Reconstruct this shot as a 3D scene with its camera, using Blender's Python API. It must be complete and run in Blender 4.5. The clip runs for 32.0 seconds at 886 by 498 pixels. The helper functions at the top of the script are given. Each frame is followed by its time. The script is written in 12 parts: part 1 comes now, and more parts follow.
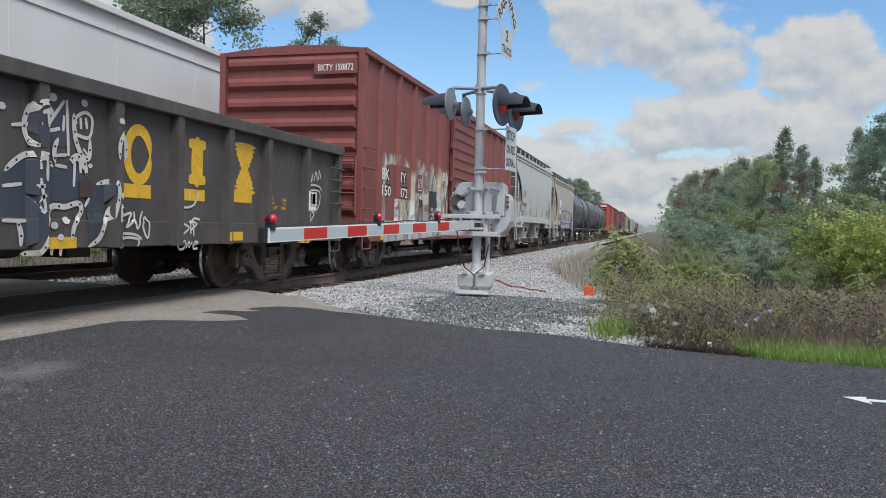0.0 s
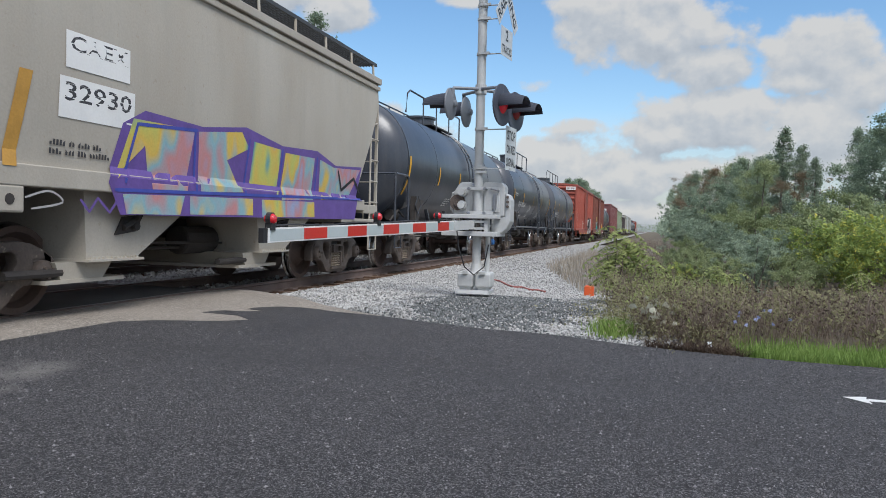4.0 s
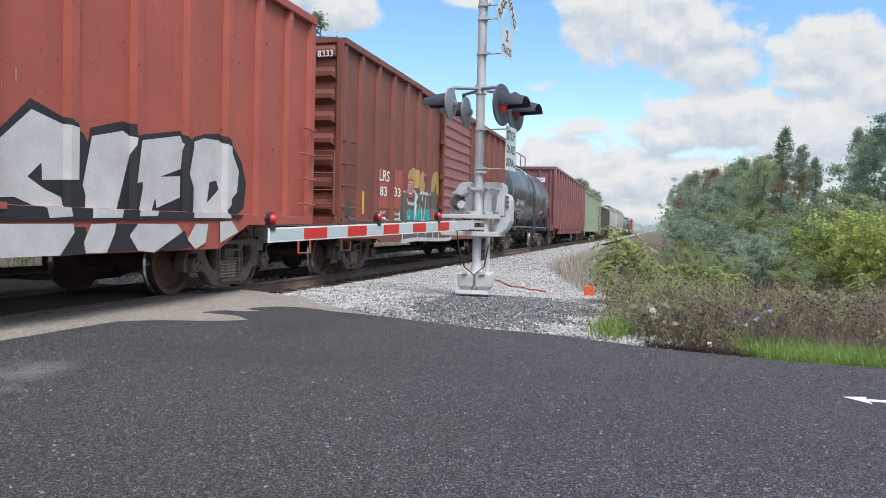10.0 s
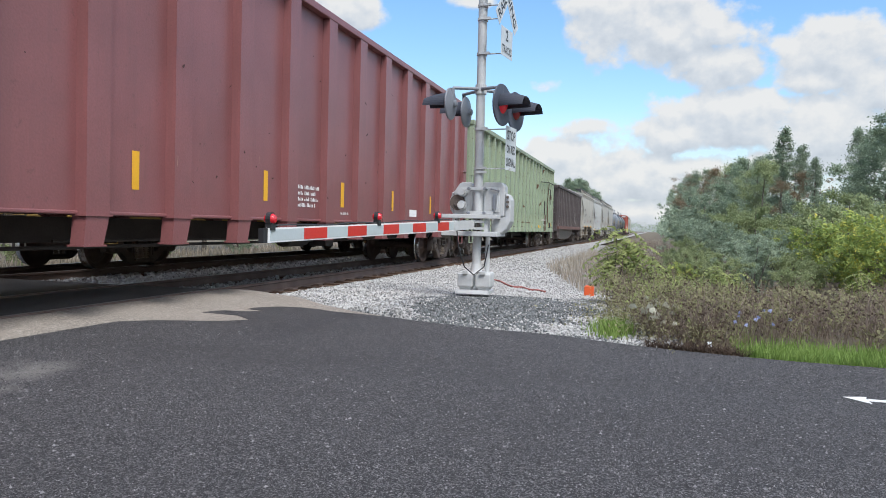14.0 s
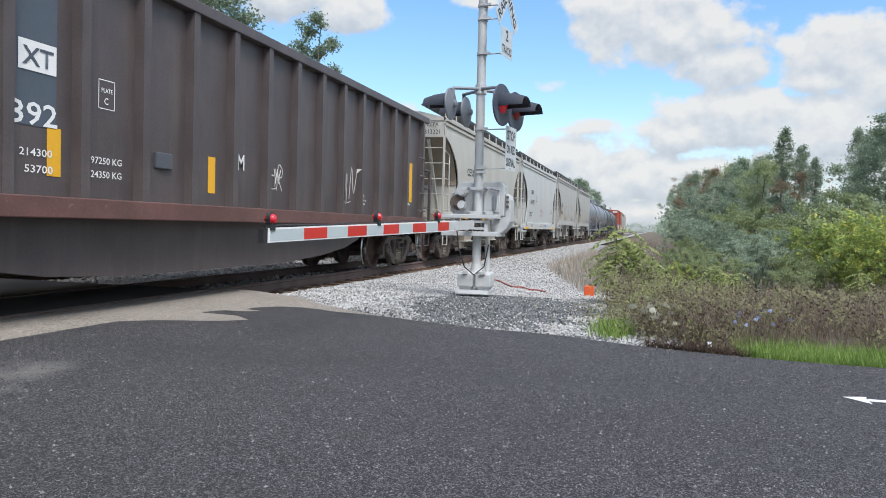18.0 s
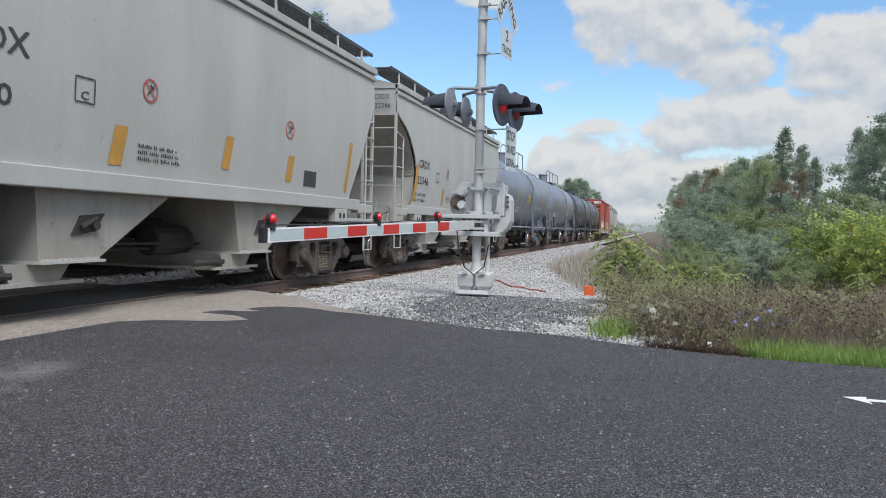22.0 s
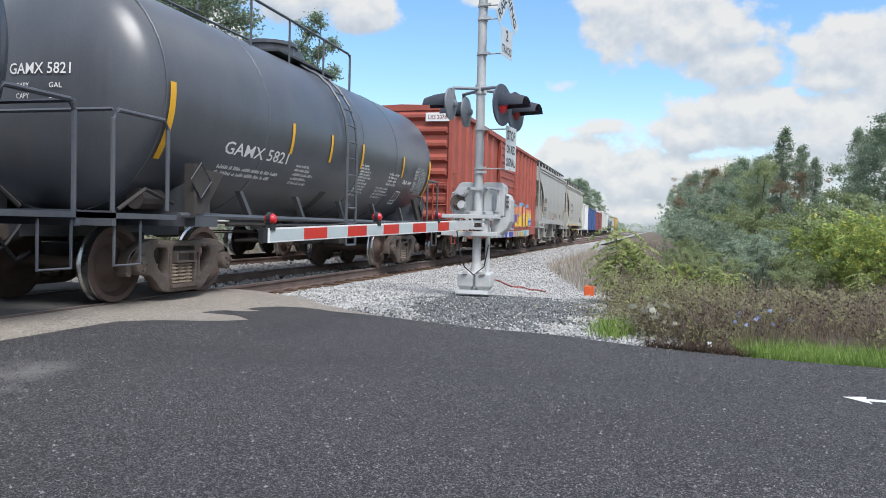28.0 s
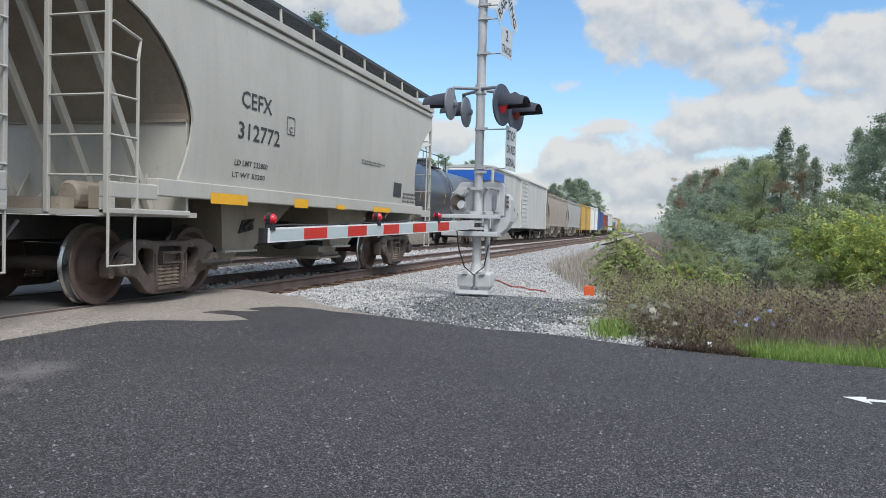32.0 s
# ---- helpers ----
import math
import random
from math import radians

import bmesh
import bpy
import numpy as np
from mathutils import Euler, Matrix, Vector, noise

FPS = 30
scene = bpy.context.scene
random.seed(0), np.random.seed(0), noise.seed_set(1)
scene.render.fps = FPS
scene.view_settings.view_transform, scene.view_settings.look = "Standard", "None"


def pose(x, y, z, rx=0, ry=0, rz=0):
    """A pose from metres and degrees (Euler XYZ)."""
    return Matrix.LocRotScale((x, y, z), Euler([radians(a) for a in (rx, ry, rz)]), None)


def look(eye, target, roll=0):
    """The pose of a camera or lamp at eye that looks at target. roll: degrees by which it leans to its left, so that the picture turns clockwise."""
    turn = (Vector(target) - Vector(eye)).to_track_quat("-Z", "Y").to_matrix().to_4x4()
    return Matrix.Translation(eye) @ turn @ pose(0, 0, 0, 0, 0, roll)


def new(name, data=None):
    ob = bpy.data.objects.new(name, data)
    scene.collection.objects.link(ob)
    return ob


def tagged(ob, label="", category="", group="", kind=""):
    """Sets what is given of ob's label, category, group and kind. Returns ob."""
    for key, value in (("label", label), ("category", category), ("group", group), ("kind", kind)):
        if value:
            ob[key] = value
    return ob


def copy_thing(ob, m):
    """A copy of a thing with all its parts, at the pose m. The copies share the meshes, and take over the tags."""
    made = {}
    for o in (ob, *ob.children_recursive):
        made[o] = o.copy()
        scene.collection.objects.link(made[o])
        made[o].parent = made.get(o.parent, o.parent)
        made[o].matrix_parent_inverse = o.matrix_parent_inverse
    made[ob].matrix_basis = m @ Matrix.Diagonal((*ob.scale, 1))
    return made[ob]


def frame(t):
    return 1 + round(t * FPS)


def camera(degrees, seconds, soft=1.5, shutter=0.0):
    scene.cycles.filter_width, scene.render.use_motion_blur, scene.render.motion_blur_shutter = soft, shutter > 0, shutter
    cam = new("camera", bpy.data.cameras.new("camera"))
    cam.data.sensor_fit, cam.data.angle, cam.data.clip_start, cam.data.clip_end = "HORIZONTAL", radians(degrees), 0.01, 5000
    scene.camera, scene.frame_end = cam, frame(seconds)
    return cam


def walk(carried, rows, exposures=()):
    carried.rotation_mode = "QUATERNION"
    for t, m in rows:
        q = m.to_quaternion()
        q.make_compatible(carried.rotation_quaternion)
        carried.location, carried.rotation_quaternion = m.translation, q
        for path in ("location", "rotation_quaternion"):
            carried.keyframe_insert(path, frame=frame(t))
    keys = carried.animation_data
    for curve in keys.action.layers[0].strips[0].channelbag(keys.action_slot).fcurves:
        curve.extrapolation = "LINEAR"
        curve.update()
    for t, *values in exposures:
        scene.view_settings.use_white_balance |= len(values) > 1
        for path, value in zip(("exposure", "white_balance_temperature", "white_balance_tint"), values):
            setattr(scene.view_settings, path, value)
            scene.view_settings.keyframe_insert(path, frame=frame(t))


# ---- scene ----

cam = camera(61.41, 32.0, 0.9)
EYE = (0.0, -6.118, 1.007)
VIEW = look(EYE, (EYE[0] + 0.963, EYE[1] + 0.268, EYE[2] - 0.0307), 1.45)
walk(cam, [(0.0, VIEW), (32.0, VIEW)], [(0.0, 0.32, 6300, 10), (6.5, 0.35, 6300, 10), (8.5, 0.7, 6300, 10), (19.5, 0.7, 6300, 10), (21.0, 0.5, 6300, 10), (25.0, 0.5, 6300, 10), (28.5, 0.7, 6300, 10), (30.0, 0.7, 6300, 10), (32.0, 0.5, 6300, 10)])

# ---- world and light ----
world = bpy.data.worlds.new("sky")
scene.world = world
world.use_nodes = True
wn = world.node_tree.nodes
sky = wn.new("ShaderNodeTexSky")
sky.sky_type, sky.sun_disc = "NISHITA", False
sky.sun_elevation, sky.sun_rotation = radians(53.7), radians(229)
wn["Background"].inputs["Strength"].default_value = 0.12
# broken cumulus overhead, above the far clouds
wl = world.node_tree.links
wco, wnoise, wsep, wcov, wup, wmul, wmix = [wn.new(k) for k in ("ShaderNodeTexCoord", "ShaderNodeTexNoise", "ShaderNodeSeparateXYZ", "ShaderNodeMapRange", "ShaderNodeMapRange", "ShaderNodeMath", "ShaderNodeMix")]
wnoise.inputs["Scale"].default_value, wnoise.inputs["Detail"].default_value = 2.6, 6
wl.new(wco.outputs["Generated"], wnoise.inputs["Vector"])
wl.new(wco.outputs["Generated"], wsep.inputs[0])
wcov.inputs[1].default_value, wcov.inputs[2].default_value, wcov.inputs[4].default_value = 0.42, 0.56, 0.9
wup.inputs[1].default_value, wup.inputs[2].default_value = 0.42, 0.60
wl.new(wnoise.outputs[0], wcov.inputs[0])
wl.new(wsep.outputs[2], wup.inputs[0])
wmul.operation, wmix.data_type = "MULTIPLY", "RGBA"
wl.new(wcov.outputs[0], wmul.inputs[0])
wl.new(wup.outputs[0], wmul.inputs[1])
wl.new(wmul.outputs[0], wmix.inputs[0])
wsat = wn.new("ShaderNodeHueSaturation")
wsat.inputs["Hue"].default_value = 0.497
wsat.inputs["Saturation"].default_value, wsat.inputs["Value"].default_value = 1.2, 1.12
wl.new(sky.outputs[0], wsat.inputs["Color"])
wl.new(wsat.outputs[0], wmix.inputs[6])
wmix.inputs[7].default_value = (8.2, 8.3, 8.5, 1)
wl.new(wmix.outputs[2], wn["Background"].inputs[0])
sun = new("sun", bpy.data.lights.new("sun", "SUN"))
sun.data.energy, sun.data.angle, sun.data.color = 2.3, radians(24), (1.0, 0.97, 0.93)
sun.matrix_world = look((-15, -13, 27), (0, 0, 0))


# ---- materials ----
def lin(r, g, b):
    return tuple(((c / 255 / 12.92) if c < 10 else ((c / 255 + 0.055) / 1.055) ** 2.4) for c in (r, g, b))


def mat(name, col, rough=0.6, metal=0.0, vary=0.25, scale=3.0, grain=40.0, bump=0.1, col2=None, spots=0.0, spotcol=(0.12, 0.05, 0.025), streak=0.0):
    m = bpy.data.materials.new(name)
    m.use_nodes = True
    nt = m.node_tree
    n, l = nt.nodes, nt.links
    b = n["Principled BSDF"]
    b.inputs["Roughness"].default_value, b.inputs["Metallic"].default_value = rough, metal
    tc = n.new("ShaderNodeTexCoord")
    mp = n.new("ShaderNodeMapping")
    l.new(tc.outputs["Object"], mp.inputs[0])
    if streak:
        mp.inputs["Scale"].default_value = (1.0, 1.0, streak)
    big, small = n.new("ShaderNodeTexNoise"), n.new("ShaderNodeTexNoise")
    big.inputs["Scale"].default_value, big.inputs["Detail"].default_value = scale, 6
    small.inputs["Scale"].default_value, small.inputs["Detail"].default_value = grain, 4
    l.new(mp.outputs[0], big.inputs[0])
    l.new(tc.outputs["Object"], small.inputs[0])
    ramp = n.new("ShaderNodeValToRGB")
    c2 = col2 or tuple(c * (1 - vary) for c in col)
    ramp.color_ramp.elements[0].position, ramp.color_ramp.elements[1].position = 0.3, 0.7
    ramp.color_ramp.elements[0].color, ramp.color_ramp.elements[1].color = (*c2, 1), (*col, 1)
    l.new(big.outputs[0], ramp.inputs[0])
    hsv = n.new("ShaderNodeHueSaturation")
    ma = n.new("ShaderNodeMapRange")
    ma.inputs[3].default_value, ma.inputs[4].default_value = 1 - vary * 0.8, 1 + vary * 0.8
    l.new(small.outputs[0], ma.inputs[0])
    l.new(ma.outputs[0], hsv.inputs["Value"])
    l.new(ramp.outputs[0], hsv.inputs["Color"])
    out = hsv.outputs[0]
    if spots:
        sp = n.new("ShaderNodeTexNoise")
        sp.inputs["Scale"].default_value, sp.inputs["Detail"].default_value, sp.inputs["Roughness"].default_value = scale * 1.7, 9, 0.65
        l.new(mp.outputs[0], sp.inputs[0])
        r2 = n.new("ShaderNodeMapRange")
        r2.inputs[1].default_value, r2.inputs[2].default_value = 0.72 - spots * 0.25, 0.78 - spots * 0.2
        l.new(sp.outputs[0], r2.inputs[0])
        mx = n.new("ShaderNodeMix")
        mx.data_type = "RGBA"
        l.new(r2.outputs[0], mx.inputs[0])
        l.new(out, mx.inputs[6])
        mx.inputs[7].default_value = (*spotcol, 1)
        out = mx.outputs[2]
    l.new(out, b.inputs["Base Color"])
    if bump:
        bp = n.new("ShaderNodeBump")
        bp.inputs["Strength"].default_value, bp.inputs["Distance"].default_value = bump, 0.02
        l.new(small.outputs[0], bp.inputs["Height"])
        l.new(bp.outputs[0], b.inputs["Normal"])
    return m


def glow(name, col, power):
    m = bpy.data.materials.new(name)
    m.use_nodes = True
    b = m.node_tree.nodes["Principled BSDF"]
    b.inputs["Base Color"].default_value = (*col, 1)
    b.inputs["Emission Color"].default_value = (*col, 1)
    b.inputs["Emission Strength"].default_value = power
    b.inputs["Roughness"].default_value = 0.2
    return m


LAMPRED = glow("gate lamp red", (0.50, 0.02, 0.03), 0.12)
LENSLIT = glow("lit signal red", (0.6, 0.03, 0.05), 0.1)
LENSDIM = glow("dim signal red", (0.22, 0.02, 0.03), 0.05)
ASPHALT = mat("asphalt", (0.0178, 0.0165, 0.0178), 0.85, vary=0.35, scale=0.6, grain=90, bump=0.6)
def aggregate(m, scales, dark, light):
    """Worn asphalt: stones of several sizes, dark and pale, set in bitumen."""
    n, l = m.node_tree.nodes, m.node_tree.links
    tc = [q for q in n if q.type == "TEX_COORD"][0]
    b = n["Principled BSDF"]
    out = b.inputs["Base Color"].links[0].from_socket
    wear = n.new("ShaderNodeTexNoise")
    wear.inputs["Scale"].default_value, wear.inputs["Detail"].default_value = 0.5, 5
    lanes = n.new("ShaderNodeMapping")
    lanes.inputs["Scale"].default_value = (1.8, 0.25, 1.0)
    l.new(tc.outputs["Object"], lanes.inputs[0])
    l.new(lanes.outputs[0], wear.inputs["Vector"])
    wr = n.new("ShaderNodeMapRange")
    wr.inputs[1].default_value, wr.inputs[2].default_value, wr.inputs[3].default_value, wr.inputs[4].default_value = 0.35, 0.65, 0.55, 1.0
    l.new(wear.outputs[0], wr.inputs[0])
    for scale, share in scales:
        v = n.new("ShaderNodeTexVoronoi")
        v.inputs["Scale"].default_value = scale
        l.new(tc.outputs["Object"], v.inputs["Vector"])
        sep = n.new("ShaderNodeSeparateColor")
        l.new(v.outputs["Color"], sep.inputs[0])
        for ch, col, keep in ((0, light, share), (1, dark, share * 1.4)):
            cell = n.new("ShaderNodeMapRange")
            cell.inputs[1].default_value, cell.inputs[2].default_value, cell.inputs[4].default_value = 1 - keep, 1 - keep * 0.6, 0.9
            l.new(sep.outputs[ch], cell.inputs[0])
            mu = n.new("ShaderNodeMath")
            mu.operation = "MULTIPLY"
            l.new(cell.outputs[0], mu.inputs[0])
            l.new(wr.outputs[0], mu.inputs[1])
            mx = n.new("ShaderNodeMix")
            mx.data_type = "RGBA"
            l.new(mu.outputs[0], mx.inputs[0])
            l.new(out, mx.inputs[6])
            mx.inputs[7].default_value = (*col, 1)
            out = mx.outputs[2]
    l.new(out, b.inputs["Base Color"])


def dusty(m, spots, col):
    """Pale dust that has gathered in patches of the road."""
    n, l = m.node_tree.nodes, m.node_tree.links
    tc = [q for q in n if q.type == "TEX_COORD"][0]
    b = n["Principled BSDF"]
    ns = n.new("ShaderNodeTexNoise")
    ns.inputs["Scale"].default_value, ns.inputs["Detail"].default_value = 2.2, 7
    l.new(tc.outputs["Object"], ns.inputs["Vector"])
    for x, y, r in spots:
        d = n.new("ShaderNodeVectorMath")
        d.operation = "DISTANCE"
        l.new(tc.outputs["Object"], d.inputs[0])
        d.inputs[1].default_value = (x, y, -0.05)
        a = n.new("ShaderNodeMath")
        a.operation = "MULTIPLY_ADD"
        l.new(ns.outputs[0], a.inputs[0])
        a.inputs[1].default_value = -2.2 * r
        l.new(d.outputs["Value"], a.inputs[2])
        k = n.new("ShaderNodeMapRange")
        k.inputs[1].default_value, k.inputs[2].default_value, k.inputs[3].default_value, k.inputs[4].default_value = -0.9 * r, -0.1 * r, 0.6, 0.0
        l.new(a.outputs[0], k.inputs[0])
        mx = n.new("ShaderNodeMix")
        mx.data_type = "RGBA"
        l.new(k.outputs[0], mx.inputs[0])
        l.new(b.inputs["Base Color"].links[0].from_socket, mx.inputs[6])
        mx.inputs[7].default_value = (*col, 1)
        l.new(mx.outputs[2], b.inputs["Base Color"])


aggregate(ASPHALT, ((75, 0.12), (130, 0.26), (240, 0.30)), (0.005, 0.005, 0.007), (0.165, 0.158, 0.160))
dusty(ASPHALT, ((3.97, -2.12, 0.34), (4.23, -2.00, 0.3), (3.61, -2.37, 0.2)), (0.17, 0.16, 0.15))
PATCH = mat("concrete pavement", (0.285, 0.25, 0.212), 0.9, vary=0.2, scale=1.2, grain=60, bump=0.3)
ASPHALT2 = mat("crossing asphalt", (0.15, 0.142, 0.132), 0.9, vary=0.3, scale=0.9, grain=80, bump=0.4)
aggregate(PATCH, ((45, 0.15), (110, 0.25)), (0.15, 0.13, 0.11), (0.42, 0.38, 0.33))
STONE = mat("limestone stones", (0.50, 0.495, 0.48), 0.9, vary=0.3, scale=5, grain=60, bump=0.3, col2=(0.34, 0.335, 0.325))
DARKSTONE = mat("dark stones", (0.20, 0.21, 0.21), 0.9, vary=0.4, scale=7, grain=60, bump=0.3, col2=(0.10, 0.107, 0.11))
ROADPAINT = mat("road paint", (0.7, 0.7, 0.68), 0.8, vary=0.15, scale=6, spots=0.25, spotcol=(0.15, 0.15, 0.15))
ARMWHITE = mat("gate arm white", (0.78, 0.78, 0.76), 0.4, vary=0.06)
SILVER = mat("silver reflective sheeting", (0.50, 0.56, 0.57), 0.35, 0.1, vary=0.06)
SIGNWHITE = mat("sign sheeting", (0.54, 0.57, 0.58), 0.4, vary=0.08)
LAMPGREY = mat("lamp grey", (0.20, 0.215, 0.24), 0.5, 0.1, vary=0.1)
HOODBLACK = mat("matt black hood paint", (0.035, 0.04, 0.056), 0.6, vary=0.2)
LAMPDARK = mat("black signal paint", (0.06, 0.068, 0.095), 0.5, vary=0.15)
ORANGE = mat("orange plastic", (0.75, 0.12, 0.03), 0.5, vary=0.15)
PINK = mat("faded red conduit", (0.40, 0.14, 0.12), 0.7, vary=0.25)
BALLAST = mat("crushed limestone", (0.38, 0.37, 0.355), 0.9, vary=0.25, scale=9, grain=30, bump=1.0)
DIRT = mat("brown soil", (0.16, 0.13, 0.09), 0.95, vary=0.4, scale=2, grain=30, bump=0.8)
RAIL = mat("rusty rail steel", (0.185, 0.135, 0.115), 0.75, 0.1, vary=0.3, scale=2, col2=(0.12, 0.082, 0.068))
RAILTOP = mat("worn rail head steel", (0.36, 0.33, 0.31), 0.5, 0.6, vary=0.15)
TIE = mat("creosoted tie", (0.17, 0.105, 0.068), 0.95, vary=0.4, scale=4, grain=50, bump=0.6)
STEEL = mat("truck casting", (0.135, 0.108, 0.09), 0.75, 0.0, vary=0.45, scale=4.5, col2=(0.07, 0.053, 0.045), spots=0.45, spotcol=(0.30, 0.25, 0.185))
WHEEL = mat("wheel steel", (0.135, 0.092, 0.074), 0.7, 0.2, vary=0.3, scale=2.5, col2=(0.095, 0.066, 0.056))
TREAD = mat("wheel tread", (0.5, 0.5, 0.5), 0.25, 1.0, vary=0.1)
SPRING = mat("spring steel", (0.36, 0.29, 0.22), 0.7, 0.1, vary=0.3, spots=0.3)
UNDER = mat("grimy underframe", (0.055, 0.048, 0.044), 0.85, vary=0.4)
GALV = mat("galvanised steel", (0.54, 0.55, 0.545), 0.55, 0.1, vary=0.12, scale=8)
GALVDULL = mat("dull galvanised steel", (0.49, 0.50, 0.50), 0.6, 0.1, vary=0.12, scale=7)
WHITE = mat("white paint", (0.8, 0.8, 0.78), 0.5, vary=0.08)
RED = mat("red reflective sheeting", (0.55, 0.03, 0.02), 0.4, vary=0.1)
BLACK = mat("black paint", (0.02, 0.02, 0.022), 0.5, vary=0.2)
YELLOW = mat("yellow reflective tape", (0.8, 0.42, 0.02), 0.45, vary=0.1)
TANKBLACK = mat("black tank paint", (0.060, 0.069, 0.088), 0.28, vary=0.3, streak=0.3, scale=1.8, bump=0.03)
TANKGREY = mat("slate grey tank paint", (0.20, 0.222, 0.262), 0.36, vary=0.25, scale=1.6, bump=0.03, streak=0.3, spots=0.08, spotcol=(0.10, 0.09, 0.08))
TANKDARK = mat("dark grey tank paint", (0.090, 0.097, 0.112), 0.32, vary=0.2, scale=1.5, bump=0.03)
HOPWHITE = mat("white hopper paint", (0.50, 0.51, 0.495), 0.55, vary=0.08, scale=1.2, streak=0.3)
HOPGREY = mat("light grey hopper paint", (0.42, 0.42, 0.40), 0.55, vary=0.12, scale=1.2, streak=0.3, col2=(0.36, 0.35, 0.32))
HOPWARM = mat("warm grey hopper paint", (0.46, 0.45, 0.405), 0.55, vary=0.1, scale=1.2, streak=0.3, col2=(0.40, 0.385, 0.34))
HOPDIRT = mat("muddy grey hopper paint", (0.33, 0.29, 0.23), 0.75, vary=0.25, scale=2.0, streak=0.4, col2=(0.24, 0.20, 0.15))
HOPSLOPE = mat("dusty grey hopper paint", (0.36, 0.345, 0.315), 0.65, vary=0.2, scale=1.6, streak=0.4, col2=(0.27, 0.25, 0.22))
HOPBEIGE = mat("beige hopper paint", (0.44, 0.41, 0.355), 0.6, vary=0.15, scale=1.2, streak=0.3, col2=(0.37, 0.33, 0.27))
BOXMAROON = mat("oxide red boxcar paint", (0.245, 0.072, 0.063), 0.6, vary=0.2, scale=1.5, spots=0.1)
BOXRED = mat("faded red boxcar paint", (0.37, 0.088, 0.06), 0.6, vary=0.2, scale=1.2, spots=0.12)
BOXMAUVE = mat("faded mauve door paint", (0.30, 0.125, 0.11), 0.6, vary=0.15, scale=1.5, spots=0.1)
BOXBROWN = mat("brown boxcar paint", (0.20, 0.065, 0.045), 0.6, vary=0.25, scale=1.2, spots=0.15)
GONBLACK = mat("weathered black gondola paint", (0.085, 0.076, 0.07), 0.65, vary=0.35, scale=1.4, spots=0.15)
RUSTSILL = mat("rusty brown sill paint", (0.15, 0.072, 0.06), 0.6, vary=0.35, scale=2.0, spots=0.3)
GONMAROON = mat("maroon gondola paint", (0.245, 0.095, 0.095), 0.36, vary=0.22, scale=0.9, spots=0.05)
GREEN = mat("pale green wagon paint", (0.295, 0.36, 0.252), 0.55, vary=0.3, scale=2.2, streak=0.35, spots=0.42, spotcol=(0.17, 0.11, 0.065))
HOPBROWN = mat("dark brown hopper paint", (0.092, 0.075, 0.074), 0.45, vary=0.3, scale=1.3, spots=0.1)


def weathered(m, grime, amount, rust, specks):
    """Runs of grime down the paint, rust where it has chipped, and a slow fade from patch to patch."""
    n, l = m.node_tree.nodes, m.node_tree.links
    tc = [q for q in n if q.type == "TEX_COORD"][0]
    b = n["Principled BSDF"]
    for stretch, scale, lo, hi, share, col in (((4.0, 4.0, 0.35), 1.4, 0.50, 0.74, amount, grime), ((1.0, 1.0, 1.0), 1.1, 0.52, 0.72, amount * 0.7, grime), ((1.0, 1.0, 0.8), 13.0, 0.62, 0.67, specks, rust), ((9.0, 9.0, 0.6), 1.9, 0.66, 0.72, specks * 0.6, rust)):
        mp = n.new("ShaderNodeMapping")
        mp.inputs["Scale"].default_value = stretch
        l.new(tc.outputs["Object"], mp.inputs[0])
        ns = n.new("ShaderNodeTexNoise")
        ns.inputs["Scale"].default_value, ns.inputs["Detail"].default_value, ns.inputs["Roughness"].default_value = scale, 8, 0.66
        l.new(mp.outputs[0], ns.inputs["Vector"])
        k = n.new("ShaderNodeMapRange")
        k.inputs[1].default_value, k.inputs[2].default_value, k.inputs[4].default_value = lo, hi, share
        l.new(ns.outputs[0], k.inputs[0])
        mx = n.new("ShaderNodeMix")
        mx.data_type = "RGBA"
        l.new(k.outputs[0], mx.inputs[0])
        l.new(b.inputs["Base Color"].links[0].from_socket, mx.inputs[6])
        mx.inputs[7].default_value = (*col, 1)
        l.new(mx.outputs[2], b.inputs["Base Color"])


RUSTED = (0.13, 0.058, 0.034)
weathered(GONBLACK, (0.155, 0.125, 0.10), 0.55, RUSTED, 0.7)
weathered(BOXMAROON, (0.14, 0.05, 0.042), 0.5, (0.10, 0.035, 0.025), 0.5)
weathered(BOXRED, (0.24, 0.07, 0.048), 0.55, (0.14, 0.05, 0.03), 0.6)
weathered(BOXBROWN, (0.15, 0.06, 0.042), 0.5, (0.10, 0.042, 0.026), 0.5)
weathered(BOXMAUVE, (0.22, 0.095, 0.08), 0.5, RUSTED, 0.4)
weathered(GONMAROON, (0.17, 0.075, 0.074), 0.55, (0.10, 0.05, 0.045), 0.4)
weathered(GREEN, (0.36, 0.37, 0.24), 0.55, RUSTED, 0.85)
weathered(HOPBROWN, (0.13, 0.105, 0.095), 0.55, RUSTED, 0.4)
weathered(RUSTSILL, (0.10, 0.06, 0.05), 0.5, (0.30, 0.17, 0.13), 0.4)
for paint in (HOPWHITE, HOPGREY, HOPWARM, HOPBEIGE):
    weathered(paint, (0.34, 0.32, 0.275), 0.42, (0.24, 0.17, 0.11), 0.28)
for paint in (HOPDIRT, HOPSLOPE):
    weathered(paint, (0.20, 0.165, 0.12), 0.5, RUSTED, 0.4)
for paint in (TANKBLACK, TANKDARK, TANKGREY):
    weathered(paint, (0.13, 0.125, 0.12), 0.30, (0.15, 0.11, 0.08), 0.2)


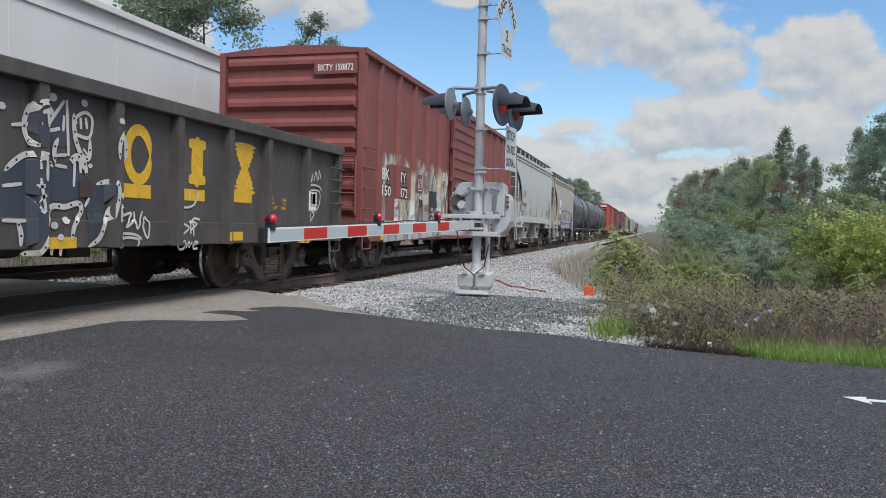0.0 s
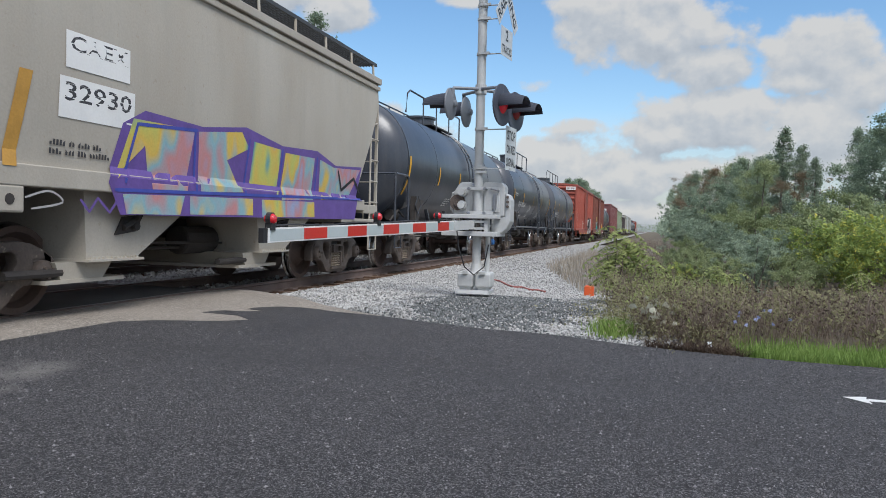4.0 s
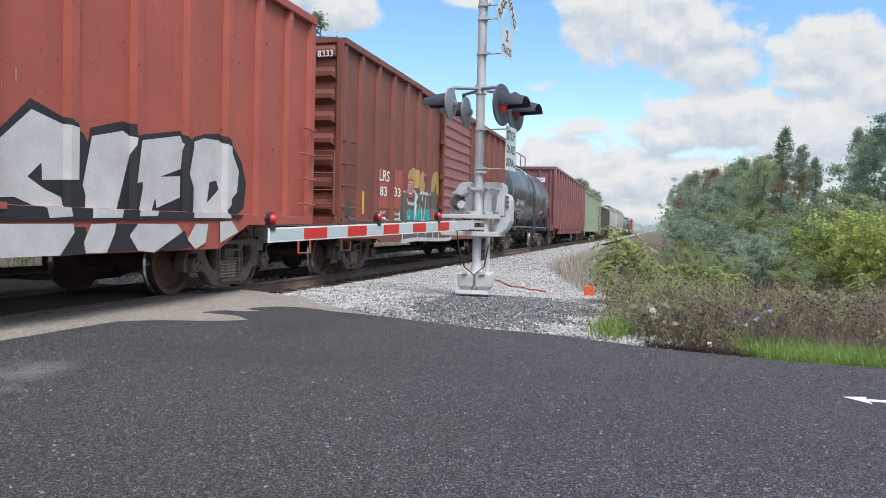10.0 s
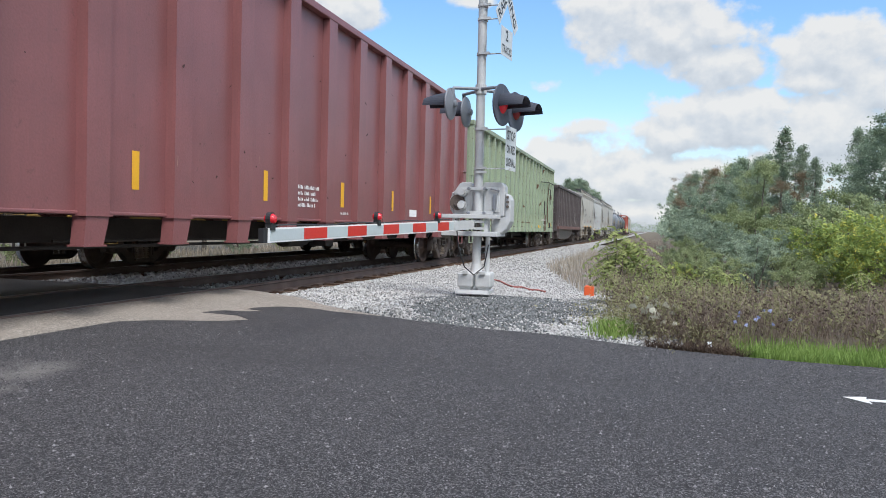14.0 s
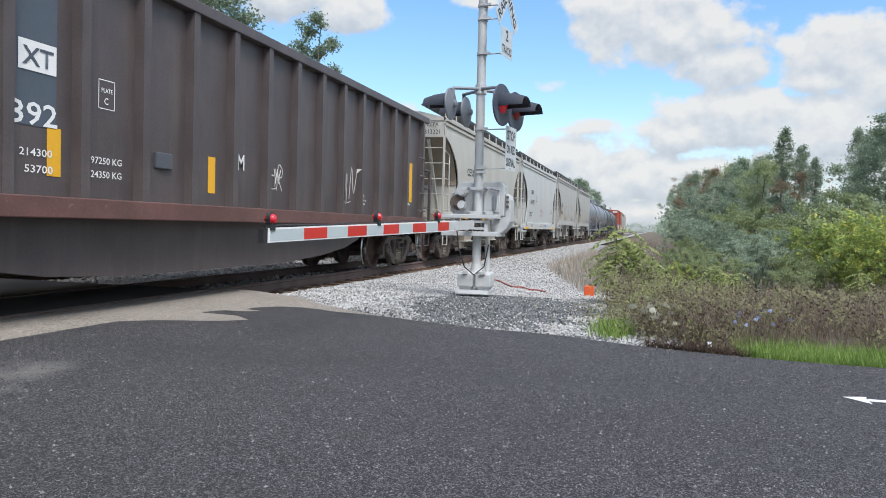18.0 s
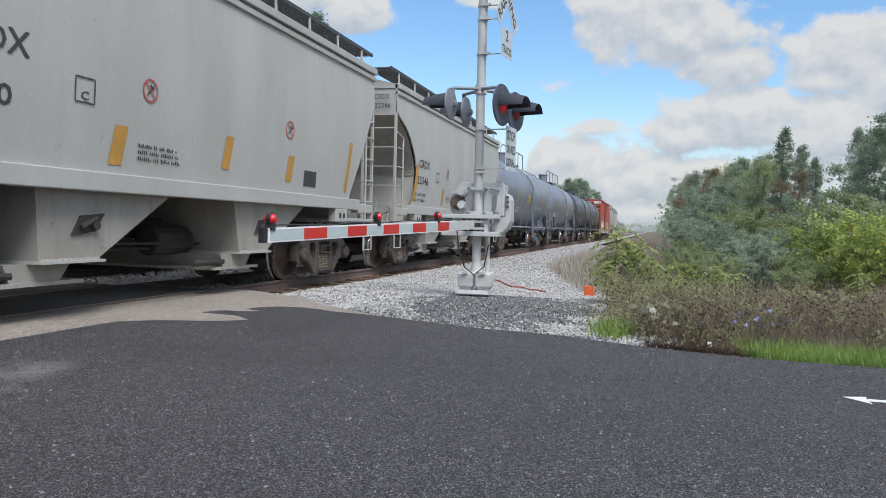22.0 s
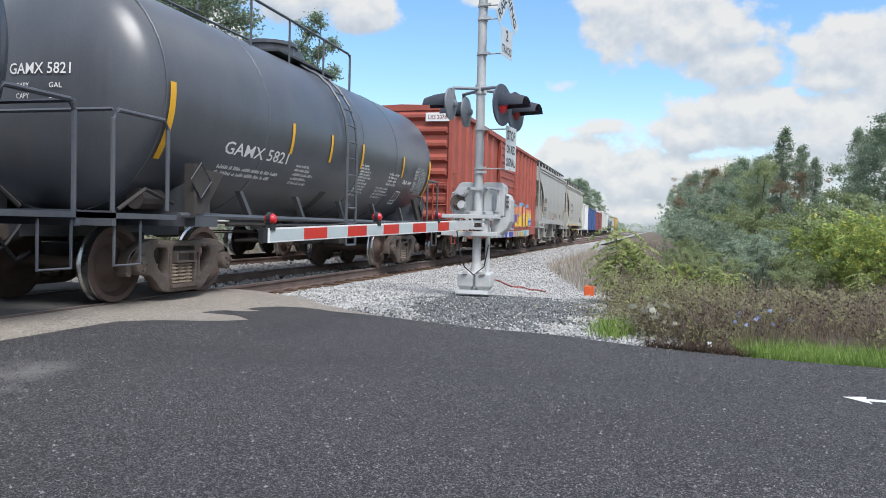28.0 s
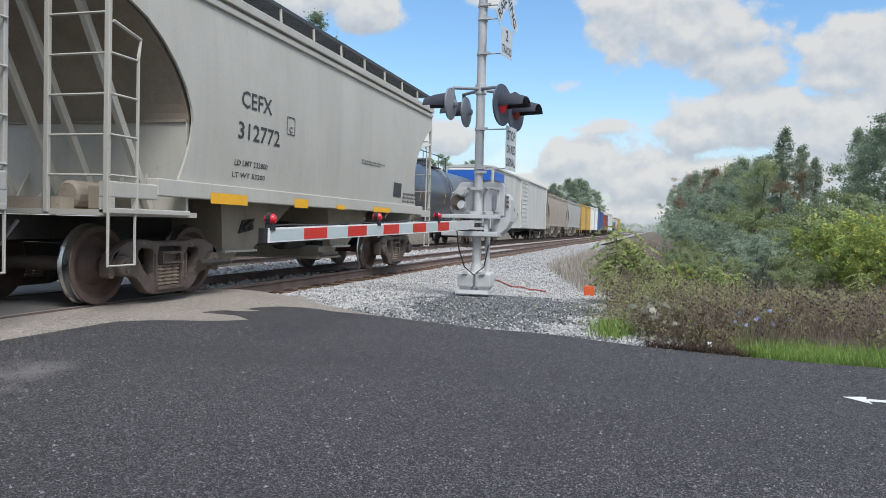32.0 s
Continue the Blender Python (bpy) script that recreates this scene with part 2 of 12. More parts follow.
# ---- mesh helpers ----
class Mesh:
    def __init__(self):
        self.v, self.f, self.smooth = [], [], False

    def add(self, vs, fs):
        o = len(self.v)
        self.v += [tuple(p) for p in vs]
        self.f += [tuple(i + o for i in f) for f in fs]
        return self

    def box(self, x0, x1, y0, y1, z0, z1):
        vs = [(x, y, z) for x in (x0, x1) for y in (y0, y1) for z in (z0, z1)]
        return self.add(vs, [(0, 1, 3, 2), (4, 6, 7, 5), (0, 4, 5, 1), (2, 3, 7, 6), (0, 2, 6, 4), (1, 5, 7, 3)])

    def loft(self, rings, caps=True, closed=True):
        n = len(rings[0])
        vs = [p for r in rings for p in r]
        fs = []
        for k in range(len(rings) - 1):
            for i in range(n if closed else n - 1):
                j = (i + 1) % n
                fs.append((k * n + i, k * n + j, (k + 1) * n + j, (k + 1) * n + i))
        if caps:
            fs.append(tuple(range(n - 1, -1, -1)))
            fs.append(tuple((len(rings) - 1) * n + i for i in range(n)))
        return self.add(vs, fs)

    def prism(self, poly, axis, a, b):
        def at(p, c):
            return {"x": (c, p[0], p[1]), "y": (p[0], c, p[1]), "z": (p[0], p[1], c)}[axis]
        return self.loft([[at(p, a) for p in poly], [at(p, b) for p in poly]])

    def tube(self, pts, r, n=8):
        pts = [Vector(p) for p in pts]
        rings = []
        for i, p in enumerate(pts):
            d = (pts[min(i + 1, len(pts) - 1)] - pts[max(i - 1, 0)]).normalized()
            u = d.orthogonal().normalized() if abs(d.z) > 0.99 else d.cross(Vector((0, 0, 1))).normalized()
            w = d.cross(u)
            rr = r[i] if isinstance(r, (list, tuple)) else r
            rings.append([p + (u * math.cos(2 * math.pi * k / n) + w * math.sin(2 * math.pi * k / n)) * rr for k in range(n)])
        return self.loft(rings)

    def lathe(self, prof, axis, c, n=24):
        rings = []
        for a, r in prof:
            ring = []
            for k in range(n):
                s, t = math.cos(2 * math.pi * k / n) * r, math.sin(2 * math.pi * k / n) * r
                ring.append({"x": (c[0] + a, c[1] + s, c[2] + t), "y": (c[0] + s, c[1] + a, c[2] + t), "z": (c[0] + s, c[1] + t, c[2] + a)}[axis])
            rings.append(ring)
        return self.loft(rings)

    def data(self, name, material):
        me = bpy.data.meshes.new(name)
        me.from_pydata(self.v, [], self.f)
        bm = bmesh.new()
        bm.from_mesh(me)
        bmesh.ops.recalc_face_normals(bm, faces=bm.faces)
        bm.to_mesh(me)
        bm.free()
        if material:
            me.materials.append(material)
        if self.smooth:
            me.shade_smooth()
            me.set_sharp_from_angle(angle=radians(35))
        return me


def part(name, mesh, material, parent=None, label="", bevel=0.0):
    me = mesh if isinstance(mesh, bpy.types.Mesh) else mesh.data(name, material)
    ob = new(name, me)
    ob.parent = parent
    if label:
        tagged(ob, label)
    if bevel:
        bv = ob.modifiers.new("bevel", "BEVEL")
        bv.width, bv.segments, bv.limit_method = bevel, 2, "ANGLE"
    return ob


def thing(name, label, category, group="", kind=""):
    return tagged(new(name), label, category, group, kind)


# ---- where the train is ----
def run(t):
    return 9.8414 * t + 0.016077 * t * t


YC = 0.82

# ---- wagons: shared pieces ----
WHEELBASE = 1.80


def wheelset_mesh(r):
    m = Mesh()
    m.smooth = True
    s = r / 0.457
    half = [(-0.865, 0.0), (-0.865, 0.11), (-0.83, 0.14), (-0.80, 0.17), (-0.735, 0.24), (-0.735, 0.33 * s), (-0.80, 0.375 * s), (-0.82, 0.385 * s), (-0.822, 0.45 * s), (-0.815, r - 0.002), (-0.72, r + 0.004), (-0.70, r + 0.03), (-0.682, r + 0.028), (-0.675, r - 0.01), (-0.675, 0.38 * s), (-0.70, 0.33 * s), (-0.70, 0.22), (-0.66, 0.13), (-0.6, 0.085)]
    prof = half + [(-a, b) for a, b in reversed(half)]
    m.lathe(prof, "y", (0, 0, 0), 36)
    me = m.data("wheelset", WHEEL)
    me.materials.append(TREAD)
    for p in me.polygons:
        rad = math.hypot(p.center.x, p.center.z)
        if 0.69 < abs(p.center.y) < 0.80 and rad > r - 0.03:
            p.material_index = 1
    return me


def pierced(outline, holes, y0, y1, bevel):
    """A plate cast in the xz plane with windows through it and rounded edges."""
    bm = bmesh.new()
    edges = []
    for loop in (outline, *holes):
        vs = [bm.verts.new((x, y0, z)) for x, z in loop]
        edges += [bm.edges.new((vs[i], vs[(i + 1) % len(vs)])) for i in range(len(vs))]
    bmesh.ops.triangle_fill(bm, use_beauty=True, edges=edges)
    flat_faces = bm.faces[:]
    out = bmesh.ops.extrude_face_region(bm, geom=flat_faces)
    for v in out["geom"]:
        if isinstance(v, bmesh.types.BMVert):
            v.co.y = y1
    bmesh.ops.dissolve_limit(bm, angle_limit=0.02, verts=bm.verts[:], edges=bm.edges[:])
    bmesh.ops.recalc_face_normals(bm, faces=bm.faces)
    sharp = [e for e in bm.edges if len(e.link_faces) == 2 and e.calc_face_angle(0) > 0.9]
    bmesh.ops.bevel(bm, geom=sharp, offset=bevel, segments=2, affect="EDGES", profile=0.5)
    me = bpy.data.meshes.new("casting")
    bm.to_mesh(me)
    bm.free()
    return me


def side_frame_mesh():
    """The cast side frame: arched top, bearing jaws, two slanting windows and the spring opening."""
    c = WHEELBASE / 2
    half = [(0.0, 0.735), (0.30, 0.735), (0.44, 0.752), (0.62, 0.762), (0.78, 0.735), (0.93, 0.675), (1.05, 0.60), (1.10, 0.50), (1.10, 0.335), (1.02, 0.315), (1.0, 0.36), (0.995, 0.575), (0.805, 0.575), (0.80, 0.36), (0.78, 0.325), (0.70, 0.325), (0.62, 0.29), (0.50, 0.165), (0.42, 0.11), (0.30, 0.085), (0.0, 0.085)]
    outline = [(c + x, z) for x, z in half] + [(c - x, z) for x, z in reversed(half[1:-1])]
    spring_hole = [(c - 0.235, 0.175), (c + 0.235, 0.175), (c + 0.245, 0.40), (c + 0.225, 0.645), (c + 0.20, 0.665), (c - 0.20, 0.665), (c - 0.225, 0.645), (c - 0.245, 0.40)]
    windows = []
    for d in (1, -1):
        windows.append([(c + d * x, z) for x, z in ((0.335, 0.60), (0.36, 0.645), (0.54, 0.655), (0.60, 0.62), (0.605, 0.55), (0.52, 0.41), (0.43, 0.325), (0.37, 0.32), (0.345, 0.36))])
    me = pierced(outline, [spring_hole, *windows], -1.13, -0.98, 0.022)
    extra = Mesh()
    extra.box(c - 0.30, c + 0.30, -1.185, -1.0, 0.145, 0.185)
    extra.prism([(c - 0.20, 0.46), (c + 0.20, 0.46), (c + 0.19, 0.60), (c - 0.19, 0.60)], "y", -1.10, -0.95)
    for x0, x1, z0, z1 in ((-0.20, 0.20, 0.575, 0.605), (-0.20, 0.20, 0.455, 0.48), (-0.20, -0.165, 0.48, 0.575), (0.165, 0.20, 0.48, 0.575)):
        extra.box(c + x0, c + x1, -1.165, -1.09, z0, z1)
    for d in (1, -1):
        extra.box(c + d * 0.9 - 0.095, c + d * 0.9 + 0.095, -1.115, -0.99, 0.555, 0.61)
        extra.tube([(c + d * 0.30, -1.135, 0.25), (c + d * 0.30, -1.135, 0.58)], 0.022, 6)
    bm = bmesh.new()
    bm.from_mesh(me)
    bm.from_mesh(extra.data("casting_ribs", None))
    out = bpy.data.meshes.new("side_frame")
    bm.to_mesh(out)
    bm.free()
    out.materials.append(STEEL)
    out.shade_smooth()
    out.set_sharp_from_angle(angle=radians(40))
    return out


def spring_mesh():
    m = Mesh()
    m.smooth = True
    prof = []
    for k in range(6):
        z = 0.187 + k * 0.045
        prof += [(z, 0.045), (z + 0.009, 0.072), (z + 0.024, 0.072), (z + 0.033, 0.045)]
    m.lathe(prof, "z", (0, 0, 0), 12)
    return m


def cap_mesh():
    m = Mesh()
    m.smooth = True
    m.lathe([(-1.215, 0.0), (-1.215, 0.05), (-1.205, 0.065), (-1.195, 0.10), (-1.18, 0.112), (-1.14, 0.115), (-1.0, 0.115)], "y", (0, 0, 0), 16)
    for k in range(3):
        a = 2 * math.pi * k / 3 + 0.3
        m.lathe([(-1.235, 0.0), (-1.235, 0.02), (-1.20, 0.022)], "y", (0.055 * math.cos(a), 0, 0.055 * math.sin(a)), 6)
    return m


SHARED = {"w36": wheelset_mesh(0.457), "w33": wheelset_mesh(0.42)}
SHARED["frame"] = side_frame_mesh()
SHARED["spring"] = spring_mesh().data("spring", SPRING)
SHARED["cap"] = cap_mesh().data("bearing_cap", STEEL)
CAPBLUE = mat("blue bearing cap paint", (0.04, 0.17, 0.45), 0.5, vary=0.2)
SHARED["bluecap"] = cap_mesh().data("bearing_cap", CAPBLUE)
_b = Mesh().box(WHEELBASE / 2 - 0.2, WHEELBASE / 2 + 0.2, -1.05, 1.05, 0.45, 0.66)
_b.box(WHEELBASE / 2 - 0.22, WHEELBASE / 2 + 0.22, -0.35, 0.35, 0.40, 0.82)
_b.tube([(0.35, -0.72, 0.42), (0.35, 0.72, 0.42)], 0.04, 6).tube([(WHEELBASE - 0.35, -0.72, 0.42), (WHEELBASE - 0.35, 0.72, 0.42)], 0.04, 6)
SHARED["bolster"] = _b.data("truck", UNDER)
WHEELSETS = []


def truck(car, x, small=False, blue=()):
    t = part("truck", SHARED["bolster"], None, car, "rusty cast steel freight truck")
    t.location = (x, 0, 0)
    r = 0.42 if small else 0.457
    for i in (0, 1):
        w = part("wheelset", SHARED["w33" if small else "w36"], None, t)
        w.location = (i * WHEELBASE, 0, r)
        WHEELSETS.append((w, car, x + i * WHEELBASE, r))
    for s in (0, 1):
        f = part("side_frame", SHARED["frame"], None, t)
        if s:
            f.matrix_local = Matrix.Translation((WHEELBASE, 0, 0)) @ Matrix.Rotation(math.pi, 4, "Z")
        for i in (0, 1):
            c = part("bearing_cap", SHARED["bluecap" if (s == 0 and i in blue) else "cap"], None, t)
            c.matrix_local = Matrix.Translation((i * WHEELBASE, 0, r)) @ Matrix.Rotation(math.pi * s, 4, "Z")
        for k in (-1, 0, 1):
            sp = part("spring", SHARED["spring"], None, t)
            sp.location = (WHEELBASE / 2 + k * 0.15, -1.06 if s == 0 else 1.06, 0)
    return t


def text_mesh(s, size, material, bold=0.0):
    cu = bpy.data.curves.new("text", "FONT")
    cu.body, cu.size, cu.offset = s, size, bold
    cu.resolution_u = 2
    ob = bpy.data.objects.new("text", cu)
    me = bpy.data.meshes.new_from_object(ob)
    bpy.data.objects.remove(ob)
    me.materials.clear()
    me.materials.append(material)
    return me


def lettering(parent, s, x, z, height, material, side=None, width=0.0, name="lettering"):
    """Text on the near side of a wagon, starting at x with its baseline at z; side(x, z) gives y."""
    me = text_mesh(s, height / 0.72, material, height * 0.016)
    xs = [v.co.x for v in me.vertices]
    k = width / max(max(xs) - min(xs), 0.01) if width else 1.0
    span = [side(x + (max(xs) - min(xs)) * k * i / 12, z + height / 2) for i in range(13)]
    plane = max(span) if max(span) - min(span) > 0.03 else None
    off = 0.023 if parent.name.startswith("box_wagon") else 0.005 if parent.name.startswith("hopper") else 0.014 if parent.name.startswith("tank") else 0.009
    for v in me.vertices:
        vx, vz = x + (v.co.x - min(xs)) * k, z + v.co.y
        v.co = (vx, (side(vx, vz) if plane is None else plane) - off, vz)
    return part(name, me, None, parent)


def strip(m, pts, w, side, off):
    """A painted stroke of width w that lies on the wagon's side."""
    dense = []
    for a, b in zip(pts, pts[1:]):
        n = max(1, int(math.hypot(b[0] - a[0], b[1] - a[1]) / 0.05))
        dense += [(a[0] + (b[0] - a[0]) * i / n, a[1] + (b[1] - a[1]) * i / n) for i in range(n)]
    dense.append(pts[-1])
    vs = []
    for i, p in enumerate(dense):
        q, r = dense[max(i - 1, 0)], dense[min(i + 1, len(dense) - 1)]
        dx, dz = r[0] - q[0], r[1] - q[1]
        ln = math.hypot(dx, dz) or 1
        near = min(i, len(dense) - 1 - i)
        e = w * ((0.2, 0.55, 0.8, 0.93, 1)[min(near, 4)] if w >= 0.05 and len(dense) > 9 else (0.75 if near == 0 else 1)) / 2
        for k in (-1, -0.33, 0.33, 1):
            X, Z = p[0] - dz / ln * e * k, p[1] + dx / ln * e * k
            vs.append((X, side(X, Z) - off, Z))
    fs = [(4 * i + k, 4 * i + k + 1, 4 * i + k + 5, 4 * i + k + 4) for i in range(len(dense) - 1) for k in (0, 1, 2)]
    m.add(vs, fs)


def patch(parent, x0, x1, z0, z1, material, side, off=0.005, name="reflector", n=6, label=""):
    m = Mesh()
    lean = 0.2 if material.name.startswith("weathered amber") else 0.0
    x0, x1 = x0 - lean * (z1 - z0) / 2, x1 - lean * (z1 - z0) / 2
    nx = max(1, int((x1 - x0) / 0.06))
    vs, fs = [], []
    for i in range(nx + 1):
        for j in range(n + 1):
            Z = z0 + (z1 - z0) * j / n
            X = x0 + (x1 - x0) * i / nx + lean * (Z - z0)
            vs.append((X, side(X, Z) - off, Z))
    for i in range(nx):
        for j in range(n):
            a = i * (n + 1) + j
            fs.append((a, a + 1, a + n + 2, a + n + 1))
    m.add(vs, fs)
    return part(name, m, material, parent, label)


def bars(parent, x, z, width, rows, height, material, side, rnd, name="stencil"):
    """Small print that cannot be read: rows of word-long bars."""
    m = Mesh()
    for r in range(rows):
        zz = z - r * height * 1.6
        xx = x
        end = x + width * rnd.uniform(0.6, 1.0)
        while xx < end:
            for _ in range(rnd.randint(2, 8)):
                x2 = xx + height * 0.52
                if x2 > end:
                    break
                vs = [(a, side(a, b) - 0.008, b) for a in (xx, x2) for b in (zz, zz + height * rnd.choice((1.0, 1.0, 0.55)))]
                m.add(vs, [(0, 1, 3, 2)])
                xx = x2 + height * 0.26
            xx += height * 0.7
    return tagged(part(name, m, material, parent), kind="stuff")


def ladder(parent, x0, x1, y, z0, z1, n, material, r=0.016, name="ladder", stiles=True):
    for k in range(n):
        z = z0 + (z1 - z0) * k / max(n - 1, 1)
        part("grab_iron", Mesh().tube([(x0, y + 0.06, z), (x0, y, z), (x1, y, z), (x1, y + 0.06, z)], r, 6), material, parent)


def end_ladder(parent, x, y0, y1, z0, z1, n, material, r=0.016):
    m = Mesh().tube([(x, y0, z0 - 0.12), (x, y0, z1 + 0.1), (x, y1, z1 + 0.1), (x, y1, z0 - 0.12)], 0.024, 6)
    ld = part("end_ladder", m, material, parent)
    for k in range(n):
        z = z0 + (z1 - z0) * k / max(n - 1, 1)
        part("rung", Mesh().tube([(x, y0, z), (x, y1, z)], r, 6), material, ld)
    return ld


def stirrup(parent, x0, x1, y, z0, z1, material):
    m = Mesh()
    m.tube([(x0, y, z1), (x0, y, z0), (x1, y, z0), (x1, y, z1)], 0.018, 6)
    return part("sill_step", m, material, parent)


def coupler(parent, x, d):
    m = Mesh()
    m.box(min(x, x + d * 0.35), max(x, x + d * 0.35), -0.10, 0.10, 0.76, 1.0)
    a, b = x + d * 0.3, x + d * 0.62
    m.box(min(a, b), max(a, b), -0.16, 0.14, 0.74, 1.02)
    part("coupler", m, STEEL, parent)
    h = Mesh()
    h.tube([(x, -0.35, 0.95), (x + d * 0.2, -0.33, 0.7), (x + d * 0.45, -0.25, 0.52), (x + d * 0.7, -0.2, 0.6)], 0.025, 6)
    part("brake_hose", h, BLACK, parent)


def underframe(car, x0, x1, z0=0.72, z1=1.0):
    m = Mesh()
    m.box(x0 + 0.05, x1 - 0.05, -0.17, 0.17, z0, z1)
    part("centre_sill", m, UNDER, car)


def rigging(car, x0, x1, z=0.72):
    m = Mesh()
    m.tube([(x0, -0.6, z), (x1, -0.55, z)], 0.025, 6)
    m.tube([(x0 + 0.6, -0.75, z + 0.08), (x1 - 0.9, -0.72, z + 0.05)], 0.02, 6)
    c = (x0 + x1) / 2
    m.lathe([(0, 0.0), (0, 0.17), (0.02, 0.2), (0.75, 0.2), (0.77, 0.17), (0.77, 0)], "x", (c - 0.2, -0.55, z + 0.1), 12)
    m.box(c + 1.0, c + 1.35, -0.85, -0.5, z - 0.1, z + 0.2)
    part("brake_rigging", m, UNDER, car)


def flat(y):
    return lambda x, z: y


# ---- box wagons ----
EDGES = {}


def corrugated_end(car, x, d, hw, z0, z1, n, material, depth=0.09):
    m = Mesh()
    prof = [(0.0, z0)]
    step = (z1 - z0) / n
    for k in range(n):
        b = z0 + k * step
        prof += [(0.0, b + 0.2 * step), (depth, b + 0.42 * step), (depth, b + 0.62 * step), (0.0, b + 0.85 * step)]
    prof.append((0.0, z1))
    ys = [-hw + 0.07, -hw + 0.15, hw - 0.15, hw - 0.07]
    rings = []
    for y in ys:
        flatten = 0.0 if y in (ys[0], ys[-1]) else 1.0
        rings.append([(x + d * p * flatten, y, z) for p, z in prof])
    m.loft(rings, caps=False, closed=False)
    part("corrugated_end", m, material, car)


def ribbed(ribs, y, depth=0.075, w=0.10, slope=0.03):
    def side(x, z):
        for r in ribs:
            a = abs(x - r)
            if a < w / 2:
                return y - depth
            if a < w / 2 + slope:
                return y - depth * (1 - (a - w / 2) / slope)
        return y
    return side


def rib_mesh(y, z0, z1, depth=0.075, w=0.10, slope=0.03):
    m = Mesh()
    a, b = w / 2, w / 2 + slope
    m.loft([[(-b, y + 0.004, z), (-a, y - depth, z), (a, y - depth, z), (b, y + 0.004, z)] for z in (z0, z1)])
    return m


def boxcar(name, label, paint, roofpaint, door=(5.45, 8.65), x0=-0.85, x1=14.65, spacing=1.03, ztop=4.2, fish=True, rear=12.3, posts=None, shallow=False, doorpaint=None, group="wagons of the passing freight train", small=True, plain=False, high=False):
    car = thing(name, label, "railway wagon", group)
    hw = 1.50
    body = Mesh().box(x0 + 0.03, x1 - 0.03, -hw, hw, 1.02, ztop)
    part("body", body, paint, car)
    ribs = []
    d0, d1 = door
    n = max(1, round((d0 - x0) / spacing))
    ribs += [x0 + 0.07 + (d0 - 0.12 - x0) * k / n for k in range(n + 1)]
    n = max(1, round((x1 - d1) / spacing))
    ribs += [d1 + 0.06 + (x1 - 0.13 - d1) * k / n for k in range(n + 1)]
    ribs = [x0 + 0.07] + list(posts) + [x1 - 0.07] if posts else ribs
    if plain:
        ribs = [x0 + 0.07, x1 - 0.07]
        x = d1 + 1.1
        while x < x1 - 0.5:
            part("panel_seam", Mesh().box(x - 0.012, x + 0.012, -hw - 0.008, -hw + 0.01, 1.1, ztop - 0.1), paint, car)
            x += 2.45
        part("top_strip", Mesh().box(d1 + 0.3, x1 - 4.6, -hw - 0.03, -hw + 0.01, ztop - 0.42, ztop - 0.36), paint, car)
    rm = rib_mesh(-hw, 1.02, ztop).data("side_post", paint)
    for r in ribs:
        o = part("side_post", rm, None, car)
        o.location = (r, 0, 0)
        o = part("side_post", rm, None, car)
        o.matrix_local = Matrix.Translation((r, 0, 0)) @ Matrix.Rotation(math.pi, 4, "Z")
    side = ribbed(ribs, -hw)
    EDGES[car.name] = sorted([r + q for r in ribs for q in (-0.08, -0.05, 0.05, 0.08)] + [d0 - 0.001, d0 + 0.001, d1 - 0.001, d1 + 0.001])
    for s in (-1, 1):
        if fish:
            poly = [(x0, 1.10), (x0, 0.72), (0.9, 0.72), (1.2, 0.635), (rear + 0.2, 0.635), (rear + 0.5, 0.72), (x1, 0.72), (x1, 1.10)]
        else:
            poly = [(x0, 1.10), (x0, 0.90), (x0 + 0.4, 0.66), (x1 - 0.4, 0.66), (x1, 0.90), (x1, 1.10)]
        if shallow:
            poly = [(x0, 1.10), (x0, 0.95), (1.35, 0.95), (2.05, 0.64), (rear - 0.1, 0.64), (rear + 0.6, 0.95), (x1, 0.95), (x1, 1.10)]
        if high:
            poly = [(x0, 1.10), (x0, 0.98), (x1, 0.98), (x1, 1.10)]
        m = Mesh().prism(poly, "y", s * (hw + 0.03), s * (hw + 0.085))
        m.box(x0, x1, min(s * hw, s * (hw + 0.082)), max(s * hw, s * (hw + 0.082)), 1.04, 1.098)
        part("side_sill", m, paint, car, bevel=0.008)
        t = Mesh().box(x0 - 0.02, x1 + 0.02, min(s * (hw - 0.02), s * (hw + 0.1)), max(s * (hw - 0.02), s * (hw + 0.1)), ztop - 0.09, ztop + 0.03)
        part("top_chord", t, roofpaint, car, bevel=0.01)
    roof = Mesh()
    roof.prism([(-hw - 0.08, ztop + 0.02), (-hw * 0.5, ztop + 0.10), (0, ztop + 0.13), (hw * 0.5, ztop + 0.10), (hw + 0.08, ztop + 0.02), (hw, ztop - 0.05), (-hw, ztop - 0.05)], "x", x0 - 0.02, x1 + 0.02)
    top = part("roof", roof, roofpaint, car)
    seam = Mesh().prism([(-hw - 0.06, ztop + 0.03), (0, ztop + 0.16), (hw + 0.06, ztop + 0.03)], "x", 0.0, 0.08).data("roof_rib", roofpaint)
    k = x0 + 0.5
    while k < x1:
        part("roof_rib", seam, None, top).location = (k, 0, 0)
        k += 0.6
    for x, d in ((x0 + 0.02, -1), (x1 - 0.02, 1)):
        corrugated_end(car, x, d, hw, 1.1, ztop - 0.02, 8, paint)
        m = Mesh()
        for y in (-hw, hw):
            m.box(x - 0.09, x + 0.09, y - 0.06, y + 0.06, 1.0, ztop)
        m.box(min(x, x + d * 0.10), max(x, x + d * 0.10), -hw, hw, 0.92, 1.12)
        m.box(min(x, x + d * 0.3), max(x, x + d * 0.3), -0.95, 0.95, 0.98, 1.03)
        part("end_frame", m, paint, car, bevel=0.01)
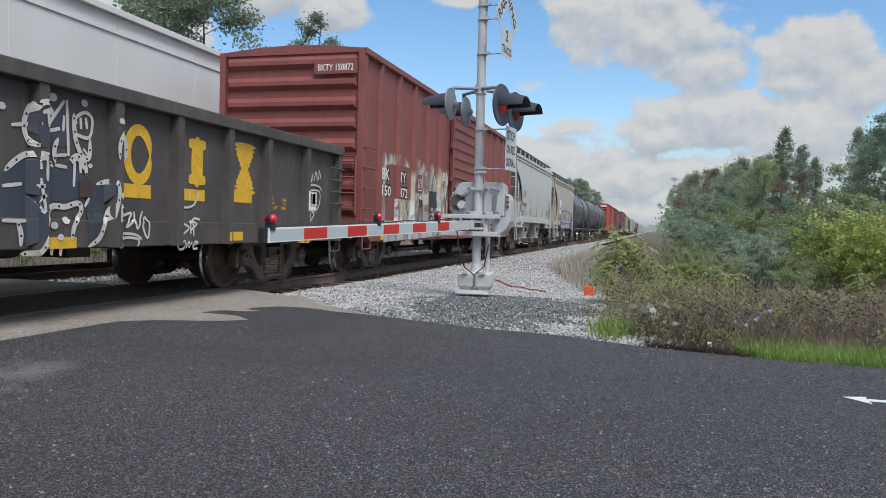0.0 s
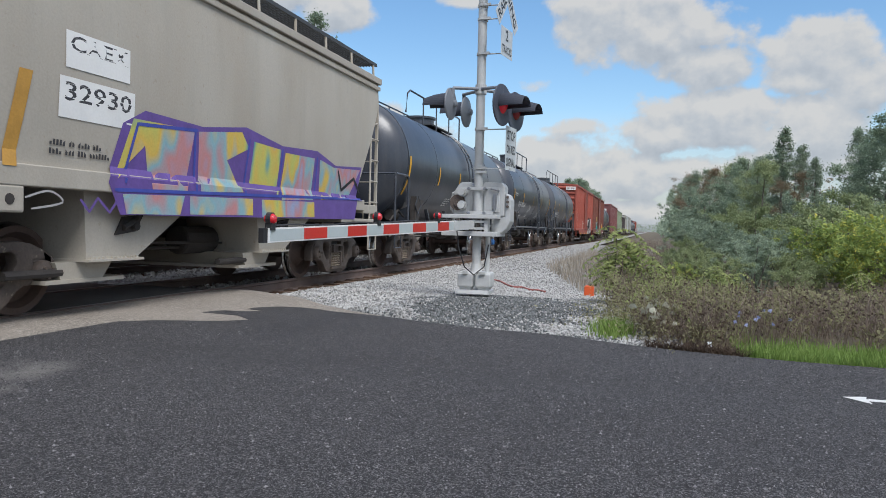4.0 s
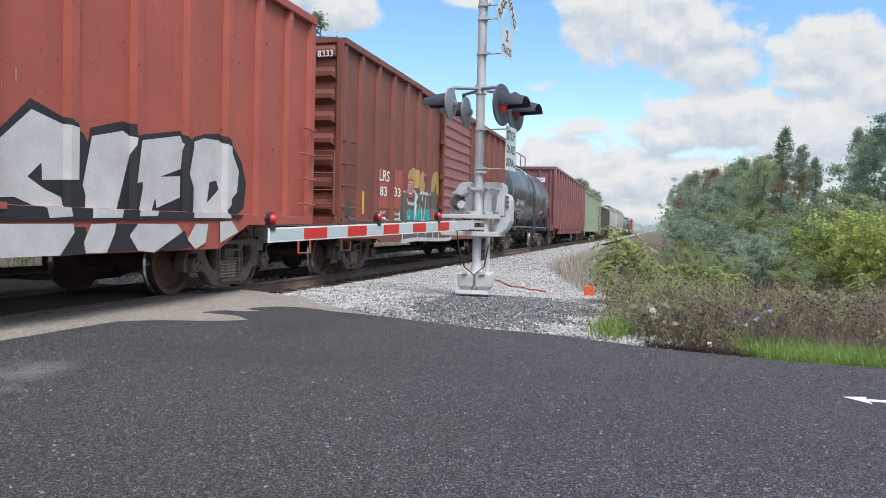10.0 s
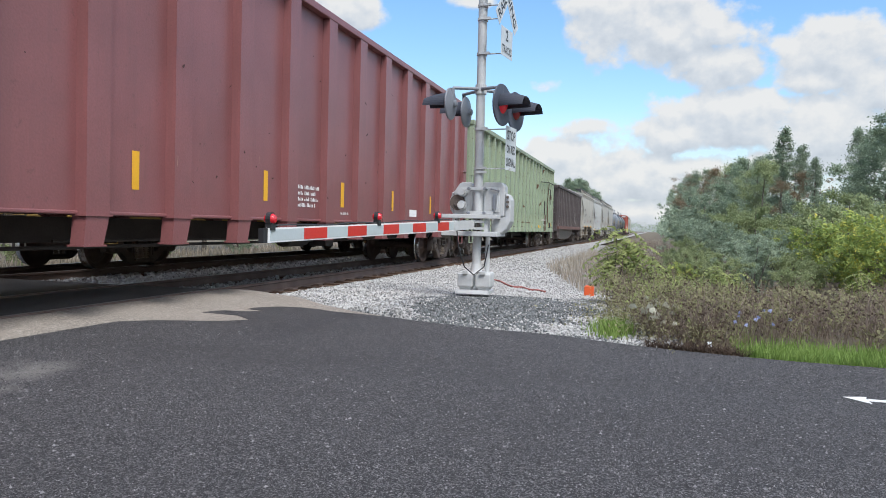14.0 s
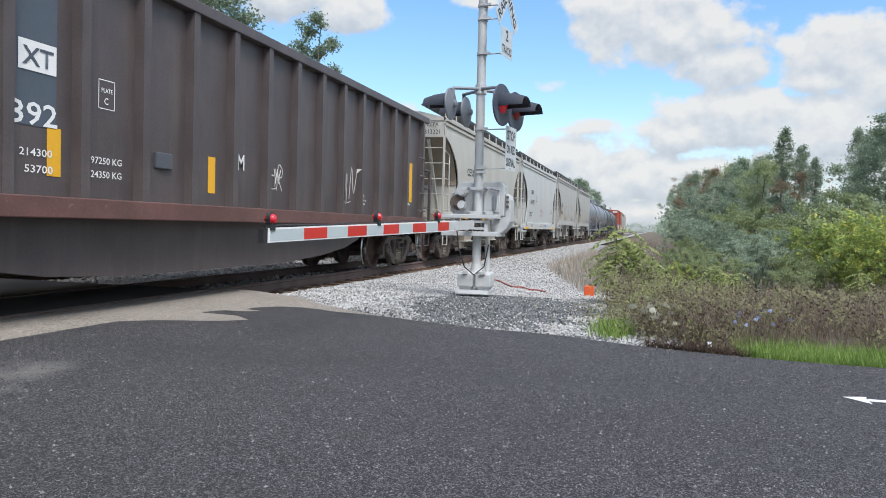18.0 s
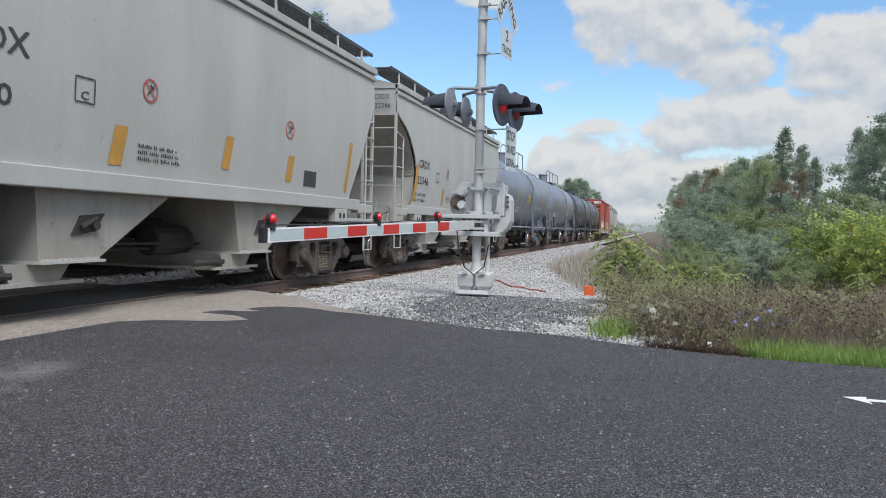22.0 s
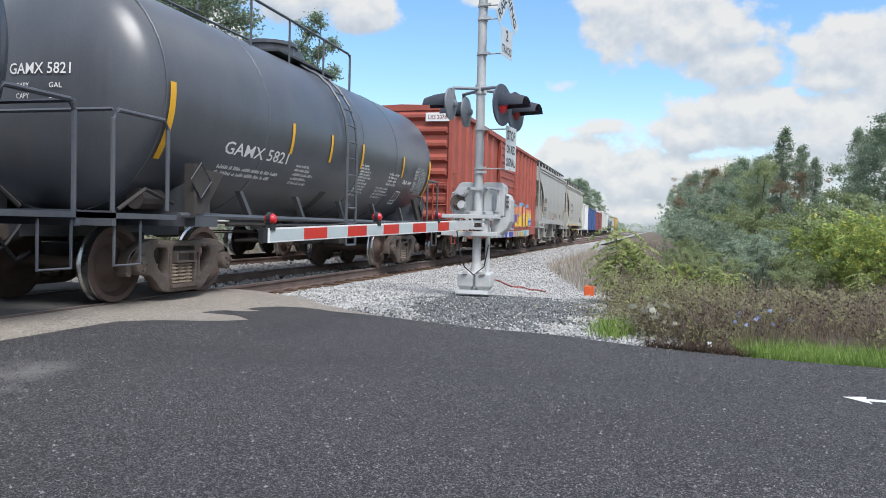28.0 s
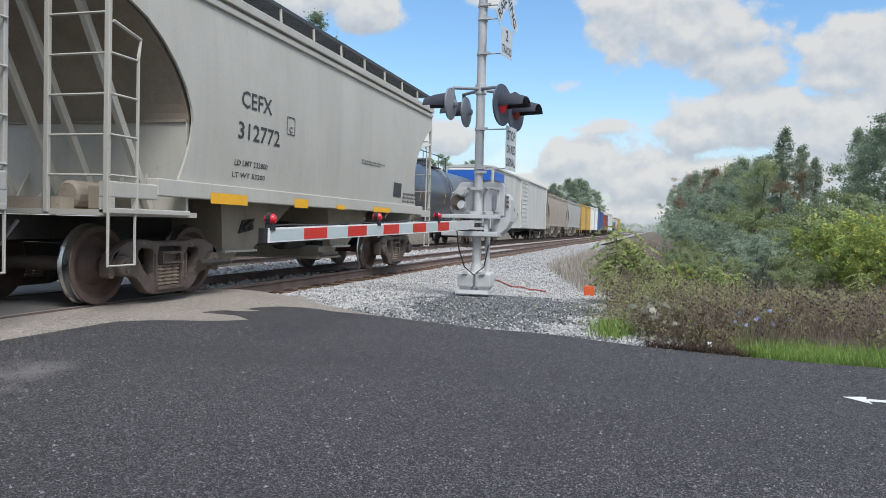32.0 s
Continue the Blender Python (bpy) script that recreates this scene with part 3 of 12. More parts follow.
        ladder(car, min(x + d * 0.02, x - d * 0.46), max(x + d * 0.02, x - d * 0.46), -hw - 0.12, 1.30, 2.5, 4, paint, stiles=False)
        end_ladder(car, x + d * 0.16, -hw + 0.04, -hw + 0.45, 1.30, 2.2, 4, paint)
        stirrup(car, min(x, x - d * 0.42), max(x, x - d * 0.42), -hw - 0.06, 0.52, 0.98, paint)
        coupler(car, x, d)
        br = Mesh().tube([(x + d * 0.12, 0.35, 1.15), (x + d * 0.12, 0.35, 2.35)], 0.02, 6)
        br.lathe([(-0.03, 0.2), (0.03, 0.2), (0.03, 0.26), (-0.03, 0.26)], "x", (x + d * 0.2, 0.35, 2.35), 14)
        part("hand_brake", br, UNDER, car)
    # sliding door
    dm = Mesh().box(d0, d1, -hw - 0.07, -hw - 0.02, 1.12, ztop - 0.12)
    doorpaint = doorpaint or paint
    dp = part("door", dm, doorpaint, car, "ribbed steel sliding door")
    nr = 11
    for k in range(nr):
        z = 1.28 + (ztop - 1.6) * k / (nr - 1)
        r = Mesh().prism([(-hw - 0.068, z - 0.05), (-hw - 0.105, z - 0.015), (-hw - 0.105, z + 0.03), (-hw - 0.068, z + 0.05)], "x", d0 + 0.07, d1 - 0.07)
        part("door_rib", r, doorpaint, dp)
    fr = Mesh()
    for x in (d0 + 0.03, d1 - 0.03):
        fr.box(x - 0.035, x + 0.035, -hw - 0.11, -hw - 0.02, 1.12, ztop - 0.12)
    for x in (d0 - 0.10, d0 - 0.02):
        fr.tube([(x, -hw - 0.13, 1.15), (x, -hw - 0.13, ztop - 0.2)], 0.018, 6)
        for z in (1.5, 2.3, 3.2):
            fr.box(x - 0.05, x + 0.05, -hw - 0.15, -hw - 0.06, z - 0.05, z + 0.05)
    fr.box(d0 - 0.15, d1 + 0.1, -hw - 0.13, -hw - 0.05, 1.06, 1.12)
    fr.box(d0 - 2.0, d1 + 0.1, -hw - 0.12, -hw - 0.06, ztop - 0.14, ztop - 0.08)
    part("door_hardware", fr, paint, dp)
    underframe(car, x0, x1)
    rigging(car, 3.0, 11.0)
    truck(car, 0.0, small)
    truck(car, rear, small)

    def both(x, z):
        if d0 < x < d1 and 1.1 < z < ztop - 0.1:
            return -hw - 0.108
        if z < 1.1:
            return -hw - 0.10
        return side(x, z)
    return car, both


# ---- covered hoppers ----
def hopper(name, label, paint, slopepaint, x0=-0.68, x1=10.5, rear=8.2, ztop=4.0, rib=(), group="wagons of the passing freight train", zs=1.42, sillz=1.27, deep=False):
    car = thing(name, label, "railway wagon", group)
    hw = 1.50
    zc = 3.42

    def side(x, z):
        u = max(0.0, min(1.0, (z - zs) / (ztop - zs)))
        return -hw - 0.055 * math.sin(math.pi * u) + 0.02
    # outline of the side sheet: full length above, cut back in a curve at both ends
    def edge(z):
        if z > zc:
            return 0.0
        return float(np.interp(z, [1.42, 1.65, 1.95, 2.2, 2.35, 2.59, 2.83, 3.05, 3.22, zc], [1.17, 1.27, 1.38, 1.41, 1.38, 1.26, 1.06, 0.82, 0.56, 0.04]))
    for s in (-1, 1):
        vs, fs = [], []
        nz, nx = 34, 24
        for j in range(nz + 1):
            z = zs + (ztop - zs) * j / nz
            a, b = x0 + edge(z), x1 - (edge(z) if rib else float(np.interp(z, [1.42, 1.57, 2.19, 3.0, zc], [1.2, 1.14, 0.78, 0.28, 0.03])))
            for i in range(nx + 1):
                x = a + (b - a) * i / nx
                vs.append((x, -s * side(x, z), z))
        for j in range(nz):
            for i in range(nx):
                p = j * (nx + 1) + i
                fs.append((p, p + 1, p + nx + 2, p + nx + 1))
        m = Mesh().add(vs, fs)
        o = part("side_sheet", m, paint, car)
        so = o.modifiers.new("thick", "SOLIDIFY")
        so.thickness, so.offset = 0.03, 0.0
        e = Mesh()
        e.box(x0, x1, min(s * (hw - 0.06), s * (hw + 0.07)), max(s * (hw - 0.06), s * (hw + 0.07)), ztop - 0.02, ztop + 0.10)
        e.box(x0, x1, min(s * (hw - 0.06), s * (hw + 0.045)), max(s * (hw - 0.06), s * (hw + 0.045)), ztop - 0.14, ztop - 0.06)
        part("top_chord", e, paint, car, bevel=0.01)
        sl = Mesh()
        ya, yb = min(s * (hw - 0.12), s * (hw + 0.045)), max(s * (hw - 0.12), s * (hw + 0.045))
        sl.box(x0 + 0.75, x1 - 0.75, ya, yb, sillz, zs + 0.05)
        yc, yd = min(s * (hw - 0.12), s * (hw + 0.03)), max(s * (hw - 0.12), s * (hw + 0.03))
        for x, d in ((x0, 1), (x1, -1)):
            q = sorted((x, x + d * 0.78))
            part("end_sill", Mesh().box(q[0], q[1], yc, yd, zs - 0.20, zs - 0.03), paint, car, bevel=0.012)
            q = sorted((x, x + d * 1.40))
            part("step_beam", Mesh().box(q[0], q[1], yc, yd, zs - 0.37, zs - 0.31), paint, car, bevel=0.01)
            part("corner_bracket", Mesh().box(min(x, x + d * 0.07), max(x, x + d * 0.07), yc + 0.003, yd - 0.003, zs - 0.312, zs - 0.198), paint, car)
            if deep:
                continue
            q = sorted((x + d * 1.34, x + d * 1.85))
            pad = Mesh().box(q[0], q[1], ya, yb, zs - 0.39, sillz + 0.004)
            pd = part("jacking_pad", pad, paint, car, bevel=0.02)
            # dark discs on the pad's face stand in for the shade inside its holes
            for k in (0.35, 0.68):
                part("pad_hole", Mesh().lathe([(0.0, 0.0), (0.0, 0.05), (0.006, 0.05), (0.006, 0.0)], "y", (q[0] + 0.51 * k, -hw - 0.05 if s < 0 else hw + 0.046, zs - 0.27), 12), UNDER, pd)
        part("side_sill", sl, paint, car, bevel=0.012)
    roof = Mesh().prism([(-hw, ztop + 0.08), (-hw * 0.5, ztop + 0.26), (0, ztop + 0.32), (hw * 0.5, ztop + 0.26), (hw, ztop + 0.08), (hw, ztop), (-hw, ztop)], "x", x0, x1)
    part("roof", roof, paint, car)
    for k in range(5):
        hx = x0 + 1.6 + (x1 - x0 - 3.2) * k / 4
        part("hatch", Mesh().lathe([(0, 0.42), (0.14, 0.42), (0.18, 0.36), (0.2, 0.0)], "z", (hx, 0, ztop + 0.28), 14), paint, car)
    for s in (-1, 1):
        wb = Mesh()
        for q in range(9):
            y = s * (0.86 + q * 0.062)
            wb.box(x0 - 0.15, x1 + 0.15, y - 0.012, y + 0.012, ztop + 0.40, ztop + 0.435)
        k = x0 - 0.1
        while k < x1 + 0.15:
            wb.box(k - 0.012, k + 0.012, min(s * 0.84, s * 1.38), max(s * 0.84, s * 1.38), ztop + 0.405, ztop + 0.43)
            k += 0.13
        wb.box(x0 - 0.15, x1 + 0.15, min(s * 1.36, s * 1.40), max(s * 1.36, s * 1.40), ztop + 0.39, ztop + 0.45)
        part("running_board", wb, GRATING, car, "dark steel grating walkway")
        k = x0 + 0.4
        while k < x1:
            part("board_bracket", Mesh().tube([(k, s * 1.38, ztop + 0.40), (k, s * 1.40, ztop + 0.08)], 0.022, 6), paint, car)
            k += 1.15
    for x, d in ((x0, -1), (x1, 1)):
        m = Mesh()
        xa = x - d * 0.02
        m.box(min(xa, xa - d * 0.04), max(xa, xa - d * 0.04), -hw + 0.03, hw - 0.03, zc, ztop + 0.05)
        part("end_panel", m, paint, car)
        if rib and d > 0:
            # a straight slope sheet behind the ribbed side
            sl = Mesh().prism([(x - d * 0.04, zc), (x - d * 0.10, zc), (x - d * 3.16, 1.15), (x - d * 3.1, 1.15)], "y", -hw + 0.05, hw - 0.05)
        else:
            # an end sheet that curves inwards along the cut of the side
            prof = [(x - d * (edge(z) - 0.012), z) for z in np.linspace(zc, 2.2, 13)]
            sl = Mesh().prism([(p, float(q)) for p, q in prof] + [(p - d * 0.05, float(q) + 0.03) for p, q in reversed(prof)], "y", -hw + 0.028, hw - 0.028)
        part("slope_sheet", sl, slopepaint, car)
        plate = Mesh().box(min(x, x - d * 1.6), max(x, x - d * 1.6), -hw + 0.02, hw - 0.02, 1.03, 1.09)
        part("end_platform", plate, paint, car)
        web = Mesh().box(min(x - d * 1.40, x - d * 1.45), max(x - d * 1.40, x - d * 1.45), -1.46, 1.46, 1.09, 2.22)
        part("end_web", web, paint, car)
        part("web_flange", Mesh().box(min(x - d * 1.37, x - d * 1.41), max(x - d * 1.37, x - d * 1.41), -1.45, 1.45, 2.19, 2.225), slopepaint, car)
        for y in (-0.9, -0.55, 0.55, 0.9):
            part("gusset", Mesh().prism([(x - d * 1.41, 1.09), (x - d * 1.12, 1.09), (x - d * 1.41, 1.58)], "y", y - 0.012, y + 0.012), paint, car)
        if slopepaint == HOPDIRT:
            for y in (-1.0, -0.25, 0.25, 1.0):
                part("end_brace", Mesh().prism([(x - d * 1.36, 1.15), (x - d * 1.28, 1.12), (x - d * 0.06, 3.36), (x - d * 0.14, 3.40)], "y", y - 0.035, y + 0.035), paint, car)
            part("brake_cylinder", Mesh().lathe([(0, 0), (0, 0.13), (0.03, 0.16), (0.45, 0.16), (0.48, 0.13), (0.48, 0)], "x", (min(x - d * 0.4, x - d * 0.88), -0.62, 1.26), 14), slopepaint, car)
            part("brake_valve", Mesh().box(min(x - d * 0.3, x - d * 0.62), max(x - d * 0.3, x - d * 0.62), -1.30, -0.98, 1.092, 1.36), slopepaint, car, bevel=0.02)
        for y in (-hw + 0.02, -hw + 0.78, hw - 0.78, hw - 0.02):
            po = Mesh().box(x - 0.025, x + 0.025, y - 0.03, y + 0.03, 1.05, zc + 0.05)
            part("end_post", po, paint, car, bevel=0.008)
        for s in (-1, 1):
            for k in range(5):
                z = 1.45 + 0.42 * k
                part("end_rung", Mesh().tube([(x, s * (hw - 0.02), z), (x, s * (hw - 0.78), z)], 0.014, 6), paint, car)
            m = Mesh()
            xi = x - d * 0.42
            m.tube([(xi, s * (hw + 0.02), 1.1), (xi, s * (hw + 0.02), 2.75), (xi - d * 0.05, s * (hw + 0.01), 2.95), (x - d * 0.05, s * (hw - 0.0), 3.05)], 0.02, 6)
            ld = part("ladder", m, paint, car)
            for k in range(4):
                z = 1.45 + 0.42 * k
                part("rung", Mesh().tube([(x, s * (hw + 0.02), z), (xi, s * (hw + 0.02), z)], 0.014, 6), paint, ld)
            stirrup(car, min(x, xi), max(x, xi), s * (hw + 0.0), 0.50, 1.06, paint)
        pp = Mesh()
        pp.tube([(x - d * 0.2, -hw + 0.2, 1.12), (x - d * 0.2, -hw + 0.2, 1.38), (x - d * 0.9, -hw + 0.25, 1.38), (x - d * 1.1, -0.6, 1.2)], 0.02, 6)
        pp.box(min(x - d * 0.05, x - d * 0.25), max(x - d * 0.05, x - d * 0.25), -0.85, 0.2, 1.092, 1.22)
        part("air_brake_gear", pp, slopepaint, car)
        coupler(car, x, d)
    # two discharge bays with sloping sheets and gates
    kx = rear / 8.2
    zt = sillz + 0.03
    for a, b, c, e in ((2.12, 4.2, 2.17, 2.95), (5.58, 7.8, 5.74, 6.5)):
        a, b, c, e = a * kx, b * kx, c * kx, e * kx
        by = 1.0 if deep else 1.36
        b0 = part("discharge_bay", Mesh().prism([(a, zt), (b, zt), (e, 0.57), (c, 0.57)], "y", -by, by), slopepaint, car)
        fl = Mesh().box(c - 0.03, e + 0.06, -by - 0.06, by + 0.06, 0.545, 0.572)
        for k in range(12):
            bx = c + (e - c) * (k + 0.5) / 12
            fl.box(bx - 0.014, bx + 0.014, -by - 0.045, -by - 0.005, 0.572, 0.594)
        part("bay_flange", fl, paint, b0)
        gm = Mesh().prism([(c + 0.52, 1.02), (c + 0.86, 1.05), (c + 0.72, 0.86), (c + 0.40, 0.82)], "y", -by - 0.025, -by + 0.005)
        gm.tube([(c + 0.5, -by - 0.04, 0.9), (c + 0.72, -by - 0.04, 1.0)], 0.035, 6)
        gm.lathe([(-0.05, 0.0), (-0.05, 0.05), (0.0, 0.05)], "y", (c + 0.7, -by - 0.02, 0.92), 8)
        part("gate_drive", gm, UNDER, b0)
        ou = Mesh().prism([(c - 0.3, 0.545), (e - 0.25, 0.545), (e - 0.4, 0.36), (c - 0.22, 0.36)], "y", -by + 0.11, by - 0.11)
        ou.box(c - 0.45, e - 0.1, -by + 0.08, by - 0.08, 0.33, 0.37)
        part("outlet_gate", ou, slopepaint, b0)
        ou = Mesh().tube([(c - 0.9, -1.22, 0.44), (c - 0.2, -1.22, 0.44)], 0.045, 8)
        part("outlet_pipe", ou, UNDER, b0)
    underframe(car, x0, x1, 0.74, 1.02)
    rigging(car, 3.2, 6.8, 0.62)
    truck(car, 0.0)
    truck(car, rear)
    for rx in rib:
        m = Mesh()
        strip(m, [(rx, zs + 0.05), (rx, ztop - 0.2)], 0.03, side, 0.012)
        part("weld_seam", m, paint, car)
    return car, lambda x, z: side(x, z) - 0.017 if z > zs + 0.05 else -hw - 0.047


GRATING = mat("dark grating", (0.075, 0.08, 0.085), 0.6, 0.3, vary=0.2)


# ---- tank wagons ----
def tankcar(name, label, paint, x0=0.0, x1=11.1, rear=9.4, R=1.47, zc=2.52, dome="square", group="wagons of the passing freight train", blue=(), grow=0.0, stripes=(), steps=None):
    car = thing(name, label, "tank wagon", group)

    def side(x, z):
        u = max(-0.98, min(0.98, (z - zc) / R))
        return -R * math.sqrt(1 - u * u)
    prof = []
    hd = 0.62
    for k in range(9):
        a = math.pi / 2 * k / 8
        prof.append((x0 + 0.02 - hd * math.cos(a), max(0.01, R * math.sin(a))))
    mid = (x0 + x1) / 2
    prof += [(mid, R)]
    for k in range(9):
        a = math.pi / 2 * (8 - k) / 8
        prof.append((x1 + grow - 0.02 + hd * math.cos(a), max(0.01, R * math.sin(a))))
    m = Mesh().lathe(prof, "x", (0, 0, zc), 56)
    m.smooth = True
    shell = part("tank_shell", m, paint, car)
    for bx in (x0, x0 + 2.4, mid + 0.9, x1 - 2.4, x1 + grow):
        b = Mesh().lathe([(bx - 0.03, R + 0.003), (bx - 0.025, R + 0.008), (bx + 0.025, R + 0.008), (bx + 0.03, R + 0.003)], "x", (0, 0, zc), 48)
        b.smooth = True
        part("weld_band", b, paint, shell)
    # centre platform, railing and hatch
    pl = Mesh()
    for s in (-1, 1):
        pl.box(mid - 1.2, mid + 1.2, min(s * 0.3, s * 0.68), max(s * 0.3, s * 0.68), zc + R - 0.05, zc + R - 0.01)
    part("platform", pl, GRATING, car)
    zt = zc + R
    for u in (mid - 2.2, mid - 0.9, mid + 0.5, mid + 1.8):
        for w in (-1, 1):
            part("rail_post", Mesh().tube([(u, w * 0.74, zt - 0.3), (u, w * 0.74, zt + 0.55)], 0.02, 6), paint, car)
    for w in (-1, 1):
        rl = Mesh().tube([(mid - 3.6, w * 0.7, zt - 0.05), (mid - 3.55, w * 0.72, zt + 0.45), (mid - 3.4, w * 0.74, zt + 0.55), (mid + 1.7, w * 0.74, zt + 0.55), (mid + 1.8, w * 0.74, zt + 0.5), (mid + 1.8, w * 0.74, zt - 0.2)], 0.024, 6)
        part("railing", rl, paint, car)
    dm = Mesh()
    if dome == "round":
        dm.lathe([(0, 0.27), (0.52, 0.27), (0.55, 0.31), (0.60, 0.30), (0.62, 0.0)], "z", (mid + 0.1, 0, zt - 0.05), 20)
    else:
        dm.lathe([(0, 0.45), (0.28, 0.45), (0.30, 0.5), (0.36, 0.5), (0.38, 0.0)], "z", (mid - 0.2, 0, zt - 0.05), 20)
        dm.box(mid + 0.35, mid + 0.7, -0.2, 0.2, zt - 0.02, zt + 0.35)
    part("hatch_dome", dm, paint, car)
    # side ladder
    ld = Mesh()
    lx = mid - 0.02 if steps is None else steps
    for k in range(10):
        z = 1.0 + k * 0.3
        y = side(mid, z) - 0.12 if z > zc else -R - 0.12
        ld.tube([(lx, y, z), (lx + 0.44, y, z)], 0.016, 6)
    for xx in (lx, lx + 0.44):
        ld.tube([(xx, -R - 0.12, 0.62)] + [(xx, (side(mid, z) - 0.12) if z > zc else -R - 0.12, z) for z in (1.0, 1.8, 2.5, 2.9, 3.2, 3.5, 3.7, 3.9)], 0.026, 6)
    ld.tube([(lx, -R - 0.12, 0.62), (lx + 0.44, -R - 0.12, 0.62)], 0.02, 6)
    part("side_ladder", ld, paint, car)
    # long side pipe and stays
    for s in (-1, 1):
        sp = Mesh().tube([(x0 + 0.3, s * 1.42, 1.06), (x1 - 0.3, s * 1.42, 1.06)], 0.035, 8)
        part("side_rail", sp, paint, car)
        k = x0 + 2.0
        while k < x1 - 1.5:
            part("rail_stay", Mesh().prism([(k, 1.05), (k + 0.09, 1.05), (k - 0.21, 1.42), (k - 0.30, 1.42)], "y", s * 1.33, s * 1.41), paint, car)
            k += 1.7
    for x, d, c in ((x0, -1, 0.9), (x1, 1, rear + 0.9)):
        xe = x + d * 0.95
        st = Mesh()
        st.box(min(x - d * 1.9, xe), max(x - d * 1.9, xe), -0.3, 0.3, 0.78, 1.06)
        st.box(c - 0.25, c + 0.25, -1.45, 1.45, 0.92, 1.10)
        st.prism([(-1.40, 1.08), (-1.40, 1.55), (-1.05, 1.40), (-0.5, 1.12), (0.5, 1.12), (1.05, 1.40), (1.40, 1.55), (1.40, 1.08)], "x", c - 0.14, c + 0.14)
        part("saddle", st, paint, car)
        ep = Mesh().box(min(x - d * 0.15, xe), max(x - d * 0.15, xe), -1.5, 1.5, 1.0, 1.06)
        ep.box(min(xe, xe - d * 0.06), max(xe, xe - d * 0.06), -1.5, 1.5, 0.92, 1.08)
        part("end_platform", ep, paint, car)
        for y in (-1.46, 1.46):
            h = Mesh().tube([(xe - d * 0.05, y, 1.05), (xe - d * 0.05, y, 2.05), (xe - d * 0.12, y, 2.15), (x + d * 0.06, y, 2.15), (x - d * 0.02, y, 2.05), (x - d * 0.02, y, 1.1)], 0.026, 8)
            part("handrail", h, paint, car)
            sg = -1 if y < 0 else 1
            stirrup(car, min(xe - d * 0.08, xe - d * 0.5), max(xe - d * 0.08, xe - d * 0.5), y, 0.5, 0.98, paint)
            br = Mesh().prism([(x - d * 0.55, 1.08), (x - d * 0.75, 1.08), (x - d * 1.2, 1.62), (x - d * 0.7, 1.66)], "y", sg * 1.40, sg * 1.47)
            br.box(min(x - d * 0.5, x - d * 0.56), max(x - d * 0.5, x - d * 0.56), min(sg * 1.36, sg * 1.5), max(sg * 1.36, sg * 1.5), 1.06, 1.7)
            part("placard_bracket", br, UNDER, car)
        pl = Mesh().add([(x - d * 0.62, -1.512, 1.28), (x - d * 0.84, -1.512, 1.5), (x - d * 0.62, -1.512, 1.72), (x - d * 0.40, -1.512, 1.5)], [(0, 1, 2, 3)])
        part("placard_holder", pl, UNDER, car)
        rim = Mesh()
        for q in range(4):
            a, b = [(x - d * (0.62 + 0.22 * u), 1.5 + 0.22 * v) for u, v in ((0, -1), (1, 0), (0, 1), (-1, 0), (0, -1))][q:q + 2]
            rim.tube([(a[0], -1.517, a[1]), (b[0], -1.517, b[1])], 0.008, 4)
        part("placard_rim", rim, paint, car)
        er = Mesh().tube([(xe - d * 0.05, -1.46, 2.15), (xe - d * 0.05, 1.46, 2.15)], 0.024, 6)
        part("end_rail", er, paint, car)
        bk = Mesh()
        bk.lathe([(0, 0), (0, 0.13), (0.42, 0.13), (0.42, 0)], "x", (min(x - d * 0.1, x - d * 0.52), -0.95, 1.25), 12)
        bk.tube([(x + d * 0.5, -1.2, 1.1), (x + d * 0.1, -1.25, 1.35), (x - d * 0.5, -1.2, 1.2)], 0.025, 6)
        part("air_brake_gear", bk, UNDER, car)
        coupler(car, xe, d)
        tp = Mesh()
        vs, fs = [], []
        for k in range(15):
            z = 1.72 + 0.9 * k / 14
            for q in (0, 1):
                xx = x + (grow if d > 0 else 0.0) - d * (0.015 + 0.11 * q)
                vs.append((xx, side(xx, z) - 0.024, z))
        fs = [(2 * k, 2 * k + 1, 2 * k + 3, 2 * k + 2) for k in range(14)]
        part("reflector", Mesh().add(vs, fs), YELLOW, car, "yellow reflective stripe")
    for xx in stripes or (x0 + 2.6, mid - 0.8, x1 - 1.9):
        patch(car, xx, xx + 0.085, 2.08, 2.56, YELLOW, side, 0.014)
    underframe(car, x0 - 0.6, x0 + 2.0, 0.78, 1.0)
    rigging(car, 3.0, x1 - 2.6, 0.7)
    vp = Mesh().lathe([(0, 0.0), (0, 0.16), (0.25, 0.16), (0.3, 0.1), (0.45, 0.1), (0.45, 0)], "z", (mid, 0, 0.72), 12)
    vp.tube([(x0 + 2.2, -0.9, 0.95), (x1 - 2.2, -0.9, 0.95)], 0.03, 6)
    part("bottom_outlet", vp, UNDER, car)
    truck(car, 0.0)
    truck(car, rear, blue=blue)
    return car, side


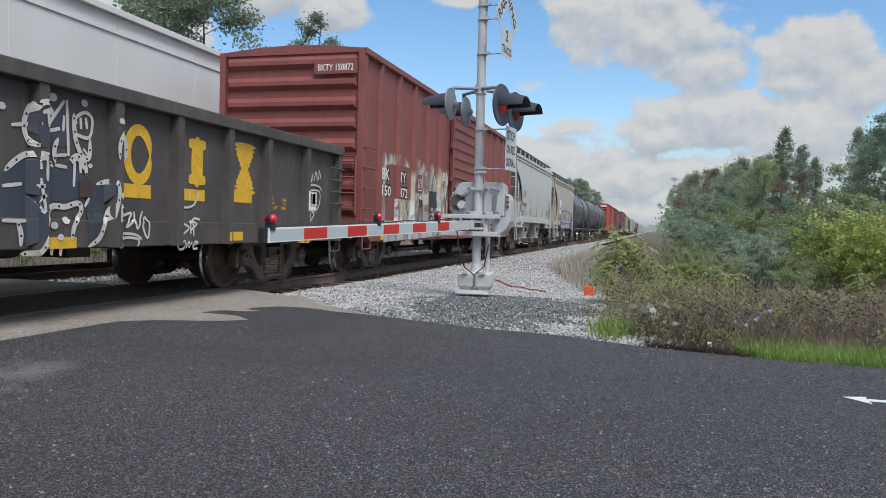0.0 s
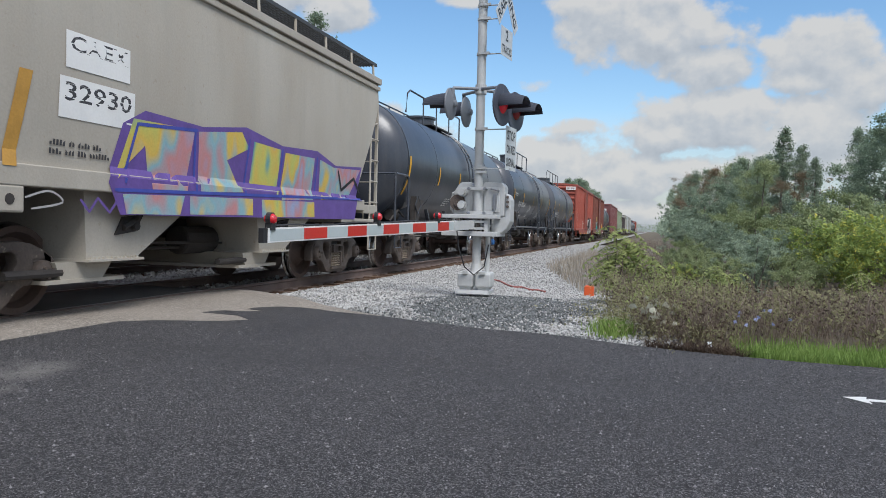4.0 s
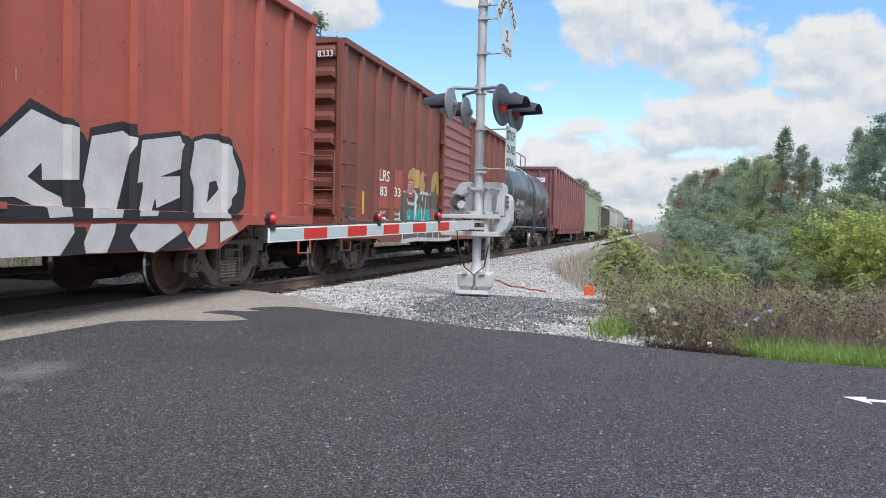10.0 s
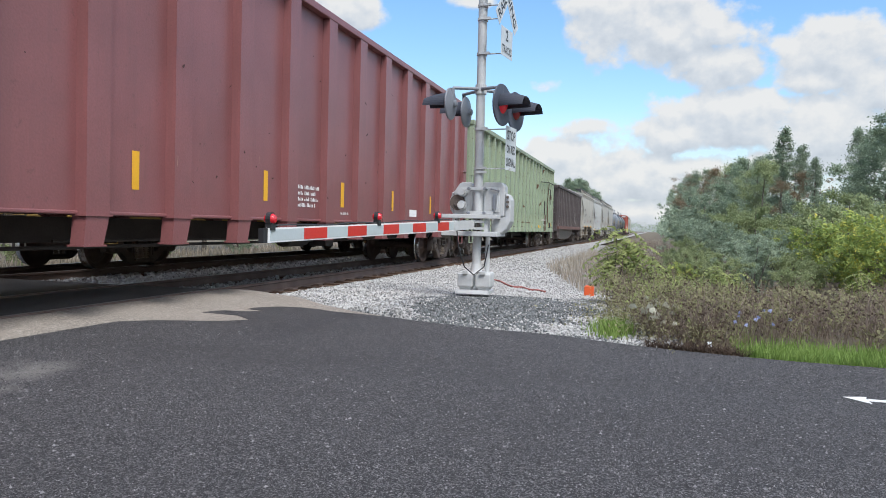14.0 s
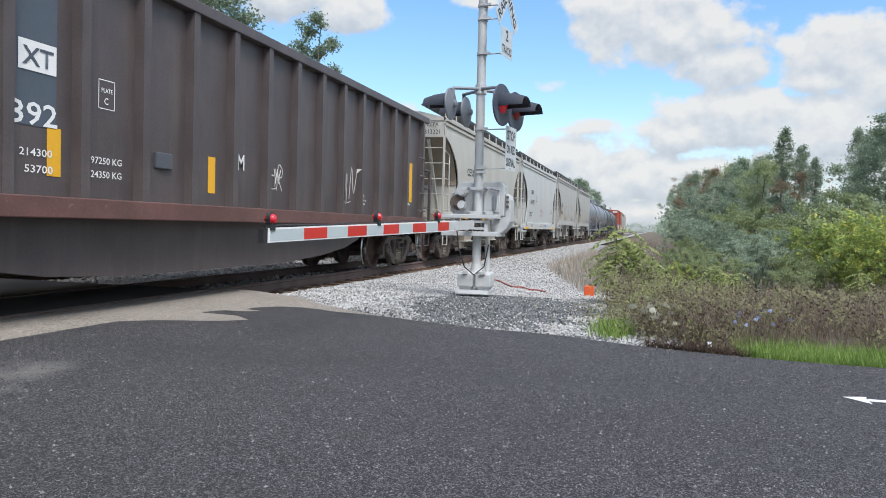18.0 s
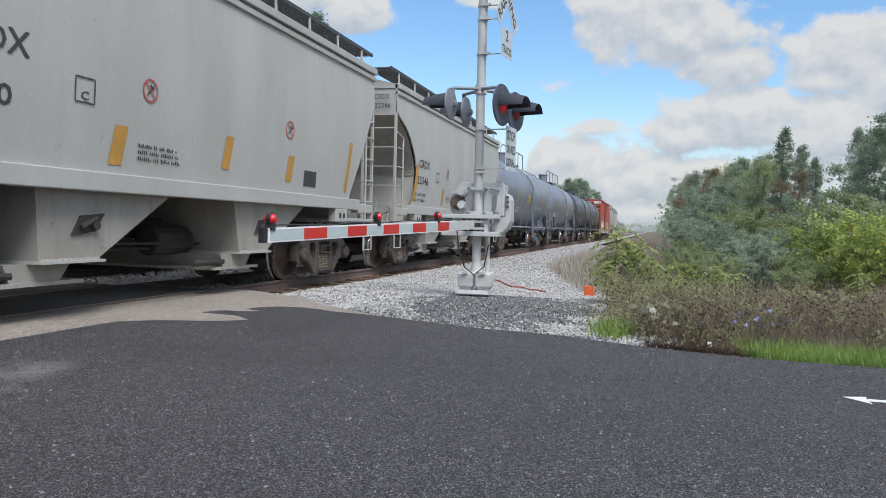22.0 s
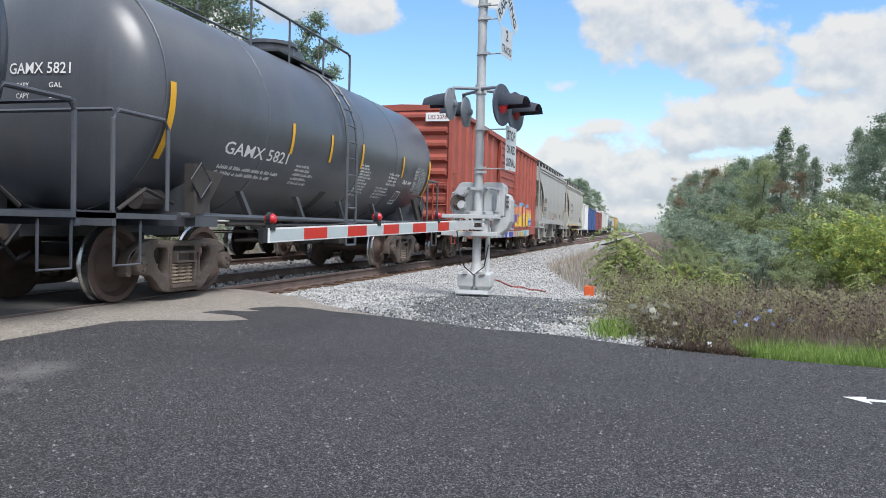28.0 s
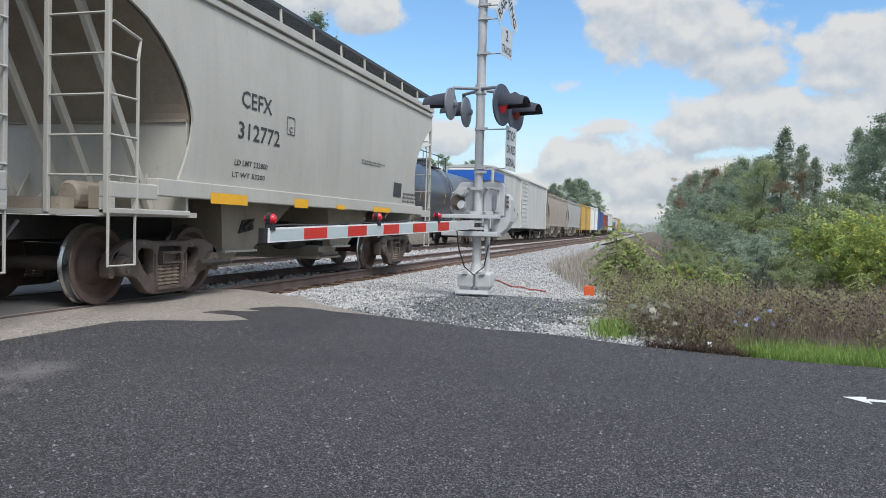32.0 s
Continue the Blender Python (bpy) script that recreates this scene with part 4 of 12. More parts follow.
# ---- open wagons ----
def gondola(name, label, paint, x0, x1, rear, ztop, posts, zfloor=1.02, sill=(0.95, 1.25), taper=0.0, belly=False, bays=False, chord=0.14, porch=0.0, hw=1.50, group="wagons of the passing freight train", depth=0.11, w=0.12, sillout=0.12, sillpaint=None):
    car = thing(name, label, "railway wagon", group)
    for s in (-1, 1):
        m = Mesh().prism([(x0, zfloor), (x1, zfloor), (x1 + taper, ztop), (x0 - taper, ztop)], "y", s * (hw - 0.05), s * hw)
        part("side_wall", m, paint, car)
        c = Mesh().box(x0 - taper - 0.02, x1 + taper + 0.02, min(s * (hw - 0.10), s * (hw + 0.13)), max(s * (hw - 0.10), s * (hw + 0.13)), ztop - chord, ztop)
        part("top_chord", c, paint, car, bevel=0.012)
        b = Mesh().box(x0, x1, min(s * (hw - 0.06), s * (hw + sillout)), max(s * (hw - 0.06), s * (hw + sillout)), sill[0], sill[1])
        part("side_sill", b, sillpaint or paint, car, bevel=0.012)
    xs = list(posts)
    pm = rib_mesh(-hw, sill[0], ztop - chord + 0.01, depth, w, 0.012).data("side_post", paint)
    for x in xs:
        o = part("side_post", pm, None, car)
        o.location = (x, 0, 0)
        o = part("side_post", pm, None, car)
        o.matrix_local = Matrix.Translation((x, 0, 0)) @ Matrix.Rotation(math.pi, 4, "Z")
    part("floor", Mesh().box(x0 + 0.02, x1 - 0.02, -hw + 0.05, hw - 0.05, zfloor, zfloor + 0.06), paint, car)
    for x, d in ((x0, -1), (x1, 1)):
        e = Mesh().prism([(x, zfloor), (x - d * 0.06, zfloor), (x + d * (taper - 0.06), ztop), (x + d * taper, ztop)], "y", -hw + 0.05, hw - 0.05)
        part("end_wall", e, paint, car)
        er = Mesh()
        if taper < 0.3:
            for y in (-1.3, -0.65, 0.0, 0.65, 1.3):
                er.box(min(x, x + d * 0.09), max(x, x + d * 0.09), y - 0.06, y + 0.06, zfloor, ztop - 0.2)
        er.box(min(x + d * taper, x + d * (taper + 0.1)), max(x + d * taper, x + d * (taper + 0.1)), -hw, hw, ztop - chord - 0.05, ztop)
        er.box(min(x, x + d * 0.12), max(x, x + d * 0.12), -hw, hw, 0.9, 1.25)
        part("end_rib", er, paint, car, bevel=0.01)
        ladder(car, min(x, x - d * 0.42), max(x, x - d * 0.42), -hw - 0.13, 1.35, min(2.6, ztop - 0.4), 4, paint, stiles=False)
        stirrup(car, min(x, x - d * 0.42), max(x, x - d * 0.42), -hw - 0.06, 0.52, 0.98, paint)
        coupler(car, x + d * (0.05 + porch), d)
        if porch:
            xe = x + d * porch
            part("end_platform", Mesh().box(min(x, xe), max(x, xe), -1.42, 1.42, 0.92, 1.0), paint, car)
            part("end_beam", Mesh().box(min(xe - d * 0.08, xe), max(xe - d * 0.08, xe), -1.5, 1.5, 0.80, 1.06), paint, car, bevel=0.01)
            for y in (-1.42, 1.42):
                part("corner_post", Mesh().box(xe - 0.04, xe + 0.04, y - 0.03, y + 0.03, 1.0, 2.55), paint, car)
                for z in (1.45, 1.95, 2.4):
                    part("handrail", Mesh().tube([(xe, y, z), (x, y, z + 0.02)], 0.018, 6), paint, car)
                part("end_strut", Mesh().prism([(xe - d * 0.1, 1.0), (xe - d * 0.2, 1.0), (x - d * 0.02, 1.9), (x - d * 0.02, 2.05)], "y", y * 0.7 - 0.04, y * 0.7 + 0.04), paint, car)
                stirrup(car, min(xe, xe - d * 0.4), max(xe, xe - d * 0.4), y, 0.5, 0.92, paint)
            for z in (1.45, 1.95, 2.4):
                part("end_rail", Mesh().tube([(xe, -1.42, z), (xe, 1.42, z)], 0.016, 6), paint, car)
            part("brake_cylinder", Mesh().lathe([(0, 0.0), (0, 0.15), (0.45, 0.15), (0.45, 0.0)], "y", (x + d * porch * 0.45, -0.5, 1.2), 12), UNDER, car)
    if belly:
        m = Mesh()
        prof = [(2.25, 1.0), (2.3, 0.72), (2.6, 0.53), (3.4, 0.42), (4.6, 0.36), (8.2, 0.36), (9.6, 0.43), (10.7, 0.55), (11.35, 0.70), (11.6, 0.85), (11.65, 1.0)]
        m.prism(prof, "y", -1.33, 1.33)
        part("belly_tub", m, paint, car)
    if bays:
        leg = Mesh().prism([(-w / 2, sill[0] + 0.01), (w / 2, sill[0] + 0.01), (w / 2 - 0.09, 0.73), (-w / 2 - 0.03, 0.73)], "y", -hw - depth - 0.004, -hw + 0.04).data("cross_bearer", paint)
        foot = Mesh().box(-w / 2 - 0.05, w / 2 - 0.06, -hw - depth - 0.02, -hw + 0.06, 0.715, 0.733).data("bearer_flange", paint)
        lip = Mesh().box(-w / 2 - 0.03, w / 2 + 0.02, -hw - depth - 0.02, -hw + 0.02, sill[0] - 0.012, sill[0] + 0.006).data("bearer_flange", paint)
        for x in xs[2:-2]:
            for me, nm in ((leg, "cross_bearer"), (foot, "bearer_flange"), (lip, "bearer_flange")):
                part(nm, me, None, car).location = (x, 0, 0)
                part(nm, me, None, car).matrix_local = Matrix.Translation((x, 0, 0)) @ Matrix.Rotation(math.pi, 4, "Z")
    underframe(car, x0, x1, 0.70, 1.0)
    rigging(car, 3.4, rear - 1.2, 0.66)
    truck(car, 0.0)
    truck(car, rear)
    posted = ribbed(xs, -hw, depth, w, 0.012)
    return car, lambda x, z: min(posted(x, z), -hw - sillout) if sill[0] <= z <= sill[1] else posted(x, z)

# ---- the train, wagon by wagon: the first wheel's place at the clip's start ----
TRAIN = []


def couple(made, at):
    TRAIN.append((made[0], at))
    return made


A = couple(gondola("gondola_wagon", "weathered black gondola wagon with yellow shapes and white graffiti", GONBLACK, -2.2, 13.05, 10.55, 2.36, [-2.1 + 1.045 * k for k in range(9)] + [7.26, 8.31, 9.4, 10.44, 11.7, 12.95], chord=0.15, sill=(0.70, 0.98), zfloor=0.72, sillout=0.02), 9.86 - 10.55)
B = couple(boxcar("box_wagon", "oxide red boxcar with graffiti along its lower side", BOXMAROON, BOXMAROON, fish=False, ztop=4.36, rear=12.31, door=(5.67, 9.0), x1=14.7, posts=(0.12, 1.27, 2.38, 3.49, 4.6, 9.82, 10.84, 11.87, 13.0)), 14.30)
C = couple(hopper("hopper_wagon", "white two-bay covered hopper wagon", HOPWHITE, HOPSLOPE, rear=8.18), 31.25)
D = couple(hopper("hopper_wagon", "beige covered hopper wagon with colourful graffiti", HOPBEIGE, HOPBEIGE, rear=8.1, x1=10.1, ztop=3.85), 43.87)
E_ = couple(tankcar("tank_wagon", "glossy black tank wagon with white stencils", TANKBLACK, rear=9.47, blue=(1,), grow=0.2), 56.15)
F = couple(tankcar("tank_wagon", "glossy black tank wagon with white lettering", TANKBLACK, rear=9.4, x0=0.28, x1=11.2, dome="round", grow=0.06, stripes=(2.75, 5.6, 8.22), steps=6.3), 69.67)
G = couple(tankcar("tank_wagon", "dark grey tank wagon with yellow stripes", TANKDARK, rear=8.49, x0=0.1, x1=10.45, grow=0.2, stripes=(2.24, 4.2, 6.66, 8.58), steps=5.38), 83.26)
H = couple(boxcar("box_wagon", "faded red boxcar with grey graffiti letters", BOXRED, BOXRED, ztop=4.3, rear=12.28, shallow=True, door=(5.7, 8.74), x1=14.9, posts=(0.1, 1.07, 1.95, 2.8, 3.6, 4.43, 5.29, 9.67, 10.61, 11.55, 12.4, 13.21, 14.08)), 96.33)
I = couple(boxcar("box_wagon", "brown boxcar with a lighter sliding door", BOXBROWN, BOXBROWN, doorpaint=BOXMAUVE, ztop=4.3, rear=12.28, x1=14.6, door=(5.7, 8.81), posts=(0.05, 0.97, 1.9, 2.8, 3.72, 4.64, 9.65, 10.6, 11.58, 12.5, 13.5)), 113.32)
J = couple(tankcar("tank_wagon", "matt black tank wagon with white lettering", TANKBLACK, rear=9.34, x0=0.08, x1=11.0, grow=0.2, stripes=(3.68, 6.63, 8.08), steps=5.02), 129.88)
K = couple(gondola("high_gondola", "tall maroon gondola wagon with outside posts", GONMAROON, -0.54, 18.8, 17.35, 4.57, [-0.47] + [0.88 + 1.395 * k for k in range(13)] + [18.73], bays=True, chord=0.12, w=0.33, depth=0.12, zfloor=1.04, sill=(1.03, 1.07), sillout=0.03), 143.51)
L = couple(gondola("high_gondola", "pale green dented tall gondola wagon with rust", GREEN, -1.3, 18.4, 15.3, 4.28, [-1.22] + [-0.83 + 0.9655 * k for k in range(20)] + [18.32], chord=0.14, depth=0.11, w=0.11, sill=(0.85, 1.05), sillout=0.02), 164.5)
M = couple(gondola("belly_gondola", "dark brown open wagon with a rounded belly", HOPBROWN, 0.6, 14.75, 13.56, 3.62, [0.67] + [0.86 + 0.905 * k for k in range(1, 15)] + [14.68], belly=True, taper=0.25, hw=1.52, porch=1.15, sill=(0.99, 1.19), sillpaint=RUSTSILL), 184.84)
N = couple(hopper("hopper_wagon", "light grey covered hopper wagon with yellow sill stripes", HOPWARM, HOPDIRT, rear=8.73, rib=(2.75, 4.5, 6.1, 7.7), x1=11.0, ztop=3.86), 202.51)
O = couple(hopper("hopper_wagon", "light grey covered hopper wagon with yellow sill stripes", HOPWHITE, HOPSLOPE, zs=1.22, sillz=0.97, deep=True, rear=8.78, rib=(2.75, 4.5, 6.1, 7.7), x1=11.0, ztop=3.86), 215.05)
P = couple(hopper("hopper_wagon", "pale grey covered hopper wagon with yellow stripes", HOPGREY, HOPSLOPE, rear=8.2), 227.89)
Q = couple(hopper("hopper_wagon", "pale grey covered hopper wagon with yellow stripes", HOPGREY, HOPSLOPE, rear=8.2), 240.48)
R = couple(tankcar("tank_wagon", "slate grey tank wagon with a yellow disc", TANKGREY, blue=(0,), rear=10.0, x0=0.0, x1=11.75, dome="round"), 253.04)
S = couple(tankcar("tank_wagon", "slate grey tank wagon with a yellow disc", TANKGREY, rear=10.1, x0=0.0, x1=11.75, dome="round"), 267.21)
T = couple(tankcar("tank_wagon", "black tank wagon with white stencils", TANKBLACK, rear=9.96, x0=0.0, x1=11.75), 281.61)
U = couple(tankcar("tank_wagon", "dark grey tank wagon with yellow stripes", TANKDARK, rear=8.93, x0=0.05, x1=10.6, grow=0.12, stripes=(3.18, 4.65, 6.12, 8.6), steps=5.1), 295.66)
V = couple(boxcar("box_wagon", "red boxcar with white, blue and orange graffiti", BOXRED, BOXRED, ztop=4.29, rear=12.36, door=(5.64, 8.75), posts=(0.0, 0.9, 1.76, 2.68, 3.55, 4.48, 9.67, 10.6, 11.55, 12.4, 13.2, 14.0)), 309.13)
W = couple(hopper("hopper_wagon", "pale grey covered hopper wagon with yellow stripes", HOPGREY, HOPSLOPE, rear=8.19), 326.13)
X = couple(hopper("hopper_wagon", "light grey covered hopper wagon with yellow sill stripes", HOPWARM, HOPDIRT, deep=True, rear=8.6, rib=(2.75, 4.5, 6.1, 7.7), x1=10.95, ztop=3.86), 338.60)


# ---- the second train, which draws away on the far track: place of its first wheel at the clip's end ----
FAR_TRAIN = []
G2 = "wagons of the train on the far track"
FARWHITE = mat("white wagon paint", (0.66, 0.66, 0.64), 0.5, vary=0.08, scale=1.2, streak=0.3)
FARDIRTY = mat("dirty white wagon paint", (0.54, 0.54, 0.51), 0.6, vary=0.18, scale=1.2, streak=0.3, spots=0.12, spotcol=(0.36, 0.31, 0.22))
FARYELLOW = mat("yellow wagon paint", (0.50, 0.33, 0.09), 0.55, vary=0.15, spots=0.15)
FARBLUE = mat("blue wagon paint", (0.05, 0.10, 0.26), 0.55, vary=0.15)
FARTAN = mat("tan hopper paint", (0.38, 0.33, 0.27), 0.6, vary=0.2, streak=0.3)
BLUEBAND = mat("blue band", (0.02, 0.12, 0.50), 0.5, vary=0.1)


def follow(made, at):
    FAR_TRAIN.append((made[0], at))
    return made


follow(tankcar("tank_wagon", "black tank wagon with white stencils", TANKBLACK, rear=13.0, x1=14.8, group=G2), 28.6)
Z1 = follow(boxcar("refrigerator_wagon", "tall white refrigerator wagon with a blue end band", FARDIRTY, FARDIRTY, rear=18.6, x0=-2.2, x1=22.6, door=(8.5, 11.5), spacing=9, ztop=4.85, high=True, group=G2, fish=False), 48.4)
follow(hopper("hopper_wagon", "tan covered hopper wagon with graffiti", FARTAN, FARTAN, rear=13.6, x1=16.0, ztop=4.3, group=G2), 73.0)
follow(hopper("hopper_wagon", "tan covered hopper wagon with graffiti", HOPGREY, FARTAN, rear=13.6, x1=16.0, ztop=4.3, group=G2), 91.0)
follow(boxcar("box_wagon", "faded yellow boxcar on the far track", FARYELLOW, FARYELLOW, ztop=4.6, high=True, group=G2), 109.5)
follow(boxcar("box_wagon", "tall white boxcar on the far track", FARWHITE, FARWHITE, ztop=4.8, high=True, group=G2), 126.5)
follow(boxcar("box_wagon", "dark blue boxcar on the far track", FARBLUE, FARBLUE, ztop=4.5, high=True, group=G2), 143.5)
follow(boxcar("box_wagon", "oxide red boxcar on the far track", BOXMAROON, BOXMAROON, ztop=4.3, high=True, group=G2), 160.5)
Z2 = follow(boxcar("box_wagon", "tall white boxcar with black lettering", FARWHITE, FARWHITE, ztop=4.85, x0=-2.0, x1=18.6, rear=15.0, door=(-1.6, 1.2), plain=True, high=True, group=G2), 177.5)
follow(tankcar("tank_wagon", "black tank wagon with white stencils", TANKBLACK, group=G2), 201.0)
follow(hopper("hopper_wagon", "light grey covered hopper wagon", HOPWHITE, HOPGREY, group=G2), 217.0)
follow(boxcar("box_wagon", "faded yellow boxcar on the far track", FARYELLOW, FARYELLOW, ztop=4.6, high=True, group=G2), 232.0)
bandm = Mesh().box(-2.36, -2.33, -1.40, 1.40, 3.95, 4.6)
part("blue_band", bandm, BLUEBAND, Z1[0], "blue painted band")
bandm = Mesh()
bandm.box(-2.0, 1.2, -1.595, -1.58, 4.0, 4.55)
part("blue_band", bandm, BLUEBAND, Z1[0], "blue painted band")
lettering(Z2[0], "CLOSE AND LOCK", 2.45, 4.02, 0.085, BLACK, flat(-1.585), 0.95)
lettering(Z2[0], "DOORS BEFORE", 2.48, 3.90, 0.085, BLACK, flat(-1.585), 0.9)
lettering(Z2[0], "MOVING CAR", 2.58, 3.78, 0.085, BLACK, flat(-1.585), 0.72)

# ---- lettering, stencils, tape and graffiti on the wagons ----
rd = random.Random(21)
YELLOWOLD = mat("worn yellow paint", (0.78, 0.46, 0.03), 0.6, vary=0.25, scale=6, spots=0.22, spotcol=(0.06, 0.05, 0.04))
DARKLET = mat("dark lettering paint", (0.05, 0.05, 0.055), 0.6, vary=0.2, scale=8)
REDLET = mat("red lettering paint", (0.45, 0.09, 0.07), 0.6, vary=0.2)
TAPEOLD = mat("weathered amber tape", (0.50, 0.27, 0.05), 0.55, vary=0.2, scale=6)
LABELYEL = mat("pale yellow label", (0.55, 0.45, 0.09), 0.5, vary=0.15)
TAN = mat("tan label", (0.48, 0.38, 0.24), 0.6, vary=0.15)
GREYBLUE = mat("grey blue patch paint", (0.08, 0.10, 0.125), 0.6, vary=0.15)


def spray(name, r, g, b):
    return mat(name, (r, g, b), 0.55, vary=0.22, scale=5, grain=30, bump=0.02)


PW, PK = spray("white spray paint", 0.62, 0.60, 0.55), spray("black spray paint", 0.02, 0.02, 0.022)
PGREY, PTAN = spray("silver spray paint", 0.42, 0.41, 0.40), spray("tan spray paint", 0.46, 0.36, 0.26)
PBLUE, PNAVY = spray("light blue spray paint", 0.18, 0.38, 0.58), spray("deep blue spray paint", 0.055, 0.08, 0.40)
PGREEN, PTEAL = spray("green spray paint", 0.10, 0.36, 0.05), spray("teal spray paint", 0.03, 0.28, 0.27)
PORANGE, PYEL = spray("orange spray paint", 0.62, 0.18, 0.05), spray("yellow spray paint", 0.65, 0.42, 0.05)
PPINK, PVIOLET = spray("pink spray paint", 0.50, 0.15, 0.16), spray("violet spray paint", 0.14, 0.08, 0.32)
PCREAM, PPALE = spray("cream spray paint", 0.55, 0.50, 0.38), spray("pale aqua spray paint", 0.42, 0.58, 0.56)
PSILVER = mat("worn silver spray paint", (0.52, 0.52, 0.52), 0.5, vary=0.15, scale=3, spots=0.16, spotcol=(0.30, 0.12, 0.08), col2=(0.42, 0.41, 0.40))
PSLATE = spray("slate spray paint", 0.055, 0.065, 0.085)
PPALE2 = mat("pale aqua spray fade", (0.50, 0.56, 0.52), 0.55, vary=0.2, scale=2.5, bump=0.02, col2=(0.22, 0.30, 0.32))
PROSE = mat("rose brown spray fade", (0.26, 0.13, 0.11), 0.55, vary=0.25, scale=3, bump=0.02, col2=(0.18, 0.06, 0.05))
PROSE2 = spray("pale rose spray paint", 0.42, 0.22, 0.20)
OLIVE = mat("drab olive spray paint", (0.13, 0.10, 0.07), 0.6, vary=0.3, scale=1.5, bump=0.02, col2=(0.07, 0.07, 0.06))
VENTDARK = mat("weathered wooden vent board", (0.14, 0.12, 0.10), 0.8, vary=0.4, scale=6)
GRIME = mat("patchy grime on red paint", (0.26, 0.075, 0.055), 0.7, vary=0.3, scale=5, spots=0.75, spotcol=(0.10, 0.07, 0.06))


def crumpled(name):
    """Crossing blades of cream, grey and rose spray, thinning out to the bare oxide red above."""
    m = mat(name, (0.5, 0.5, 0.5), 0.55, vary=0.2, bump=0.02)
    n, l = m.node_tree.nodes, m.node_tree.links
    tc = [q for q in n if q.type == "TEX_COORD"][0]

    def noise(vector, scale, detail):
        q = n.new("ShaderNodeTexNoise")
        q.inputs["Scale"].default_value, q.inputs["Detail"].default_value = scale, detail
        l.new(vector, q.inputs["Vector"])
        return q

    def span(value, a, b, c, d):
        q = n.new("ShaderNodeMapRange")
        for i, v in enumerate((a, b, c, d)):
            q.inputs[1 + i].default_value = v
        l.new(value, q.inputs[0])
        return q.outputs[0]

    def blend(fac, a, b):
        q = n.new("ShaderNodeMix")
        q.data_type = "RGBA"
        l.new(fac, q.inputs[0])
        for i, v in ((6, a), (7, b)):
            if isinstance(v, tuple):
                q.inputs[i].default_value = (*v, 1)
            else:
                l.new(v, q.inputs[i])
        return q.outputs[2]
    bend = n.new("ShaderNodeVectorMath")
    bend.operation = "MULTIPLY_ADD"
    l.new(noise(tc.outputs["Object"], 2.2, 1).outputs["Color"], bend.inputs[0])
    bend.inputs[1].default_value = (0.35, 0.0, 0.35)
    l.new(tc.outputs["Object"], bend.inputs[2])

    def blades(tilt, sx, sz):
        mp = n.new("ShaderNodeMapping")
        mp.inputs["Rotation"].default_value, mp.inputs["Scale"].default_value = (0, tilt, 0), (sx, 0.01, sz)
        l.new(bend.outputs[0], mp.inputs[0])
        v = n.new("ShaderNodeTexVoronoi")
        v.inputs["Scale"].default_value = 1.0
        l.new(mp.outputs[0], v.inputs["Vector"])
        return v
    big, fine = blades(0.5, 2.8, 1.0), blades(-0.75, 4.6, 1.5)
    sep = n.new("ShaderNodeSeparateColor")
    l.new(fine.outputs["Color"], sep.inputs[0])
    sep2 = n.new("ShaderNodeSeparateColor")
    l.new(big.outputs["Color"], sep2.inputs[0])
    r = n.new("ShaderNodeValToRGB")
    cols = [(0.42, 0.38, 0.29), (0.12, 0.10, 0.095), (0.50, 0.46, 0.34), (0.25, 0.25, 0.26), (0.14, 0.075, 0.065), (0.42, 0.39, 0.34), (0.64, 0.63, 0.60), (0.24, 0.14, 0.125), (0.52, 0.48, 0.38), (0.10, 0.09, 0.085)]
    e = r.color_ramp.elements
    while len(e) < len(cols):
        e.new(0.5)
    for k, c in enumerate(cols):
        e[k].position, e[k].color = k / len(cols), (*c, 1)
    r.color_ramp.interpolation = "CONSTANT"
    add = n.new("ShaderNodeMath")
    add.operation = "FRACT"
    sm = n.new("ShaderNodeMath")
    l.new(sep.outputs[0], sm.inputs[0])
    l.new(span(sep2.outputs[0], 0, 1, 0, 0.8), sm.inputs[1])
    l.new(sm.outputs[0], add.inputs[0])
    l.new(add.outputs[0], r.inputs[0])
    out = blend(span(fine.outputs["Distance"], 0.2, 0.8, 0.0, 0.30), r.outputs[0], (0.40, 0.37, 0.32))
    soft = noise(tc.outputs["Object"], 1.7, 3).outputs[0]
    out = blend(span(soft, 0.5, 0.75, 0.0, 0.4), out, (0.33, 0.29, 0.23))
    place = n.new("ShaderNodeSeparateXYZ")
    l.new(tc.outputs["Object"], place.inputs[0])
    # pale blue mist along the sill
    out = blend(span(place.outputs[2], 1.0, 0.62, 0.0, 0.5), out, (0.45, 0.50, 0.58))
    # the mist of the first coat frays upwards into the wagon's own colour
    mp = n.new("ShaderNodeMapping")
    mp.inputs["Scale"].default_value = (3.4, 1.0, 0.9)
    l.new(tc.outputs["Object"], mp.inputs[0])
    fray = n.new("ShaderNodeMath")
    fray.operation = "ADD"
    l.new(span(noise(mp.outputs[0], 1.0, 3).outputs[0], 0.3, 0.7, 0.35, -0.35), fray.inputs[0])
    l.new(place.outputs[2], fray.inputs[1])
    out = blend(span(fray.outputs[0], 2.32, 2.55, 0.0, 1.0), out, (0.225, 0.066, 0.058))
    bare = noise(bend.outputs[0], 3.2, 4).outputs[0]
    out = blend(span(bare, 0.60, 0.66, 0.0, 0.7), out, (0.22, 0.075, 0.065))
    hsv = [q for q in n if q.type == "HUE_SAT"][0]
    l.new(out, hsv.inputs["Color"])
    return m


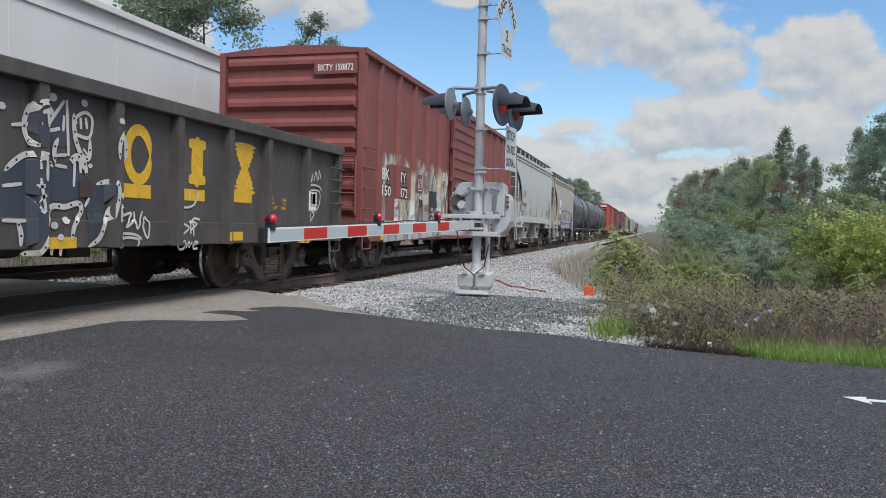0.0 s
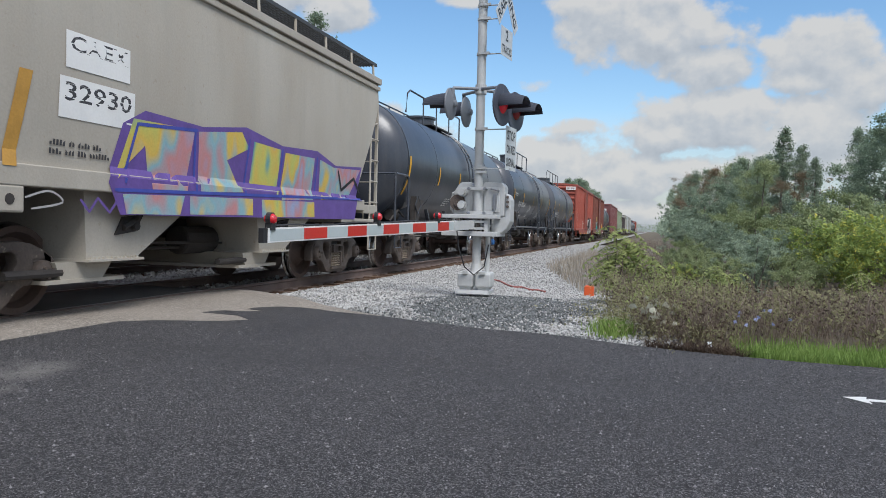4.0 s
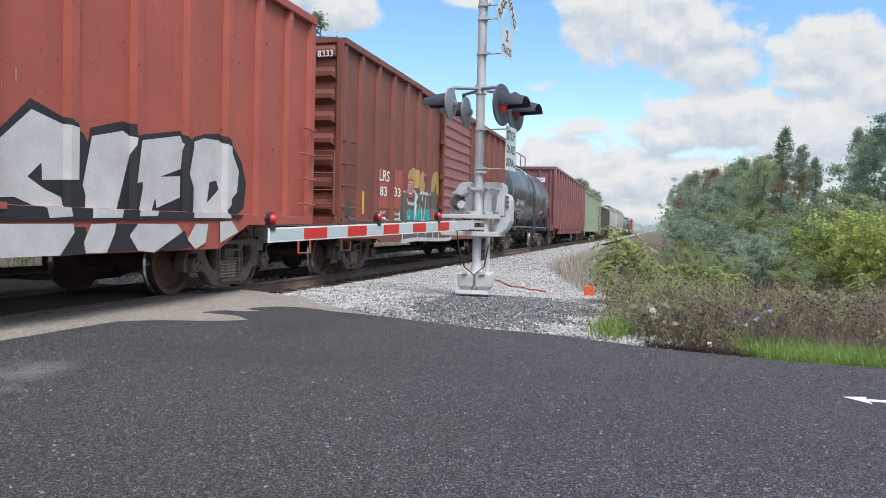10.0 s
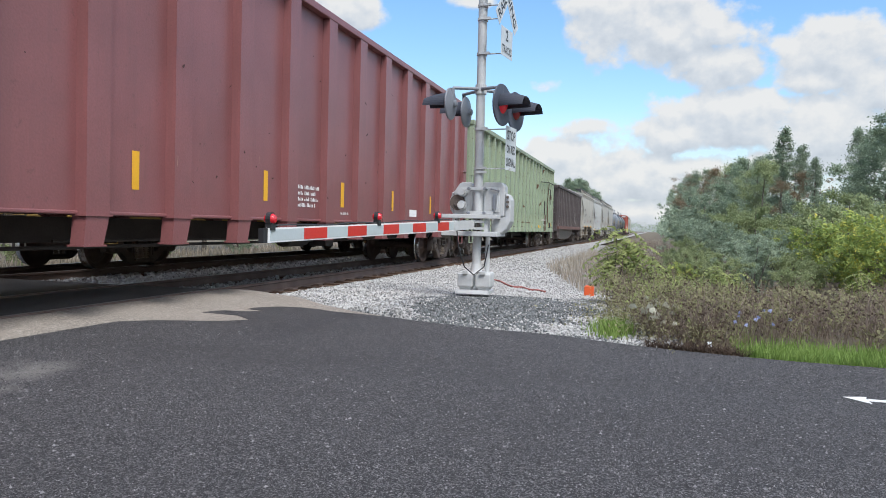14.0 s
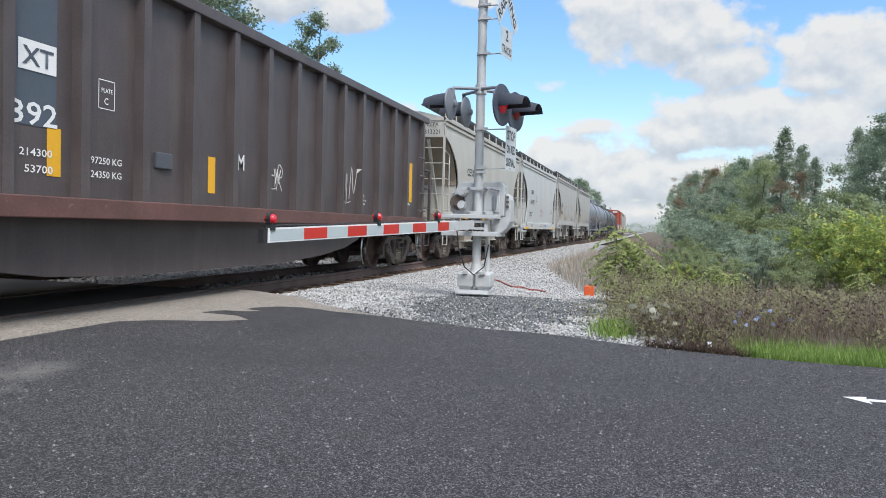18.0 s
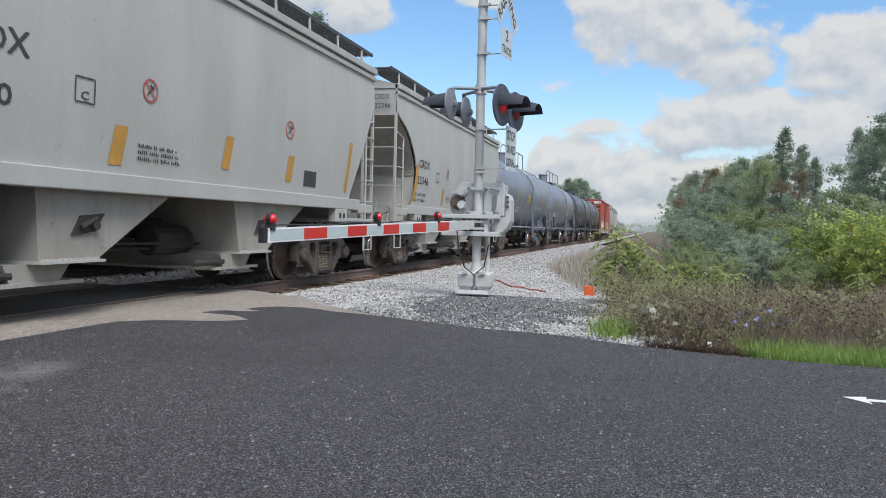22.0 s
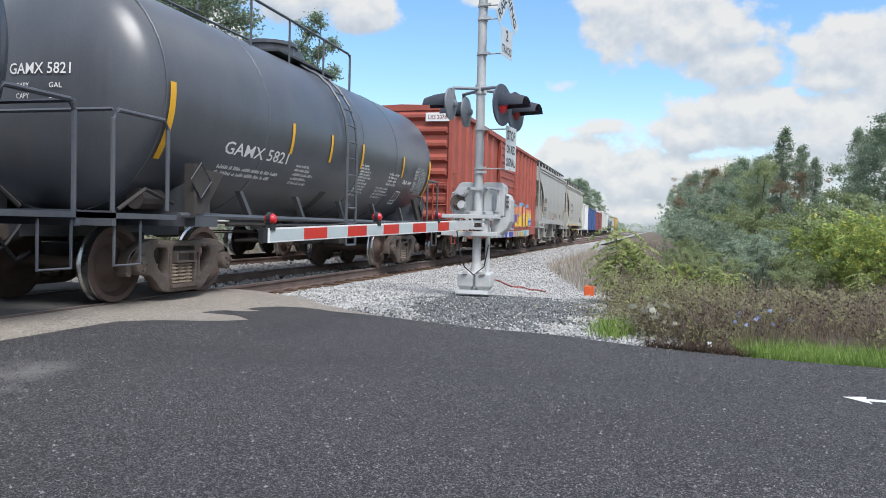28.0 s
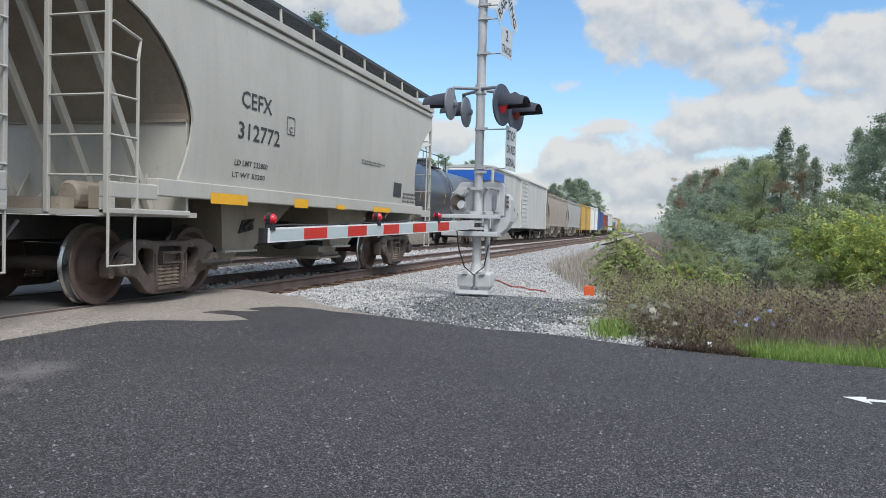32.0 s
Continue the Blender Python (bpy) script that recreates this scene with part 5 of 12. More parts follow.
def mixed(name, cols, scale, swirl, tilt=0.6):
    """Many colours of spray paint that run into one another."""
    m = mat(name, (0.5, 0.5, 0.5), 0.55, vary=0.2, bump=0.02)
    n, l = m.node_tree.nodes, m.node_tree.links
    tc = [q for q in n if q.type == "TEX_COORD"][0]
    mp = n.new("ShaderNodeMapping")
    mp.inputs["Rotation"].default_value = (0, tilt, 0)
    mp.inputs["Scale"].default_value = (1.0, 1.0, 0.55)
    l.new(tc.outputs["Object"], mp.inputs[0])
    if swirl:
        w = n.new("ShaderNodeTexWave")
        w.inputs["Scale"].default_value, w.inputs["Distortion"].default_value, w.inputs["Detail"].default_value, w.inputs["Detail Scale"].default_value = scale, swirl, 3.0, 1.6
    else:
        w = n.new("ShaderNodeTexNoise")
        w.inputs["Scale"].default_value, w.inputs["Detail"].default_value = scale, 2
    l.new(mp.outputs[0], w.inputs["Vector"])
    r = n.new("ShaderNodeValToRGB")
    e = r.color_ramp.elements
    while len(e) < len(cols):
        e.new(0.5)
    lo, hi = (0.0, 1.0) if swirl else (0.3, 0.7)
    for k, c in enumerate(cols):
        e[k].position, e[k].color = lo + (hi - lo) * k / (len(cols) - 1), (*c, 1)
    l.new(w.outputs["Fac"] if swirl else w.outputs[0], r.inputs[0])
    hsv = [q for q in n if q.type == "HUE_SAT"][0]
    l.new(r.outputs[0], hsv.inputs["Color"])
    return m


WILD = crumpled("cream and grey spray blades")
PCORAL = spray("coral spray paint", 0.62, 0.24, 0.12)
RAINBOW = mixed("many-coloured spray fade", [(0.10, 0.30, 0.32), (0.50, 0.50, 0.12), (0.62, 0.42, 0.08), (0.22, 0.40, 0.46), (0.50, 0.22, 0.22), (0.30, 0.34, 0.50)], 1.6, 0)
PGOLD = spray("gold spray paint", 0.42, 0.28, 0.10)


class Paint:
    """Strokes of spray paint gathered by colour, one part for each colour."""
    def __init__(self, made, joined=False):
        self.joined, self.flat = joined, made[0].name.startswith("box_wagon")
        self.made, self.by, self.n = made, {}, 0

    def stroke(self, pts, w, material, layer):
        self.n += 1
        m = self.by.setdefault((layer, material.name, 0 if self.joined else self.n), (Mesh(), material))[0]
        strip(m, pts, w, self.made[1], 0.005 + 0.003 * layer + 0.00004 * (self.n % 60))

    def line(self, pts, w, material, layer=3, curve=True):
        self.stroke(smooth(pts) if curve and len(pts) > 2 else pts, w, material, layer)

    def dot(self, x, z, rx, rz, material, layer=1):
        self.fill([(x + rx * math.cos(0.4488 * k), z + rz * math.sin(0.4488 * k)) for k in range(14)], material, layer)

    def fill(self, poly, material, layer=0, curve=False):
        """A filled shape that lies on the wagon's side, laid in thin courses."""
        if curve:
            poly = smooth(poly, 4)
        self.n += 1
        m = self.by.setdefault((layer, material.name, self.n), (Mesh(), material))[0]
        side, off = self.made[1], 0.005 + 0.003 * layer + 0.00004 * (self.n % 60)
        bm = bmesh.new()
        bm.faces.new([bm.verts.new((x, 0, z)) for x, z in poly])
        bm.normal_update()
        bmesh.ops.triangulate(bm, faces=bm.faces)
        xs, zs = [q[0] for q in poly], [q[1] for q in poly]
        lines = EDGES.get(self.made[0].name) or [0.05 * k for k in range(-60, 400)]
        cuts = [((u, 0, 0), (1, 0, 0)) for u in lines if min(xs) < u < max(xs)]
        cuts += [((0, 0, u), (0, 0, 1)) for u in ([1.1, 1.094] if self.flat else np.arange(min(zs) + 0.1, max(zs), 0.1))]
        for co, no in cuts:
            bmesh.ops.bisect_plane(bm, geom=bm.verts[:] + bm.edges[:] + bm.faces[:], plane_co=co, plane_no=no)
        bm.verts.index_update()
        m.add([(v.co.x, side(v.co.x, v.co.z + 2e-4) - off, v.co.z) for v in bm.verts], [[v.index for v in f.verts] for f in bm.faces])
        bm.free()

    def done(self):
        for key in sorted(self.by):
            m, material = self.by[key]
            o = part("graffiti", m, material, self.made[0])
            if self.joined:
                tagged(o, kind="stuff")


def smooth(pts, k=5):
    out = []
    n = len(pts)
    for i in range(n - 1):
        p0, p1, p2, p3 = pts[max(i - 1, 0)], pts[i], pts[i + 1], pts[min(i + 2, n - 1)]
        for j in range(k):
            t = j / k
            out.append(tuple(0.5 * (2 * p1[c] + (p2[c] - p0[c]) * t + (2 * p0[c] - 5 * p1[c] + 4 * p2[c] - p3[c]) * t * t + (3 * p1[c] - p0[c] - 3 * p2[c] + p3[c]) * t ** 3) for c in (0, 1)))
    out.append(pts[-1])
    return out


SCRAWL = ([(0.1, 0), (0.2, 1), (0.6, 0.2), (0.9, 1)], [(0.9, 0.9), (0.2, 1.0), (0.15, 0.55), (0.85, 0.5), (0.8, 0.05), (0.05, 0.1)], [(0.1, 0), (0.5, 1), (0.9, 0), (0.7, 0.45), (0.2, 0.4)], [(0.5, 1), (0.1, 0.6), (0.3, 0.05), (0.85, 0.3), (0.75, 0.85), (0.5, 1)], [(0.1, 1), (0.15, 0), (0.2, 0.55), (0.8, 0.6), (0.8, 1), (0.85, -0.1)], [(0.2, -0.1), (0.2, 1), (0.8, 0.85), (0.75, 0.5), (0.25, 0.5), (0.95, -0.1)], [(0.0, 0.95), (1.0, 1.0), (0.55, 1.0), (0.5, -0.2)])


def tags(made, x0, x1, z0, z1, material=None):
    """A row of hasty unreadable scrawls in thin spray lines."""
    p = Paint(made)
    m = material or PW
    h = z1 - z0
    x = x0
    while x < x1 - 0.05:
        w = h * rd.uniform(0.5, 0.85)
        lift, tall, slant = rd.uniform(-0.12, 0.12) * h, h * rd.uniform(0.75, 1.1), rd.uniform(0.0, 0.2)
        p.line([(x + u * w + slant * v * w, z0 + lift + v * tall) for u, v in rd.choice(SCRAWL)], max(0.014, 0.07 * h), m, 2)
        x += w * rd.uniform(0.85, 1.15)
    if rd.random() < 0.6:
        p.line([(x0, z0 - 0.1 * h), ((x0 + x1) / 2, z0 - 0.16 * h), (x1, z0 - 0.06 * h)], 0.014, m, 2)
    p.done()


def brownsmear(made, x0, x1, z0, z1):
    p = Paint(made, True)
    for k in range(26):
        x, z = rd.uniform(x0, x1), rd.uniform(z0, z1)
        pts = [(x, z), (x + rd.uniform(-0.3, 0.3), z + rd.uniform(-0.3, 0.3)), (x + rd.uniform(-0.3, 0.4), z + rd.uniform(-0.4, 0.3))]
        p.stroke(smooth(pts), rd.uniform(0.02, 0.08), rd.choice([PTAN, PGOLD, PTAN]), k % 2)
    p.done()


EMBLEM = [0]


def emblem(made, x0, x1, z0, z1):
    """Large plain yellow shapes in place of the painted sign."""
    p = Paint(made)
    k = EMBLEM[0]
    EMBLEM[0] += 1
    w, h = x1 - x0, z1 - z0
    if k == 0:
        pts = [(x0 + w * (0.5 + 0.40 * math.cos(a)), z0 + h * (0.5 + 0.43 * math.sin(a))) for a in [2 * math.pi * i / 24 for i in range(25)]]
        p.stroke(pts, w * 0.26, YELLOWOLD, 0)
    elif k == 1:
        p.stroke([(x0 + w * 0.5, z0), (x0 + w * 0.5, z1)], w * 0.55, YELLOWOLD, 0)
        p.stroke([(x0 + w * 0.1, z0 + h * 0.15), (x0 + w * 0.9, z0 + h * 0.15)], h * 0.2, YELLOWOLD, 1)
        p.stroke([(x0 + w * 0.1, z1 - h * 0.15), (x0 + w * 0.9, z1 - h * 0.15)], h * 0.2, YELLOWOLD, 1)
    else:
        for s in (0, 1):
            for q in range(6):
                u = q / 5
                zz = z0 + h * 0.5 * u if s == 0 else z1 - h * 0.5 * u
                e = 0.5 * (1 - 0.7 * u)
                p.stroke([(x0 + w * (0.5 - e), zz), (x0 + w * (0.5 + e), zz)], h * 0.13, YELLOWOLD, 0)
    p.done()


def outline(made, x0, x1, z0, z1, material, w, cross):
    p = Mesh()
    s = made[1]
    up = 0.016 if made[0].name.startswith("box_wagon") else 0.0
    for pts in ([(x0, z0), (x0, z1)], [(x1, z0), (x1, z1)], [(x0, z0), (x1, z0)], [(x0, z1), (x1, z1)]):
        strip(p, pts, w, s, 0.007 + up)
    if cross:
        strip(p, [((x0 + x1) / 2, z0), ((x0 + x1) / 2, z1)], w * 0.7, s, 0.008 + up)
        strip(p, [(x0, z0 + 0.25 * (z1 - z0)), (x1, z0 + 0.25 * (z1 - z0))], w * 0.7, s, 0.009 + up)
    part("outlined_panel", p, material, made[0])


def frame_(made, x0, x1, z0, z1):
    outline(made, x0, x1, z0, z1, WHITE, 0.022, True)


def darkframe(made, x0, x1, z0, z1):
    outline(made, x0, x1, z0, z1, DARKLET, 0.018, False)
    lettering(made[0], "C", x0 + 0.3 * (x1 - x0), z0 + 0.12 * (z1 - z0), 0.35 * (z1 - z0), DARKLET, made[1], 0.42 * (x1 - x0))


STENCIL = mat("worn white stencil paint", (0.52, 0.52, 0.51), 0.6, vary=0.2, scale=9)


def chart(made, x0, x1, z0, z1):
    p = Mesh()
    s = made[1]
    for u in (0.0, 0.36, 0.55, 0.72, 0.86, 1.0):
        x = x0 + (x1 - x0) * u
        strip(p, [(x, z0), (x, z1 - (0.02 if 0 < u < 1 else 0))], 0.011, s, 0.008)
    n = 8
    for k in range(n + 1):
        z = z0 + (z1 - z0) * k / n
        strip(p, [(x0, z), (x1, z)], 0.010, s, 0.009)
    tagged(part("data_table", p, STENCIL, made[0]), kind="stuff")
    q = Mesh()
    for k in range(n):
        z = z0 + (z1 - z0) * (k + 0.3) / n
        h = 0.44 * (z1 - z0) / n
        for u0, u1 in ((0.02, 0.30), (0.39, 0.50), (0.58, 0.68), (0.75, 0.84), (0.89, 0.97)):
            if rd.random() < 0.2:
                continue
            xa, xb = x0 + (x1 - x0) * u0, x0 + (x1 - x0) * (u0 + (u1 - u0) * rd.uniform(0.6, 1))
            q.add([(a, s(a, b) - 0.007, b) for a in (xa, xb) for b in (z, z + h)], [(0, 1, 3, 2)])
    lettering(made[0], "AAR 211A100W1", x0 + 0.1 * (x1 - x0), z1 + 0.03, 0.05, STENCIL, s, 0.55 * (x1 - x0))
    tagged(part("stencil", q, STENCIL, made[0]), kind="stuff")


def roundel(made, x0, x1, z0, z1):
    p, q = Mesh(), Mesh()
    cx, cz, r = (x0 + x1) / 2, (z0 + z1) / 2, (z1 - z0) / 2
    ring = [(cx + r * math.cos(a), cz + r * math.sin(a)) for a in [2 * math.pi * i / 20 for i in range(21)]]
    strip(p, ring, 0.022, made[1], 0.008)
    part("warning_roundel", p, REDLET, made[0], "red ringed warning mark")
    strip(q, [(cx - r * 0.5, cz - r * 0.55), (cx + r * 0.5, cz + r * 0.55)], 0.02, made[1], 0.009)
    strip(q, [(cx - r * 0.1, cz + r * 0.5), (cx + r * 0.5, cz + r * 0.15)], 0.035, made[1], 0.011)
    part("warning_symbol", q, DARKLET, made[0])
    d = Mesh()
    strip(d, [(cx - r * 0.68, cz + r * 0.68), (cx + r * 0.68, cz - r * 0.68)], 0.02, made[1], 0.013)
    part("warning_slash", d, REDLET, made[0])


def disc(made, x0, x1, z0, z1):
    p = Mesh()
    cx, cz, r = (x0 + x1) / 2, (z0 + z1) / 2, (z1 - z0) / 2
    rings = [[(cx + r * k / 5 * math.cos(a), cz + r * k / 5 * math.sin(a)) for a in [2 * math.pi * i / 32 for i in range(32)]] for k in range(1, 6)]
    vs = [(x, made[1](x, z) - 0.010, z) for x, z in [(cx, cz)] + [q for ring in rings for q in ring]]
    fs = [(0, 1 + i, 1 + (i + 1) % 32) for i in range(32)]
    for k in range(4):
        fs += [(1 + 32 * k + i, 1 + 32 * k + 32 + i, 1 + 32 * k + 32 + (i + 1) % 32, 1 + 32 * k + (i + 1) % 32) for i in range(32)]
    p.add(vs, fs)
    part("yellow_disc", p, YELLOW, made[0], "yellow painted disc")


def end_words(made, s, x, y0, y1, z, h, material, panel=None):
    me = text_mesh(s, h / 0.72, material, h * 0.012)
    xs = [v.co.x for v in me.vertices]
    k = (y0 - y1) / (max(xs) - min(xs))
    for v in me.vertices:
        v.co = (x - 0.012, y0 - (v.co.x - min(xs)) * k, z + v.co.y)
    part("lettering", me, None, made[0])
    if panel:
        part("name_panel", Mesh().box(x - 0.006, x, y1 - 0.08, y0 + 0.08, z - 0.06, z + h + 0.06), panel, made[0])


emblem(A, 7.45, 7.93, 1.39, 2.02)
emblem(A, 8.56, 9.00, 1.41, 2.03)
emblem(A, 9.60, 10.19, 1.41, 2.04)
patch(A[0], 7.39, 7.90, 1.23, 1.38, YELLOWOLD, A[1], name="painted_bar")
patch(A[0], 8.49, 8.95, 1.24, 1.38, YELLOWOLD, A[1], name="painted_bar")
patch(A[0], 9.55, 10.10, 1.26, 1.39, YELLOWOLD, A[1], name="painted_bar")
patch(A[0], 9.37, 9.85, 0.74, 0.86, YELLOWOLD, A[1], name="painted_bar")
patch(A[0], 6.33, 6.76, 0.70, 0.81, YELLOWOLD, A[1], name="painted_bar")
lettering(A[0], "IL", 10.67, 1.33, 0.07, YELLOWOLD, A[1], 0.06)
lettering(A[0], "50-6", 10.98, 1.32, 0.05, YELLOWOLD, A[1], 0.15)
lettering(A[0], "IW", 10.66, 1.26, 0.05, YELLOWOLD, A[1], 0.10)
lettering(A[0], "9-6", 11.01, 1.26, 0.05, YELLOWOLD, A[1], 0.10)
lettering(A[0], "CUFT", 10.64, 1.19, 0.05, YELLOWOLD, A[1], 0.21)
lettering(A[0], "2244", 10.94, 1.19, 0.06, YELLOWOLD, A[1], 0.16)
patch(A[0], 11.53, 11.98, 0.68, 0.88, YELLOW, A[1], name="reflector")
patch(A[0], 11.69, 12.21, 1.20, 1.52, WHITE, A[1], name="notice_board")
patch(A[0], 11.73, 12.17, 1.28, 1.49, BLACK, A[1], name="notice_panel")
lettering(B[0], "BK", 0.31, 1.96, 0.24, WHITE, B[1], 0.45)
lettering(B[0], "150", 0.32, 1.62, 0.22, WHITE, B[1], 0.54)
lettering(B[0], "TY", 1.45, 1.96, 0.23, WHITE, B[1], 0.40)
lettering(B[0], "872", 1.42, 1.63, 0.21, WHITE, B[1], 0.58)
patch(B[0], 0.06, 0.49, 0.69, 0.90, YELLOW, B[1], name="reflector")
patch(B[0], 3.14, 3.59, 0.74, 0.86, YELLOW, B[1], name="reflector")
patch(B[0], 5.59, 6.05, 0.75, 0.86, YELLOW, B[1], name="reflector")
patch(B[0], 8.82, 9.29, 0.70, 0.82, YELLOW, B[1], name="reflector")
patch(B[0], 11.00, 11.44, 0.72, 0.84, YELLOW, B[1], name="reflector")
lettering(C[0], "TILX", 1.05, 2.41, 0.24, DARKLET, C[1], 0.61)
lettering(C[0], "341659", 0.91, 1.95, 0.19, DARKLET, C[1], 0.95)
lettering(C[0], "LD LMT 232100", 0.83, 1.71, 0.07, DARKLET, C[1], 0.77)
lettering(C[0], "LT WT 53900", 0.75, 1.57, 0.07, DARKLET, C[1], 0.79)
outline(C, 1.85, 2.11, 1.61, 1.72, DARKLET, 0.012, True)
patch(C[0], 0.67, 0.80, 1.60, 2.45, TAPEOLD, C[1], name="reflector")
patch(C[0], 3.13, 3.30, 1.60, 2.01, TAPEOLD, C[1], name="reflector")
patch(C[0], 4.93, 5.11, 1.63, 2.02, TAPEOLD, C[1], name="reflector")
patch(C[0], 6.80, 7.00, 1.61, 2.00, TAPEOLD, C[1], name="reflector")
outline(C, 2.50, 2.78, 2.15, 2.39, DARKLET, 0.016, False)
lettering(C[0], "PLATE", 2.54, 2.31, 0.035, DARKLET, C[1], 0.19)
lettering(C[0], "C", 2.59, 2.19, 0.09, DARKLET, C[1], 0.09)
patch(C[0], 9.42, 9.56, 1.64, 2.48, TAPEOLD, C[1], name="reflector")
bars(C[0], 3.57, 1.73, 0.36, 5, 0.029, REDLET, C[1], rd)
bars(C[0], 4.56, 1.62, 1.03, 2, 0.025, DARKLET, C[1], rd)
bars(C[0], 8.38, 1.88, 0.73, 3, 0.058, DARKLET, C[1], rd)
patch(D[0], 1.63, 2.53, 2.43, 2.78, WHITE, D[1], name="name_panel")
lettering(D[0], "CAEX", 1.69, 2.60, 0.15, DARKLET, D[1], 0.81)
patch(D[0], 1.56, 2.62, 1.95, 2.34, WHITE, D[1], name="name_panel")
lettering(D[0], "32930", 1.63, 2.12, 0.18, DARKLET, D[1], 0.94)
patch(D[0], 1.01, 1.16, 1.44, 2.31, TAPEOLD, D[1], name="reflector")
bars(D[0], 1.47, 1.68, 0.94, 2, 0.053, DARKLET, D[1], rd)
bars(E_[0], 3.87, 1.76, 0.68, 4, 0.037, WHITE, E_[1], rd)
bars(E_[0], 8.74, 1.78, 1.05, 3, 0.040, WHITE, E_[1], rd)
patch(E_[0], 7.25, 7.82, 1.91, 2.23, LABELYEL, E_[1], name="notice")
lettering(E_[0], "MAGNESIUM HYDROXIDE", 8.97, 1.84, 0.06, WHITE, E_[1], 0.64)
bars(E_[0], 8.90, 1.75, 0.65, 3, 0.028, WHITE, E_[1], rd)
frame_(E_, 9.86, 10.17, 1.49, 1.78)
chart(E_, 10.18, 11.07, 1.89, 2.45)
lettering(F[0], "TILX 180121", 1.67, 1.95, 0.21, WHITE, F[1], 1.86)
bars(F[0], 1.75, 1.69, 1.72, 1, 0.054, WHITE, F[1], rd)
bars(F[0], 2.47, 1.55, 1.46, 1, 0.057, WHITE, F[1], rd)
bars(F[0], 0.62, 2.44, 0.70, 2, 0.043, WHITE, F[1], rd)
bars(F[0], 4.75, 2.04, 0.72, 10, 0.034, WHITE, F[1], rd)
bars(F[0], 7.83, 1.82, 0.95, 5, 0.045, WHITE, F[1], rd)
chart(F, 10.08, 10.86, 1.87, 2.42)
frame_(F, 10.12, 10.40, 1.51, 1.76)
lettering(G[0], "GAMX 5805", 1.22, 1.86, 0.17, WHITE, G[1], 1.72)
bars(G[0], 1.30, 1.69, 0.75, 1, 0.049, WHITE, G[1], rd)
lettering(G[0], "90950 KG", 2.10, 1.69, 0.065, WHITE, G[1], 0.42)
bars(G[0], 1.40, 1.56, 0.65, 1, 0.051, WHITE, G[1], rd)
lettering(G[0], "28350 KG", 2.12, 1.56, 0.065, WHITE, G[1], 0.42)
bars(G[0], 3.30, 1.80, 0.70, 6, 0.041, WHITE, G[1], rd)
bars(G[0], 8.55, 2.00, 1.01, 4, 0.048, WHITE, G[1], rd)
patch(G[0], 7.45, 8.05, 1.78, 2.06, LABELYEL, G[1], name="notice")
bars(G[0], 6.15, 2.00, 0.56, 8, 0.034, WHITE, G[1], rd)
bars(G[0], 7.89, 1.97, 0.60, 2, 0.036, WHITE, G[1], rd)
chart(G, 9.60, 10.42, 1.88, 2.38)
frame_(G, 9.18, 9.50, 1.49, 1.76)
lettering(H[0], "LR", 0.51, 2.10, 0.21, WHITE, H[1], 0.39)
lettering(H[0], "S", 1.22, 2.08, 0.22, WHITE, H[1], 0.20)
lettering(H[0], "20", 0.55, 1.70, 0.22, WHITE, H[1], 0.37)
lettering(H[0], "61", 1.21, 1.69, 0.23, WHITE, H[1], 0.32)
bars(H[0], 0.63, 1.48, 0.22, 2, 0.044, WHITE, H[1], rd)
bars(H[0], 1.21, 1.45, 0.46, 2, 0.047, WHITE, H[1], rd)
patch(H[0], -0.45, 0.01, 1.115, 1.31, YELLOW, H[1], name="reflector")
frame_(H, 3.03, 3.31, 1.87, 2.16)
tags(H, 2.0, 2.5, 1.2, 1.52)
tags(H, 2.75, 3.25, 1.24, 1.56)
tags(H, 4.27, 4.52, 1.22, 1.66)
tags(H, 0.25, 1.0, 1.12, 1.3)
tags(H, -0.45, 0.05, 2.1, 2.24, PROSE2)
patch(H[0], 2.55, 3.01, 0.63, 0.73, YELLOW, H[1], name="reflector")
patch(I[0], 1.07, 1.77, 1.36, 2.17, BOXRED, I[1], name="clean_panel")
patch(I[0], 2.02, 2.70, 1.37, 2.22, BOXRED, I[1], name="clean_panel")
lettering(I[0], "LRS", 1.14, 1.92, 0.23, WHITE, I[1], 0.63)
lettering(I[0], "83", 1.20, 1.61, 0.20, WHITE, I[1], 0.42)
lettering(I[0], "33", 2.09, 1.63, 0.20, WHITE, I[1], 0.42)
lettering(I[0], "LDLMT", 1.19, 1.22, 0.07, WHITE, I[1], 0.37)
lettering(I[0], "LT WT", 1.16, 1.10, 0.07, WHITE, I[1], 0.37)
lettering(I[0], "159100", 2.10, 1.21, 0.07, WHITE, I[1], 0.38)
lettering(I[0], "60600", 2.11, 1.09, 0.07, WHITE, I[1], 0.34)
patch(I[0], 0.12, 0.37, 1.20, 1.65, YELLOW, I[1], name="reflector")
patch(I[0], -0.51, -0.27, 1.01, 1.43, GONBLACK, I[1], name="patch_panel")
tags(I, 6.44, 7.98, 1.16, 1.49)
brownsmear(I, 8.95, 13.96, 1.03, 1.95)
patch(I[0], 5.10, 5.25, 1.00, 1.43, YELLOW, I[1], name="reflector")
patch(I[0], 8.83, 8.97, 1.10, 1.47, YELLOW, I[1], name="reflector")
patch(I[0], 11.35, 11.53, 1.05, 1.50, YELLOW, I[1], name="reflector")
patch(I[0], 13.75, 13.95, 1.26, 1.72, YELLOW, I[1], name="reflector")
lettering(J[0], "TILX 180168", 1.37, 2.00, 0.23, WHITE, J[1], 2.02)
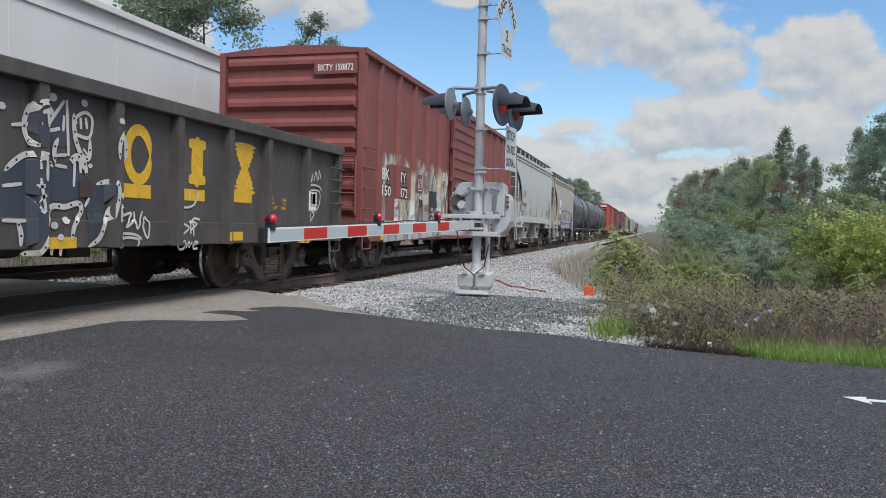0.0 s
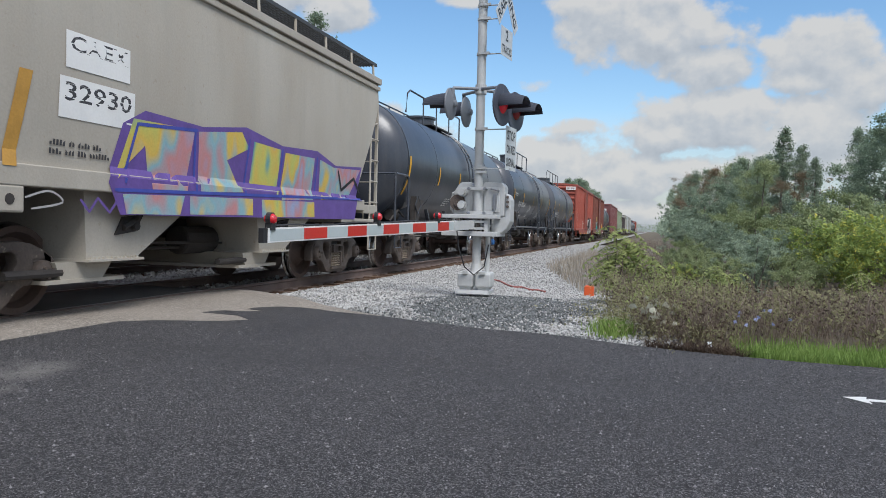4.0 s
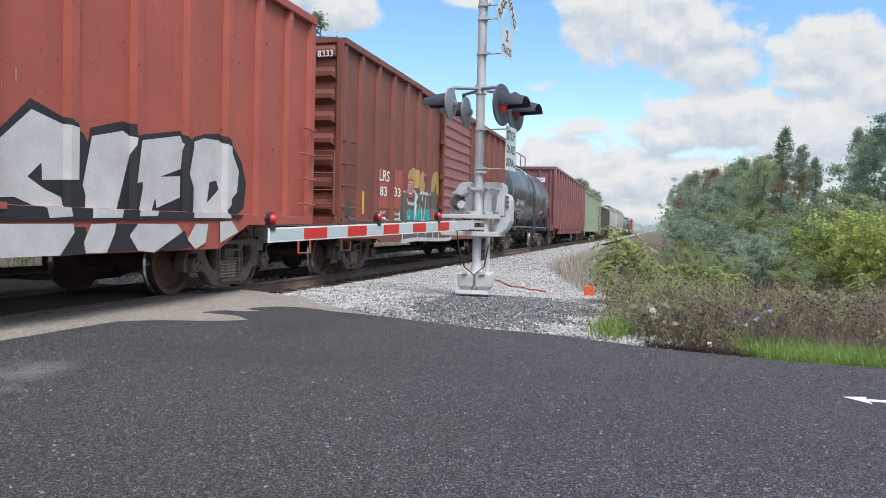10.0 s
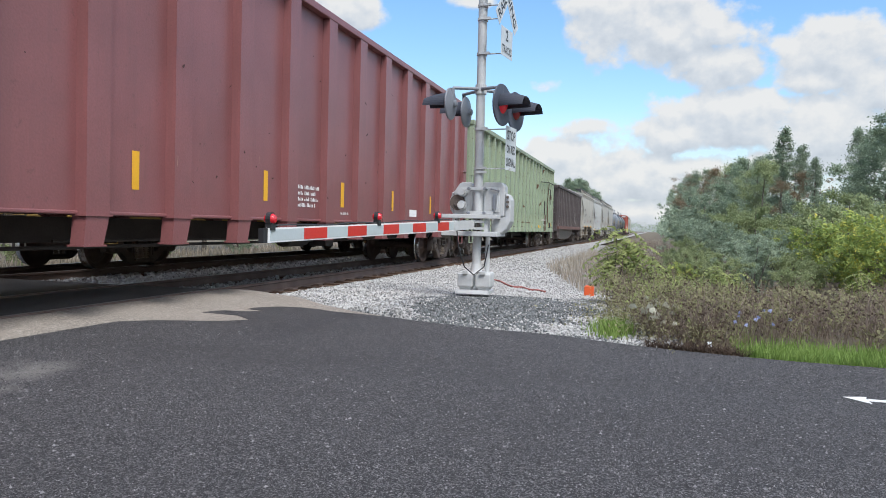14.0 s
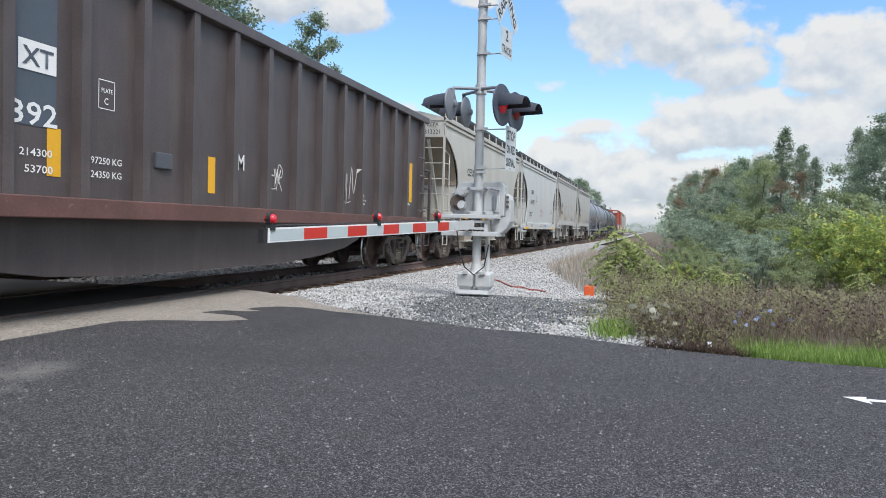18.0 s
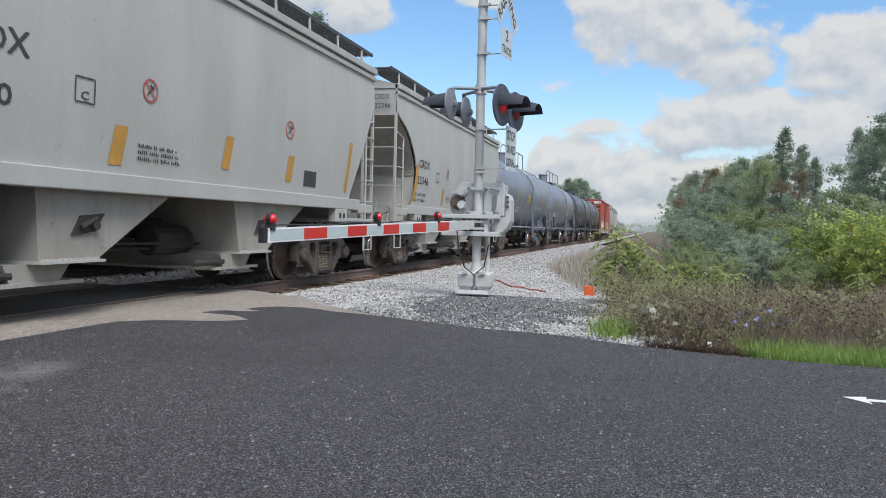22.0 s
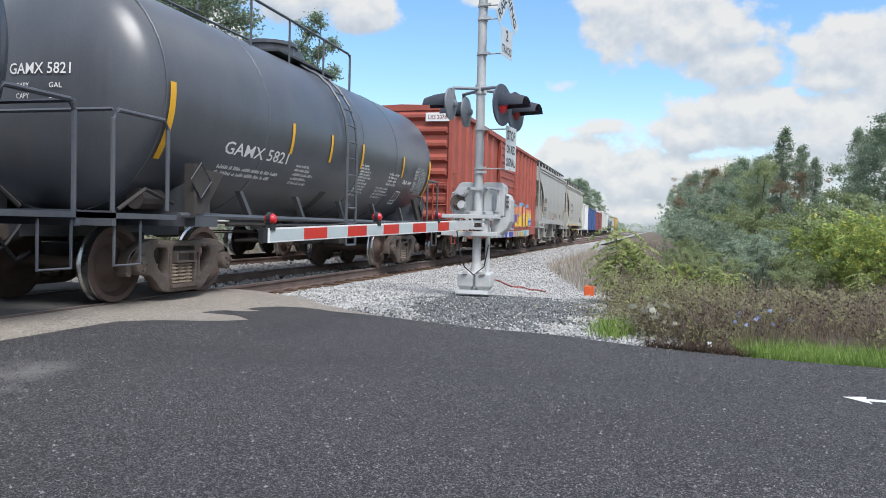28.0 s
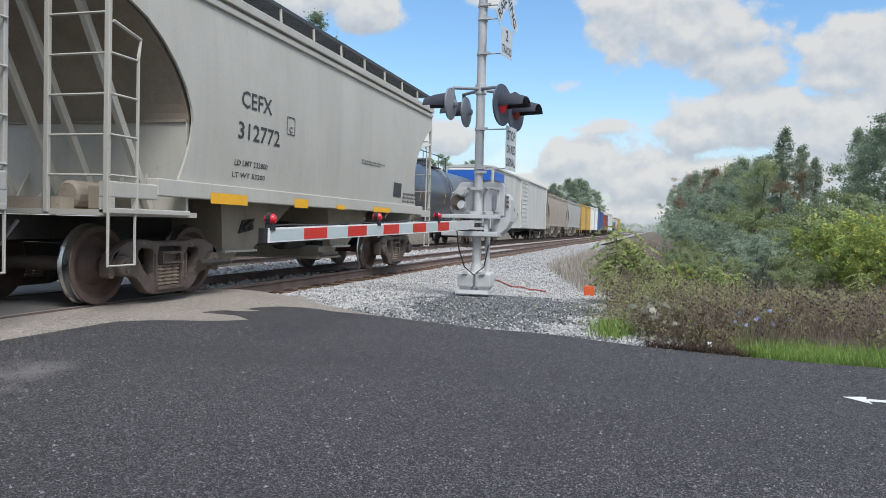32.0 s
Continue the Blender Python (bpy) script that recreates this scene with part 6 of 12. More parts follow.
lettering(J[0], "LD LMT  223600 LB 101400 KG", 1.43, 1.79, 0.075, WHITE, J[1], 1.68)
lettering(J[0], "LT  WT   62400 LB  28300 KG", 1.46, 1.64, 0.075, WHITE, J[1], 1.72)
bars(J[0], 3.40, 1.74, 1.00, 6, 0.040, WHITE, J[1], rd)
bars(J[0], 7.70, 1.75, 0.72, 2, 0.034, WHITE, J[1], rd)
bars(J[0], 8.61, 1.73, 0.89, 4, 0.038, WHITE, J[1], rd)
chart(J, 10.00, 11.06, 1.96, 2.54)
patch(J[0], 8.62, 9.86, 1.76, 1.95, TAN, J[1], name="label_strip")
frame_(J, 9.73, 10.07, 1.37, 1.61)
patch(K[0], 1.07, 1.86, 2.79, 3.08, WHITE, K[1], name="name_panel")
lettering(K[0], "ITFX", 1.13, 2.85, 0.14, DARKLET, K[1], 0.68)
lettering(K[0], "9832", 1.06, 2.43, 0.20, WHITE, K[1], 0.78)
bars(K[0], 1.08, 1.65, 0.81, 2, 0.078, WHITE, K[1], rd)
bars(K[0], 1.09, 1.50, 0.81, 1, 0.067, WHITE, K[1], rd)
patch(K[0], 4.31, 4.43, 1.32, 1.74, YELLOW, K[1], name="reflector")
patch(K[0], 7.16, 7.28, 1.31, 1.75, YELLOW, K[1], name="reflector")
patch(K[0], 9.95, 10.10, 1.30, 1.75, YELLOW, K[1], name="reflector")
patch(K[0], 12.70, 12.82, 1.31, 1.74, YELLOW, K[1], name="reflector")
patch(K[0], 15.57, 15.69, 1.31, 1.75, YELLOW, K[1], name="reflector")
bars(K[0], 8.25, 1.55, 0.81, 4, 0.060, WHITE, K[1], rd)
bars(K[0], 9.95, 1.17, 0.48, 1, 0.044, WHITE, K[1], rd)
patch(K[0], 13.92, 14.49, 1.21, 1.37, WHITE, K[1], name="notice")
patch(L[0], 10.74, 11.27, 1.03, 1.16, YELLOWOLD, L[1], name="reflector")
patch(L[0], 13.56, 14.02, 1.05, 1.17, YELLOWOLD, L[1], name="reflector")
patch(L[0], 8.14, 8.42, 0.85, 0.93, YELLOWOLD, L[1], name="reflector")
patch(L[0], 17.09, 17.66, 1.06, 1.34, BLACK, L[1], name="notice_panel")
patch(L[0], 17.20, 17.56, 1.12, 1.31, YELLOW, L[1], 0.012, name="reflector")
patch(L[0], 15.28, 15.80, 1.18, 1.47, WHITE, L[1], name="notice_panel")
patch(L[0], 15.32, 15.60, 1.25, 1.43, BLACK, L[1], 0.010, name="notice")
patch(L[0], 15.63, 15.77, 1.25, 1.43, BLACK, L[1], 0.010, name="notice")
bars(L[0], 15.34, 1.38, 0.22, 3, 0.02, WHITE, lambda x, z: L[1](x, z) - 0.006, rd)
tags(L, 14.44, 14.77, 1.43, 1.57)
patch(M[0], 2.00, 2.43, 1.90, 3.03, GREYBLUE, M[1], name="paint_patch")
patch(M[0], 2.81, 3.31, 1.82, 3.08, GREYBLUE, M[1], name="paint_patch")
patch(M[0], 2.00, 2.43, 2.31, 2.56, WHITE, M[1], 0.012, name="name_panel")
patch(M[0], 2.86, 3.30, 2.31, 2.58, WHITE, M[1], 0.012, name="name_panel")
lettering(M[0], "XT", 2.90, 2.36, 0.17, GREYBLUE, lambda x, z: M[1](x, z) - 0.008, 0.36)
lettering(M[0], "214300", 2.88, 1.55, 0.07, WHITE, M[1], 0.38)
lettering(M[0], "53700", 2.94, 1.40, 0.07, WHITE, M[1], 0.33)
lettering(M[0], "97250 KG", 3.76, 1.55, 0.07, WHITE, M[1], 0.45)
lettering(M[0], "24350 KG", 3.76, 1.41, 0.07, WHITE, M[1], 0.45)
lettering(M[0], "M", 6.50, 1.70, 0.22, WHITE, M[1], 0.17)
lettering(M[0], "W", 7.50, 1.58, 0.22, WHITE, M[1], 0.22)
for za, zb, xa, xb in ((2.11, 2.12, 3.86, 4.10), (2.40, 2.41, 3.86, 4.10), (2.11, 2.41, 3.86, 3.87), (2.11, 2.41, 4.09, 4.10)):
    patch(M[0], xa, xb, za, zb, WHITE, M[1], name="stencil_frame")
lettering(M[0], "PLATE", 3.90, 2.28, 0.045, WHITE, M[1], 0.16)
lettering(M[0], "C", 3.94, 2.16, 0.07, WHITE, M[1], 0.06)
part("card_holder", Mesh().box(4.74, 5.04, -1.56, -1.51, 1.58, 1.76), TANKDARK, M[0], "small dark steel card holder", bevel=0.01)
lettering(M[0], "916", 1.89, 1.85, 0.22, WHITE, M[1], 0.52)
lettering(M[0], "392", 2.78, 1.83, 0.21, WHITE, M[1], 0.54)
lettering(M[0], "LD LMT", 1.89, 1.54, 0.09, WHITE, M[1], 0.38)
lettering(M[0], "LT WT", 1.89, 1.41, 0.08, WHITE, M[1], 0.34)
patch(M[0], 3.20, 3.37, 1.38, 1.83, YELLOW, M[1], name="reflector")
patch(M[0], 5.81, 5.97, 1.35, 1.81, YELLOW, M[1], name="reflector")
patch(M[0], 13.91, 14.12, 1.54, 2.44, YELLOW, M[1], name="reflector")
tags(M, 7.34, 7.61, 1.54, 1.85)
tags(M, 9.88, 10.45, 1.46, 1.99)
bars(M[0], 13.49, 1.47, 0.62, 1, 0.041, WHITE, M[1], rd)
bars(M[0], 10.82, 1.52, 0.54, 3, 0.046, WHITE, M[1], rd)
lettering(N[0], "CEFX", 1.72, 2.56, 0.22, DARKLET, N[1], 0.86)
lettering(N[0], "313221", 1.72, 2.11, 0.22, DARKLET, N[1], 1.09)
lettering(N[0], "LD LMT 233400", 1.59, 1.70, 0.07, DARKLET, N[1], 0.96)
lettering(N[0], "LT WT 52600", 1.59, 1.57, 0.07, DARKLET, N[1], 0.85)
patch(N[0], 1.24, 1.93, 1.23, 1.34, YELLOW, N[1], name="reflector")
patch(N[0], 3.74, 4.99, 1.23, 1.33, YELLOW, N[1], name="reflector")
patch(N[0], 7.36, 8.29, 1.24, 1.34, YELLOW, N[1], name="reflector")
bars(N[0], 5.95, 2.15, 1.78, 2, 0.050, DARKLET, N[1], rd)
darkframe(N, 3.04, 3.32, 2.29, 2.54)
lettering(O[0], "CBFX", 1.57, 2.59, 0.20, DARKLET, O[1], 0.86)
lettering(O[0], "311933", 1.53, 2.13, 0.22, DARKLET, O[1], 1.08)
lettering(O[0], "LD LMT 232500", 1.36, 1.70, 0.07, DARKLET, O[1], 0.93)
lettering(O[0], "LT WT 53500", 1.33, 1.57, 0.07, DARKLET, O[1], 0.83)
patch(O[0], 0.20, 1.13, 0.98, 1.075, YELLOW, O[1], name="reflector")
lettering(O[0], "LIFT HERE", 0.43, 1.25, 0.04, DARKLET, O[1], 0.26)
lettering(O[0], "JACK HERE", 0.72, 1.10, 0.035, DARKLET, O[1], 0.28)
lettering(O[0], "LOT 22-50248", 1.55, 1.14, 0.04, DARKLET, O[1], 0.37)
# dark block on the sill, coloured like the shade within a lift hole
part("lift_hole", Mesh().box(0.49, 0.57, -1.552, -1.541, 1.12, 1.23), UNDER, O[0], bevel=0.004)
part("card_holder", Mesh().box(2.01, 2.26, -1.565, -1.541, 1.07, 1.21), HOPSLOPE, O[0], "small grey steel card holder", bevel=0.008)
lettering(O[0], "PLATE", 3.14, 2.48, 0.035, DARKLET, O[1], 0.20)
patch(O[0], 3.00, 3.34, 1.03, 1.09, YELLOW, O[1], name="reflector")
patch(O[0], 5.75, 6.33, 1.08, 1.13, YELLOW, O[1], name="reflector")
darkframe(O, 3.09, 3.40, 2.30, 2.57)
patch(N[0], 8.00, 8.44, 1.54, 1.90, DARKLET, N[1], name="notice")
frame_(N, 8.02, 8.41, 1.57, 1.88)
bars(N[0], 8.49, 1.72, 0.44, 3, 0.041, DARKLET, N[1], rd)
patch(N[0], 8.28, 9.19, 1.20, 1.34, YELLOW, N[1], name="reflector")
lettering(O[0], "EMPTY LOAD", 8.88, 1.22, 0.04, DARKLET, O[1], 0.46)
patch(O[0], 9.19, 10.08, 0.96, 1.07, YELLOW, O[1], name="reflector")
bars(O[0], 8.58, 1.98, 0.44, 3, 0.041, DARKLET, O[1], rd)
lettering(P[0], "CRDX", 0.94, 2.41, 0.23, DARKLET, P[1], 0.92)
lettering(P[0], "22390", 0.82, 1.96, 0.19, DARKLET, P[1], 0.86)
lettering(Q[0], "CRDX", 0.88, 2.40, 0.20, DARKLET, Q[1], 0.88)
lettering(Q[0], "22346", 0.77, 2.01, 0.19, DARKLET, Q[1], 0.91)
lettering(Q[0], "LD LMT 232400", 0.70, 1.72, 0.07, DARKLET, Q[1], 0.81)
lettering(Q[0], "LT WT 53600", 0.66, 1.58, 0.07, DARKLET, Q[1], 0.80)
lettering(W[0], "CRDX", 0.96, 2.36, 0.24, DARKLET, W[1], 0.90)
lettering(W[0], "22345", 0.83, 1.94, 0.21, DARKLET, W[1], 0.92)
lettering(W[0], "LD LMT 232170", 0.71, 1.75, 0.06, DARKLET, W[1], 0.95)
lettering(W[0], "LT WT 53800", 0.63, 1.61, 0.06, DARKLET, W[1], 0.94)
lettering(X[0], "CEFX", 1.81, 2.56, 0.23, DARKLET, X[1], 0.84)
lettering(X[0], "312772", 1.75, 2.13, 0.23, DARKLET, X[1], 1.16)
lettering(X[0], "LD LMT 232800", 1.70, 1.76, 0.08, DARKLET, X[1], 0.89)
lettering(X[0], "LT WT 53200", 1.66, 1.60, 0.07, DARKLET, X[1], 0.88)
patch(P[0], 0.66, 0.82, 1.61, 2.48, TAPEOLD, P[1], name="reflector")
patch(P[0], 2.95, 3.15, 1.56, 1.98, TAPEOLD, P[1], name="reflector")
patch(P[0], 5.05, 5.23, 1.68, 2.12, TAPEOLD, P[1], name="reflector")
patch(P[0], 6.81, 7.00, 1.63, 2.03, TAPEOLD, P[1], name="reflector")
patch(Q[0], 0.58, 0.79, 1.57, 2.45, TAPEOLD, Q[1], name="reflector")
patch(Q[0], 3.00, 3.15, 1.57, 2.00, TAPEOLD, Q[1], name="reflector")
patch(Q[0], 4.89, 5.02, 1.57, 2.01, TAPEOLD, Q[1], name="reflector")
patch(Q[0], 6.76, 6.94, 1.60, 2.01, TAPEOLD, Q[1], name="reflector")
patch(W[0], 0.68, 0.81, 1.60, 2.48, TAPEOLD, W[1], name="reflector")
patch(W[0], 3.00, 3.15, 1.56, 2.00, TAPEOLD, W[1], name="reflector")
patch(W[0], 4.95, 5.10, 1.59, 2.00, TAPEOLD, W[1], name="reflector")
patch(W[0], 6.42, 6.57, 1.60, 2.00, TAPEOLD, W[1], name="reflector")
roundel(P, 3.35, 3.69, 2.30, 2.54)
roundel(P, 6.61, 7.07, 2.29, 2.55)
roundel(Q, 3.31, 3.59, 2.27, 2.54)
roundel(Q, 6.59, 6.99, 2.27, 2.57)
roundel(W, 3.35, 3.69, 2.27, 2.52)
roundel(W, 6.66, 7.11, 2.27, 2.54)
darkframe(P, 2.41, 2.67, 2.13, 2.37)
darkframe(Q, 2.34, 2.61, 2.13, 2.37)
darkframe(W, 2.40, 2.67, 2.13, 2.39)
darkframe(X, 3.12, 3.37, 2.35, 2.61)
for made in (P, Q, W, C):
    patch(made[0], 9.13, 9.25, 1.58, 2.5, TAPEOLD, made[1], name="reflector")
patch(Q[0], 7.47, 7.88, 1.59, 1.84, DARKLET, Q[1], name="notice")
lettering(Q[0], "CLOSE HOPPER SLIDES", 5.06, 1.74, 0.035, DARKLET, Q[1], 0.50)
lettering(Q[0], "AND ROOF HATCHES", 5.08, 1.68, 0.035, DARKLET, Q[1], 0.42)
lettering(Q[0], "BEFORE CAR IS MOVED", 5.06, 1.62, 0.035, DARKLET, Q[1], 0.50)
lettering(Q[0], "EXW 10-6 H 9-3", 8.36, 1.80, 0.05, DARKLET, Q[1], 0.44)
lettering(Q[0], "EW 8-6 H 15-0", 8.36, 1.70, 0.05, DARKLET, Q[1], 0.44)
patch(P[0], 7.40, 7.85, 1.60, 1.85, DARKLET, P[1], name="notice")
patch(W[0], 7.67, 7.95, 1.65, 1.87, DARKLET, W[1], name="notice")
patch(X[0], 8.12, 8.63, 1.62, 1.93, DARKLET, X[1], name="notice")
bars(Q[0], 3.40, 1.77, 0.53, 3, 0.030, DARKLET, Q[1], rd)
bars(Q[0], 4.26, 1.61, 0.62, 3, 0.033, DARKLET, Q[1], rd)
bars(Q[0], 5.80, 1.62, 0.81, 3, 0.037, DARKLET, Q[1], rd)
bars(P[0], 3.36, 1.78, 1.07, 3, 0.043, DARKLET, P[1], rd)
bars(W[0], 5.18, 1.82, 1.18, 3, 0.045, DARKLET, W[1], rd)
patch(X[0], 1.11, 2.01, 1.22, 1.36, YELLOW, X[1], name="reflector")
patch(X[0], 3.41, 3.90, 1.24, 1.38, YELLOW, X[1], name="reflector")
patch(X[0], 5.04, 5.41, 1.26, 1.34, YELLOW, X[1], name="reflector")
patch(X[0], 6.85, 7.85, 1.26, 1.36, YELLOW, X[1], name="reflector")
bars(X[0], 6.18, 2.22, 1.60, 2, 0.032, DARKLET, X[1], rd)
bars(X[0], 8.77, 1.69, 1.19, 3, 0.051, DARKLET, X[1], rd)
bars(W[0], 3.40, 1.71, 0.47, 4, 0.031, REDLET, W[1], rd)
bars(W[0], 4.37, 1.58, 0.87, 2, 0.025, DARKLET, W[1], rd)
lettering(R[0], "MWAX", 1.36, 1.71, 0.19, WHITE, R[1], 1.23)
lettering(R[0], "120", 2.90, 1.72, 0.19, WHITE, R[1], 0.64)
lettering(R[0], "LD LMT 221100 LB 100250 KG", 1.38, 1.57, 0.05, WHITE, R[1], 1.75)
lettering(R[0], "LT WT 64900 LB 29450 KG", 1.40, 1.45, 0.05, WHITE, R[1], 1.74)
lettering(R[0], "MAGNESIUM HYDROXIDE SLURRY", 7.50, 1.97, 0.10, WHITE, R[1], 2.36)
disc(R, 5.46, 5.85, 2.13, 2.55)
chart(R, 10.66, 11.56, 1.87, 2.47)
bars(R[0], 9.94, 1.89, 0.53, 2, 0.040, WHITE, R[1], rd)
lettering(S[0], "MWAX", 1.36, 1.75, 0.20, WHITE, S[1], 1.21)
lettering(S[0], "125", 2.94, 1.76, 0.19, WHITE, S[1], 0.57)
lettering(S[0], "LD LMT 221100 LB 100250 KG", 1.39, 1.60, 0.05, WHITE, S[1], 1.61)
lettering(S[0], "LT WT 64900 LB 29450 KG", 1.40, 1.48, 0.05, WHITE, S[1], 1.65)
disc(S, 5.95, 6.31, 2.14, 2.56)
patch(S[0], 6.36, 6.81, 1.41, 1.70, YELLOWOLD, S[1], name="paint_patch")
lettering(S[0], "MAGNESIUM HYDROXIDE SLURRY", 7.16, 1.99, 0.10, WHITE, S[1], 2.31)
chart(S, 10.74, 11.46, 1.91, 2.45)
lettering(T[0], "MAGNESIUM HYDROXIDE SLURRY", 8.28, 1.93, 0.09, WHITE, T[1], 1.82)
bars(T[0], 6.79, 1.69, 0.68, 3, 0.043, WHITE, T[1], rd)
bars(T[0], 8.29, 1.65, 1.28, 5, 0.035, WHITE, T[1], rd)
chart(T, 10.55, 11.45, 1.87, 2.46)
lettering(U[0], "GAMX 5821", 1.41, 1.92, 0.17, WHITE, U[1], 1.80)
bars(U[0], 1.42, 1.72, 1.77, 2, 0.049, WHITE, U[1], rd)
bars(U[0], 3.57, 1.91, 0.79, 5, 0.043, WHITE, U[1], rd)
bars(U[0], 7.87, 2.09, 0.71, 4, 0.046, WHITE, U[1], rd)
lettering(U[0], "FRA AIP", 8.85, 1.95, 0.09, WHITE, U[1], 0.59)
bars(U[0], 6.22, 2.15, 0.66, 11, 0.036, WHITE, U[1], rd)
bars(U[0], 7.40, 1.77, 0.88, 4, 0.040, WHITE, U[1], rd)
chart(U, 9.60, 10.47, 1.76, 2.32)
frame_(U, 8.70, 9.01, 1.50, 1.77)
patch(U[0], 4.95, 5.21, 1.23, 1.58, BLACK, U[1], name="dark_patch")
lettering(V[0], "LR", 0.25, 2.03, 0.21, WHITE, V[1], 0.39)
lettering(V[0], "S", 1.01, 2.08, 0.21, WHITE, V[1], 0.18)
lettering(V[0], "20", 0.27, 1.65, 0.21, WHITE, V[1], 0.38)
lettering(V[0], "78", 0.99, 1.66, 0.21, WHITE, V[1], 0.36)

pv = Paint(V)
pv.fill([(-0.79, 0.73), (-0.79, 0.88), (-0.38, 0.97), (-0.05, 1.0), (0.3, 1.02), (3.65, 1.02), (3.65, 0.70), (-0.29, 0.72)], PW, 0)
pv.dot(-0.47, 1.32, 0.08, 0.06, PBLUE, 0)
pv.dot(-0.55, 1.12, 0.13, 0.09, PBLUE, 0)
pv.dot(-0.30, 1.20, 0.12, 0.08, PBLUE, 0)
pv.dot(-0.18, 1.40, 0.06, 0.04, PBLUE, 0)
pv.dot(0.06, 1.22, 0.13, 0.09, PBLUE, 0)
pv.dot(2.41, 2.12, 0.09, 0.06, PBLUE, 0)
pv.dot(2.54, 1.97, 0.10, 0.06, PBLUE, 0)
pv.dot(-0.70, 1.02, 0.07, 0.05, PBLUE, 0)
pv.fill([(0.05, 1.8), (0.12, 1.9), (0.43, 1.98), (0.98, 2.16), (1.16, 2.1), (1.25, 1.99), (1.43, 0.99), (0.19, 0.98), (0.13, 1.42)], PW, 0)
pv.fill([(0.12, 1.81), (0.21, 1.88), (0.29, 1.74), (0.37, 1.48), (0.45, 1.38), (0.33, 1.2), (0.24, 1.05), (0.17, 1.05), (0.17, 1.38)], PK, 1)
pv.line([(0.05, 1.8), (0.12, 1.9), (0.43, 1.98), (0.92, 2.11)], 0.05, PK, 2)
pv.fill([(0.45, 1.44), (0.65, 1.39), (0.66, 1.21), (0.46, 1.15)], PK, 1)
pv.fill([(1.16, 2.01), (1.26, 2.26), (1.46, 2.22), (1.73, 2.3), (1.92, 2.25), (2.31, 2.07), (2.66, 1.83), (2.93, 1.82), (3.03, 2.03), (3.49, 2.18), (3.65, 1.01), (1.29, 0.99)], PW, 0)
pv.fill([(1.27, 1.98), (1.37, 2.12), (1.55, 2.23), (1.83, 2.25), (1.74, 2.06), (1.54, 1.92), (1.43, 1.8), (1.44, 1.63), (1.43, 1.48), (1.17, 1.37), (1.08, 1.48), (1.27, 1.58), (1.3, 1.73)], PK, 1)
pv.line([(1.83, 2.26), (2.13, 2.09), (2.42, 1.9), (2.69, 1.82)], 0.07, PK, 2, curve=False)
pv.line([(2.69, 1.83), (2.46, 1.66), (2.31, 1.48), (2.25, 1.23)], 0.07, PK, 2)
pv.fill([(1.91, 1.54), (2.03, 1.61), (2.15, 1.59), (2.01, 1.44), (1.99, 1.34), (2.27, 1.23), (2.23, 1.07), (2.09, 1), (1.86, 1.08), (1.74, 1.18), (1.9, 1.32), (1.82, 1.43)], PK, 1)
pv.line([(1.41, 1.44), (1.53, 1.25), (1.58, 1.02)], 0.05, PK, 2)
pv.line([(1.28, 2.26), (1.46, 2.21), (1.75, 2.3), (2.33, 2.06), (2.66, 1.84)], 0.045, PPALE, 3, curve=False)
pv.line([(3.03, 2.02), (3.49, 2.18)], 0.05, PPALE, 3, curve=False)
pv.fill([(2.82, 1.84), (2.96, 1.85), (3.06, 1.56), (3.18, 1.51), (3.12, 1.47), (2.87, 1.46)], PK, 1)
pv.line([(3.34, 2.16), (3.47, 1.99), (3.6, 1.81)], 0.09, PK, 2)
pv.line([(3.6, 1.81), (3.62, 1.51), (3.71, 1.06)], 0.04, PK, 2)
pv.fill([(3.69, 1.4), (3.97, 1.52), (4.17, 1.44), (4.05, 1.15), (3.8, 1.09)], PBLUE, 1)
pv.line([(3.69, 1.4), (3.9, 1.52), (4.17, 1.42), (4.06, 1.07)], 0.05, PK, 2)
pv.fill([(3.76, 1.13), (3.99, 1.1), (4.34, 1.01), (4.81, 0.94), (5.08, 0.92), (5.5, 0.75), (5.5, 0.64), (3.68, 0.67)], PW, 0)
pv.fill([(4.39, 1.68), (4.45, 1.86), (4.63, 1.99), (4.86, 1.94), (4.97, 1.74), (5, 1.48), (4.84, 1.23), (4.76, 0.95), (4.42, 0.97), (4.45, 1.19), (4.34, 1.36)], PW, 1)
pv.line([(4.45, 1.19), (4.34, 1.36), (4.39, 1.68), (4.45, 1.86), (4.63, 1.99), (4.86, 1.94), (4.97, 1.74), (5, 1.48)], 0.03, PK, 2)
pv.fill([(4.63, 1.4), (4.62, 1.36), (4.59, 1.33), (4.55, 1.32), (4.52, 1.35), (4.5, 1.39), (4.52, 1.44), (4.55, 1.47), (4.58, 1.47), (4.62, 1.45)], PK, 3)
pv.fill([(4.84, 1.37), (4.82, 1.33), (4.79, 1.31), (4.74, 1.3), (4.71, 1.32), (4.69, 1.36), (4.71, 1.4), (4.74, 1.43), (4.79, 1.43), (4.82, 1.41)], PK, 3)
pv.fill([(4.59, 1.25), (4.64, 1.17), (4.54, 1.16)], PK, 3)
pv.line([(4.34, 1.15), (4.48, 1.07), (4.71, 1.06)], 0.02, PK, 3)
pv.line([(4.37, 1.01), (4.49, 0.96), (4.71, 0.97)], 0.02, PK, 3)
pv.line([(4.43, 1.11), (4.44, 0.97)], 0.012, PK, 3, curve=False)
pv.line([(4.5, 1.12), (4.51, 0.97)], 0.012, PK, 3, curve=False)
pv.line([(4.58, 1.12), (4.58, 0.97)], 0.012, PK, 3, curve=False)
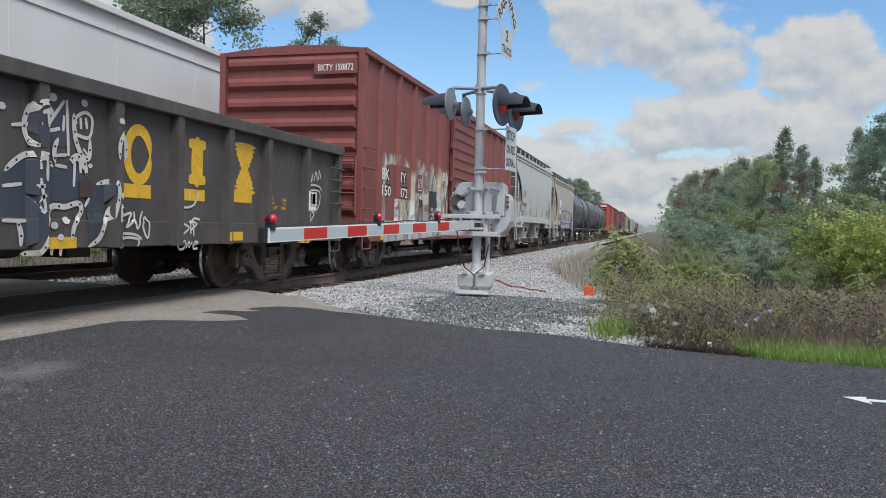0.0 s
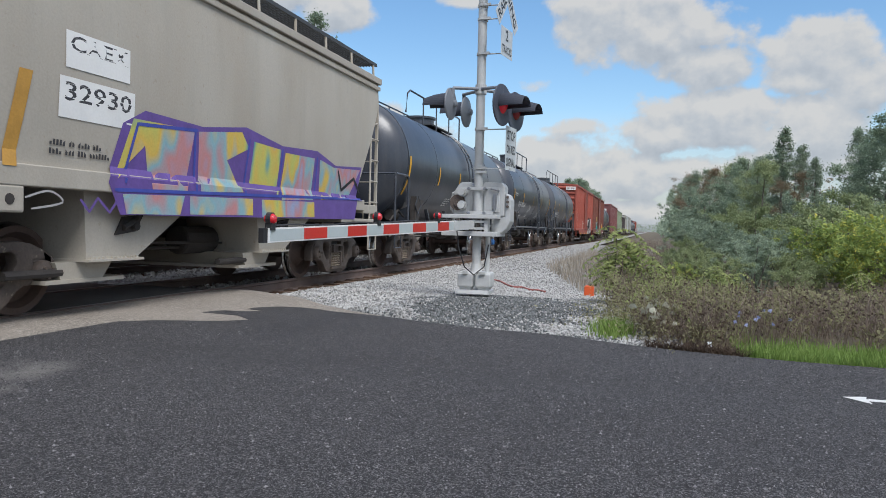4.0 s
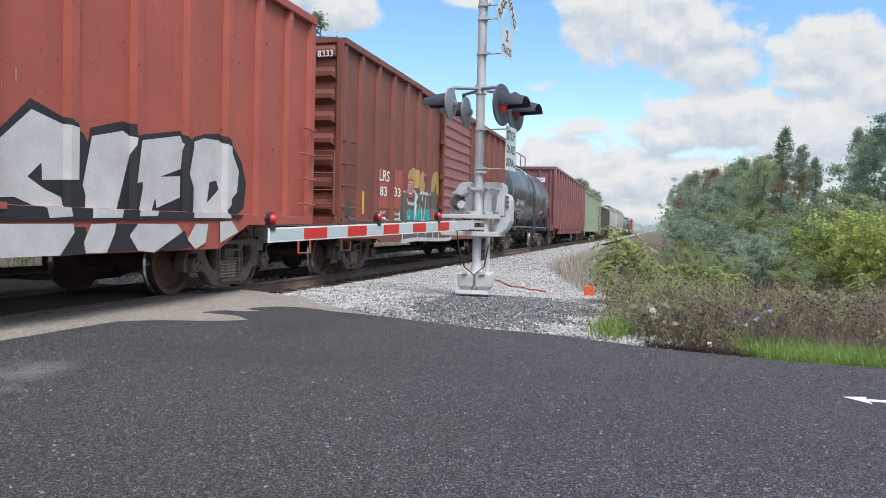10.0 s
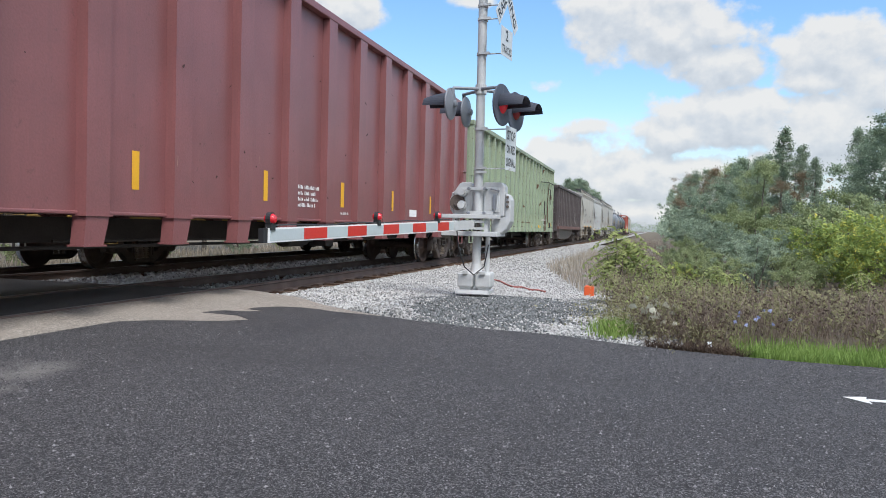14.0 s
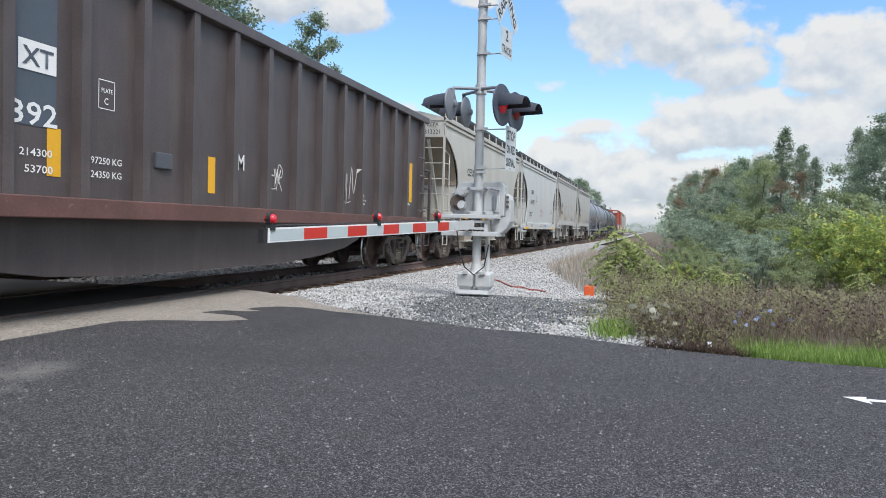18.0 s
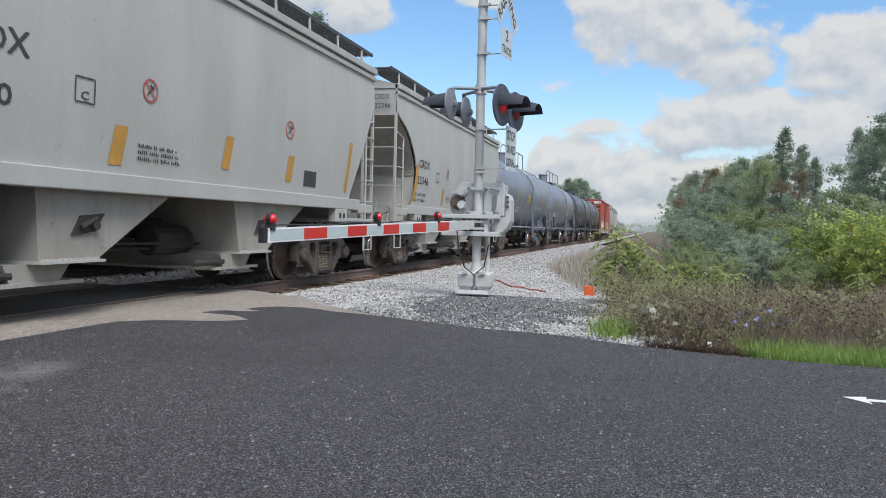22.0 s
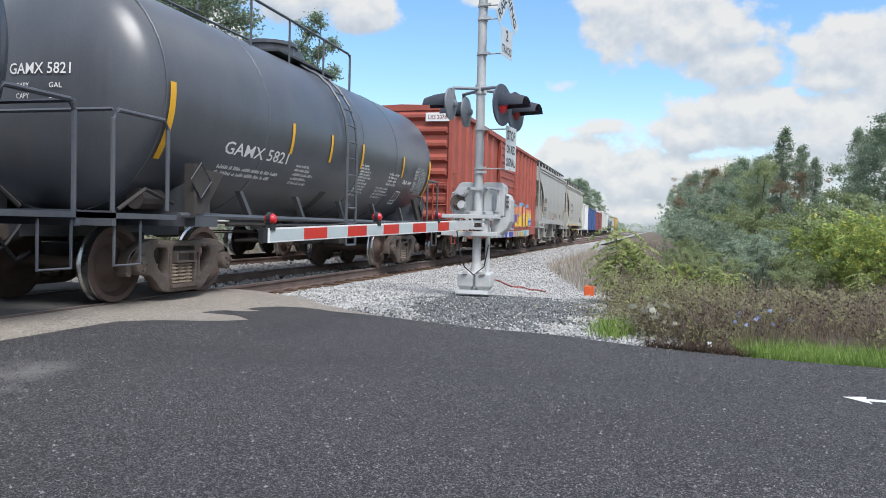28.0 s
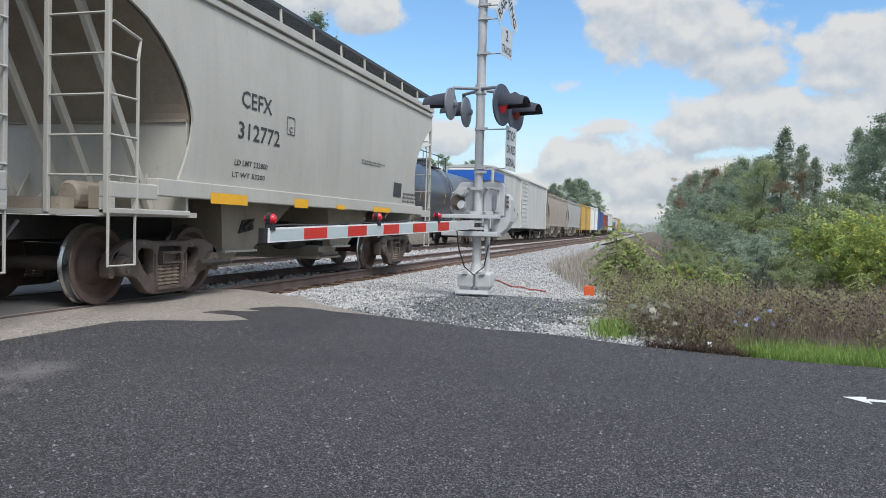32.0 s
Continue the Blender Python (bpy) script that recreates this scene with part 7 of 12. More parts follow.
pv.line([(4.65, 1.12), (4.66, 0.97)], 0.012, PK, 3, curve=False)
pv.line([(5.13, 1.47), (5.22, 1.33), (5.41, 1.29)], 0.035, PK, 2)
pv.line([(5.18, 1.52), (5.37, 1.48), (5.46, 1.37)], 0.035, PK, 2)
pv.line([(5.15, 1.22), (5.3, 1.13), (5.45, 1.15)], 0.035, PK, 2)
pv.line([(5.12, 1.08), (5.26, 0.98), (5.44, 1.01)], 0.035, PK, 2)
pv.line([(5.23, 1.48), (5.27, 1.23), (5.23, 0.96)], 0.035, PK, 2)
pv.line([(5.38, 1.44), (5.42, 1.24), (5.38, 0.98)], 0.035, PK, 2)
pv.line([(3.68, 1.1), (4.01, 1.09), (4.33, 0.97), (4.4, 0.79)], 0.05, PK, 2)
pv.line([(4.88, 0.93), (5.09, 0.83), (5.5, 0.74)], 0.06, PPALE, 2)
pv.fill([(4.29, 0.87), (4.42, 0.81), (4.38, 0.65), (4.3, 0.66)], PK, 2)
pv.fill([(4.91, 0.92), (5.03, 0.83), (5, 0.65), (4.91, 0.66)], PK, 2)
pv.line([(3.76, 1.13), (3.87, 0.65)], 0.05, PK, 2, curve=False)
pv.fill([(1.96, 1.58), (2.06, 1.52), (2, 1.37), (2.13, 1.27), (2.29, 1.19), (2.27, 1.01), (2.31, 0.64), (2.03, 0.64), (2.14, 0.83), (2.16, 1.02), (2.01, 1.17), (1.86, 1.21), (1.93, 1.37)], PK, 1)
pv.fill([(2.16, 1.09), (2.29, 0.66), (2.01, 0.65)], PBLUE, 2)
pv.line([(2.61, 1.81), (2.4, 1.34), (2.51, 0.98)], 0.06, PK, 2)
pv.fill([(2.02, 1.63), (2.4, 1.67), (2.42, 1.4), (2.03, 1.37)], PGREY, 3)
pv.fill([(3.65, 1.04), (5.5, 1.04), (5.5, 0.66), (3.65, 0.66)], PW, 0)
pv.fill([(3.86, 1.04), (4.11, 0.68), (3.93, 0.65)], PK, 1)
pv.fill([(4.29, 0.9), (4.62, 0.63), (4.39, 0.63)], PPALE, 1)
patch(V[0], 3.71, 4.38, 1.42, 1.90, UNDER, V[1], 0.0185, name="vent_plate")
patch(V[0], 0.64, 0.94, 0.75, 1.08, BOXRED, V[1], 0.0185, name="sill_bracket")
patch(V[0], 1.35, 1.93, 0.75, 1.02, BOXRED, V[1], 0.0185, name="sill_bracket")
patch(V[0], 2.40, 2.73, 0.81, 1.03, BOXRED, V[1], 0.0185, name="sill_bracket")
patch(V[0], 0.26, 0.70, 1.62, 1.88, BOXRED, V[1], 0.0185, name="clean_panel")
patch(V[0], 0.99, 1.37, 1.64, 1.90, BOXRED, V[1], 0.0185, name="clean_panel")
patch(V[0], 0.93, 1.24, 1.92, 2.08, BOXRED, V[1], 0.0185, name="clean_panel")
patch(V[0], 2.95, 3.22, 1.81, 2.05, BOXRED, V[1], 0.0185, name="clean_panel")
patch(V[0], 0.40, 0.69, 1.21, 1.46, BOXRED, V[1], 0.0185, name="clean_panel")
patch(V[0], 1.01, 1.25, 1.23, 1.48, BOXRED, V[1], 0.0185, name="clean_panel")
patch(V[0], 0.04, 0.51, 0.73, 0.92, YELLOW, V[1], 0.0185, name="reflector")
patch(V[0], 2.64, 3.02, 0.73, 0.84, YELLOW, V[1], 0.0185, name="reflector")
patch(V[0], 4.73, 5.08, 0.99, 1.31, BOXRED, V[1], 0.0185, name="clean_panel")
pv.fill([(5.68, 0.93), (5.75, 1.34), (5.73, 1.82), (5.82, 2.01), (6.01, 1.99), (6.35, 1.89), (6.63, 1.8), (6.87, 1.73), (7.3, 1.79), (7.64, 1.78), (8.06, 1.75), (8.71, 1.82), (8.76, 0.94)], PW, 0)
pv.fill([(6.35, 1.91), (6.8, 1.98), (7.72, 2.03), (8.7, 1.98), (8.71, 1.82), (8.06, 1.76), (7.64, 1.79), (7.3, 1.8), (6.87, 1.74), (6.59, 1.81)], PGREEN, 1)
pv.fill([(5.84, 0.94), (5.84, 1.39), (5.81, 1.87), (5.98, 1.94), (6.27, 1.85), (6.57, 1.76), (6.78, 1.67), (6.82, 1.52), (6.77, 1.37), (6.82, 1.2), (6.65, 1.12), (6.44, 1.05), (6.27, 0.95)], PNAVY, 1)
pv.fill([(6.86, 1.67), (7.2, 1.74), (7.47, 1.71), (7.44, 1.46), (7.52, 1.22), (7.4, 0.97), (6.9, 0.97), (6.78, 1.17), (6.85, 1.35), (6.77, 1.48)], PNAVY, 1)
pv.fill([(7.56, 1.72), (7.69, 1.74), (7.78, 1.48), (7.73, 1.22), (7.81, 0.98), (7.57, 0.97), (7.6, 1.24), (7.53, 1.47)], PNAVY, 1)
pv.fill([(7.82, 1.74), (8, 1.71), (8.08, 1.49), (8, 1.3), (8.1, 0.98), (7.9, 0.98), (7.82, 1.22), (7.9, 1.48)], PNAVY, 1)
pv.fill([(8.13, 1.74), (8.66, 1.79), (8.71, 0.98), (8.22, 0.98), (8.14, 1.23), (8.17, 1.45)], PNAVY, 1)
pv.fill([(6.15, 1.51), (6.28, 1.47), (6.53, 1.36), (6.38, 1.27), (6.11, 1.21), (6.19, 1.36)], PW, 2)
pv.fill([(6.99, 1.29), (7.28, 1.32), (7.35, 1.27), (7.13, 1.21)], PW, 2)
pv.fill([(6.49, 1.03), (6.71, 1.16), (6.79, 0.97)], PW, 2)
pv.fill([(7.02, 0.97), (7.33, 1.12), (7.36, 0.97)], PW, 2)
pv.fill([(6.58, 1.71), (6.74, 1.67), (6.77, 1.56), (6.66, 1.53)], PPINK, 2, curve=True)
pv.fill([(7.19, 1.7), (7.35, 1.71), (7.35, 1.62), (7.25, 1.61)], PPINK, 2, curve=True)
pv.fill([(7.8, 1.62), (7.96, 1.61), (7.98, 1.52), (7.85, 1.55)], PPINK, 2, curve=True)
pv.fill([(5.64, 0.85), (8.71, 0.88), (8.72, 0.64), (5.58, 0.64)], PW, 0)
pv.fill([(5.69, 0.83), (6.05, 0.84), (5.96, 0.64), (5.66, 0.65)], PNAVY, 1)
pv.fill([(6.22, 0.84), (6.66, 0.85), (6.73, 0.65), (6.26, 0.64)], PNAVY, 1)
pv.fill([(6.79, 0.85), (7.45, 0.85), (7.31, 0.64), (6.84, 0.64)], PNAVY, 1)
pv.fill([(7.62, 0.85), (8.61, 0.86), (8.57, 0.65), (7.78, 0.64)], PNAVY, 1)
pv.fill([(9.45, 2.07), (9.38, 1.99), (9.21, 1.93), (8.99, 1.92), (8.82, 1.95), (8.75, 2.01), (8.81, 2.09), (8.98, 2.15), (9.19, 2.17), (9.37, 2.14)], PBLUE, 0, curve=True)
pv.fill([(10.17, 2.21), (10.16, 2.17), (10.11, 2.14), (10.06, 2.14), (10.01, 2.16), (9.99, 2.19), (10.01, 2.23), (10.05, 2.26), (10.11, 2.27), (10.15, 2.25)], PBLUE, 0, curve=True)
pv.fill([(10.07, 1.94), (10.04, 1.89), (9.97, 1.85), (9.88, 1.85), (9.8, 1.87), (9.77, 1.92), (9.79, 1.98), (9.87, 2.01), (9.96, 2.02), (10.03, 1.99)], PBLUE, 0, curve=True)
pv.fill([(10.76, 2), (10.73, 1.95), (10.63, 1.91), (10.51, 1.9), (10.42, 1.93), (10.38, 1.98), (10.41, 2.03), (10.5, 2.07), (10.62, 2.08), (10.72, 2.06)], PBLUE, 0, curve=True)
pv.fill([(11.49, 2.06), (11.43, 1.99), (11.25, 1.95), (11.04, 1.93), (10.86, 1.96), (10.8, 2.01), (10.86, 2.07), (11.02, 2.11), (11.24, 2.13), (11.42, 2.11)], PBLUE, 0, curve=True)
pv.fill([(12.22, 1.96), (12.19, 1.92), (12.09, 1.89), (11.97, 1.88), (11.87, 1.9), (11.84, 1.93), (11.87, 1.97), (11.96, 2), (12.08, 2.01), (12.18, 1.99)], PBLUE, 0, curve=True)
pv.fill([(12.83, 2.02), (12.78, 1.96), (12.64, 1.91), (12.46, 1.9), (12.32, 1.93), (12.26, 1.98), (12.31, 2.05), (12.45, 2.09), (12.62, 2.11), (12.77, 2.08)], PBLUE, 0, curve=True)
pv.fill([(10.92, 2.19), (10.91, 2.16), (10.88, 2.14), (10.84, 2.14), (10.8, 2.15), (10.79, 2.18), (10.8, 2.21), (10.83, 2.23), (10.87, 2.23), (10.91, 2.22)], PBLUE, 0, curve=True)
pv.fill([(13.57, 1.71), (13.53, 1.66), (13.45, 1.63), (13.33, 1.62), (13.24, 1.65), (13.21, 1.7), (13.24, 1.74), (13.32, 1.78), (13.43, 1.78), (13.53, 1.76)], PBLUE, 0, curve=True)
pv.fill([(8.73, 1.9), (9.23, 1.94), (9.68, 1.88), (9.93, 1.79), (9.97, 1.03), (8.78, 1.02)], PCORAL, 1)
pv.fill([(8.99, 1.53), (9.3, 1.63), (9.85, 1.54), (9.88, 1.04), (9.45, 1.03), (9.38, 1.22), (9.22, 1.22), (8.99, 1.38)], PYEL, 2)
pv.fill([(8.78, 1.54), (8.99, 1.55), (9.05, 1.33), (8.96, 1.05), (8.8, 1.05)], PPALE, 3)
pv.fill([(9.31, 1.56), (9.62, 1.57), (9.61, 1.23), (9.38, 1.22)], PVIOLET, 3)
pv.line([(8.73, 1.92), (9.23, 1.96), (9.74, 1.89), (9.99, 1.75), (10.09, 1.03)], 0.07, PBLUE, 3)
pv.fill([(10.16, 1.93), (10.6, 1.92), (11.18, 1.91), (11.35, 1.04), (10.21, 1.03)], PCORAL, 1)
pv.fill([(10.21, 1.56), (10.5, 1.48), (10.76, 1.58), (11.17, 1.58), (11.31, 1.06), (10.96, 1.05), (10.86, 1.54), (10.76, 1.54), (10.73, 1.05), (10.28, 1.04)], PYEL, 2)
pv.fill([(10.15, 1.65), (10.5, 1.55), (10.41, 1.46), (10.16, 1.47)], PVIOLET, 3)
pv.fill([(10.76, 1.56), (10.93, 1.57), (10.93, 1.07), (10.76, 1.07)], PVIOLET, 3)
pv.fill([(10.2, 1.69), (10.33, 1.74), (10.31, 1.52), (10.21, 1.56)], PPALE, 4)
pv.fill([(11.43, 1.93), (11.8, 1.9), (11.9, 1.61), (11.78, 1.06), (11.42, 1.06)], PYEL, 1)
pv.fill([(11.43, 1.93), (11.8, 1.9), (11.85, 1.67), (11.45, 1.65)], PCORAL, 2)
pv.line([(11.36, 1.95), (11.42, 1.53), (11.42, 1.06)], 0.06, PBLUE, 3)
pv.fill([(11.91, 1.91), (12.11, 1.9), (12.21, 1.07), (11.94, 1.06)], PVIOLET, 1)
pv.line([(11.84, 1.88), (11.98, 1.49), (11.86, 1.06)], 0.05, PPALE, 3)
pv.fill([(12.23, 1.85), (13.15, 1.85), (13.28, 1.37), (12.76, 1.36), (12.61, 1.64), (12.37, 1.63), (12.46, 1.43), (12.73, 1.23), (12.65, 1.07), (12.25, 1.07)], PYEL, 1)
pv.fill([(12.23, 1.85), (13.15, 1.85), (13.21, 1.67), (12.24, 1.69)], PCORAL, 2)
pv.fill([(12.45, 1.61), (12.7, 1.57), (12.88, 1.36), (13.31, 1.51), (13.5, 1.38), (13.16, 1.13), (12.73, 1.15)], PBLUE, 1)
pv.fill([(12.72, 1.35), (13.23, 1.36), (13.11, 1.26), (12.81, 1.26)], PNAVY, 3)
pv.fill([(12.86, 1.72), (12.98, 1.75), (13.06, 1.37), (12.88, 1.36)], PPALE, 4)
pv.fill([(8.79, 0.86), (12.58, 0.94), (12.6, 0.68), (8.8, 0.66)], PPALE, 0)
pv.fill([(8.87, 0.85), (9.16, 0.86), (9.25, 0.69), (8.95, 0.68)], PCORAL, 1)
pv.fill([(9.4, 0.85), (9.71, 0.86), (9.81, 0.69), (9.5, 0.67)], PCORAL, 1)
pv.fill([(10.04, 0.85), (10.38, 0.86), (10.49, 0.68), (10.14, 0.66)], PYEL, 1)
pv.fill([(10.67, 0.85), (11.04, 0.86), (11.16, 0.67), (10.79, 0.65)], PYEL, 1)
pv.fill([(11.43, 0.85), (11.84, 0.86), (11.96, 0.66), (11.55, 0.64)], PCORAL, 1)
pv.fill([(11.43, 0.89), (11.87, 0.9), (11.81, 0.69), (11.37, 0.68)], PBLUE, 2)
pv.done()
ph = Paint(H)
ph.line([(4.57, 1.45), (4.65, 1.72), (4.77, 1.49), (4.74, 1.71), (4.88, 1.5), (4.87, 1.76), (5.01, 1.55), (5.05, 1.75), (5.13, 1.49)], 0.035, PW, 2, curve=False)
ph.line([(4.62, 1.9), (4.69, 1.81), (4.83, 1.81)], 0.035, PW, 2, curve=False)
ph.line([(4.74, 1.95), (4.71, 1.76)], 0.035, PW, 2, curve=False)
ph.line([(5.13, 1.77), (5.16, 1.13)], 0.035, PW, 2, curve=False)
ph.line([(4.81, 1.46), (4.98, 1.69), (4.96, 1.47), (5.4, 1.56)], 0.035, PW, 2, curve=False)
patch(H[0], 3.79, 4.31, 1.34, 1.60, VENTDARK, H[1], 0.0185, name="vent_plate")
patch(H[0], 4.74, 5.01, 1.29, 1.43, VENTDARK, H[1], 0.0185, name="vent_plate")
patch(H[0], 4.82, 5.15, 2.51, 2.69, WHITE, H[1], 0.0185, name="notice")
ph.line([(7.48, 0.79), (7.57, 0.65), (7.7, 0.76), (7.79, 0.64)], 0.025, PW, 2, curve=False)
ph.line([(3.79, 0.81), (4.01, 0.74), (4.17, 0.65), (3.9, 0.72), (4.17, 0.75)], 0.02, PW, 2)
patch(H[0], 5.66, 6.13, 0.65, 0.75, YELLOW, H[1], 0.0185, name="reflector")
patch(H[0], 7.90, 8.37, 0.65, 0.76, YELLOW, H[1], 0.0185, name="reflector")
patch(H[0], 5.96, 6.49, 1.35, 1.51, GRIME, H[1], 0.0185, name="grime")
patch(H[0], 6.19, 6.53, 1.08, 1.41, GRIME, H[1], 0.0185, name="grime")
patch(H[0], 5.64, 6.54, 2.03, 2.09, GRIME, H[1], 0.0185, name="grime")
patch(H[0], 7.32, 7.52, 1.27, 1.59, GRIME, H[1], 0.0185, name="grime")
patch(H[0], 5.97, 8.15, 1.00, 1.11, GRIME, H[1], 0.0185, name="grime")
patch(H[0], 6.41, 6.55, 1.75, 2.00, GRIME, H[1], 0.0185, name="grime")
patch(H[0], 8.15, 8.55, 1.23, 1.43, GRIME, H[1], 0.0185, name="grime")
patch(H[0], 5.76, 5.93, 2.27, 2.38, GRIME, H[1], 0.0185, name="grime")
ph.done()
pi = Paint(I)
pi.fill([(2.63, 1.72), (5.5, 2.01), (5.54, 0.67), (2.44, 0.64), (2.53, 1.36)], OLIVE, 0)
pi.fill([(2.79, 1.34), (5.51, 1.46), (5.52, 1.13), (2.77, 1.03)], PTEAL, 1)
pi.fill([(2.87, 1.8), (2.96, 2.01), (3.14, 2.26), (3.41, 2.37), (3.68, 2.32), (3.76, 2.19), (3.71, 1.9), (3.45, 1.88), (3.43, 2.1), (3.26, 2.08), (3.17, 1.85)], PGOLD, 1)
pi.fill([(3.8, 1.8), (3.97, 2.18), (4.2, 2.36), (4.33, 2.28), (4.28, 2.11), (4.43, 2.03), (4.34, 1.82)], PGOLD, 1)
pi.fill([(4.94, 1.86), (4.95, 2.16), (5.09, 2.34), (5.4, 2.43), (5.67, 2.31), (5.69, 1.8), (5.44, 1.83), (5.37, 2.13), (5.18, 1.88)], PGOLD, 1)
pi.line([(2.69, 1.76), (3.05, 1.79), (3.58, 1.8), (3.53, 1.52), (2.87, 1.55), (2.85, 1.61)], 0.07, PSILVER, 2)
pi.line([(3.61, 1.76), (3.6, 1.25), (3.54, 0.71)], 0.09, PSILVER, 2)
pi.line([(2.53, 1.36), (2.44, 0.75), (2.46, 0.65), (3.44, 0.68), (6.43, 0.66), (6.41, 0.86), (5.53, 0.83)], 0.09, PSILVER, 2)
pi.line([(2.51, 0.83), (3.09, 0.88), (3.44, 0.9)], 0.07, PSILVER, 2)
pi.line([(3.66, 1.73), (4.09, 1.8), (4.47, 1.8), (4.78, 1.78)], 0.07, PSILVER, 2)
pi.line([(4.22, 1.77), (4.16, 1.47), (4.19, 0.72)], 0.08, PSILVER, 2)
pi.line([(4.47, 1.75), (4.39, 1.28), (4.2, 0.88)], 0.06, PSILVER, 2)
pi.line([(4.8, 0.96), (4.83, 0.71)], 0.06, PSILVER, 2)
pi.line([(5.44, 1.02), (5.37, 0.68)], 0.08, PSILVER, 2)
pi.line([(3.75, 1.52), (3.7, 1.25)], 0.04, PSILVER, 2)
pi.line([(4.98, 0.88), (4.92, 0.71)], 0.04, PSILVER, 2)
pi.line([(2.87, 1.28), (2.85, 1.11), (3.01, 1.22), (3.01, 1.08)], 0.025, PW, 3, curve=False)
pi.line([(3.03, 1.36), (3.11, 1.19), (3.06, 1.32)], 0.025, PW, 3, curve=False)
pi.line([(3.2, 1.4), (3.11, 1.08), (3.23, 1.23)], 0.025, PW, 3, curve=False)
pi.dot(3.87, 1.05, 0.06, 0.04, PW, 3)
pi.dot(4.39, 2.25, 0.05, 0.03, PGREY, 2)
patch(I[0], 3.01, 3.45, 1.65, 2.08, BOXRED, I[1], 0.0185, name="clean_panel")
patch(I[0], 4.65, 5.15, 1.00, 1.45, BOXRED, I[1], 0.0185, name="clean_panel")
patch(I[0], 4.68, 5.29, 1.47, 1.80, VENTDARK, I[1], 0.0185, name="vent_plate")
patch(I[0], 3.98, 4.32, 1.45, 1.61, VENTDARK, I[1], 0.0185, name="vent_plate")
pi.line([(6.46, 1.4), (7.02, 1.48)], 0.03, PW, 3, curve=False)
pi.line([(6.71, 1.47), (6.61, 1.23)], 0.03, PW, 3, curve=False)
pi.line([(6.92, 1.4), (6.98, 1.22), (7.13, 1.38), (7.25, 1.25), (7.42, 1.42)], 0.03, PW, 3, curve=False)
pi.line([(7.47, 1.43), (7.6, 1.24), (7.71, 1.44), (7.9, 1.28)], 0.03, PW, 3, curve=False)
pi.done()
pb = Paint(B)
pb.fill([(0.23, 2.5), (0.94, 2.55), (1.4, 2.6), (2.11, 2.65), (2.77, 2.6), (3.44, 2.55), (4.09, 2.6), (4.69, 2.6), (5.2, 2.55), (5.59, 2.55), (5.57, 1.27), (5.25, 1.06), (5.15, 0.77), (2.74, 0.7), (0.74, 0.66), (0.24, 0.64)], WILD, 0)
pb.fill([(0.57, 2.27), (0.72, 2.29), (1.12, 2.32), (1.13, 1.11), (0.58, 1.11)], BOXMAROON, 3)
pb.fill([(1.14, 2.33), (2.25, 2.33), (2.26, 1.6), (1.13, 1.58)], BOXMAROON, 3)
pb.fill([(2.68, 2.22), (3.13, 2.24), (3.14, 1.79), (2.69, 1.78)], BOXMAROON, 3)
pb.fill([(4.95, 2.44), (5.2, 2.45), (5.21, 2.23), (4.96, 2.21)], PW, 3)
pb.fill([(1.47, 2.2), (1.9, 2.23), (1.91, 1.95), (1.47, 1.93)], PK, 4)
pb.fill([(1.47, 1.86), (2.0, 1.9), (2.01, 1.63), (1.48, 1.61)], PK, 4)
pb.fill([(0.57, 2.19), (0.78, 2.22), (0.78, 1.95), (0.58, 1.94)], PK, 4)
pb.fill([(0.58, 1.87), (0.88, 1.89), (0.89, 1.62), (0.58, 1.61)], PK, 4)
patch(B[0], 2.90, 3.20, 1.45, 1.64, UNDER, B[1], 0.0185, name="vent_plate")
patch(B[0], 3.72, 4.41, 1.47, 1.89, UNDER, B[1], 0.0185, name="vent_plate")
pb.line([(3.67, 1.28), (3.63, 1.38), (3.72, 1.43), (3.83, 1.41), (3.89, 1.35), (4.12, 1.37), (4.2, 1.45), (4.31, 1.42), (4.31, 1.33), (4.37, 1.24), (4.28, 1.15), (4.15, 1.19), (4.1, 1.25), (3.89, 1.24), (3.8, 1.15), (3.69, 1.17), (3.67, 1.27)], 0.0434, PK, 2)
pb.fill([(3.73, 1.38), (3.8, 1.36), (3.87, 1.3), (3.77, 1.2), (3.72, 1.22), (3.74, 1.29)], PROSE2, 1)
pb.line([(4.3, 0.79), (4.1, 0.75), (4.19, 0.7), (4.14, 0.64)], 0.035, PK, 3)
pb.line([(4.24, 0.64), (4.33, 0.75), (4.47, 0.65), (4.58, 0.72), (4.73, 0.63)], 0.03, PK, 3)
pb.fill([(4.48, 1.7), (4.62, 1.71), (4.63, 1.49), (4.5, 1.46)], PPALE2, 1)
pb.fill([(4.45, 1.43), (4.62, 1.4), (4.57, 0.98), (4.46, 0.95)], PPALE2, 1)
pb.line([(4.67, 1.65), (4.75, 1.72), (4.85, 1.65), (5.03, 1.68)], 0.03, PROSE2, 3)
pb.line([(4.71, 1.37), (4.93, 1.48), (5.08, 1.51), (5.01, 1.34)], 0.03, PROSE2, 3)
pb.line([(4.68, 1.27), (4.83, 1.33), (4.86, 1.14), (4.74, 1.16)], 0.03, PROSE2, 3)
pb.line([(4.93, 1.38), (5.14, 1.35), (5.11, 1.17)], 0.03, PROSE2, 3)
pb.line([(2.6, 1.36), (2.7, 1.32), (2.78, 1.37), (2.7, 1.24), (2.61, 1.16), (2.76, 1.13)], 0.03, PROSE2, 3)
pb.line([(2.64, 0.89), (2.74, 0.94), (2.79, 0.85), (2.64, 0.81)], 0.03, PROSE2, 3)
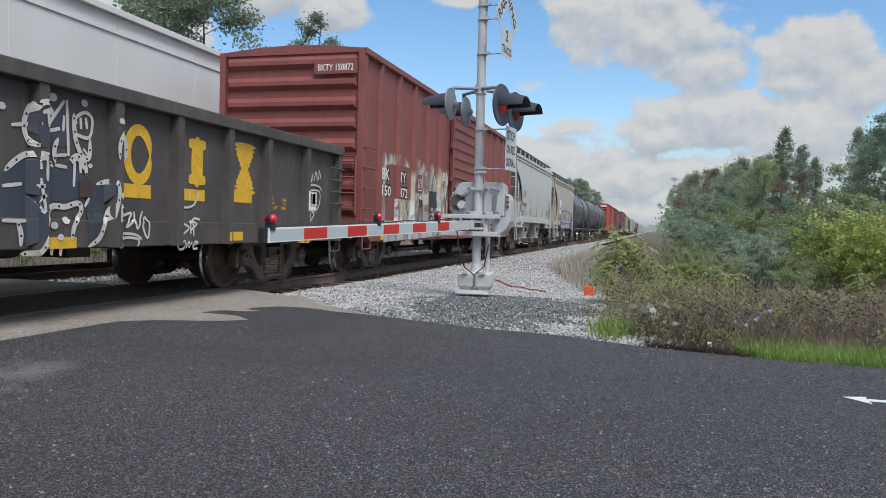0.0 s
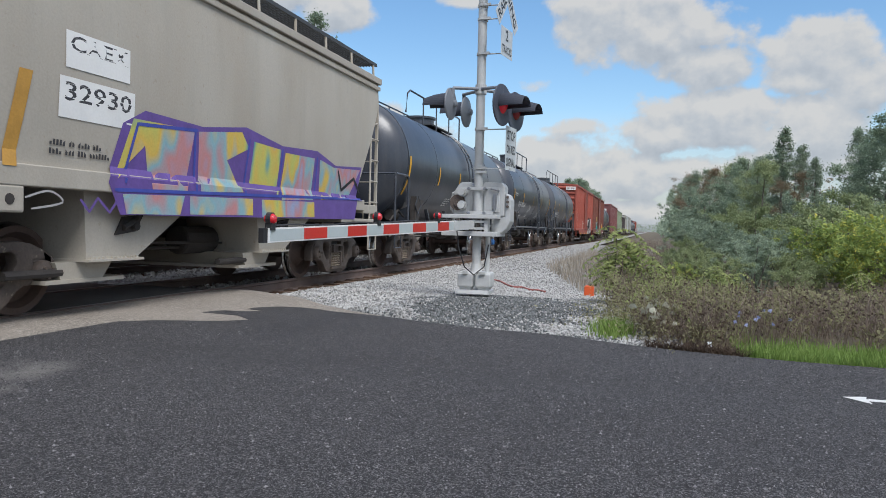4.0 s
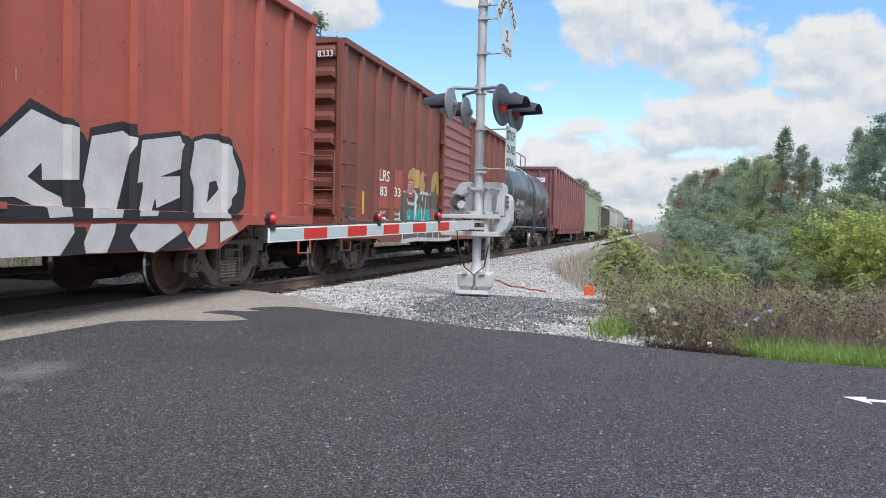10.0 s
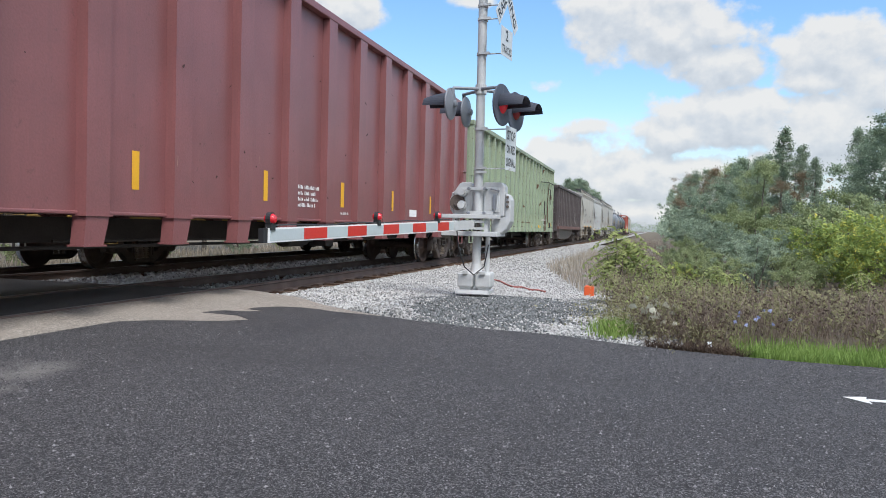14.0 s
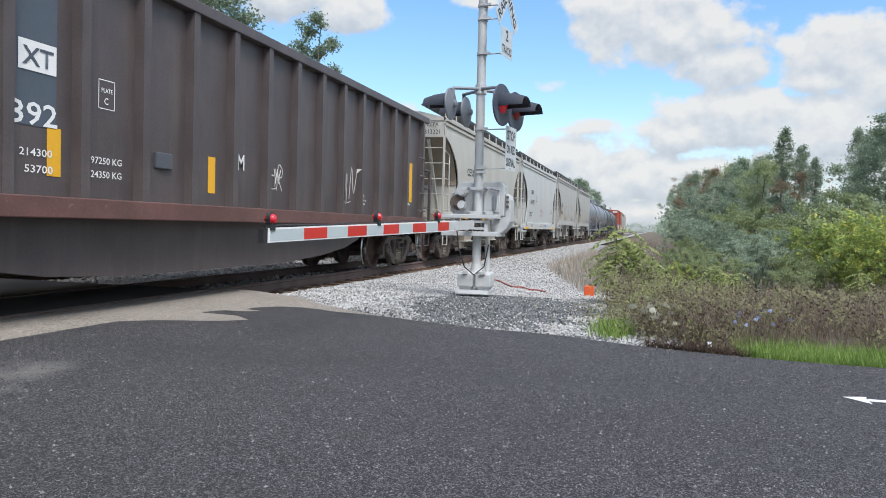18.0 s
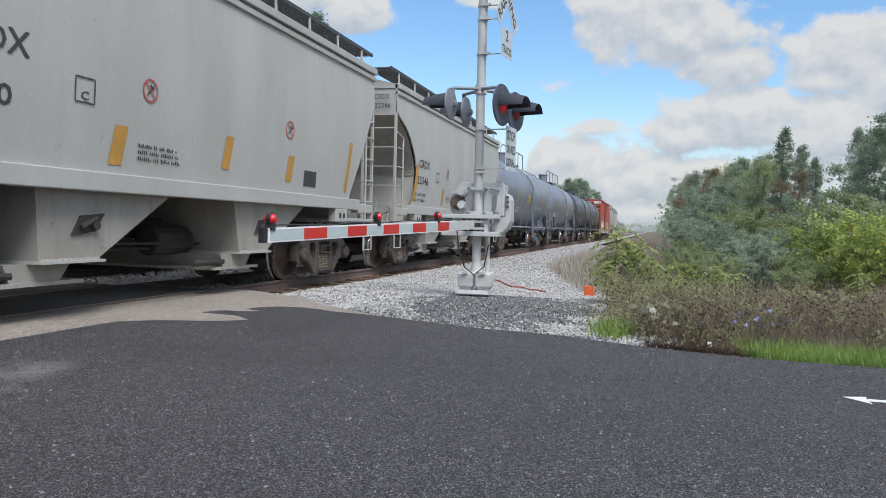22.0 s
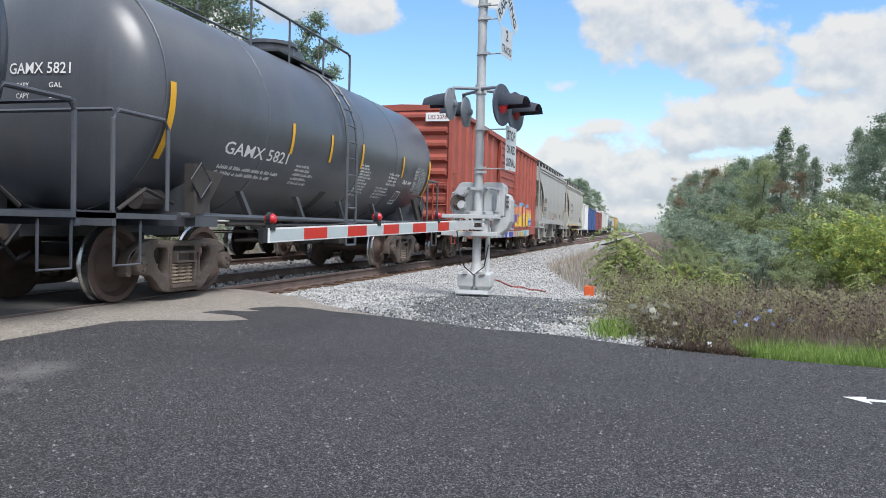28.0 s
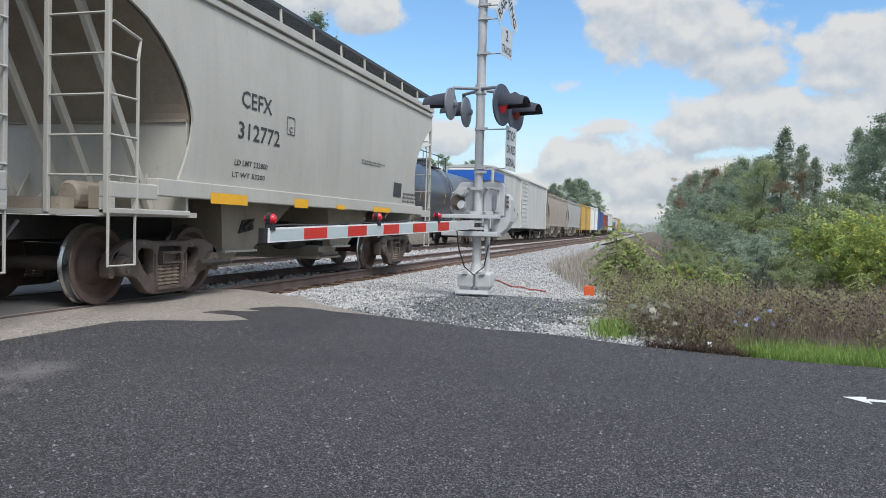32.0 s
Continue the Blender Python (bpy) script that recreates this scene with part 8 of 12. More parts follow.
pb.line([(5.04, 1.5), (5.14, 1.19), (5.21, 0.94), (5.52, 0.82), (5.7, 0.71)], 0.05, PW, 2)
pb.fill([(9.63, 2.62), (14.55, 2.62), (14.6, 1.13), (9.7, 1.13)], WILD, 0)
pb.fill([(9.5, 0.89), (11.94, 0.92), (13.26, 0.93), (12.79, 0.74), (11.95, 0.67), (11.34, 0.76), (10.9, 0.68), (10.41, 0.77), (10.06, 0.71), (9.81, 0.82)], WILD, 0)
pb.fill([(10.53, 2.02), (10.85, 2.12), (10.87, 1.25), (10.59, 1.18)], BOXMAROON, 1)
pb.line([(9.69, 2.07), (9.87, 2.16), (10.07, 2.15), (10.25, 2.04), (10.39, 1.84)], 0.0806, PK, 2)
pb.line([(10.07, 2.13), (10.16, 1.97), (10.4, 1.54)], 0.0434, PK, 2)
pb.line([(9.76, 1.6), (9.79, 1.75), (10, 1.79), (10.08, 1.66), (10.26, 1.53)], 0.062, PK, 2)
pb.line([(9.87, 1.67), (10, 1.57), (10.05, 1.33)], 0.0372, PK, 2)
pb.line([(10.46, 1.88), (10.55, 2.08), (10.77, 2.16), (10.87, 2)], 0.0806, PK, 2)
pb.line([(10.83, 1.86), (10.98, 1.91), (11.09, 1.76), (11.18, 1.53)], 0.0558, PK, 2)
pb.line([(10.88, 1.93), (10.97, 2.14), (11.19, 2.22), (11.48, 2.04), (11.66, 1.91)], 0.0744, PK, 2)
pb.line([(11.03, 1.84), (11.31, 1.68), (11.55, 1.49)], 0.062, PK, 2)
pb.line([(11.14, 2.03), (11.3, 2.07), (11.48, 1.87), (11.37, 1.75), (11.17, 1.94)], 0.0372, PK, 2)
pb.line([(11.66, 1.94), (11.81, 2.04), (12.04, 2.04), (12.24, 2.1), (12.53, 1.9)], 0.0682, PK, 2)
pb.line([(10.89, 1.29), (10.99, 1.49), (11.15, 1.43), (11.27, 1.2)], 0.0496, PK, 2)
pb.line([(11.98, 1.92), (11.85, 1.73), (12.11, 1.68)], 0.0434, PK, 2)
pb.line([(12.75, 1.84), (13.22, 2.01), (13.47, 2.1), (13.31, 1.81), (13.1, 1.71)], 0.0744, PK, 2)
pb.line([(12.6, 1.72), (12.91, 1.62), (13.32, 1.52)], 0.062, PK, 2)
pb.line([(13.38, 2.09), (13.56, 1.92), (14.01, 2), (14.19, 2.24), (14.59, 2.22)], 0.0558, PK, 2)
pb.line([(13.76, 1.42), (14.02, 1.65), (14.31, 1.85), (14.6, 1.97)], 0.062, PK, 2)
pb.line([(11.67, 1.43), (11.5, 1.28), (11.39, 1.01)], 0.0496, PK, 2)
pb.line([(11.86, 1.37), (11.8, 1.19), (11.68, 1)], 0.0558, PK, 2)
pb.line([(12.19, 1.27), (12.09, 1.14), (12.04, 0.97)], 0.0434, PK, 2)
pb.line([(12.54, 1.4), (12.45, 1.21), (12.48, 0.98)], 0.0372, PK, 2)
pb.line([(12.84, 1.5), (12.77, 1.26), (12.96, 1.02)], 0.0496, PK, 2)
pb.line([(13.64, 2.05), (13.73, 2.04), (13.77, 2)], 0.0434, PK, 2)
pb.line([(13.77, 1.02), (14.13, 1.31), (14.41, 1.63)], 0.0558, PK, 2)
pb.line([(9.76, 1.49), (9.82, 1.26), (9.79, 0.97)], 0.1, PW, 3)
pb.line([(10.23, 1.94), (10.36, 1.69), (10.32, 1.53)], 0.08, PW, 3)
pb.line([(11.08, 2.04), (11.25, 1.86), (11.49, 1.7)], 0.07, PW, 3)
pb.line([(10.93, 1.74), (11.07, 1.59), (11.12, 1.33)], 0.09, PCREAM, 3)
pb.line([(11.54, 1.94), (11.54, 1.74), (11.61, 1.5)], 0.12, PCREAM, 3)
pb.line([(9.86, 1.32), (10.05, 1.25), (10.31, 1.29)], 0.08, PTAN, 3)
pb.line([(11.79, 1.88), (11.89, 1.8), (11.82, 1.65)], 0.14, PROSE2, 3)
pb.line([(11.93, 1.26), (11.83, 1.08), (11.75, 0.95)], 0.06, PW, 3)
pb.line([(12.26, 1.35), (12.2, 1.16), (12.23, 0.97)], 0.07, PPALE, 3)
pb.line([(12.9, 1.82), (13.09, 1.88)], 0.06, PW, 3)
pb.line([(12.61, 1.64), (12.73, 1.37), (12.63, 1.02)], 0.08, PW, 3)
pb.line([(13.15, 1.47), (13.32, 1.34), (13.51, 1.03)], 0.06, PROSE2, 3)
pb.line([(14.39, 2.2), (14.5, 2)], 0.07, PW, 3)
pb.line([(9.76, 1.01), (10.23, 0.98), (10.5, 1.02)], 0.09, PW, 3)
pb.line([(10.41, 0.96), (11, 1.03), (11.5, 1)], 0.08, PW, 3)
pb.line([(10.1, 0.88), (10.41, 0.85), (10.52, 0.79)], 0.1, PPALE, 1, curve=False)
pb.line([(10.65, 0.86), (10.85, 0.77), (10.9, 0.7)], 0.09, PPALE, 1, curve=False)
pb.line([(11.45, 0.86), (11.82, 0.76), (12.01, 0.7)], 0.12, PPALE, 1, curve=False)
pb.line([(12.14, 0.71), (12.41, 0.86), (12.78, 0.96)], 0.16, PW, 1, curve=False)
pb.line([(9.85, 0.86), (9.93, 0.75)], 0.05, PBLUE, 1, curve=False)
pb.line([(11, 0.9), (11.22, 0.76), (11.34, 0.67)], 0.06, PK, 2, curve=False)
pb.line([(10.01, 0.88), (10.18, 0.8), (10.46, 0.75)], 0.06, PK, 2, curve=False)
pb.line([(11.69, 0.9), (11.94, 0.79)], 0.06, PK, 2, curve=False)
pb.fill([(9.08, 0.99), (9.57, 1.01), (9.63, 0.96), (9.57, 0.93), (9.11, 0.94)], PPALE, 1, curve=True)
pb.fill([(9.05, 0.9), (9.37, 0.91), (9.34, 0.83), (9.25, 0.8), (9.11, 0.82)], PPALE, 1, curve=True)
pb.fill([(10.1, 0.66), (10.16, 0.77), (10.25, 0.73), (10.32, 0.8), (10.38, 0.63)], PW, 1)
pb.fill([(5.91, 2.14), (6.18, 2.27), (6.58, 2.21), (7, 2.29), (7.45, 2.3), (8.07, 2.09), (8.74, 2.04), (8.81, 1.92), (7.95, 1.95), (6.2, 1.92), (5.97, 1.97)], WILD, 0, curve=True)
pb.fill([(6.19, 2.06), (7.01, 2.07), (8.6, 2.05), (8.69, 1.93), (7.24, 1.94), (6.2, 1.92)], PCREAM, 1)
pb.fill([(6.56, 1.84), (8.42, 1.89), (8.27, 1.69), (7.73, 1.36), (7.4, 1.04), (6.63, 1.03), (6.49, 1.41)], PK, 1)
pb.fill([(6.6, 1.83), (6.87, 1.83), (6.73, 1.6), (6.79, 1.33), (6.65, 1.03), (6.53, 1.04), (6.49, 1.41)], PW, 2)
pb.fill([(7.14, 1.7), (7.3, 1.59), (7.08, 1.43), (6.95, 1.57)], PPALE2, 2)
pb.fill([(7.71, 1.84), (8.01, 1.8), (7.92, 1.57), (7.54, 1.39), (7.35, 1.42), (7.67, 1.61)], PPALE2, 2)
pb.fill([(8.17, 1.74), (8.38, 1.65), (8.38, 1.28), (8.15, 1.05), (7.7, 1.04), (7.98, 1.37)], PW, 2)
pb.fill([(8.07, 1.63), (8.28, 1.54), (8.25, 1.17), (7.99, 1.22)], PROSE, 3)
pb.fill([(6.87, 1.33), (7.27, 1.32), (7.19, 1.05), (6.84, 1.05)], PROSE, 2)
pb.line([(12.97, 2.68), (13.16, 2.59), (12.94, 2.48)], 0.05, PCREAM, 1)
pb.fill([(12.1, 1.78), (12.7, 1.81), (12.71, 1.36), (12.11, 1.34)], BOXMAROON, 3)
pb.fill([(12.1, 1.92), (12.32, 1.95), (12.32, 1.81), (12.11, 1.8)], PGREEN, 3)
pb.fill([(12.27, 1.75), (12.69, 1.77), (12.7, 1.48), (12.28, 1.48)], WHITE, 4)
pb.fill([(12.3, 1.72), (12.48, 1.72), (12.48, 1.54), (12.31, 1.54)], PK, 4)
pb.fill([(12.51, 1.72), (12.67, 1.73), (12.67, 1.56), (12.51, 1.55)], PK, 4)
pb.fill([(12.3, 1.53), (12.68, 1.54), (12.68, 1.5), (12.3, 1.49)], PK, 4)
pb.fill([(13.41, 1.77), (13.73, 1.81), (13.74, 1.41), (13.43, 1.41)], BOXMAROON, 3)
pb.line([(13.44, 1.74), (13.71, 1.76)], 0.012, PROSE2, 4, curve=False)
pb.line([(13.44, 1.65), (13.71, 1.68)], 0.012, PROSE2, 4, curve=False)
pb.line([(13.45, 1.57), (13.71, 1.59)], 0.012, PROSE2, 4, curve=False)
pb.line([(13.45, 1.49), (13.71, 1.51)], 0.012, PROSE2, 4, curve=False)
pb.line([(13.45, 1.42), (13.72, 1.44)], 0.012, PROSE2, 4, curve=False)
rb = random.Random(77)
for x0, x1, z0, z1, count, shades in ((0.35, 5.4, 1.15, 2.2, 46, (PW, PCREAM, PCREAM, PSLATE, PGREY, PROSE, PPALE2, PTAN)), (0.3, 5.0, 0.72, 1.06, 26, (PW, PPALE, PGREY, PROSE, PW, PPALE2)), (9.75, 14.4, 1.18, 2.1, 36, (PW, PCREAM, PROSE, PPALE2, PK)), (10.0, 13.2, 0.72, 1.04, 14, (PW, PPALE, PK))):
    # crossing blades, each a pointed sliver that bends a little
    for _ in range(count):
        cx, cz = rb.uniform(x0, x1), rb.uniform(z0, z1)
        h, w, lean = rb.uniform(0.10, 0.26) * (0.6 if z1 < 1.1 else 1.0), rb.uniform(0.03, 0.075), rb.choice((0.75, 0.75, 0.75, -0.6)) * rb.uniform(0.4, 1.3)
        bow = rb.uniform(-0.06, 0.06)
        ends = (max(z0 - 0.03, cz - h), min(z1 + 0.15, cz + h))
        pb.fill([(cx + lean * (ends[0] - cz), ends[0]), (cx - w + bow, cz - 0.02), (cx + lean * (ends[1] - cz), ends[1]), (cx + w + bow, cz + 0.02)], rb.choice(shades), 1)
pb.done()
pd = Paint(D)
pd.fill([(2.45, 2.01), (2.8, 2.19), (3.9, 2.16), (4.92, 2.29), (5.98, 2.15), (7.18, 2.2), (7.97, 2.02), (9.16, 2.09), (8.85, 1.09), (2.41, 1.04), (2.23, 1.37)], PVIOLET, 0)
pd.fill([(2.36, 1.42), (2.61, 2.08), (3.73, 2.1), (3.58, 1.35), (2.94, 1.3), (2.82, 1.81)], RAINBOW, 1)
pd.fill([(3.81, 2.09), (4.8, 2.21), (5.01, 2.01), (4.47, 1.8), (4.86, 1.4), (3.86, 1.35)], RAINBOW, 1)
pd.fill([(5.13, 2.12), (5.93, 2.09), (5.84, 1.39), (5.05, 1.37)], RAINBOW, 1)
pd.fill([(6.07, 2.06), (7.09, 2.07), (7.02, 1.38), (5.95, 1.34)], RAINBOW, 1)
pd.fill([(7.29, 2.07), (7.87, 1.98), (9.08, 2.03), (8.59, 1.48), (7.34, 1.4)], RAINBOW, 1)
pd.fill([(2.44, 1.26), (3.53, 1.29), (3.44, 1.06), (2.5, 1.05)], RAINBOW, 1)
pd.fill([(3.63, 1.29), (5.11, 1.32), (5.12, 1.09), (3.64, 1.07)], RAINBOW, 1)
pd.fill([(5.36, 1.32), (7.08, 1.35), (7.1, 1.1), (5.38, 1.07)], RAINBOW, 1)
pd.line([(2.48, 1.38), (2.68, 2.03), (3.79, 2.1)], 0.04, PNAVY, 2, curve=False)
pd.line([(3.73, 2.12), (3.77, 1.33)], 0.04, PNAVY, 2, curve=False)
pd.line([(5.01, 2.14), (4.91, 1.37)], 0.04, PNAVY, 2, curve=False)
pd.line([(5.98, 2.11), (5.9, 1.36)], 0.04, PNAVY, 2, curve=False)
pd.line([(7.19, 2.1), (7.14, 1.4)], 0.04, PNAVY, 2, curve=False)
pd.line([(2.32, 1.3), (9.21, 1.48)], 0.04, PNAVY, 2, curve=False)
pd.line([(1.83, 1.18), (1.95, 1.06), (2.07, 1.2), (2.24, 1.06), (2.37, 1.2)], 0.03, PVIOLET, 2, curve=False)
pd.line([(1.16, 1.17), (1.44, 1.24), (1.6, 1.14), (1.23, 1.07)], 0.02, PGREY, 2)
pd.line([(8.04, 1.97), (8.25, 1.61), (8.79, 1.85), (9.12, 1.59)], 0.06, PK, 3, curve=False)
pd.done()
lettering(B[0], "PLATE", 2.85, 2.02, 0.04, WHITE, B[1], 0.16)
lettering(B[0], "C", 2.87, 1.91, 0.08, WHITE, B[1], 0.10)
outline(B, 2.82, 3.05, 1.85, 2.11, WHITE, 0.02, False)
lettering(I[0], "PLATE", 3.12, 1.92, 0.04, WHITE, I[1], 0.17)
lettering(I[0], "C", 3.16, 1.80, 0.09, WHITE, I[1], 0.08)
outline(I, 3.08, 3.34, 1.75, 2.01, WHITE, 0.02, False)
lettering(I[0], "R", 4.85, 1.14, 0.05, WHITE, I[1], 0.08)
lettering(V[0], "C", 3.03, 1.87, 0.07, WHITE, V[1], 0.09)
outline(V, 2.97, 3.20, 1.82, 2.04, WHITE, 0.02, False)
lettering(V[0], "LD LMT", 0.41, 1.37, 0.08, WHITE, V[1], 0.25)
lettering(V[0], "LT WT", 0.41, 1.22, 0.09, WHITE, V[1], 0.21)
lettering(V[0], "157500", 1.01, 1.39, 0.09, WHITE, V[1], 0.24)
lettering(V[0], "62500", 1.01, 1.23, 0.09, WHITE, V[1], 0.23)
lettering(V[0], "R", 4.98, 1.24, 0.06, WHITE, V[1], 0.06)
lettering(V[0], "50 K", 4.73, 1.06, 0.08, WHITE, V[1], 0.31)
lettering(H[0], "50 K", 4.69, 1.11, 0.05, WHITE, H[1], 0.16)

def dotted(paint, pts, w):
    """A white outline with black dots along it."""
    paint.line(pts, w, PW, 2)
    path = smooth(pts)
    for k in range(2, len(path) - 1, 4):
        paint.dot(path[k][0], path[k][1], w * 0.24, w * 0.22, PK, 3)


RUSTPLATE = mat("rusted patch plate", (0.075, 0.042, 0.034), 0.8, vary=0.3)
pa = Paint(A)
pa.fill([(5.88, 1.33), (5.95, 1.45), (6.19, 1.53), (6.42, 1.43), (6.41, 1.09), (6.35, 0.89), (6.1, 0.69), (6.04, 0.96), (5.88, 0.98)], PSLATE, 0)
pa.fill([(6.42, 1.43), (6.64, 1.53), (6.87, 1.44), (6.82, 1.19), (6.41, 1.13)], PSLATE, 0)
pa.fill([(6.16, 1.78), (6.18, 1.93), (6.36, 2.04), (6.66, 2.08), (6.69, 1.68), (6.23, 1.63)], PSLATE, 0)
pa.fill([(7.0, 1.34), (7.22, 1.35), (7.18, 1.12), (7.07, 0.89), (6.93, 0.75), (6.91, 1.11)], PSLATE, 0)
dotted(pa, [(6.2, 1.63), (6.13, 1.78), (6.15, 1.92), (6.23, 2.03), (6.36, 2.04), (6.47, 1.98)], 0.055)
dotted(pa, [(5.92, 1.39), (6.02, 1.48), (6.16, 1.56), (6.34, 1.55), (6.47, 1.47)], 0.055)
dotted(pa, [(6.72, 2.01), (6.73, 1.86), (6.76, 1.73), (6.84, 1.61), (6.93, 1.6), (6.94, 1.8)], 0.055)
dotted(pa, [(6.1, 0.66), (6.24, 0.69), (6.37, 0.89), (6.44, 1.09), (6.62, 1.1), (6.79, 1.14), (6.83, 1.06), (6.73, 0.93), (6.69, 0.78)], 0.055)
dotted(pa, [(7.03, 1.34), (7.22, 1.37), (7.24, 1.19), (7.16, 0.98), (7.07, 0.8), (6.91, 0.71)], 0.055)
dotted(pa, [(7.25, 1.61), (7.25, 1.77), (7.33, 1.89), (7.45, 1.84), (7.47, 1.67), (7.37, 1.63)], 0.055)
dotted(pa, [(6.04, 0.96), (6.08, 0.85), (6.08, 0.73)], 0.055)
dotted(pa, [(6.49, 1.51), (6.48, 1.64), (6.53, 1.75)], 0.055)
dotted(pa, [(6.67, 1.55), (6.77, 1.6), (6.87, 1.53), (6.9, 1.42)], 0.055)
pa.line([(6.29, 1.98), (6.31, 1.82)], 0.035, PW, 2)
pa.line([(6.23, 1.94), (6.37, 1.99), (6.49, 1.95)], 0.035, PW, 2)
pa.line([(6.6, 2.11), (6.39, 1.82), (6.55, 1.84)], 0.035, PW, 2)
pa.line([(6.6, 1.97), (6.59, 1.82)], 0.035, PW, 2)
pa.line([(6.63, 2.12), (6.66, 1.59)], 0.035, PW, 2)
pa.line([(6.75, 1.91), (6.76, 1.98), (6.88, 2.04), (6.97, 1.98), (6.93, 1.8), (6.75, 1.81)], 0.035, PW, 2)
pa.line([(6.81, 1.98), (6.82, 1.87)], 0.035, PW, 2)
pa.line([(6.88, 1.99), (6.9, 1.88)], 0.035, PW, 2)
pa.line([(6.16, 1.49), (6.27, 1.53), (6.41, 1.43)], 0.035, PW, 2)
pa.line([(6.21, 1.49), (6.22, 1.43)], 0.035, PW, 2)
pa.line([(6.29, 1.51), (6.29, 1.33)], 0.035, PW, 2)
pa.line([(6.35, 1.5), (6.36, 1.42)], 0.035, PW, 2)
pa.line([(6.7, 1.53), (6.78, 1.57), (6.87, 1.48)], 0.035, PW, 2)
pa.line([(6.74, 1.54), (6.73, 1.3)], 0.035, PW, 2)
pa.line([(6.81, 1.54), (6.82, 1.44)], 0.035, PW, 2)
pa.line([(5.9, 1.26), (6.11, 1.29)], 0.035, PW, 2)
pa.line([(6.16, 1.27), (6.41, 1.28), (6.19, 1.14), (6.27, 1.05), (6.21, 1.35)], 0.035, PW, 2)
pa.line([(5.88, 0.96), (6.14, 0.96)], 0.035, PW, 2)
pa.line([(6.85, 1.68), (6.92, 1.62)], 0.035, PW, 2)
pa.line([(6.5, 1.58), (6.64, 1.6)], 0.035, PW, 2)
pa.line([(6.49, 1.49), (6.64, 1.48)], 0.035, PW, 2)
pa.line([(5.99, 1.8), (6.23, 1.84)], 0.035, PW, 2)
pa.line([(6.88, 1.11), (6.94, 1.2)], 0.035, PW, 2)
pa.line([(6.45, 0.7), (6.46, 0.64)], 0.035, PW, 2)
pa.line([(6.56, 0.7), (6.57, 0.63)], 0.035, PW, 2)
pa.line([(7.29, 1.15), (7.28, 0.96)], 0.028, PW, 2)
pa.line([(7.29, 1.13), (7.36, 1.1), (7.28, 1.03), (7.41, 0.91)], 0.028, PW, 2)
pa.line([(7.43, 1.03), (7.57, 1.06), (7.47, 0.91), (7.61, 0.99)], 0.028, PW, 2)
pa.line([(7.61, 1.08), (7.65, 0.89), (7.75, 1.09)], 0.028, PW, 2)
pa.line([(7.79, 1.03), (7.74, 0.92), (7.82, 0.79), (7.85, 0.94), (7.79, 1.03)], 0.028, PW, 2)
pa.line([(7.3, 0.8), (7.4, 0.84), (7.61, 0.83), (7.72, 0.78)], 0.028, PW, 2)
pa.line([(7.42, 0.68), (7.42, 0.79), (7.66, 0.78), (7.66, 0.7)], 0.028, PW, 2)
pa.dot(6.46, 2.12, 0.05, 0.04, PW, 2)
pa.dot(6.86, 2.13, 0.045, 0.036, PW, 2)
pa.dot(7.27, 2.01, 0.04, 0.032, PW, 2)
pa.dot(7.41, 2.02, 0.045, 0.036, PW, 2)
pa.dot(7.39, 1.48, 0.04, 0.032, PW, 2)
pa.dot(7.32, 1.24, 0.045, 0.036, PW, 2)
pa.dot(6.47, 0.92, 0.045, 0.036, PW, 2)
pa.dot(6.62, 0.97, 0.045, 0.036, PW, 2)
pa.dot(6.55, 0.81, 0.04, 0.032, PW, 2)
pa.dot(5.89, 1.95, 0.04, 0.032, PW, 2)
pa.dot(6.38, 1.81, 0.03, 0.024, PW, 2)
pa.dot(6.95, 1.52, 0.03, 0.024, PW, 2)
pa.fill([(6.8, 1.37), (6.98, 1.38), (6.98, 1.21), (6.8, 1.2)], RUSTPLATE, 3)
pa.line([(8.45, 1.28), (8.5, 1.16), (8.71, 1.19), (8.81, 1.35)], 0.028, PW, 2)
pa.line([(8.62, 1.34), (8.62, 1.24)], 0.028, PW, 2)
pa.line([(8.38, 1.08), (8.46, 0.93), (8.42, 0.81)], 0.028, PW, 2)
pa.line([(8.38, 0.98), (8.59, 0.91), (8.42, 0.81)], 0.028, PW, 2)
pa.line([(8.63, 0.88), (8.75, 0.96), (8.63, 0.98), (8.63, 0.83)], 0.028, PW, 2)
pa.line([(8.84, 1.01), (8.69, 1.01), (8.69, 0.81)], 0.028, PW, 2)
pa.line([(8.42, 0.71), (8.51, 0.75), (8.53, 0.67), (8.43, 0.65), (8.4, 0.71)], 0.028, PW, 2)
pa.line([(8.57, 0.66), (8.59, 0.74), (8.63, 0.67), (8.65, 0.74)], 0.028, PW, 2)
pa.line([(8.72, 0.69), (8.78, 0.73), (8.71, 0.73), (8.72, 0.65), (8.8, 0.66)], 0.028, PW, 2)
pa.line([(11.85, 1.65), (11.94, 1.81), (11.99, 1.68), (12.04, 1.83)], 0.028, PW, 2)
pa.line([(12.08, 1.7), (12.15, 1.86), (12.21, 1.72)], 0.028, PW, 2)
pa.line([(12.26, 1.73), (12.28, 1.89), (12.35, 1.75)], 0.028, PW, 2)
pa.line([(11.83, 1.53), (12.3, 1.53), (12.23, 1.24), (11.78, 1.25), (11.83, 1.53)], 0.028, PW, 2)
pa.line([(11.83, 1.55), (11.99, 1.63), (12.27, 1.62), (12.4, 1.55)], 0.028, PW, 2)
pa.line([(12.03, 1.52), (12.02, 1.25)], 0.028, PW, 2)
pa.line([(11.79, 1.31), (12.23, 1.3)], 0.028, PW, 2)
